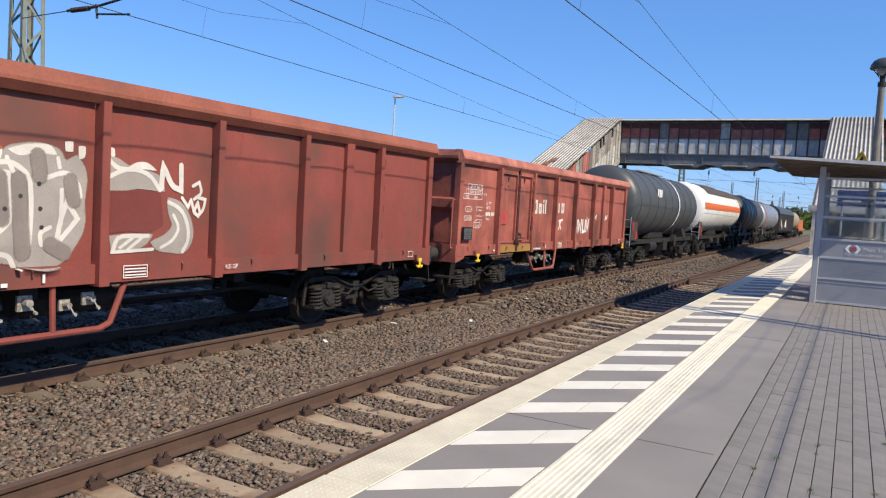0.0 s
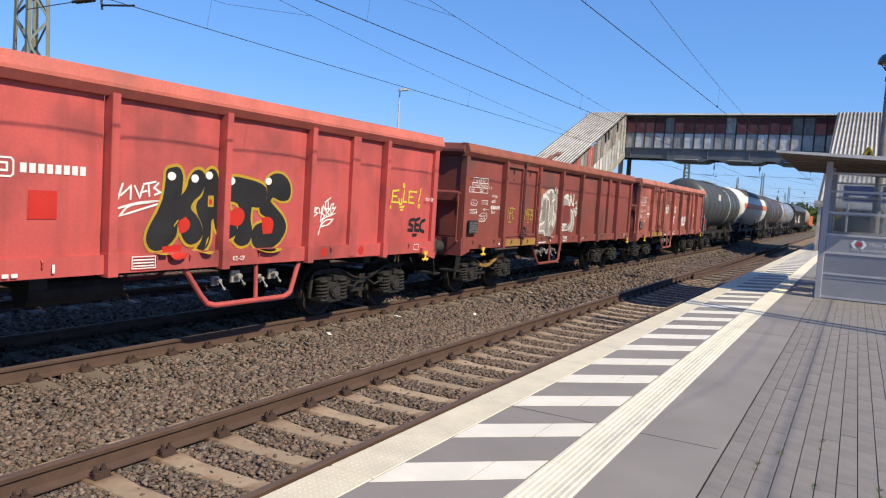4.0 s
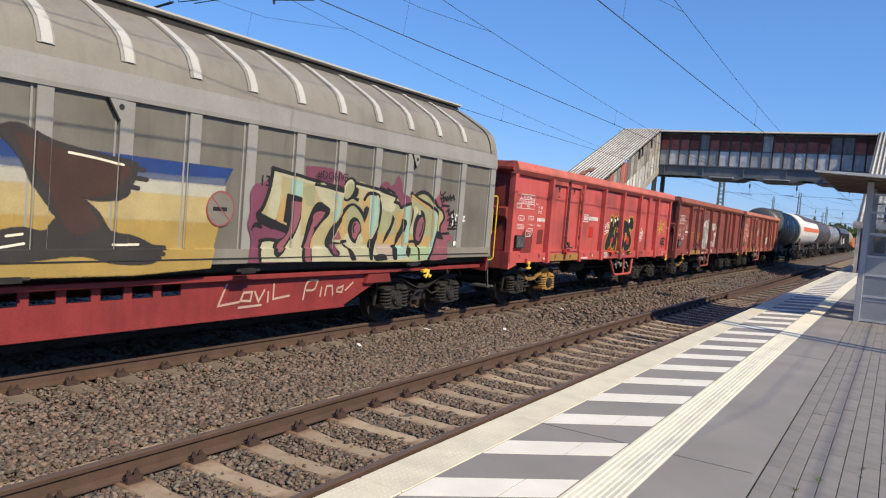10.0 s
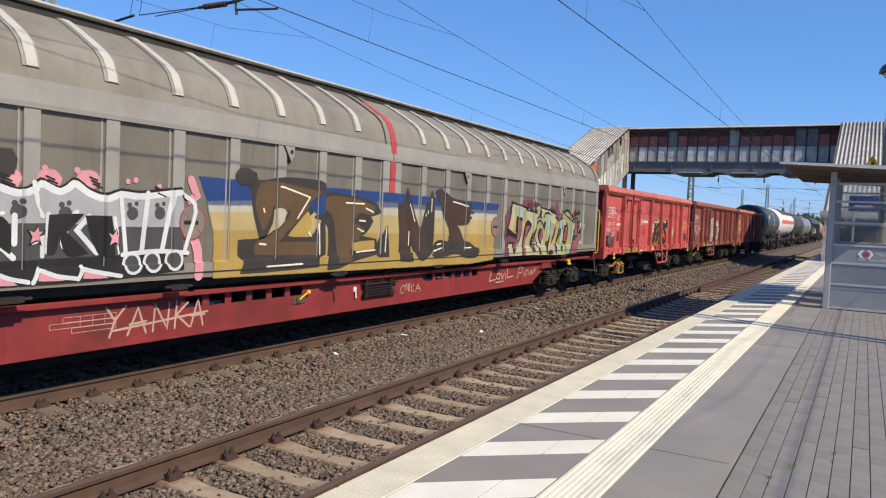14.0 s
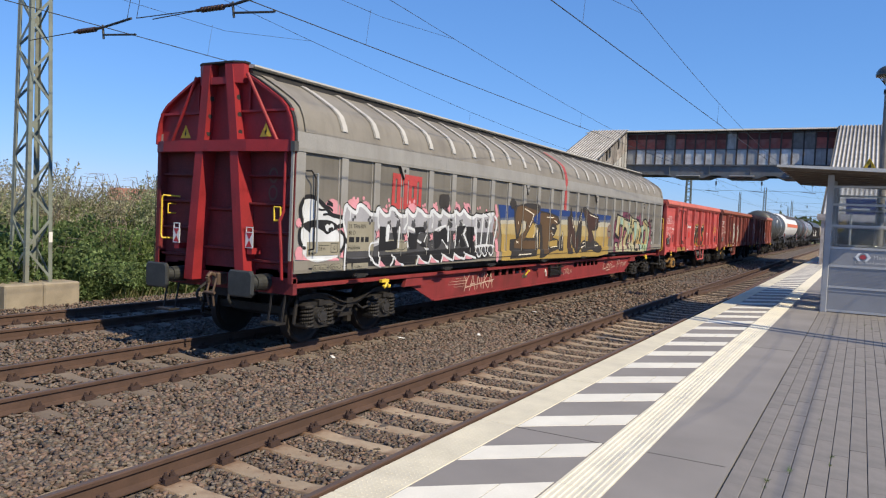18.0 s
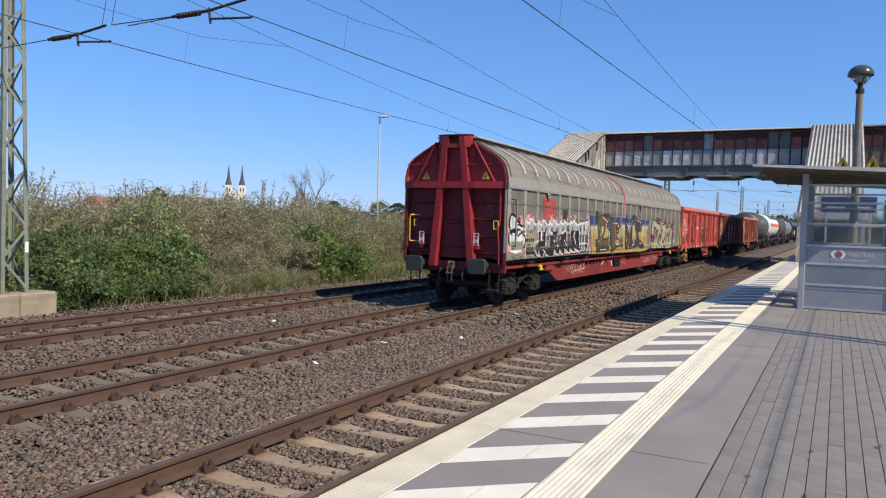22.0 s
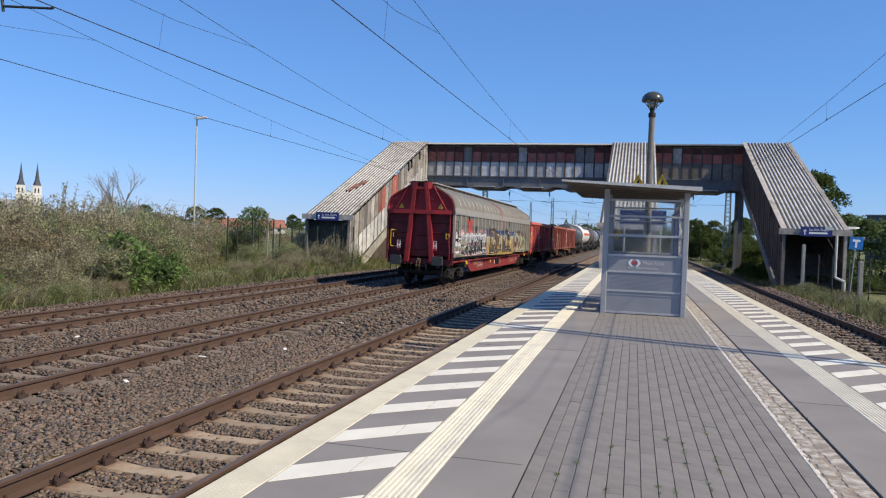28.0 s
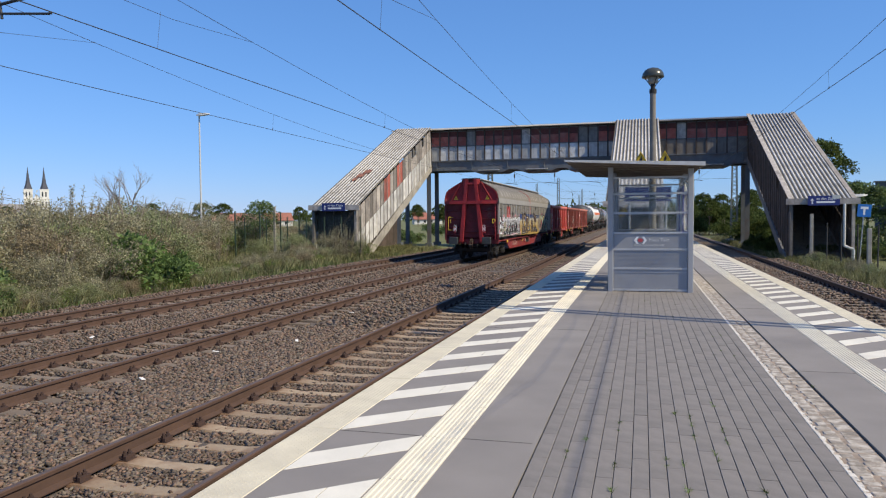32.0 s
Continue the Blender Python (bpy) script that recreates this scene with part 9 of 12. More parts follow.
def wagon_marks(c):
    x = 1.482
    w = Wall(x)
    plate = paint("beige_plate", (0.27, 0.25, 0.19))
    K = paint("black", BLK)
    R = use("db_red", (0.42, 0.055, 0.05), 0.6)
    for y0, y1, z0, z1 in ((0.18, 0.95, 1.45, 1.66), (1.15, 1.85, 1.5, 1.98), (2.25, 2.95, 1.47, 1.68), (0.28, 0.62, 1.22, 1.33), (0.66, 1.0, 1.22, 1.33), (1.12, 1.24, 1.22, 1.31), (1.28, 1.7, 1.22, 1.31), (3.2, 3.32, 1.24, 1.32)):
        w.rect(y0, y1, z0, z1, plate, 0)
    w.border(0.30, 0.60, 1.235, 1.315, 0.008, K, 1)
    w.stroke([(0.68, 1.275), (0.73, 1.235), (0.93, 1.235), (0.98, 1.275), (0.93, 1.315), (0.73, 1.315)], 0.008, K, 1, closed=True)
    w.border(0.74, 0.92, 1.49, 1.64, 0.01, K, 1)
    w.stroke([(2.3, 1.5), (2.3, 1.58), (2.45, 1.64), (2.9, 1.64), (2.9, 1.56), (2.75, 1.5)], 0.01, K, 1, closed=True)
    w.rect(0.45, 0.70, 1.60, 1.608, K, 1)
    for y0, y1 in ((1.2, 1.36), (1.38, 1.5), (1.52, 1.62), (1.64, 1.76)):
        w.rect(y0, y1 - 0.02, 1.645, 1.73, K, 1)
    # owner's square in red with two plain blocks
    o = Wall(1.4725, 0.02)
    for pts in ([(2.44, 2.27), (2.46, 2.79), (3.34, 2.78), (3.33, 2.27)],):
        o.stroke(pts, 0.06, R, 0, closed=True)
    for ya, yb in ((2.58, 2.82), (2.96, 3.20)):
        o.stroke([(ya + 0.03, 2.37), (ya + 0.03, 2.69), (yb - 0.03, 2.69), (yb - 0.03, 2.37)], 0.075, R, 0, closed=True)
    o.put("owner_mark", c, "red owner's square worn by sprayed paint", PANELS)
    for y in (6.60, 15.12):
        n = 24
        ring = lambda r: [(y + r * math.cos(a), 1.88 + r * math.sin(a)) for a in [2 * math.pi * i / n for i in range(n)]]
        w.disc(y, 1.88, 0.2, paint("mark_ground", (0.19, 0.17, 0.145)), 1, n=24)
        w.stroke(ring(0.21), 0.02, use("faded_ring_red", (0.26, 0.06, 0.06), 0.7), 2, closed=True)
        w.stroke([(y - 0.15, 2.02), (y + 0.15, 1.74)], 0.014, use("faded_ring_red", (0.26, 0.06, 0.06), 0.7), 3)
        w.rect(y - 0.12, y + 0.1, 1.85, 1.9, K, 2)
    w.put("wagon_mark", c, "black wagon data on beige plates", PANELS)
    for s, y, z, h in (("22.8 m", 0.40, 1.53, 0.075), ("16.5 m", 0.2, 1.465, 0.06), ("R = 60 m", 0.32, 1.25, 0.06), ("63.8 m²", 0.72, 1.25, 0.06), ("G1", 0.79, 1.535, 0.08), ("178.0 m³", 2.42, 1.53, 0.06), ("31 TEN-RIV", 1.18, 1.87, 0.095), ("80 D", 1.18, 1.765, 0.095), ("Habbiins", 1.18, 1.53, 0.095), ("⊢ 23.80 m ⊣", 1.3, 1.235, 0.055)):
        side_text(c, s, y, z, h, x + 0.003 - (0.036 if z > 1.385 else 0), paint("black", BLK))
    t = Wall(1.2225, 0.006)
    C = paint("cream_tag", (0.46, 0.31, 0.25))
    t.border(5.2, 5.75, 0.66, 0.72, 0.006, C)
    t.border(4.95, 5.75, 0.72, 0.78, 0.006, C)
    t.border(5.1, 5.75, 0.78, 0.84, 0.006, C)
    for y in (5.3, 5.45, 5.6):
        t.rect(y, y + 0.006, 0.72, 0.84, C)
    def scribble(y, z, w, h, strokes, thick=0.008):
        for st in strokes:
            t.stroke([(y + w * a, z + h * b) for a, b in st], thick, C, 1)
    scribble(5.62, 0.56, 1.4, 0.34, ([(0, 1), (0.08, 0.55), (0.18, 1.0)], [(0.08, 0.55), (0.03, 0)], [(0.2, 0), (0.3, 0.9), (0.38, 0)], [(0.22, 0.35), (0.38, 0.4)], [(0.45, 0), (0.47, 0.95), (0.6, 0.05), (0.62, 0.95)], [(0.68, 0), (0.7, 1)], [(0.82, 0.9), (0.7, 0.5), (0.84, 0)], [(0.86, 0), (0.94, 1), (1, 0)], [(0.86, 0.4), (1.02, 0.4)], [(0.05, 0.2), (1.05, 0.5)]), 0.016)
    for pts in ([(11.82, 0.75), (11.74, 0.76), (11.69, 0.68), (11.71, 0.62), (11.78, 0.64)], [(11.84, 0.65), (11.86, 0.79), (11.98, 0.64), (12.0, 0.79)], [(11.94, 0.80), (11.97, 0.66)], [(12.15, 0.75), (12.07, 0.73), (12.06, 0.65), (12.14, 0.64)], [(12.20, 0.63), (12.29, 0.76), (12.39, 0.63)], [(12.24, 0.68), (12.36, 0.68)]):
        t.stroke(pts, 0.007, C, 1)
    scribble(15.35, 0.6, 1.25, 0.3, ([(0.12, 1), (0.02, 0.1), (0.3, 0.2)], [(0.36, 0.6), (0.32, 0.25), (0.46, 0.2), (0.48, 0.6), (0.36, 0.6)], [(0.52, 0.6), (0.58, 0.15), (0.66, 0.65)], [(0.72, 0.55), (0.72, 0.1)], [(0.8, 0.9), (0.8, 0.2), (1.05, 0.3)], [(0.3, -0.05), (0.62, -0.02)]), 0.02)
    scribble(16.9, 0.62, 1.2, 0.28, ([(0.05, 0), (0.12, 0.9), (0.3, 0.95), (0.25, 0.5), (0.1, 0.45)], [(0.36, 0.1), (0.38, 0.55)], [(0.45, 0.1), (0.47, 0.6), (0.58, 0.6), (0.6, 0.1)], [(0.68, 0.4), (0.8, 0.55), (0.78, 0.2), (0.68, 0.25), (0.7, 0.5)], [(0.85, 0.3), (1.0, 0.7)]), 0.02)
    t.put("graffiti_tag", c, "cream scribbled tags")
    w = Wall(1.437, 0.005)
    for st in ([(20.62, 2.0), (20.66, 1.9), (20.72, 2.02), (20.66, 1.8)], [(20.76, 1.9), (20.78, 2.0), (20.84, 1.98), (20.85, 1.88)], [(20.9, 1.92), (20.96, 2.0), (20.98, 1.9), (21.0, 2.08)], [(21.02, 1.96), (21.1, 1.98), (21.04, 1.88), (21.12, 1.9)]):
        w.stroke(st, 0.018, white_paint, 1)
    w.put("graffiti_tag", c, "thin white handwritten tag")
    w = Wall(1.437, 0.005)
    for st in ([(20.0, 2.35), (20.12, 2.42), (20.2, 2.32), (20.34, 2.4)], [(20.05, 2.22), (20.18, 2.28), (20.26, 2.16), (20.28, 2.3)], [(20.12, 2.06), (20.26, 2.12), (20.16, 1.96), (20.28, 1.9)], [(20.14, 1.84), (20.24, 1.78), (20.3, 1.9)]):
        w.stroke(st, 0.022, paint("black", BLK), 1)
    w.put("graffiti_tag", c, "black scribbled tags")
    w = Wall(1.437)
    for k in range(3):
        w.rect(20.5, 20.9, 1.72 + k * 0.06, 1.75 + k * 0.06, K)
    w.rect(20.75, 20.86, 1.42, 1.50, white_paint, 1)
    w.put("wagon_mark", c, "small black bars and a white plate")

# ---- tank wagons and the distant end of the train ----
def tank(u, L, r, zc, shell, label, bands=(), rings=0, cap=None, half=None, name="tank_wagon"):
    c = car(name, label, u)
    y0, y1 = 0.7, L - 0.7
    n = 28
    def ring(y, k):
        return [(k * r * math.cos(2 * math.pi * i / n), y, zc + k * r * math.sin(2 * math.pi * i / n)) for i in range(n)]
    g = Geo()
    dome = [(0.0, 0.30), (0.04, 0.62), (0.14, 0.86), (0.28, 0.97), (0.42, 1.0)]
    g.loft([ring(y0 + d, k) for d, k in dome] + [ring(y1 - d, k) for d, k in reversed(dome)])
    o = part("barrel", g, shell, c, "cylindrical tank barrel", smooth=True)
    for i in range(rings):
        y = y0 + 0.6 + (y1 - y0 - 1.2) * i / max(1, rings - 1)
        g = Geo()
        g.loft([ring(y - 0.03, 1.004), ring(y - 0.03, 1.018), ring(y + 0.03, 1.018), ring(y + 0.03, 1.004)], caps=False)
        part("hoop", g, use("hoop_shadow_grey", (0.06, 0.062, 0.065), 0.6), c, smooth=True)
    for y, w, m in bands:
        g = Geo()
        g.loft([ring(y, 1.021), ring(y + w, 1.021)], caps=False)
        part("band", g, m, c, smooth=True)
    if cap:
        g = Geo()
        rr = [[(1.03 * r * math.cos(a), y, zc + 1.03 * r * math.sin(a)) for a in [radians(38 + 104 * i / 12) for i in range(13)]] for y in (y0 + 2.6, y1 - 0.5)]
        g.loft(rr, caps=False, close=False)
        part("sun_shield", g, cap, c, "dark sun shield over the barrel", smooth=True)
    if half:
        m, z0, z1 = half
        a0, a1 = math.asin((z0 - zc) / r), math.asin((z1 - zc) / r)
        for s in (1, -1):
            g = Geo()
            g.loft([[(s * 1.012 * r * math.cos(a), y, zc + 1.012 * r * math.sin(a)) for a in [a0 + (a1 - a0) * i / 5 for i in range(6)]] for y in (y0 + 0.4, y1 - 0.4)], caps=False, close=False)
            part("stripe", g, m, c, "orange stripe along the barrel", smooth=True)
    g = Geo()
    g.box(-0.25, 0.25, 0.0, L, 0.85, 1.08)
    for y in (2.2, L - 2.2):
        g.prism([(-1.1, 1.05), (1.1, 1.05), (0.9, zc - 0.55 * r), (-0.9, zc - 0.55 * r)], "y", y - 0.35, y + 0.35)
    for s in (-1, 1):
        g.box(s * 1.0 - 0.05, s * 1.0 + 0.05, 0.05, L - 0.05, 0.92, 1.1)
    g.tube((0.9, L * 0.32, 0.78), (0.9, L * 0.32 + 1.1, 0.78), 0.24, n=14)
    g.box(0.5, 1.1, L * 0.5, L * 0.5 + 0.8, 0.55, 1.0)
    g.prism([(L * 0.5 - 1.6, 1.1), (L * 0.5 + 1.4, 1.1), (L * 0.5 + 0.9, zc - 0.7 * r), (L * 0.5 - 1.2, zc - 0.7 * r)], "x", 0.45, 0.75)
    g.tube((0.95, L * 0.66, 0.95), (1.15, L * 0.66, 0.95), 0.3, n=14)
    g.tube((1.1, L * 0.62, 0.9), (1.1, L * 0.62, 2.0), 0.03, n=6)
    part("underframe", g, dark_steel, c, "dark underframe with air tank")
    g = Geo()
    g.box(-0.35, 0.35, L / 2 - 2.2, L / 2 + 2.2, zc + r + 0.02, zc + r + 0.07)
    g.tube((0, L / 2, zc + r - 0.05), (0, L / 2, zc + r + 0.14), 0.3, n=14)
    for y in (L / 2 - 2.2, L / 2 + 2.2):
        g.tube((0.3, y, zc + r), (0.3, y, zc + r + 0.07), 0.02, n=6)
    part("walkway", g, galv, c, "grating walkway on top")
    g = Geo()
    for s in (0.9, 1.3):
        g.tube((s, 0.35, 0.9), (s, 0.35, 2.0), 0.018, n=6)
    for k in range(4):
        g.tube((0.9, 0.35, 1.05 + 0.28 * k), (1.3, 0.35, 1.05 + 0.28 * k), 0.015, n=6)
    part("ladder", g, galv, c)
    g = Geo()
    g.box(1.15, 1.18, 1.0, 1.9, 1.1, 1.95)
    part("data_board", g, use("dark_data_board", (0.05, 0.035, 0.03), 0.7, vary=0.3), c, "dark data board")
    g = Geo()
    g.box(1.18, 1.19, 1.15, 1.3, 1.5, 1.85)
    g.box(1.18, 1.19, 1.62, 1.8, 1.15, 1.45)
    part("board_mark", g, use("spray_bright_red", (0.5, 0.03, 0.02), 0.6), c)
    g = Geo()
    g.box(-1.25, 1.25, 0.0, 0.12, 0.85, 1.18)
    g.box(-1.25, 1.25, L - 0.12, L, 0.85, 1.18)
    part("headstock", g, dark_steel, c)
    buffers(c, 0.0, -1)
    buffers(c, L, 1)
    bogie(c, 2.2)
    bogie(c, L - 2.2)
    return c

def boxcar(u, L, col, label, roof, marks=True):
    c = car("van_wagon", label, u)
    g = Geo()
    g.box(-1.38, 1.38, 0, L, 1.1, 3.1)
    part("body", g, col, c)
    g = Geo()
    out = [(1.44, 3.1), (1.3, 3.5), (0.9, 3.85), (0.4, 4.02), (-0.4, 4.02), (-0.9, 3.85), (-1.3, 3.5), (-1.44, 3.1)]
    g.prism(out, "y", -0.05, L + 0.05)
    part("roof", g, roof, c)
    for i in range(int(L / 1.1) + 1):
        y = min(L - 0.05, 0.05 + i * 1.1)
        g = Geo()
        for s in (-1, 1):
            g.box(*sorted((s * 1.38, s * 1.43)), y - 0.05, y + 0.05, 1.1, 3.1)
        part("rib", g, col, c)
    g = Geo()
    g.box(-1.2, 1.2, 0, L, 0.9, 1.1)
    part("underframe", g, dark_steel, c)
    if marks:
        w = Wall(1.432)
        for i, (y, z, a, b) in enumerate(((2.2, 1.6, 0.7, 1.0), (3.4, 1.4, 0.8, 0.5), (7.5, 1.5, 1.4, 1.1), (9.4, 1.4, 0.4, 1.3))):
            if y + a < L:
                w.area([(y, z), (y + a, z + 0.1), (y + a * 0.8, z + b), (y + a * 0.5, z + b * 0.6), (y + 0.1, z + b * 0.9)], white_paint)
        w.put("graffiti", c, "white sprayed marks")
    buffers(c, 0.0, -1, coupler=False)
    buffers(c, L, 1, coupler=False)
    bogie(c, 2.0)
    bogie(c, L - 2.0)
    return c

def motions():
    for c, u in CARS:
        walk(c, [(t, pose(T2, s + u, RAIL)) for t, s in RIDE])
    times, place = [p[0] for p in RIDE], [p[1] for p in RIDE]
    turn = [(0.16 * k, -math.degrees(float(np.interp(0.16 * k, times, place)) / 0.46)) for k in range(201)]
    for w, at in AXLES:
        walk(w, [(t, pose(*at, a)) for t, a in turn])

def train():
    habbins()
    eaos(23.26, wagon_red, "bright red open wagon with black bubble graffiti", "red", rim_red)
    eaos(37.30, wagon_brown, "brown-red open wagon with silver graffiti", "brown", rim_brown)
    eaos(51.34, wagon_rust, "rusty orange-red open wagon with worn white lettering", "rust", rim_faded)
    grey = mat("grey_tank_paint", (0.062, 0.068, 0.072), 0.45, vary=0.08, scale=1.5, dark=(0.06, 0.06, 0.06), dirt=0.4, streak=0.3)
    whitep = mat("white_tank_paint", (0.70, 0.70, 0.70), 0.45, vary=0.06, scale=1.5, dark=(0.4, 0.38, 0.35), dirt=0.3)
    darkg = mat("dark_tank_paint", (0.055, 0.058, 0.062), 0.5, vary=0.12, scale=1.5, dark=(0.03, 0.03, 0.03), dirt=0.4)
    silver = mat("silver_tank_jacket", (0.42, 0.45, 0.49), 0.35, 0.5, vary=0.08)
    orange = use("orange_stripe", (0.62, 0.13, 0.02), 0.5, vary=0.05)
    capm = mat("brown_sun_shield", (0.07, 0.055, 0.05), 0.7, vary=0.1)
    t1 = tank(65.0, 14.0, 1.40, 2.55, grey, "dark grey four-axle tank wagon with white band", bands=((8.3, 0.2, whitep),), rings=9)
    w = Wall(1.36)
    for k in range(3):
        w.rect(4.1 + k * 0.3, 4.32 + k * 0.3, 2.75, 3.2, white_paint)
    w.put("owner_mark", t1, "white owner mark on the barrel")
    tank(79.2, 16.4, 1.42, 2.65, whitep, "white gas tank wagon with orange stripe and brown shield", cap=capm, half=(orange, 2.62, 2.98))
    tank(95.8, 15.8, 1.42, 2.6, darkg, "dark grey tank wagon with pale hoops", rings=9, bands=((4.0, 0.25, silver), (6.0, 0.2, silver), (9.5, 0.3, orange)))
    tank(111.8, 15.6, 1.40, 2.55, silver, "silver jacketed tank wagon with steel hoops", rings=9, bands=((1.5, 0.4, orange),))
    boxcar(127.8, 22.5, mat("dark_van_paint", (0.05, 0.045, 0.045), 0.7, vary=0.2), "dark covered van wagon with white sprayed marks", darkg)
    tank(151.0, 14.0, 1.35, 2.5, mat("beige_tank_paint", (0.30, 0.24, 0.17), 0.6, vary=0.15), "dusty beige tank wagon at the far end")
    eaos_far(165.4, mat("orange_car_paint", (0.45, 0.12, 0.03), 0.6, vary=0.15))

def eaos_far(u, m):
    c = car("flat_wagon", "low orange-brown loaded flat wagon far off", u)
    g = Geo()
    g.box(-1.3, 1.3, 0, 14, 1.0, 1.3)
    part("deck", g, m, c)
    g = Geo()
    g.box(-1.1, 1.1, 1, 13, 1.3, 2.7)
    part("load", g, m, c)
    bogie(c, 2.0)
    bogie(c, 12.0)

# ---- plants ----
def leaf_mat(name, color, tint, back=0.35):
    """Leaves: diffuse with light coming through, each leaf of its own tone."""
    m = bpy.data.materials.new(name)
    m.use_nodes = True
    N, L = m.node_tree.nodes, m.node_tree.links
    out = N["Material Output"]
    N.remove(N["Principled BSDF"])
    geo = N.new("ShaderNodeNewGeometry")
    mix = N.new("ShaderNodeMix")
    mix.data_type = "RGBA"
    mix.inputs["A"].default_value, mix.inputs["B"].default_value = (*color, 1), (*tint, 1)
    L.new(geo.outputs["Random Per Island"], mix.inputs["Factor"])
    co = N.new("ShaderNodeTexCoord")
    no = N.new("ShaderNodeTexNoise")
    no.inputs["Scale"].default_value = 1.6
    L.new(co.outputs["Object"], no.inputs["Vector"])
    r = N.new("ShaderNodeMapRange")
    r.inputs["From Min"].default_value, r.inputs["From Max"].default_value = 0.3, 0.7
    r.inputs["To Min"].default_value, r.inputs["To Max"].default_value = 0.42, 1.5
    L.new(no.outputs["Fac"], r.inputs["Value"])
    mu = N.new("ShaderNodeVectorMath")
    mu.operation = "SCALE"
    L.new(mix.outputs["Result"], mu.inputs[0])
    L.new(r.outputs[0], mu.inputs["Scale"])
    d, t, s = N.new("ShaderNodeBsdfDiffuse"), N.new("ShaderNodeBsdfTranslucent"), N.new("ShaderNodeMixShader")
    L.new(mu.outputs[0], d.inputs["Color"])
    L.new(mu.outputs[0], t.inputs["Color"])
    s.inputs["Fac"].default_value = back
    L.new(d.outputs[0], s.inputs[1])
    L.new(t.outputs[0], s.inputs[2])
    L.new(s.outputs[0], out.inputs["Surface"])
    return m

leaf_olive = leaf_mat("olive_leaves", (0.124, 0.160, 0.062), (0.41, 0.425, 0.25))
leaf_brown = leaf_mat("brown_dry_leaves", (0.16, 0.128, 0.08), (0.44, 0.375, 0.25))
leaf_sage = leaf_mat("sage_leaves", (0.17, 0.17, 0.092), (0.48, 0.45, 0.31))
leaf_fresh = leaf_mat("fresh_green_leaves", (0.085, 0.14, 0.035), (0.25, 0.31, 0.11))
leaf_green = leaf_mat("green_leaves", (0.07, 0.120, 0.042), (0.21, 0.27, 0.12))
leaf_elder = leaf_mat("elder_leaves", (0.075, 0.135, 0.042), (0.23, 0.32, 0.12))
leaf_dark = leaf_mat("dark_tree_leaves", (0.045, 0.072, 0.022), (0.13, 0.16, 0.055))
leaf_dry = leaf_mat("dry_grass_blades", (0.11, 0.125, 0.05), (0.31, 0.29, 0.16))
bark = mat("bark", (0.12, 0.10, 0.08), 0.95, vary=0.25, scale=6, fine=40)
twig_mat = mat("dry_twig", (0.20, 0.165, 0.125), 0.95, vary=0.2)

def leaf_cloud(rs, centers, n, size, shape=1.8, hang=0.0):
    """n leaves on the skins of some uneven balls (centre, radii), as small folded blades. Numpy arrays of vertices and faces."""
    cs = np.array([c[0] for c in centers]); rr = np.array([c[1] for c in centers])
    w = np.array([r[0] * r[2] for r in rr])
    pick = rs.choice(len(cs), n, p=w / w.sum())
    d = rs.normal(size=(n, 3))
    d /= np.linalg.norm(d, axis=1, keepdims=True)
    low = d[:, 2] < -0.35
    d[low, 2] *= -1
    lump = 1 + 0.16 * np.sin(d[:, 0] * 5 + pick) * np.sin(d[:, 1] * 6 + pick * 2) + 0.12 * np.sin(d[:, 2] * 9 + d[:, 0] * 7)
    depth = 1 - np.abs(rs.normal(size=n)) * 0.22
    p = cs[pick] + d * rr[pick] * (lump * depth)[:, None]
    a = rs.normal(size=(n, 3)) + d * 0.7 + np.array([0, 0, -hang])
    a /= np.linalg.norm(a, axis=1, keepdims=True)
    b = np.cross(a, rs.normal(size=(n, 3)))
    b /= np.linalg.norm(b, axis=1, keepdims=True)
    s = size * rs.uniform(0.6, 1.35, size=n)[:, None]
    v = np.stack([p, p + a * s * 0.5 + b * s * 0.5 / shape, p + a * s, p + a * s * 0.5 - b * s * 0.5 / shape], 1).reshape(-1, 3)
    v[:, 2] = np.maximum(v[:, 2], 0.0)
    return v

def quads_mesh(name, v, material):
    me = bpy.data.meshes.new(name)
    n = len(v) // 4
    me.vertices.add(len(v))
    me.vertices.foreach_set("co", v.astype(np.float32).ravel())
    me.loops.add(4 * n)
    me.loops.foreach_set("vertex_index", np.arange(4 * n, dtype=np.int32))
    me.polygons.add(n)
    me.polygons.foreach_set("loop_start", np.arange(0, 4 * n, 4, dtype=np.int32))
    me.update(calc_edges=True)
    me.materials.append(material)
    return me

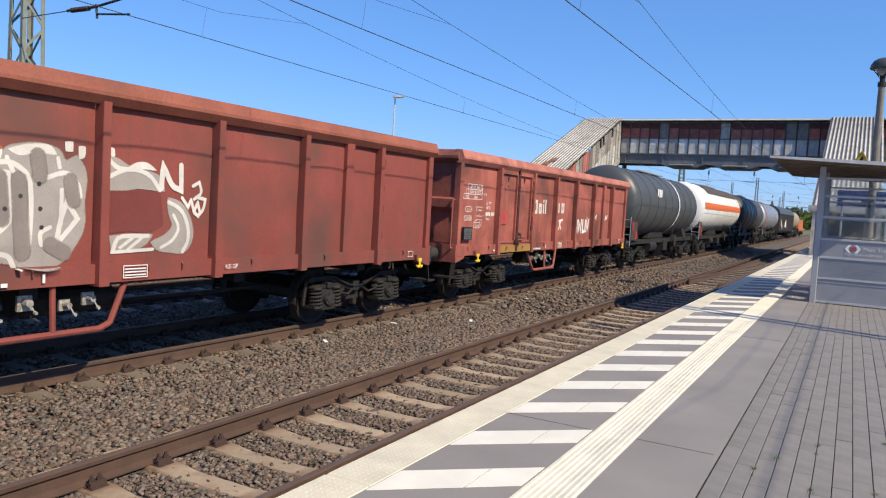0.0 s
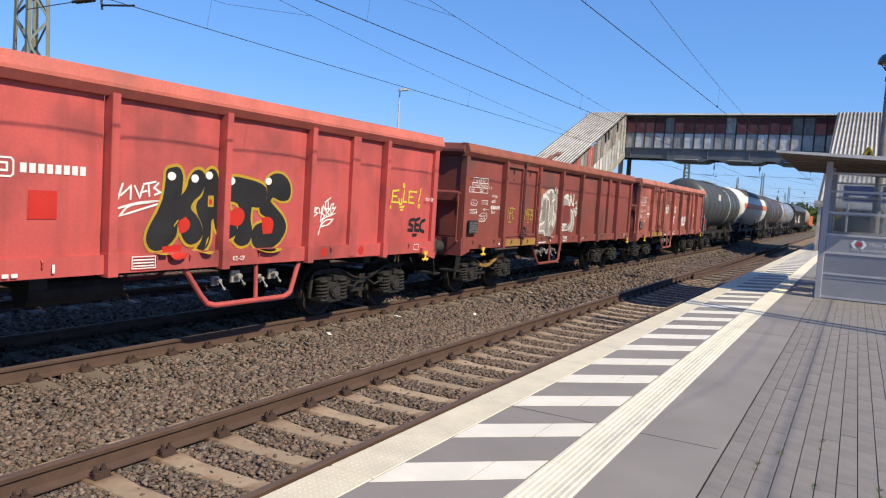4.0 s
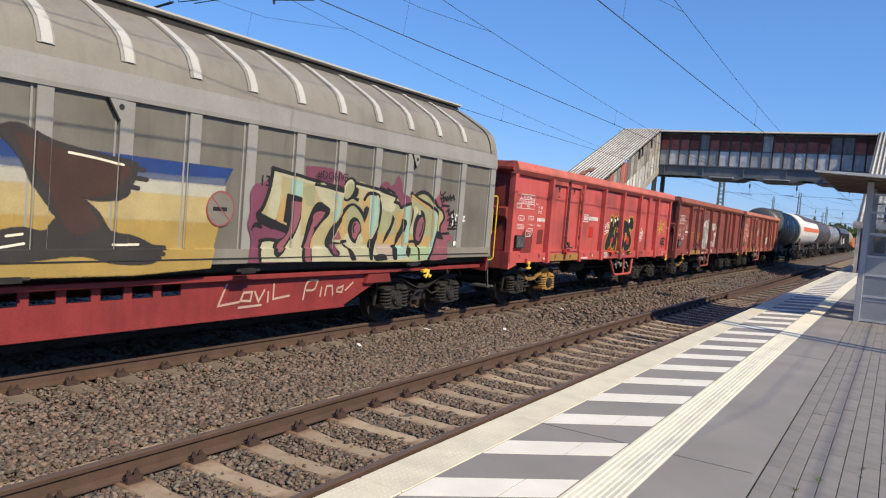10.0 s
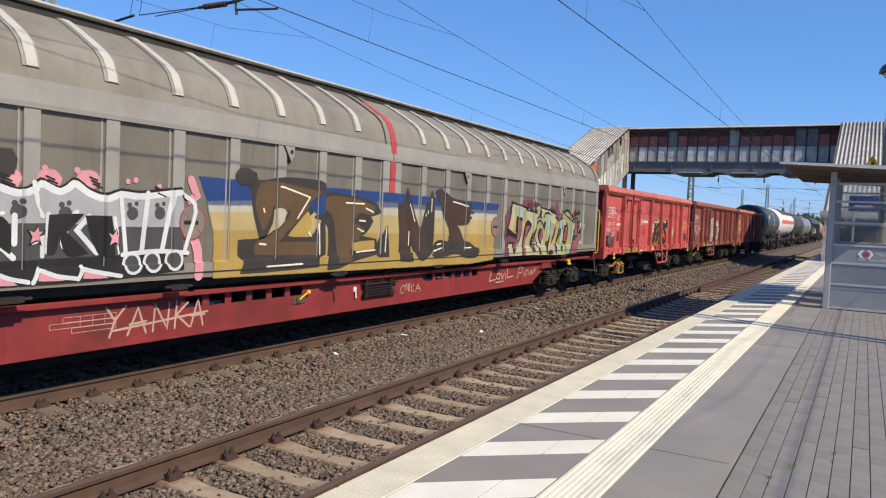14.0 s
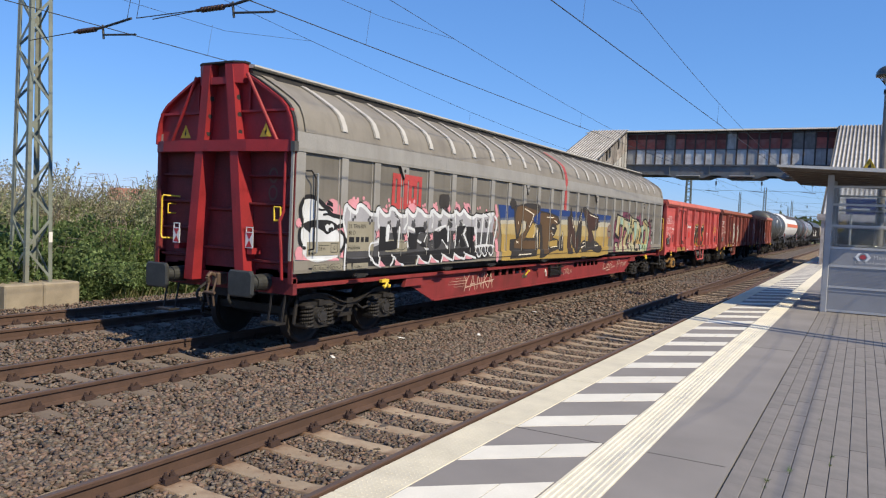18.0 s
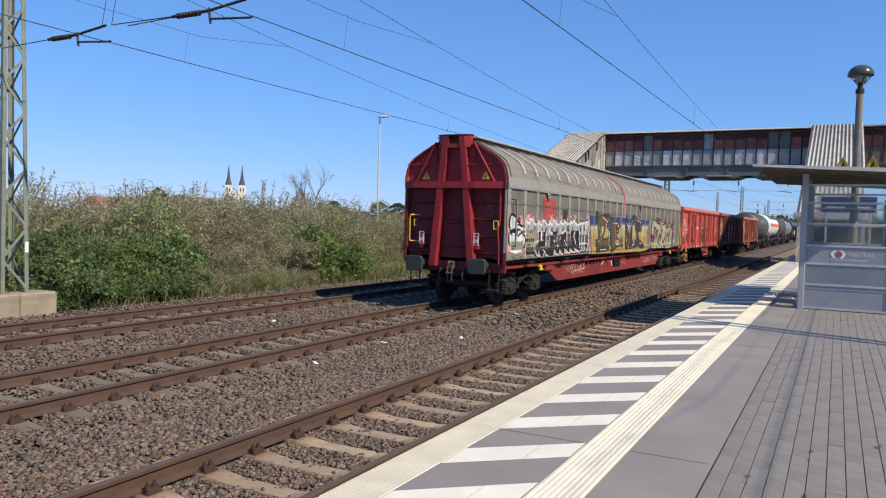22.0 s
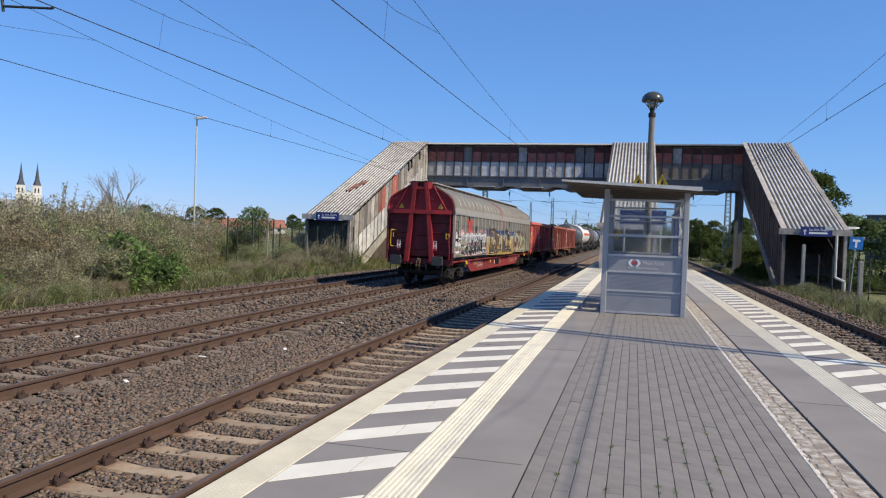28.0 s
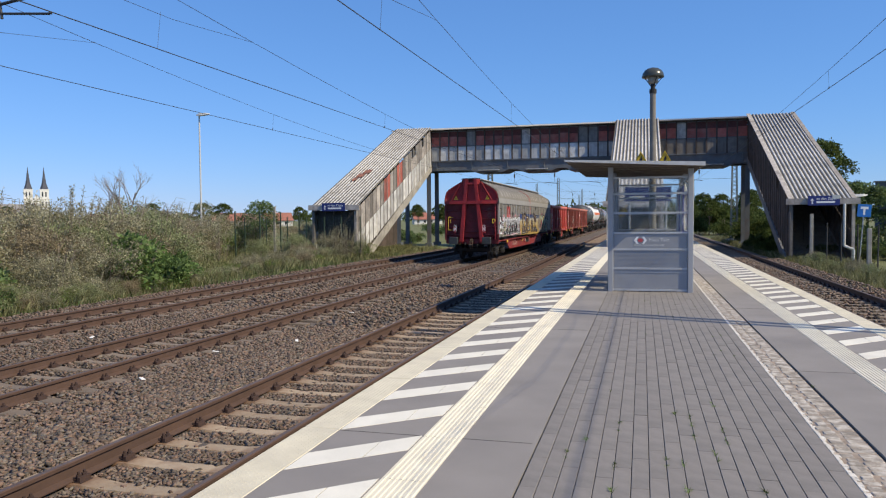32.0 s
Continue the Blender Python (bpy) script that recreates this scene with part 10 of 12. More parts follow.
def bush_kind(seed, w, h, n, size, material, stems=10, spread=1.0, shape=1.8):
    rs = np.random.RandomState(seed)
    cs = []
    for i in range(11):
        a, q = rs.uniform(0, 2 * np.pi), rs.uniform(0, 0.75) * w
        r = rs.uniform(0.28, 0.5) * w
        cs.append(((q * np.cos(a), q * np.sin(a), rs.uniform(0.15, 0.58) * h), (r, r, rs.uniform(0.20, 0.36) * h)))
    for i in range(30):
        (cx, cy, cz), (r0, r1, r2) = cs[rs.randint(11)]
        d = rs.normal(size=3)
        d[2] = abs(d[2])
        d /= np.linalg.norm(d)
        r = rs.uniform(0.10, 0.20) * w
        cs.append(((cx + d[0] * r0, cy + d[1] * r0, min(cz + d[2] * r2 * 1.1, 0.92 * h)), (r, r, r * rs.uniform(0.7, 1.3))))
    leaves = quads_mesh("leaves", leaf_cloud(rs, cs, n, size, shape), material)
    g = Geo()
    for i in range(stems):
        a, q = rs.uniform(0, 2 * np.pi), rs.uniform(0.1, 0.8) * w * spread
        top = h * rs.uniform(0.6, 0.98)
        pts = [(0.2 * q * math.cos(a), 0.2 * q * math.sin(a), 0.0), (0.55 * q * math.cos(a), 0.55 * q * math.sin(a), top * 0.6), (0.9 * q * math.cos(a), 0.9 * q * math.sin(a), top * 0.95), (1.2 * q * math.cos(a + 0.2), 1.2 * q * math.sin(a + 0.2), top * 0.93)]
        g.tube(pts[0], pts[1], 0.02, 0.014, n=4)
        g.tube(pts[1], pts[2], 0.014, 0.008, n=4)
        g.tube(pts[2], pts[3], 0.008, 0.003, n=4)
    return leaves, g.mesh("stems", twig_mat)

def shoots_kind(seed, h, material):
    """Upright whips with narrow leaves along their upper half."""
    rs = np.random.RandomState(seed)
    g, quads = Geo(), []
    for i in range(15):
        a, q, top = rs.uniform(0, 2 * np.pi), rs.uniform(0.1, 1.3), h * rs.uniform(0.75, 1.15)
        foot, mid, tip = np.array((0.3 * q * np.cos(a), 0.3 * q * np.sin(a), 0.0)), np.array((0.6 * q * np.cos(a), 0.6 * q * np.sin(a), 0.6 * top)), np.array((q * np.cos(a), q * np.sin(a), top))
        g.tube(foot, mid, 0.016, 0.011, n=4)
        g.tube(mid, tip, 0.011, 0.003, n=4)
        for k in range(70):
            u = rs.uniform(0.0, 1.0)
            p = mid + (tip - mid) * u
            d = rs.normal(size=3) * 0.8 + np.array((0, 0, 0.9))
            d /= np.linalg.norm(d)
            e = np.cross(d, rs.normal(size=3))
            e /= np.linalg.norm(e)
            l = rs.uniform(0.06, 0.13)
            quads += [p, p + d * l * 0.5 + e * l * 0.11, p + d * l, p + d * l * 0.5 - e * l * 0.11]
    return quads_mesh("leaves", np.array(quads), material), g.mesh("stems", twig_mat)

def plant(name, label, meshes, x, y, z, turn=0, k=1.0, kz=None, group="", category="bush"):
    t = thing(name, label, category, Matrix.Translation((x, y, z)) @ Matrix.Rotation(radians(turn), 4, "Z"), group)
    for nm, me in zip(("foliage", "woody_stem"), meshes):
        o = part(nm, me, None, t)
        o.scale = (k, k, kz or k)
    return t

def bushes():
    V = [bush_kind(i, 2.3, 3.0, 13000, 0.085, m, 26, 1.0, 2.6) for i, m in enumerate((leaf_olive, leaf_sage, leaf_olive, leaf_fresh, leaf_brown, leaf_sage))]
    F = [shoots_kind(80 + i, 2.9, leaf_sage) for i in range(2)]
    G = [bush_kind(20 + i, 1.7, 1.7, 9000, 0.10, leaf_green, 6, 1.0, 1.5) for i in range(2)]
    H = [bush_kind(60 + i, 1.7, 1.7, 9000, 0.11, leaf_dark, 6, 1.0, 1.5) for i in range(2)]
    E = bush_kind(31, 1.5, 2.1, 6500, 0.16, leaf_elder, 4, 0.8, 2.2)
    rnd = random.Random(8)
    lab = "tall grey-green scrub with arching dry stems"
    # front row along the cess, then fuller rows behind
    for row, (x0, dy, k0, k1) in enumerate(((-17.9, 2.5, 0.62, 0.86), (-20.2, 2.7, 0.92, 1.12), (-23.2, 3.3, 1.0, 1.18), (-27.0, 4.4, 1.05, 1.25))):
        y = 2.0 + row * 1.1
        end = 23.5 + row * 6.0
        while y < end:
            k = rnd.uniform(k0, k1)
            plant("bush", lab, V[rnd.choice((0, 1, 2, 3, 5, 1, 0, 4))], x0 + rnd.uniform(-0.7, 0.7), y, GROUND, rnd.uniform(0, 360), k, k * rnd.uniform(0.92, 1.08) * (1.0 if row == 0 else 1.13), "lineside scrub")
            y += dy * rnd.uniform(0.8, 1.15)
    for x, y, k in ((-16.9, 6.5, 0.8), (-17.4, 11.8, 0.95), (-17.2, 13.4, 0.85), (-18.2, 10.2, 1.1), (-17.5, 14.8, 0.7), (-18.6, 8.0, 1.1)):
        plant("bush", "low bright green bramble thicket", G[rnd.randrange(2)], x, y, GROUND, rnd.uniform(0, 360), k, k, "lineside scrub")
    plant("bush", "dense dark green elder bush", E, -17.0, 22.2, GROUND, 30, 1.25, 1.12, "lineside scrub")
    plant("bush", "dense dark green elder bush", E, -16.6, 24.0, GROUND, 160, 0.8, 0.75, "lineside scrub")
    # dense brambles by the mast, mixed brush as far as the fence
    for i in range(22):
        plant("bush", "low bright green bramble thicket", G[rnd.randrange(2)], -17.0 - 2.6 * rnd.random(), 8.2 + 0.36 * i, GROUND, rnd.uniform(0, 360), rnd.uniform(0.8, 1.15), rnd.uniform(0.9, 1.35), "lineside scrub")
    for i in range(34):
        y = 25.5 + 0.55 * i
        x = -max(21.0, 0.70 * y) - 3.0 * rnd.random() if y < 37 else -26.4 - 2.5 * rnd.random()
        k = rnd.uniform(0.82, 1.02)
        plant("bush", "dry brown and grey-green brush in front of the fence", V[rnd.choice((0, 1, 4, 4, 5, 2))], x, y, GROUND, rnd.uniform(0, 360), k, k * rnd.uniform(0.9, 1.05), "lineside scrub")
    for i in range(40):
        y = 18.0 + 0.75 * i
        k = rnd.uniform(0.2, 0.42)
        plant("bush", "low tangle of weeds along the cess", V[rnd.randrange(6)], -17.0 - 2.2 * rnd.random() - (0.5 if y > 30 else 0), y, GROUND, rnd.uniform(0, 360), k, k * rnd.uniform(0.8, 1.2), "cess weeds")
    for x, y, k in ((-20.0, 22.3, 1.18), (-20.4, 23.6, 1.05), (-21.2, 25.2, 1.0), (-22.0, 20.6, 1.15), (-23.0, 34.0, 1.0), (-23.5, 38.0, 0.95), (-19.3, 43.3, 0.62), (-18.6, 43.0, 0.66), (-17.8, 43.3, 0.72), (-17.2, 43.8, 0.62), (-19.5, 12.0, 1.1)):
        plant("bush", "upright leafy whips above the scrub", F[rnd.randrange(2)], x, y, GROUND, rnd.uniform(0, 360), k, k, "lineside scrub")
    for i in range(30):
        y = 13.0 + 1.1 * i
        k = rnd.uniform(0.10, 0.24)
        plant("bush", "grey-green weeds in front of the wire fence", V[rnd.randrange(6)], 8.3 + 1.5 * rnd.random(), y, GROUND, rnd.uniform(0, 360), k, k * rnd.uniform(0.9, 1.4), "fence weeds")
    for i in range(30):
        y = 9.0 + 0.55 * i
        k = rnd.uniform(0.42, 0.75) if y < 15.5 else rnd.uniform(0.22, 0.40)
        plant("bush", "low leafy bramble at the edge of the ballast" if y < 15.5 else "grey-green weeds at the edge of the ballast", G[i % 2] if y < 15.5 else V[rnd.randrange(6)], -16.35 - 0.5 * rnd.random() - (0.6 if y < 10.8 else 0), y, GROUND, rnd.uniform(0, 360), k, k, "cess weeds")
    # taller shoots over the scrub
    for x, y, k in ((-20, 16.7, 1.25), (-21, 24.5, 1.12), (-19.0, 3.0, 1.3), (-22.5, 27.5, 1.1)):
        plant("bush", "tall scrub with feathery arching shoots", V[rnd.randrange(6)], x, y, GROUND, rnd.uniform(0, 360), k * 0.85, k * 1.02, "lineside scrub")
    # low plants by the left stairs and on the right side
    for x, y, k in ((-20.6, 42.5, 0.7), (-18.6, 43.6, 0.62), (-17.6, 45.0, 0.5), (-23.5, 42.5, 0.6), (-22.5, 50, 0.9), (-25.5, 54, 1.0)):
        plant("bush", "pale weedy shrub beside the stairs", V[rnd.randrange(6)], x, y, GROUND, rnd.uniform(0, 360), k, k, "lineside scrub")
    for i in range(26):
        plant("bush", "grey-green scrub behind the wire fence", V[rnd.randrange(6)], -27.5 - 0.95 * i + rnd.uniform(-0.8, 0.8), 47 + 0.55 * i + rnd.uniform(-2, 3), GROUND, rnd.uniform(0, 360), rnd.uniform(0.85, 1.15), rnd.uniform(0.95, 1.15), "lineside scrub")
    for x, y, k in ((-21.5, 70, 0.7), (-24, 74, 0.8), (-27, 78, 0.9), (-19.5, 84, 0.8), (-31, 84, 1.0), (-23, 92, 1.0), (-36, 90, 1.0), (-28, 100, 1.1)):
        plant("bush", "green hedge plant at the edge of the meadow", G[rnd.randrange(2)], x, y, GROUND, rnd.uniform(0, 360), k, k * 1.2, "meadow hedge")
    for x, y, k in ((10.2, 54, 0.9), (12.8, 58, 1.2), (9.4, 72, 1.2), (11.5, 80, 1.4), (13.0, 92, 1.6), (10.0, 100, 1.2), (16, 66, 1.5), (15.5, 78, 1.7)):
        plant("bush", "dark leafy shrub behind the platform", H[rnd.randrange(2)], x, y, GROUND, rnd.uniform(0, 360), k * 1.1, k * 1.3, "shrubs by the stairs")
    for i in range(8):
        plant("bush", "dark leafy shrub behind the platform", H[i % 2], 5.5 + 1.2 * i, 112 + rnd.uniform(-6, 10), GROUND, 50 * i, 1.7, rnd.uniform(2.2, 2.9), "shrubs by the stairs")
    # dark shrubs added where there is only shade beneath the right stairs
    for x, y, k in ((8.3, 53, 0.5), (8.5, 57.5, 0.6), (8.4, 61, 0.7)):
        plant("bush", "dark leafy shrub added for the shade under the stairs", H[rnd.randrange(2)], x, y, GROUND, rnd.uniform(0, 360), k, k * 1.2, "shrubs by the stairs")
    for i in range(14):
        k = rnd.uniform(0.5, 0.8)
        plant("bush", "dark leafy shrub between the fence and the hedge", H[i % 2], 10.8 + 0.75 * i, 46.5 + rnd.uniform(-2.5, 2.5), GROUND, 40 * i, k, k * 0.75, "shrubs by the stairs")
    # a long hedge behind the right fence
    rs = np.random.RandomState(91)
    cs = [((x, 52 + 0.3 * (x - 13) * 0.2 + rs.uniform(-0.4, 0.4), z + rs.uniform(-0.2, 0.2)), (0.75, 0.8, 0.6)) for x in np.arange(12.9, 27, 0.75) for z in (0.5, 1.4, 2.4, 3.3, 3.9)]
    h = thing("hedge", "long dense green hedge behind the wire fence", "hedge", (0, 0, GROUND))
    part("foliage", quads_mesh("foliage", leaf_cloud(rs, cs, 40000, 0.17, 1.6), leaf_green), None, h)
    g = Geo()
    for x in np.arange(13.0, 27, 0.9):
        g.tube((x, 52.2, 0), (x + rs.uniform(-0.2, 0.2), 52.2, 3.4), 0.06, 0.02, n=5)
    part("woody_stem", g, bark, h)

def tree_meshes(seed, h, w, n, size, material, trunk=0.16):
    rs = np.random.RandomState(seed)
    g = Geo()
    g.tube((0, 0, 0), (0.1, 0.05, h * 0.35), trunk, trunk * 0.75, n=9)
    g.tube((0.1, 0.05, h * 0.35), (0.05, 0, h * 0.7), trunk * 0.75, trunk * 0.35, n=8)
    cs = []
    for i in range(13):
        a = i * 2.4 + rs.uniform(-0.4, 0.4)
        zz = h * (0.38 + 0.55 * i / 13)
        q = w * rs.uniform(0.45, 0.85) * math.sin(math.pi * min(1, 0.25 + 0.72 * i / 13))
        tip = (q * math.cos(a), q * math.sin(a), min(h * 0.95, zz + 0.12 * h))
        g.tube((0.08, 0.03, zz * 0.8), tip, trunk * 0.35, 0.02, n=5)
        r = w * rs.uniform(0.28, 0.45)
        cs.append((tip, (r, r, r * 0.8)))
    return quads_mesh("crown", leaf_cloud(rs, cs, n, size), material), g.mesh("trunk", bark)

def tree(label, meshes, x, y, z, turn=0, k=1.0, group=""):
    t = thing("tree", label, "tree", Matrix.Translation((x, y, z)) @ Matrix.Rotation(radians(turn), 4, "Z"), group)
    for nm, me in zip(("crown", "trunk"), meshes):
        part(nm, me, None, t).scale = (k, k, k)
    return t

def dead_tree():
    t = thing("dead_tree", "bare dead tree with thin grey branches", "tree", (-22.2, 28.2, GROUND))
    rnd = random.Random(6)
    g = Geo()
    def grow(p, d, l, r, lev):
        q = p + d * l
        g.tube(p, q, r, r * 0.62, n=6)
        if lev == 0:
            return
        for i in range(4 if lev > 3 else 3):
            nd = (d + Vector((rnd.uniform(-0.7, 0.7), rnd.uniform(-0.7, 0.7), rnd.uniform(-0.1, 0.5)))).normalized()
            grow(p + d * l * rnd.uniform(0.45, 1.0), nd, l * rnd.uniform(0.5, 0.7), r * 0.5, lev - 1)
    grow(Vector((0, 0, 0)), Vector((0.03, 0, 1)), 2.6, 0.075, 5)
    part("bare_crown", g, use("grey_deadwood", (0.26, 0.22, 0.18), 0.95, vary=0.2), t)

def trees():
    T = [tree_meshes(40 + i, 8.0, 3.0, 9000, 0.22, leaf_dark) for i in range(3)]
    S = tree_meshes(50, 4.6, 1.9, 4200, 0.15, leaf_green, 0.07)
    rnd = random.Random(9)
    tree("slender young tree with light crown", S, -26.6, 48.5, GROUND, 20, 0.8)
    for x, y, k in ((15.4, 74, 1.15), (19.0, 90, 0.95), (22.5, 98, 0.85), (27, 108, 0.85), (8.8, 106, 0.62), (11.5, 118, 0.72), (14.2, 110, 0.74), (10.2, 135, 0.8), (17, 128, 0.85), (7.6, 128, 0.62)):
        tree("dark leafy tree behind the footbridge", T[rnd.randrange(3)], x, y, GROUND, rnd.uniform(0, 360), k * 0.95, "trees beyond the stairs")
    for x, y, k in ((-84, 130, 0.85), (-92, 150, 0.9), (-68, 140, 0.72), (-40, 150, 0.7), (-52, 190, 0.9), (-36, 210, 0.9), (-120, 118, 0.8), (-112, 62, 0.7), (-98, 48, 0.72), (-88, 36, 0.75), (-74, 20, 0.75), (-60, 8, 0.7), (-140, 190, 1.1), (-70, 230, 1.0), (-28, 260, 1.0), (-20, 320, 1.2)):
        tree("round-topped tree at the edge of the village", T[rnd.randrange(3)], x, y, GROUND, rnd.uniform(0, 360), k * 0.85, "far trees")
    # far wood along the horizon
    rs = np.random.RandomState(77)
    cs = []
    for i in range(130):
        x = -620 + 1100 * i / 129
        cs.append(((x, 640 + 50 * math.sin(i * 1.7), 3.0), (11, 9, rs.uniform(4, 8.5))))
    for i in range(40):
        cs.append(((rs.uniform(-30, 24), 330 + rs.uniform(-40, 60), 2.5), (6, 5, rs.uniform(3, 6))))
    part("far_wood", quads_mesh("far_wood", leaf_cloud(rs, cs, 26000, 2.2), leaf_dark), None, at=(0, 0, GROUND), kind="stuff", label="distant line of dark trees")

def blades(name, label, areas, n, h0, h1, seed, material, lean=0.5):
    """Grass as many narrow bent blades over rectangles x0, x1, y0, y1, z."""
    rs = np.random.RandomState(seed)
    ar = np.array(areas, float)
    w = (ar[:, 1] - ar[:, 0]) * (ar[:, 3] - ar[:, 2])
    k = rs.choice(len(ar), n, p=w / w.sum())
    x = ar[k, 0] + (ar[k, 1] - ar[k, 0]) * rs.rand(n)
    y = ar[k, 2] + (ar[k, 3] - ar[k, 2]) * rs.rand(n)
    patch = 0.55 + 0.45 * np.sin(x * 1.3 + 2 * np.sin(y * 0.9)) * np.sin(y * 1.1 + x)
    h = (h0 + (h1 - h0) * rs.rand(n) ** 1.6) * (0.55 + 0.6 * patch)
    a = rs.uniform(0, 2 * np.pi, n)
    q = lean * h * rs.rand(n)
    p = np.stack([x, y, ar[k, 4]], 1)
    side = np.stack([np.cos(a + 1.57), np.sin(a + 1.57), np.zeros(n)], 1) * (0.003 + 0.006 * rs.rand(n))[:, None]
    mid = p + np.stack([np.cos(a) * q * 0.35, np.sin(a) * q * 0.35, h * 0.6], 1)
    tip = p + np.stack([np.cos(a) * q, np.sin(a) * q, h], 1)
    v = np.stack([p - side, p + side, mid + side * 0.7, tip], 1).reshape(-1, 3)
    part(name, quads_mesh(name, v, material), None, kind="stuff", label=label)

def grasses():
    blades("verge_grass", "tall dry grass along the cess", [(-17.6, -15.7, 2, 30, GROUND), (-19.5, -16.0, 24, 46, GROUND), (-24, -16.2, 30, 60, GROUND), (-30, -19, 38, 62, GROUND)], 80000, 0.12, 0.55, 1, leaf_dry)
    blades("verge_grass_green", "fresh green grass beneath the scrub", [(-17.4, -15.6, 10, 40, GROUND), (-22, -16.2, 26, 50, GROUND), (-25, -17, 32, 60, GROUND)], 60000, 0.10, 0.35, 2, leaf_green)
    blades("fence_grass", "tall dry grass along the fence", [(7.6, 10.2, 14, 46, GROUND), (7.6, 9.2, 46, 90, GROUND)], 42000, 0.12, 0.5, 3, leaf_dry)
    rs = random.Random(2)
    near = ((5, 6.23), (5, 4.65), (5, 5.2), (10, 6.69), (10, 6.41), (10, 5.99), (9, 4.88), (9, 5.41), (12, 7.14), (12, 6.36), (12, 6.02), (11, 5.58), (13, 4.85), (3, 5.72), (2, 5.35), (8, 5.38), (9, 6.77))
    spots = [(k, y + rs.uniform(-0.12, 0.12)) for k, y in near for i in range(3)] + [(rs.randint(1, 16), rs.uniform(7.0, 16.0)) for i in range(16)]
    spots += [(20.95, y) for y in (4.95, 5.05, 5.12, 5.2, 5.26, 5.33, 5.43, 5.5, 8.2, 17.6)]
    for k, y in spots:
        x = -0.695 + 0.119 * k + rs.uniform(-0.006, 0.006)
        g = Geo()
        for b in range(rs.randint(6, 12)):
            a, l = rs.uniform(0, 6.28), rs.uniform(0.012, 0.042)
            dy = rs.uniform(-0.03, 0.03)
            g.add([(x + 0.005 * math.sin(a), y + dy - 0.005 * math.cos(a), -0.01), (x - 0.005 * math.sin(a), y + dy + 0.005 * math.cos(a), -0.01), (x + l * math.cos(a), y + dy + l * math.sin(a), rs.uniform(0.004, 0.022))], [(0, 1, 2)])
        tagged(part("weed_tuft", g, leaf_green), "small green weed tuft in a paver joint", "weed", "weeds in the paving")

def ballast_stones():
    """Loose crushed stones over the bed, dense near the platform."""
    rs = np.random.RandomState(12)
    base = np.array([(x, y, z) for z in (-1, 1) for y in (-1, 1) for x in (-1, 1)], float) * 0.72
    tris = np.array([(0, 2, 3), (0, 3, 1), (4, 5, 7), (4, 7, 6), (0, 1, 5), (0, 5, 4), (2, 6, 7), (2, 7, 3), (0, 4, 6), (0, 6, 2), (1, 3, 7), (1, 7, 5)])
    regions = [(-6.55, -2.7, 1.0, 13, 34000), (-8.0, -5.0, 2.5, 15, 32000), (-12.0, -8.0, 4, 18, 26000), (-15.4, -12.0, 6, 22, 14000), (-7.0, -2.75, 13, 32, 8500), (-12.0, -7.0, 16, 36, 9000), (-15.4, -12.0, 20, 40, 4500), (3.8, 7.5, 7, 45, 13000), (-15.4, -2.8, 33, 60, 7000)]
    P, S = [], []
    for x0, x1, y0, y1, n in regions:
        x, y = rs.uniform(x0, x1, n), rs.uniform(y0, y1, n)
        big = 1.0 if y1 < 25 else 1.5
        P.append(np.stack([x, y, np.full(n, RAIL - 0.195) + rs.uniform(-0.015, 0.03, n)], 1))
        S.append(rs.uniform(0.015, 0.036, n) * big)
    # finer stones between the sleepers of the platform track
    for y0, y1, n, k in ((1.0, 13.0, 26000, 1.0), (13.0, 30.0, 12000, 1.4)):
        P.append(np.stack([rs.uniform(T1 - 1.3, T1 + 1.3, n), rs.uniform(y0, y1, n), RAIL - 0.196 + rs.uniform(-0.012, 0.010, n)], 1))
        S.append(rs.uniform(0.008, 0.021, n) * k)
    P, S = np.concatenate(P), np.concatenate(S)
    keep = np.ones(len(P), bool)
    for cx in (T1, T2, T3, T4):
        for s in (-1, 1):
            keep &= np.abs(P[:, 0] - (cx + s * 0.753)) > 0.085
        on = np.abs(P[:, 0] - cx) < 1.27
        ph = 10.0 if cx == T4 else 7.34
        k = np.abs(((P[:, 1] - ph) / 0.62 + 0.5) % 1 - 0.5) * 0.62
        keep &= ~(on & (k < 0.135) & (rs.rand(len(P)) > 0.04))
        P[on, 2] -= 0.004
        if cx == T1:
            S[on] = np.minimum(S[on], 0.026)
            P[on, 2] = np.minimum(P[on, 2], RAIL - 0.190)
    keep &= ~((P[:, 0] > EDGE_L - 0.05) & (P[:, 0] < EDGE_R + 0.05))
    P, S = P[keep], S[keep]
    n = len(P)
    jit = base[None] * (1 + 0.14 * rs.normal(size=(n, 8, 1))) + 0.20 * rs.normal(size=(n, 8, 3))
    q = rs.normal(size=(n, 4))
    q /= np.linalg.norm(q, axis=1, keepdims=True)
    a, b, c, d = q.T
    R = np.stack([1 - 2 * (c * c + d * d), 2 * (b * c - a * d), 2 * (b * d + a * c), 2 * (b * c + a * d), 1 - 2 * (b * b + d * d), 2 * (c * d - a * b), 2 * (b * d - a * c), 2 * (c * d + a * b), 1 - 2 * (b * b + c * c)], 1).reshape(n, 3, 3)
    v = np.einsum("nij,nkj->nki", R, jit * S[:, None, None] * np.array([1.35, 1.0, 0.62])) * np.array([1.0, 1.0, 0.62]) + P[:, None]
    f = (tris[None] + 8 * np.arange(n)[:, None, None]).reshape(-1, 3)
    me = bpy.data.meshes.new("ballast_stones")
    me.vertices.add(8 * n)
    me.vertices.foreach_set("co", v.astype(np.float32).ravel())
    me.loops.add(3 * len(f))
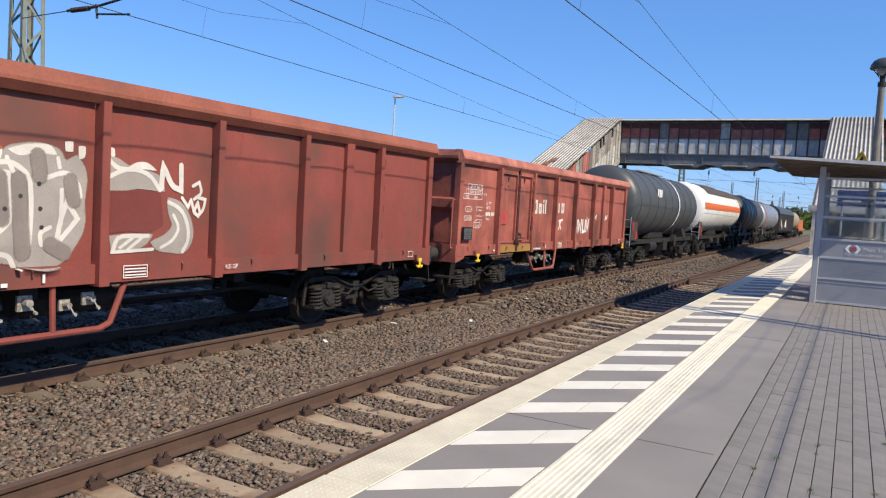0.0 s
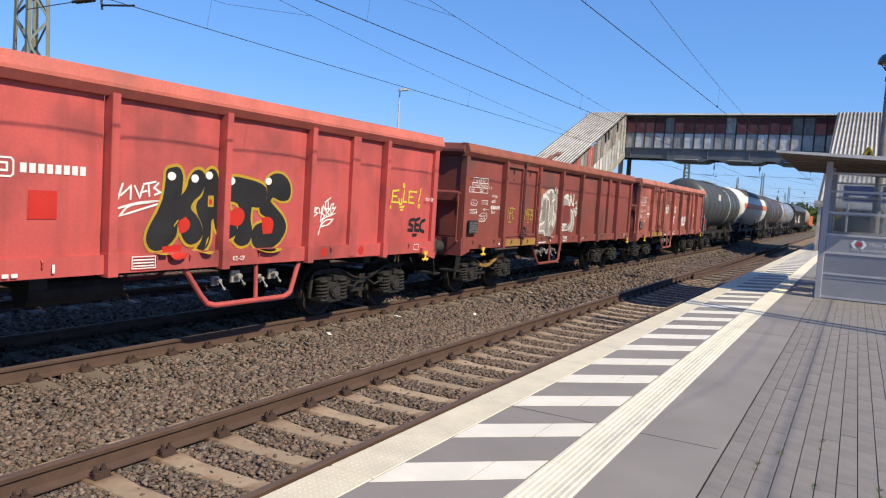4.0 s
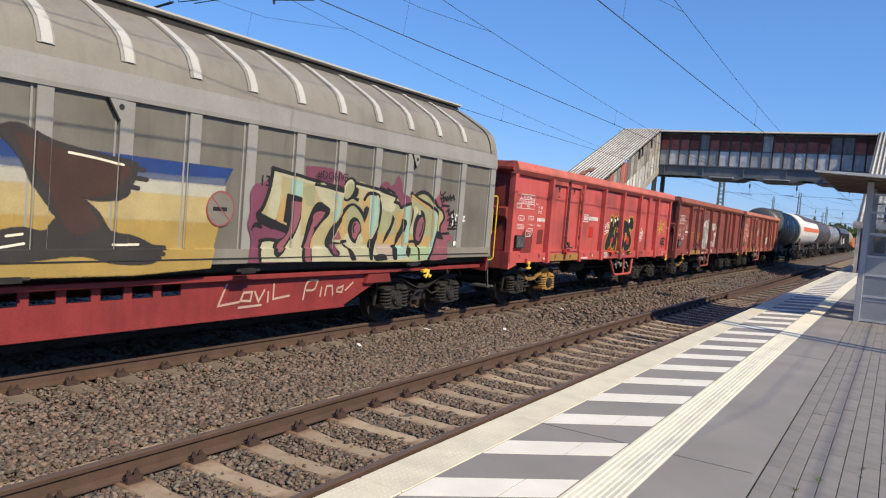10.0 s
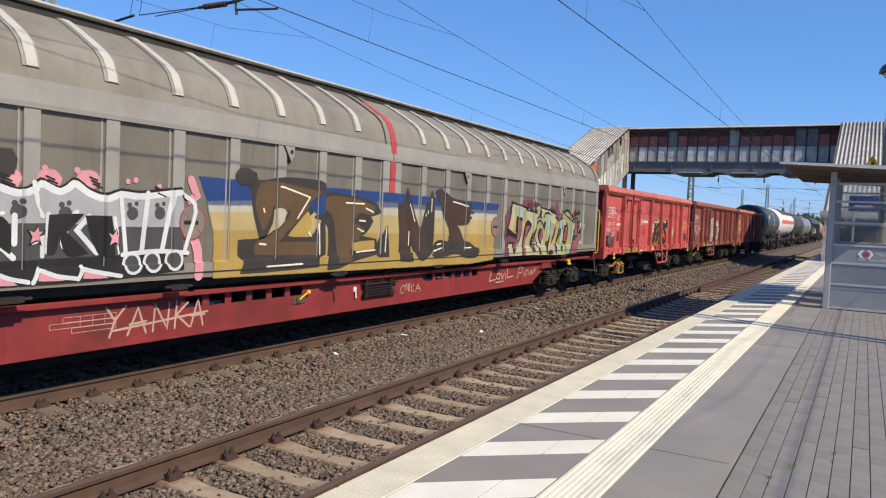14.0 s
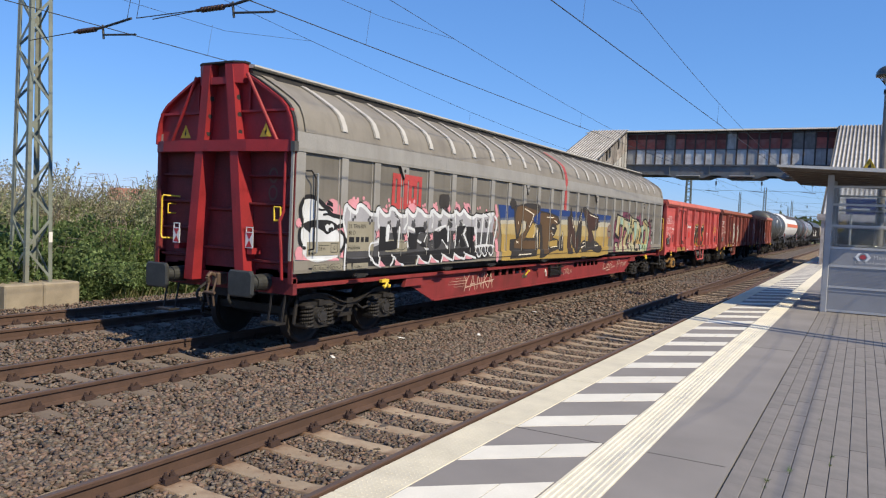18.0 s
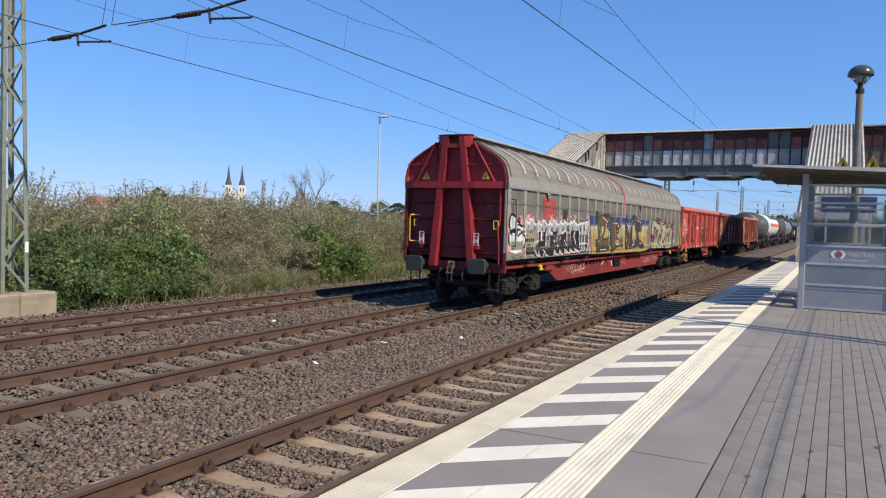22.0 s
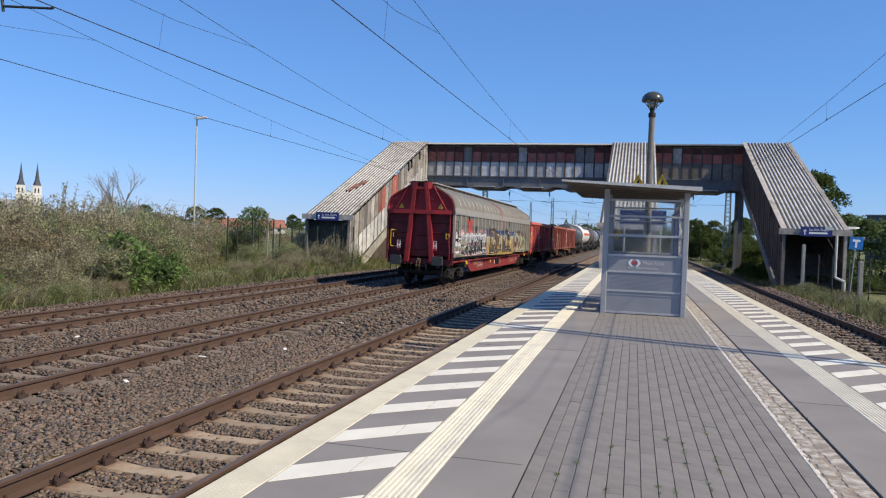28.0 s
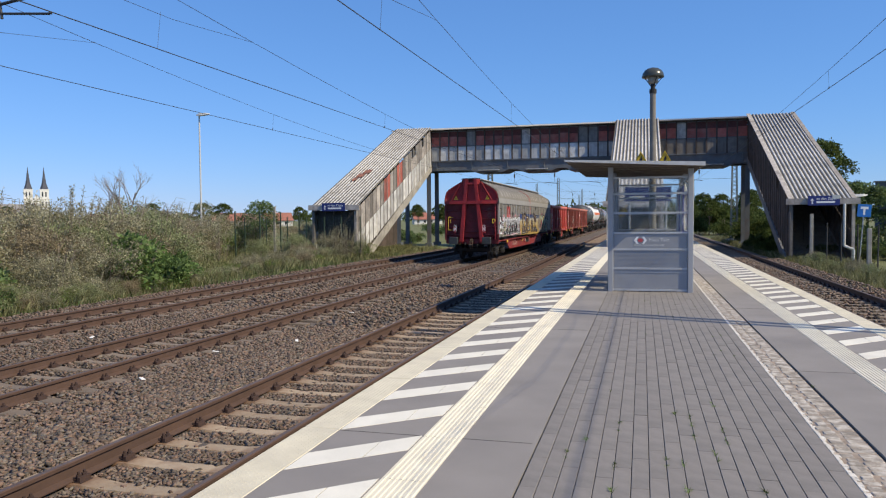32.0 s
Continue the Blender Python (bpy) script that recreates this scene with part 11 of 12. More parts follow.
    me.loops.foreach_set("vertex_index", f.astype(np.int32).ravel())
    me.polygons.add(len(f))
    me.polygons.foreach_set("loop_start", np.arange(0, 3 * len(f), 3, dtype=np.int32))
    me.update(calc_edges=True)
    me.materials.append(stone_mat)
    part("ballast_stones", me, None, kind="stuff", label="loose brown-grey crushed ballast stones")

# ---- masts, wires, lamps ----
mast_paint = mat("grey_green_mast_paint", (0.19, 0.215, 0.185), 0.65, vary=0.15, scale=4, fine=40, dark=(0.15, 0.09, 0.05), dirt=0.5)
wire_mat = use("wire_dark", (0.035, 0.037, 0.04), 0.6, vary=0.0)
insul = use("brown_insulator", (0.05, 0.025, 0.018), 0.3, vary=0.05)

def lattice_mast(x, y, h, label, near=False, w0=0.46, w1=0.24, z0=-0.12, turn=0):
    t = thing("catenary_mast", label, "mast", Matrix.Translation((x, y, 0)) @ Matrix.Rotation(radians(turn), 4, "Z"))
    hw = lambda z: w0 + (w1 - w0) * (z - z0) / h
    for sx in (-1, 1):
        for sy in (-1, 1):
            g = Geo()
            a, b = hw(z0), hw(z0 + h)
            for dx, dy, wx, wy in ((0, -0.035 * sy, 0.012, 0.09), (-0.035 * sx, 0, 0.09, 0.012)):
                g.loft([[(sx * q + dx - wx / 2, sy * q + dy - wy / 2, z), (sx * q + dx + wx / 2, sy * q + dy - wy / 2, z), (sx * q + dx + wx / 2, sy * q + dy + wy / 2, z), (sx * q + dx - wx / 2, sy * q + dy + wy / 2, z)] for q, z in ((a, z0), (b, z0 + h))])
            part("mast_leg", g, mast_paint, t)
    z, k = z0 + 0.05, 0
    while z < z0 + h - 0.6:
        dz = (2.3 if near else 1.45) * hw(z)
        for side in range(4):
            a, b = hw(z), hw(z + dz)
            s = 1 if (k + side) % 2 else -1
            if side < 2:
                e = -1 if side else 1
                p, q = (e * a, -s * a, z), (e * b, s * b, z + dz)
            else:
                e = -1 if side == 3 else 1
                p, q = (-s * a, e * a, z), (s * b, e * b, z + dz)
            g = Geo()
            g.bar(p, q, 0.055, 0.012, up=(1, 0, 0) if side < 2 else (0, 1, 0))
            part("lattice_bar", g, mast_paint, t)
        z += dz
        k += 1
    if near:
        for c in (-0.45, 0.40):
            g = Geo()
            g.cham(-0.52, 0.55, c - 0.42, c + 0.42, GROUND - 0.1, -0.12, 0.03)
            part("footing", g, use("brown_footing", (0.30, 0.255, 0.19), 0.92, vary=0.15, scale=3, fine=90, bump=0.004, dark=(0.16, 0.13, 0.10), dirt=0.5), t, "weathered concrete footing block")
        g = Geo()
        g.box(0.29, 0.30, 0.22, 0.30, 0.75, 0.98)
        part("number_plate", g, white_paint, t, "small white plate")
    else:
        g = Geo()
        g.cham(-0.7, 0.7, -0.7, 0.7, GROUND - 0.1, z0, 0.03)
        part("footing", g, concrete, t)
    return t

def wire(g, pts, r):
    for a, b in zip(pts, pts[1:]):
        g.tube(a, b, r, n=5, caps=False)

def catenary(cx, zc, y_sup, label, lean=0.0, low=0.33, rise=1.2):
    """One track's line: contact wire, sagging carrier, stitch wires and droppers between supports."""
    t = thing("overhead_line", label, "overhead line", group="overhead lines")
    g = Geo()
    ys = [-30] + y_sup + [230]
    place = [cx, cx, cx + lean, cx, cx + lean, cx]
    wire(g, [(x, y, zc) for x, y in zip(place, ys)], 0.009)
    part("contact_wire", g, wire_mat, t)
    def off(y):
        return float(np.interp(y, ys, place))
    def carrier(y):
        for a, b in zip(y_sup, y_sup[1:]):
            if a <= y <= b:
                s = (y - a) / (b - a)
                return zc + low + 4 * (0.5 - s) ** 2 * rise
        return zc + low + rise
    g = Geo()
    for a, b in zip(y_sup, y_sup[1:]):
        wire(g, [(off(y), y, carrier(y)) for y in [a + (b - a) * i / 24 for i in range(25)]], 0.006)
    wire(g, [(off(-30), -30, zc + low + 0.2), (off(y_sup[0]), y_sup[0], carrier(y_sup[0]))], 0.006)
    part("carrier_wire", g, wire_mat, t)
    for y0 in y_sup[:2]:
        for s in (-1, 1):
            ye = y0 + s * 6.0
            if ye < -14:
                continue
            g = Geo()
            zz = carrier(ye) if y_sup[0] <= ye <= y_sup[-1] else zc + 1.1
            wire(g, [(off(y0), y0, zc + 0.62), (off(y0 + s * 3), y0 + s * 3, zc + 0.66), (off(ye), ye, zz)], 0.0045)
            part("stitch_wire", g, wire_mat, t)
            g = Geo()
            wire(g, [(off(y0 + s * 2.6), y0 + s * 2.6, zc + 0.70), (off(y0 + s * 2.6), y0 + s * 2.6 - 0.12, zc)], 0.0032)
            part("dropper", g, wire_mat, t)
    for a, b in zip(y_sup[:2], y_sup[1:3]):
        y = a + 15
        while y < b - 8:
            g = Geo()
            wire(g, [(off(y), y + 0.1, carrier(y)), (off(y), y, zc)], 0.0032)
            g.tube((off(y), y, zc - 0.02), (off(y), y, zc + 0.05), 0.014, n=5)
            part("dropper", g, wire_mat, t)
            y += 12
    return t

def registration(x0, cx, y, zc, label):
    """The cross-span at one mast row: span wire, ribbed insulator and the arm that steadies the contact wire."""
    t = thing("registration_arm", label, "overhead line fitting", group="overhead lines")
    zs, k = zc + 0.21, cx - 1.05
    g = Geo()
    wire(g, [(x0, y, zs - 0.06), (k - 0.15, y, zs)], 0.010)
    part("span_wire", g, wire_mat, t)
    g = Geo()
    wire(g, [(cx - 0.05, y, zs + 0.09), (cx + 1.6, y, zs + 0.08)], 0.010)
    part("span_wire", g, wire_mat, t)
    g = Geo()
    for i in range(7):
        g.tube((k - 0.72 + 0.08 * i, y, zs - 0.015), (k - 0.68 + 0.08 * i, y, zs - 0.015), 0.05, n=10)
    g.tube((k - 0.85, y, zs - 0.015), (k - 0.02, y, zs), 0.03, n=8)
    part("insulator", g, insul, t, "brown ribbed insulator")
    g = Geo()
    g.tube((k, y, zs), (cx - 0.2, y, zs + 0.10), 0.025, n=8)
    g.tube((k + 0.02, y, zs + 0.05), (k + 0.06, y, zs - 0.22), 0.022, n=8)
    g.tube((k + 0.05, y, zs - 0.14), (cx - 0.1, y, zs - 0.21), 0.02, n=8)
    g.tube((cx - 0.1, y, zs - 0.20), (cx - 0.06, y, zc), 0.018, n=6)
    part("steady_arm", g, wire_mat, t, "dark tubular steady arm")
    g = Geo()
    for dx in (-0.32, -0.05):
        wire(g, [(cx + dx, y, zs + 0.09), (cx + dx + 0.12, y, zs + 0.6)], 0.006)
    part("hanger", g, wire_mat, t)
    return t

def overhead():
    for cx, zc, nm, low, rise, lean in ((-12.85, 5.03, "overhead line above the outer track", 0.13, 1.45, 0.0), (-8.56, 4.94, "overhead line above the main track", 0.13, 1.15, 0.0), (-4.22, 4.965, "overhead line above the platform track", 0.277, 1.15, 0.43), (5.45, 5.55, "overhead line above the far side track", 0.3, 0.8, 0.0)):
        catenary(cx, zc, [9.4, 76.0, 142.0, 208.0], nm, lean, low, rise)
    registration(-15.4, -12.0, 9.4, 4.85, "steady arm with insulator above the outer track")
    registration(-11.6, -8.56, 9.4, 4.94, "steady arm with insulator above the main track")
    lattice_mast(-15.83, 9.78, 11.5, "grey-green steel lattice mast on a concrete footing", near=True, w0=0.30, w1=0.165)
    for x, y, h in ((-15.0, 75, 9.6), (-15.2, 141, 9.6), (8.6, 76, 9.8), (8.9, 142, 10), (-16.0, 208, 10), (-21, 260, 10), (9.5, 208, 10), (-26, 190, 11), (-14, 320, 11), (6.8, 320, 11)):
        lattice_mast(x, y, h, "distant steel lattice mast", w0=0.34, w1=0.2, z0=-0.4)
    for y in (76, 142, 208):
        t = thing("cross_span", "cross-span wires between two masts", "overhead line fitting", group="overhead lines")
        for z0, sag in ((5.4, 0), (6.7, 0), (9.0, 1.6)):
            g = Geo()
            wire(g, [(-15.0 + 23.6 * i / 10, y, z0 - sag * 4 * (i / 10) * (1 - i / 10)) for i in range(11)], 0.012)
            part("span_wire", g, wire_mat, t)
        for cx in (T1, T2, T3, T4):
            g = Geo()
            g.tube((cx - 1.0, y, 5.4), (cx + 0.3, y, 5.25), 0.025, n=6)
            g.tube((cx, y, 6.7), (cx, y, 5.4), 0.012, n=5)
            g.tube((cx, y, 5.9), (cx, y, 6.3), 0.07, n=8)
            part("steady_arm", g, wire_mat, t)
    # supply cables high across the platform, seen by their shadow
    t = thing("supply_cable", "pair of dark supply cables high across the platform", "cable")
    for x0, y0, x1, y1, r in ((3.4, 13.25, 24.0, 6.65, 0.085), (3.4, 12.92, 24.0, 6.37, 0.075)):
        g = Geo()
        wire(g, [(x0, y0, 7.0), ((x0 + x1) / 2, (y0 + y1) / 2, 7.0), (x1, y1, 7.0)], r)
        part("cable", g, wire_mat, t)
    p = thing("cable_pole", "wooden pole that carries the supply cables", "pole", (24.0, 6.45, GROUND))
    g = Geo()
    g.tube((0, 0, 0), (0, 0, 8.2), 0.14, 0.10, n=10)
    g.box(-0.05, 0.05, -0.6, 0.6, 7.72, 7.80)
    part("shaft", g, bark, p)
    # gantry far off
    t = thing("signal_gantry", "distant steel signal gantry across the tracks", "gantry")
    g = Geo()
    for z in (5.6, 6.6):
        g.box(-18, 10, 249.9, 250.1, z - 0.08, z + 0.08)
    for i in range(28):
        g.bar((-18 + i, 250, 5.6), (-17 + i, 250, 6.6) if i % 2 else (-17 + i, 250, 5.6), 0.06, 0.06)
        g.tube((-18 + i, 250, 5.6), (-18 + i, 250, 6.6), 0.04, n=4)
    part("beam", g, mast_paint, t)
    for x in (-18, 10):
        g = Geo()
        g.box(x - 0.2, x + 0.2, 249.8, 250.2, GROUND, 5.6)
        part("leg", g, mast_paint, t)

def street_lamp(x, y, h, label, turn=0):
    t = thing("street_lamp", label, "street lamp", Matrix.Translation((x, y, GROUND)) @ Matrix.Rotation(radians(turn), 4, "Z"))
    g = Geo()
    g.tube((0, 0, 0), (0, 0, 1.2), 0.075, n=12)
    g.tube((0, 0, 1.2), (0, 0, h), 0.062, 0.045, n=12)
    part("pole", g, use("pale_pole", (0.52, 0.52, 0.50), 0.6, vary=0.08), t, "slim pale grey pole")
    g = Geo()
    ring = lambda x, w, z0, z1: [(x, -w, z0), (x, w, z0), (x, w * 0.7, z1), (x, -w * 0.7, z1)]
    g.loft([ring(-0.16, 0.09, h - 0.02, h + 0.06), ring(0.1, 0.16, h - 0.03, h + 0.13), ring(0.5, 0.15, h + 0.0, h + 0.13), ring(0.72, 0.08, h + 0.05, h + 0.10)])
    part("lamp_head", g, use("pale_lamp_head", (0.6, 0.6, 0.58), 0.5, vary=0.04), t, "pale flat lamp head")
    return t

def mushroom_lamp():
    t = thing("platform_lamp", "old concrete platform lamp post with dark mushroom lamp", "platform lamp", (0.39, 23.4, 0))
    g = Geo()
    g.tube((0, 0, 0), (0, 0, 5.55), 0.12, 0.085, n=14)
    part("post", g, use("dark_weathered_concrete", (0.20, 0.185, 0.165), 0.92, vary=0.18, scale=4, fine=70, bump=0.003, dark=(0.10, 0.09, 0.08), dirt=0.5, streak=0.4), t, "dark weathered concrete post")
    g = Geo()
    g.tube((0, 0, 5.5), (0, 0, 5.62), 0.11, n=12)
    g.tube((0, 0, 5.62), (0, 0, 5.78), 0.07, n=12)
    for k in range(4):
        a = k * math.pi / 2 + 0.4
        g.bar((0.07 * math.cos(a), 0.07 * math.sin(a), 5.72), (0.28 * math.cos(a), 0.28 * math.sin(a), 5.97), 0.02, 0.015)
    part("bracket", g, black, t)
    g = Geo()
    prof = [(0.32, 5.97), (0.33, 6.0), (0.31, 6.09), (0.25, 6.18), (0.16, 6.24), (0.05, 6.27)]
    rings = [[(r * math.cos(2 * math.pi * i / 24), r * math.sin(2 * math.pi * i / 24), z) for i in range(24)] for r, z in prof]
    g.loft(rings)
    part("hood", g, use("dark_enamel", (0.055, 0.06, 0.052), 0.25, vary=0.1), t, "dark enamelled hood", smooth=True)
    g = Geo()
    g.loft([[(r * math.cos(2 * math.pi * i / 16), r * math.sin(2 * math.pi * i / 16), z) for i in range(16)] for r, z in ((0.12, 5.80), (0.16, 5.86), (0.15, 5.97))])
    part("diffuser", g, use("milky_glass", (0.3, 0.3, 0.28), 0.3), t)

def fences():
    f = thing("lineside_fence", "dark green steel posts of a wire fence by the scrub", "fence")
    pm = use("fence_green", (0.035, 0.06, 0.04), 0.6)
    for i, (x, y) in enumerate(((-25.1, 42.4), (-25.0, 45.4), (-25.0, 48.4), (-25.0, 51.4), (-25.0, 54.4), (-25.0, 57.4))):
        g = Geo()
        g.box(x - 0.04, x + 0.04, y - 0.04, y + 0.04, GROUND, 2.35)
        part("fence_post", g, pm, f)
        if i == 2:
            g = Geo()
            g.box(x - 0.55, x - 0.40, y - 0.07, y + 0.07, GROUND, 2.75)
            part("concrete_post", g, concrete, f)
    g = Geo()
    for k in range(12):
        z = GROUND + 0.15 + 0.26 * k
        g.tube((-25.05, 42.4, z), (-25.0, 57.4, z), 0.004, n=4)
    for k in range(60):
        y = 42.4 + 0.25 * k
        g.tube((-25.0, y, GROUND), (-25.0, y, 2.3), 0.003, n=3)
    part("wire_mesh", g, pm, f, kind="stuff")
    f = thing("stair_fence", "dark wire fence closing off the old stairs", "fence")
    ends = ((-25.0, 43.4), (-23.6, 43.7), (-22.2, 43.9), (-20.9, 44.0), (-19.65, 44.0), (-18.48, 44.0), (-17.22, 44.1))
    for x, y in ends:
        g = Geo()
        g.box(x - 0.03, x + 0.03, y - 0.03, y + 0.03, GROUND, 1.95)
        part("fence_post", g, pm, f)
    g = Geo()
    for (xa, ya), (xb, yb) in zip(ends, ends[1:]):
        for k in range(11):
            z = GROUND + 0.12 + 0.23 * k
            g.tube((xa, ya, z), (xb, yb, z), 0.004, n=3)
        for k in range(12):
            x, y = xa + (xb - xa) * k / 12, ya + (yb - ya) * k / 12
            g.tube((x, y, GROUND), (x, y, 1.92), 0.003, n=3)
    part("wire_mesh", g, pm, f, kind="stuff")
    # right side
    f = thing("platform_fence", "low wire mesh fence with thin dark posts in tall grass", "fence")
    pd = use("dark_fence_post", (0.05, 0.048, 0.045), 0.7)
    for i in range(12):
        y = 19.4 + 2.95 * i
        g = Geo()
        g.tube((9.5, y, GROUND), (9.5 + 0.02 * (i % 3 - 1), y, 1.36), 0.03, n=8)
        part("fence_post", g, pd, f)
    g = Geo()
    for k in range(11):
        z = GROUND + 0.1 + 0.2 * k
        g.tube((9.5, 19.4, z), (9.5, 51.85, z), 0.003, n=4)
    for k in range(162):
        y = 19.4 + 0.2 * k
        g.tube((9.5, y, GROUND), (9.5, y, 1.3), 0.0025, n=3)
    part("wire_mesh", g, pd, f, kind="stuff")
    for x, y, h in ((9.0, 44.2, 1.85), (9.4, 35.0, 1.2)):
        p = thing("concrete_post", "pale concrete post beside the fence", "post", (x, y, GROUND))
        g = Geo()
        g.cham(-0.08, 0.08, -0.08, 0.08, 0, h + 0.8, 0.015)
        part("shaft", g, concrete, p)

# ---- signs and small things ----
def flat_text(parent, s, at, size, material):
    """Lettering on a plane that faces the eye's side (-y)."""
    o = part("lettering", text_mesh(s, size, material), None, parent)
    o.matrix_basis = Matrix.Translation(at) @ Matrix.Rotation(radians(90), 4, "X")
    return o

def signs():
    for (xa, xb), nm in ((BX["left"], "l"), (BX["right"], "r")):
        cx = -19.33 if nm == "l" else 9.72
        t = thing("platform_sign", "blue direction sign with white lettering on the stair roof", "sign", (cx, ST_Y - 0.42, ST_Z - 0.02))
        g = Geo()
        g.box(-0.80, 0.80, -0.03, 0.03, -0.26, 0.27)
        part("board", g, sign_blue, t)
        flat_text(t, "zu den Zügen", (-0.38, -0.035, 0.05), 0.19, sign_white)
        g = Geo()
        g.box(-0.38, 0.55, -0.036, -0.032, -0.13, -0.03)
        part("writing_bar", g, sign_white, t)
        g = Geo()
        g.add([(-0.62, -0.035, -0.18), (-0.56, -0.035, -0.18), (-0.56, -0.035, 0.03), (-0.62, -0.035, 0.03), (-0.69, -0.035, 0.0), (-0.59, -0.035, 0.13), (-0.49, -0.035, 0.0)], [(0, 1, 2, 3), (4, 6, 5)])
        part("arrow", g, sign_white, t)
        if nm == "r":
            g = Geo()
            g.box(0.42, 0.80, -0.04, -0.034, 0.10, 0.29)
            part("pale_plate", g, use("pale_plate", (0.5, 0.52, 0.5), 0.5), t)
    # shelter: logo panel and roof signs
    t = thing("shelter_logo", "round red and white emblem with white lettering", "sign", (0.045, 17.985, 1.215))
    g = Geo()
    n = 20
    g.add([(0.058 * math.cos(2 * math.pi * i / n), -0.006, 0.046 * math.sin(2 * math.pi * i / n)) for i in range(n)], [tuple(range(n))], 0)
    for q in (-1, 1):
        g.add([(q * x, -0.006, z) for x, z in ((0.15, 0.0), (0.085, 0.085), (0.015, 0.085), (0.055, 0.06), (0.085, 0.0), (0.055, -0.06), (0.015, -0.085), (0.085, -0.085))], [(0, 1, 2, 3, 4), (0, 4, 5, 6, 7)], 1)
    part("emblem", g, [use("emblem_red", (0.45, 0.06, 0.07), 0.5), sign_white], t)
    flat_text(t, "Mein Takt", (0.19, -0.006, -0.03), 0.115, use("faded_letter", (0.62, 0.62, 0.62), 0.5))
    flat_text(t, "Bahn-Bus-Landesnetz", (-0.14, -0.006, -0.135), 0.08, use("faded_letter", (0.62, 0.62, 0.62), 0.5))
    for x in (0.05, 0.60):
        s = thing("warning_sign", "yellow high-voltage warning triangle on the shelter roof", "sign", (x, 18.2, 2.985))
        g = Geo()
        g.prism([(-0.19, 0.0), (0.19, 0.0), (0, 0.34)], "y", -0.012, 0.012)
        part("plate", g, use("sign_yellow", (0.62, 0.40, 0.02), 0.5), s)
        g = Geo()
        for a, b in (((-0.15, 0.025), (0.15, 0.025)), ((0.15, 0.025), (0, 0.295)), ((0, 0.295), (-0.15, 0.025))):
            g.bar((a[0], -0.015, a[1]), (b[0], -0.015, b[1]), 0.004, 0.022, up=(0, 1, 0))
        g.add([(-0.02, -0.016, 0.06), (0.035, -0.016, 0.14), (-0.03, -0.016, 0.14), (0.02, -0.016, 0.22)], [(0, 1, 3, 2)])
        part("symbol", g, black, s)
        g = Geo()
        g.tube((-0.1, 0.02, -0.05), (-0.1, 0.02, 0.1), 0.012, n=6)
        g.tube((0.1, 0.02, -0.05), (0.1, 0.02, 0.1), 0.012, n=6)
        part("bracket", g, galv, s)
    # inside the shelter: notice cases and bench
    t = thing("notice_board", "blue-framed notice boards inside the shelter", "notice board", (1.05, 20.2, 1.0))
    g = Geo()
    g.box(-0.03, 0.0, -1.6, -0.3, 0.3, 1.5)
    g.box(-0.03, 0.0, 0.2, 1.6, 0.3, 1.5)
    part("board", g, sign_blue, t)
    g = Geo()
    g.box(-0.036, -0.031, -1.5, -0.4, 0.36, 1.3)
    g.box(-0.036, -0.031, 0.3, 1.5, 0.36, 1.3)
    part("paper", g, use("grey_notice", (0.35, 0.36, 0.36), 0.6, vary=0.2, scale=9), t)
    s = thing("station_sign", "blue station sign with white lettering behind the shelter", "sign", (0.0, 24.0, 2.3))
    g = Geo()
    g.box(-0.45, 0.95, -0.03, 0.03, -0.05, 0.4)
    part("board", g, sign_blue, s)
    g = Geo()
    g.box(-0.3, 0.15, -0.035, -0.031, 0.04, 0.12)
    g.box(0.45, 0.8, -0.035, -0.031, 0.04, 0.12)
    part("writing_bar", g, sign_white, s)
    g = Geo()
    g.tube((-0.3, 0, -2.3), (-0.3, 0, 0.4), 0.03, n=8)
    g.tube((0.8, 0, -2.3), (0.8, 0, 0.4), 0.03, n=8)
    part("leg", g, galv, s)
    # dead-end road sign by the right stairs
    t = thing("road_sign", "blue dead-end road sign on a leaning grey post", "road sign", Matrix.Translation((10.85, 42.2, GROUND)) @ Matrix.Rotation(radians(4), 4, "Y"))
    g = Geo()
    g.tube((0, 0, 0), (0, 0, 3.05), 0.03, n=8)
    part("pole", g, galv, t)
    g = Geo()
    g.cham(-0.32, 0.32, -0.055, -0.035, 2.48, 3.12, 0.01)
    part("plate", g, use("traffic_blue", (0.02, 0.16, 0.50), 0.4), t)
    g = Geo()
    g.box(-0.05, 0.05, -0.062, -0.057, 2.58, 2.88)
    g.box(-0.18, 0.18, -0.062, -0.057, 2.88, 3.0)
    part("symbol", g, sign_white, t)
    # striped marker at the platform ramp and its boards
    t = thing("marker_board", "red and white striped marker board on the platform edge", "marker", (-1.35, 42.0, 0))
    g = Geo()
    for k in range(6):
        g.box(-0.12, 0.12, -0.02, 0.02, 0.05 + 0.2 * k, 0.05 + 0.2 * (k + 1), k % 2)
    part("board", g, [sign_white, use("marker_red", (0.45, 0.03, 0.03), 0.5)], t)
    g = Geo()
    g.tube((0, 0.04, 0), (0, 0.04, 1.3), 0.03, n=8)
    part("post", g, galv, t)
    t = thing("signal_board", "round yellow signal board with black sign", "signal", (-1.2, 47.0, 0))
    g = Geo()
    g.tube((0, -0.02, 2.2), (0, 0.02, 2.2), 0.42, n=24)
    part("disc", g, use("sign_yellow", (0.62, 0.40, 0.02), 0.5), t)
    g = Geo()
    g.box(-0.06, 0.06, -0.035, -0.025, 1.98, 2.42)
    g.box(-0.16, 0.16, -0.035, -0.025, 2.3, 2.42)
    part("symbol", g, black, t)
    g = Geo()
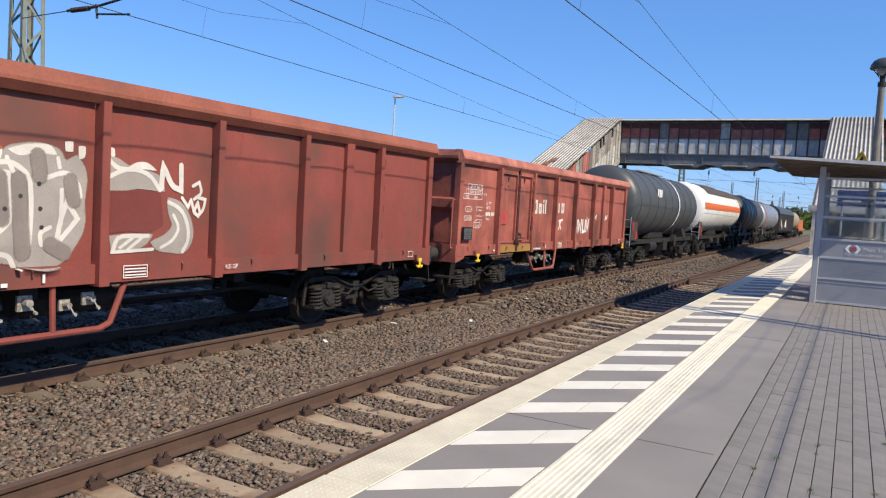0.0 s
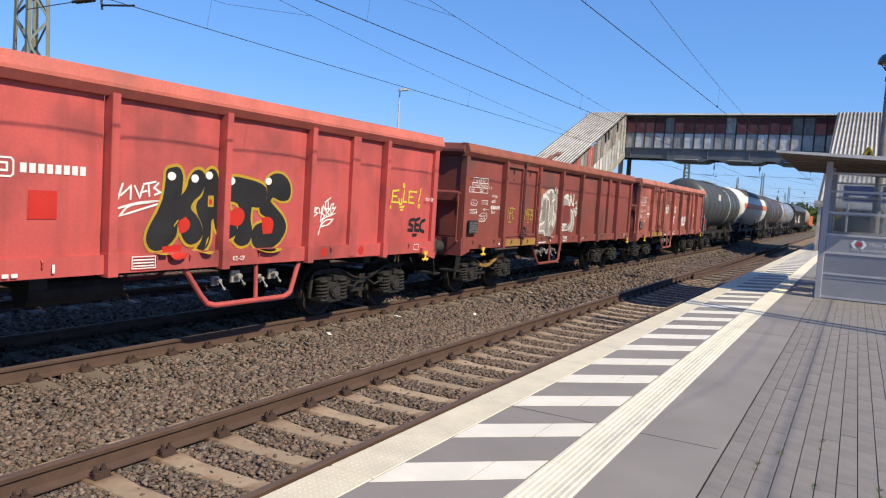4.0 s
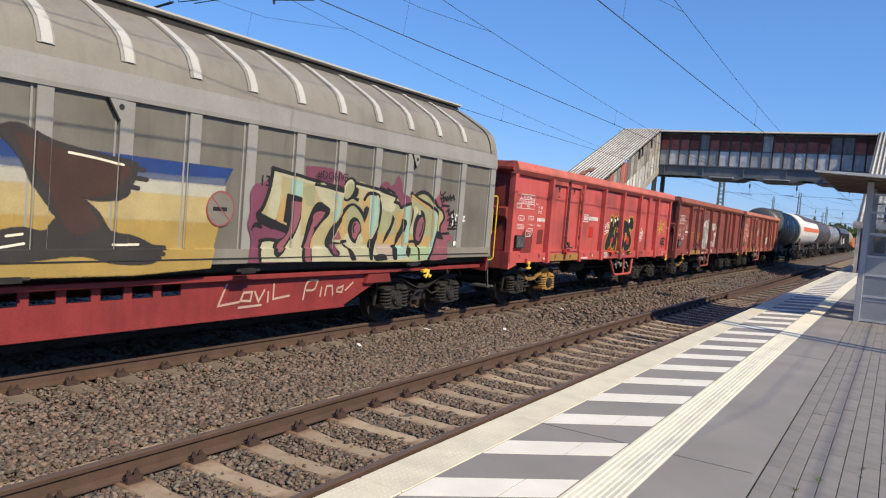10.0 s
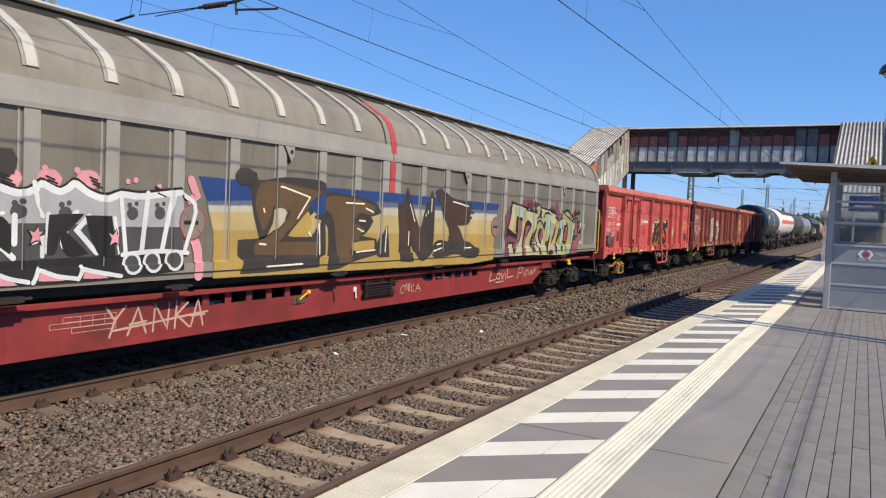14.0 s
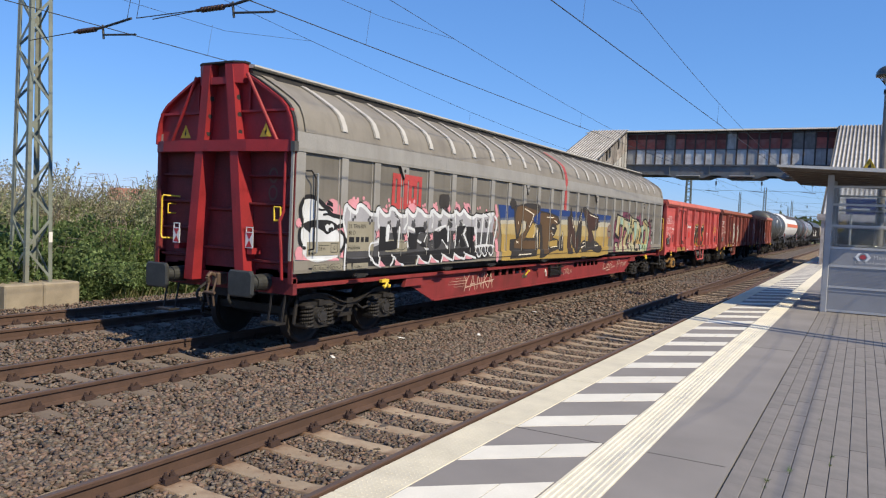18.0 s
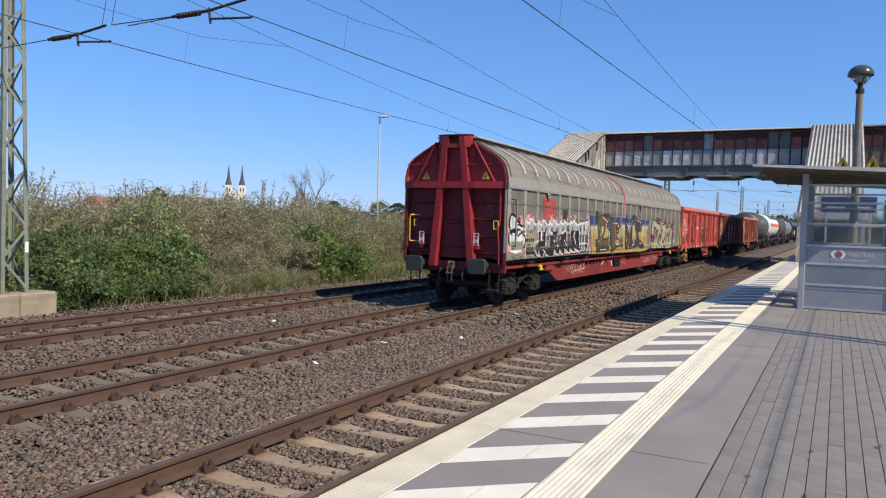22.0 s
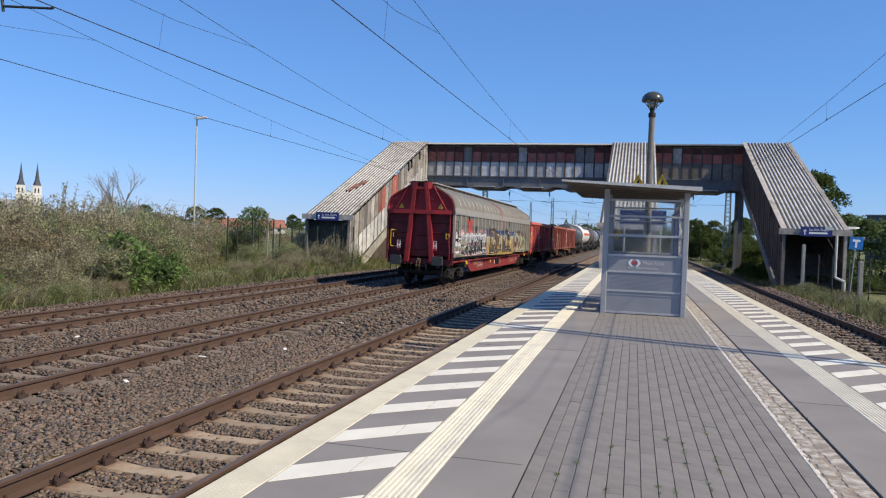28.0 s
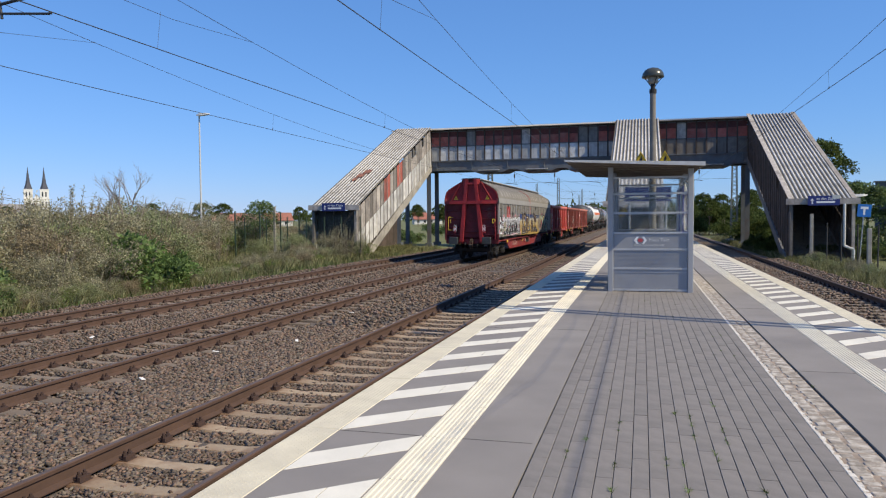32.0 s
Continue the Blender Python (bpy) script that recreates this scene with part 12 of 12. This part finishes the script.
    g.tube((0, 0.05, 0), (0, 0.05, 2.4), 0.04, n=8)
    part("post", g, galv, t)
    # litter on the ballast
    rs = random.Random(7)
    for x, y in ((-7.1, 9.3), (-6.4, 13.0), (-7.3, 11.6), (-10.7, 12.5), (-7.0, 17.3)):
        g = Geo()
        g.cham(-0.03, 0.03, -0.06, 0.06, 0, 0.012, 0.004)
        o = part("litter", g, white_paint, None, "scrap of white litter on the ballast", at=pose(x, y, RAIL - 0.155, 8, 4, rs.uniform(0, 180)))
        tagged(o, category="litter", group="litter on the track bed")

def crossing():
    """Check rails and a crossing nose in the platform track beyond the shelter."""
    t = thing("railway_switch", "check rails and worn crossing nose in the platform track", "railway switch", kind="structure")
    prof = rail_profile()
    for side, pts in ((-1, ((-0.56, 26.5), (-0.44, 28.2), (-0.30, 31), (-0.24, 34), (-0.24, 62))), (1, ((0.56, 25.5), (0.66, 27.0), (0.66, 60), (0.56, 62)))):
        g = Geo()
        g.loft([[(T1 + cx + x * 0.8, y, RAIL + z - 0.004) for x, z in prof] for cx, y in pts])
        part("check_rail", g, rust, t, "dull rusty check rail")
    g = Geo()
    g.prism([(T1 - 0.70, 27.2), (T1 - 0.5, 26.2), (T1 - 0.36, 27.0), (T1 - 0.42, 28.6)], "z", RAIL - 0.16, RAIL - 0.06)
    part("crossing_nose", g, rust, t, "rusty steel crossing nose")
    for i in range(18):
        y = 27 + 1.24 * i
        g = Geo()
        g.box(T1 - 1.35, T1 + 1.30, y - 0.12, y + 0.12, RAIL - 0.3, RAIL - 0.165)
        part("timber", g, use("dark_timber", (0.09, 0.07, 0.055), 0.9, vary=0.2), t)

# ---- far buildings ----
def gable_house(x, y, w, d, h, rh, wall_c, roof_c, label, turn=0, windows=True, name="house"):
    t = thing(name, label, "house", Matrix.Translation((x, y, GROUND)) @ Matrix.Rotation(radians(turn), 4, "Z"))
    g = Geo()
    g.prism([(-d / 2, 0), (d / 2, 0), (d / 2, h), (0, h + rh), (-d / 2, h)], "x", -w / 2, w / 2)
    part("wall", g, wall_c, t)
    for s in (-1, 1):
        g = Geo()
        g.prism([(s * (d / 2 + 0.5), h - 0.35), (0, h + rh + 0.12), (0, h + rh + 0.35), (s * (d / 2 + 0.5), h - 0.1)], "x", -w / 2 - 0.4, w / 2 + 0.4)
        part("roof", g, roof_c, t)
    if windows:
        for k in range(int(w / 3)):
            g = Geo()
            xx = -w / 2 + 1.8 + 3 * k
            g.box(xx - 0.55, xx + 0.55, -d / 2 - 0.05, -d / 2 + 0.02, h * 0.35, h * 0.75)
            part("window", g, use("dark_window", (0.03, 0.035, 0.04), 0.15), t)
    return t

def church():
    wall = use("pale_church_wall", (0.74, 0.72, 0.68), 0.85, vary=0.06)
    slate = use("slate_spire", (0.06, 0.065, 0.085), 0.6)
    dark = use("dark_window", (0.03, 0.035, 0.04), 0.15)
    t = thing("church", "pale twin-towered church with dark pointed spires in the distance", "church", Matrix.Translation((-477, 500, 0)) @ Matrix.Rotation(radians(42), 4, "Z"))
    k, kz = 0.76, 0.92
    for s in (-1, 1):
        x = s * 7.6 * k
        tw = new("tower")
        tw.parent = t
        tagged(tw, "square church tower")
        g = Geo()
        w = 4.3 * k
        g.cham(x - w, x + w, -w, w, 0, 31 * kz, 0.2)
        for z in (14.0, 22.3, 30.4):
            g.box(x - w - 0.25, x + w + 0.25, -w - 0.25, w + 0.25, z * kz, z * kz + 0.6)
        part("wall", g, wall, tw)
        g = Geo()
        ring = [(4.5 * k * math.cos(a), 4.5 * k * math.sin(a)) for a in [math.pi / 4 * i + math.pi / 8 for i in range(8)]]
        g.loft([[(x + px * q, py * q, z * kz) for px, py in ring] for q, z in ((1.0, 31.0), (0.55, 36.0), (0.32, 41.5), (0.02, 51.0))])
        part("spire", g, slate, tw, "dark slate spire")
        for wx in (-1.2, 1.2):
            for z0, z1 in ((24.5, 28.6), (16.5, 20.0)):
                g = Geo()
                g.box(x + wx - 0.5, x + wx + 0.5, -w - 0.12, -w + 0.1, z0 * kz, z1 * kz)
                part("window", g, dark, tw)
    g = Geo()
    g.box(-2.6, 2.6, -3.0, 30, 0, 20)
    g.prism([(-2.6, 20), (2.6, 20), (0, 24.5)], "y", -3.0, 30)
    part("nave", g, wall, t)

def village():
    red = use("red_roof_tiles", (0.30, 0.12, 0.085), 0.8, vary=0.15, scale=0.8)
    brown = use("brown_roof_tiles", (0.20, 0.12, 0.09), 0.8, vary=0.15, scale=0.8)
    grey = use("grey_roof", (0.22, 0.21, 0.20), 0.8, vary=0.1, scale=0.5)
    cream_w, white_w, brick = use("cream_render", (0.55, 0.50, 0.38), 0.9), use("white_render", (0.65, 0.64, 0.6), 0.9), use("dark_brick_wall", (0.10, 0.045, 0.04), 0.9, vary=0.15, scale=3)
    gable_house(-190, 147, 11, 8, 3.4, 3.2, cream_w, red, "cream house with red tiled roof", 38)
    gable_house(-126.5, 119.5, 19, 10, 3.2, 2.7, brick, grey, "long barn with grey roof", 45, False, "barn")
    gable_house(-128.5, 112, 7, 6, 5.0, 2.6, brick, use("dark_slate", (0.06, 0.06, 0.065), 0.7), "dark gabled dormer building", -45, False, "barn")
    rnd = random.Random(11)
    for x, y, w, c, wl in ((-158, 262, 15, red, white_w), (-140, 268, 13, red, white_w), (-172, 300, 16, brown, cream_w), (-120, 290, 14, brown, cream_w), (-215, 262, 14, red, white_w), (-240, 290, 14, brown, cream_w), (-96, 330, 16, red, white_w), (-70, 300, 12, brown, white_w), (-60, 250, 12, brown, brick), (-50, 280, 12, red, white_w), (-270, 220, 14, red, cream_w)):
        gable_house(x, y, w * 0.8, 8, 2.6, 2.6, wl, c, "village house with tiled roof among trees", rnd.uniform(15, 60))
    # flat-roofed building on the right
    t = thing("apartment_building", "dark brick building with a glazed upper floor", "building", Matrix.Translation((42.4, 118.2, 0)) @ Matrix.Rotation(radians(-28), 4, "Z"))
    g = Geo()
    g.box(-10.2, 40, 0, 14, GROUND, 6.6)
    part("wall", g, use("slate_blue_wall", (0.085, 0.09, 0.115), 0.8), t)
    g = Geo()
    g.box(-6, 40, 0.6, 13, 6.6, 10.35)
    part("upper_floor", g, brick, t)
    for k in range(18):
        g = Geo()
        g.box(-4.6 + 2.0 * k, -2.75 + 2.0 * k, 0.5, 0.62, 8.25, 9.85)
        part("window", g, use("pale_window", (0.35, 0.38, 0.38), 0.2), t)
    g = Geo()
    g.prism([(-0.9, 6.9), (0.6, 7.7), (0.6, 7.85), (-0.9, 7.1)], "x", -6.5, 40)
    part("canopy", g, use("terracotta_canopy", (0.36, 0.16, 0.10), 0.8), t)
    g = Geo()
    g.box(-10.4, 40, -0.15, 14, 6.6, 6.8)
    part("roof_edge", g, use("grey_roof", (0.22, 0.21, 0.20), 0.8, vary=0.1, scale=0.5), t)
    # small box by the stairs
    street_lamp(11.35, 45.6, 3.6, "short street lamp beside the stair entrance", 0)
    s = thing("downpipe", "white drainpipe on the stair post", "pipe", (10.75, 44.75, GROUND))
    g = Geo()
    g.path([(0, 0, 3.2), (0, 0, 0.9), (0.45, -0.1, 0.7), (0.45, -0.1, 0.0)], 0.07, n=8)
    part("pipe", g, use("white_pipe", (0.6, 0.6, 0.58), 0.4), s)

ground()
ballast()
track("track_1", T1, Y0, Y1, (0.5, 60), "platform track with concrete sleepers and rusty rails")
track("track_2", T2, Y0, Y1, (2, 60), "main track with concrete sleepers and worn rails")
track("track_3", T3, Y0, Y1, (4, 50), "outer main track with concrete sleepers and rusty rails")
track("track_4", T4, Y0, Y1, (10, 45), "track on the far side of the platform", phase=10.0)
crossing()
plat = platform()
footbridge()
shelter()
train()
overhead()
street_lamp(-26.9, 41.4, 9.2, "tall slim street lamp with pale flat head", 0)
mushroom_lamp()
fences()
signs()
church()
village()
bushes()
trees()
dead_tree()
grasses()
ballast_stones()
pavers(plat)
motions()
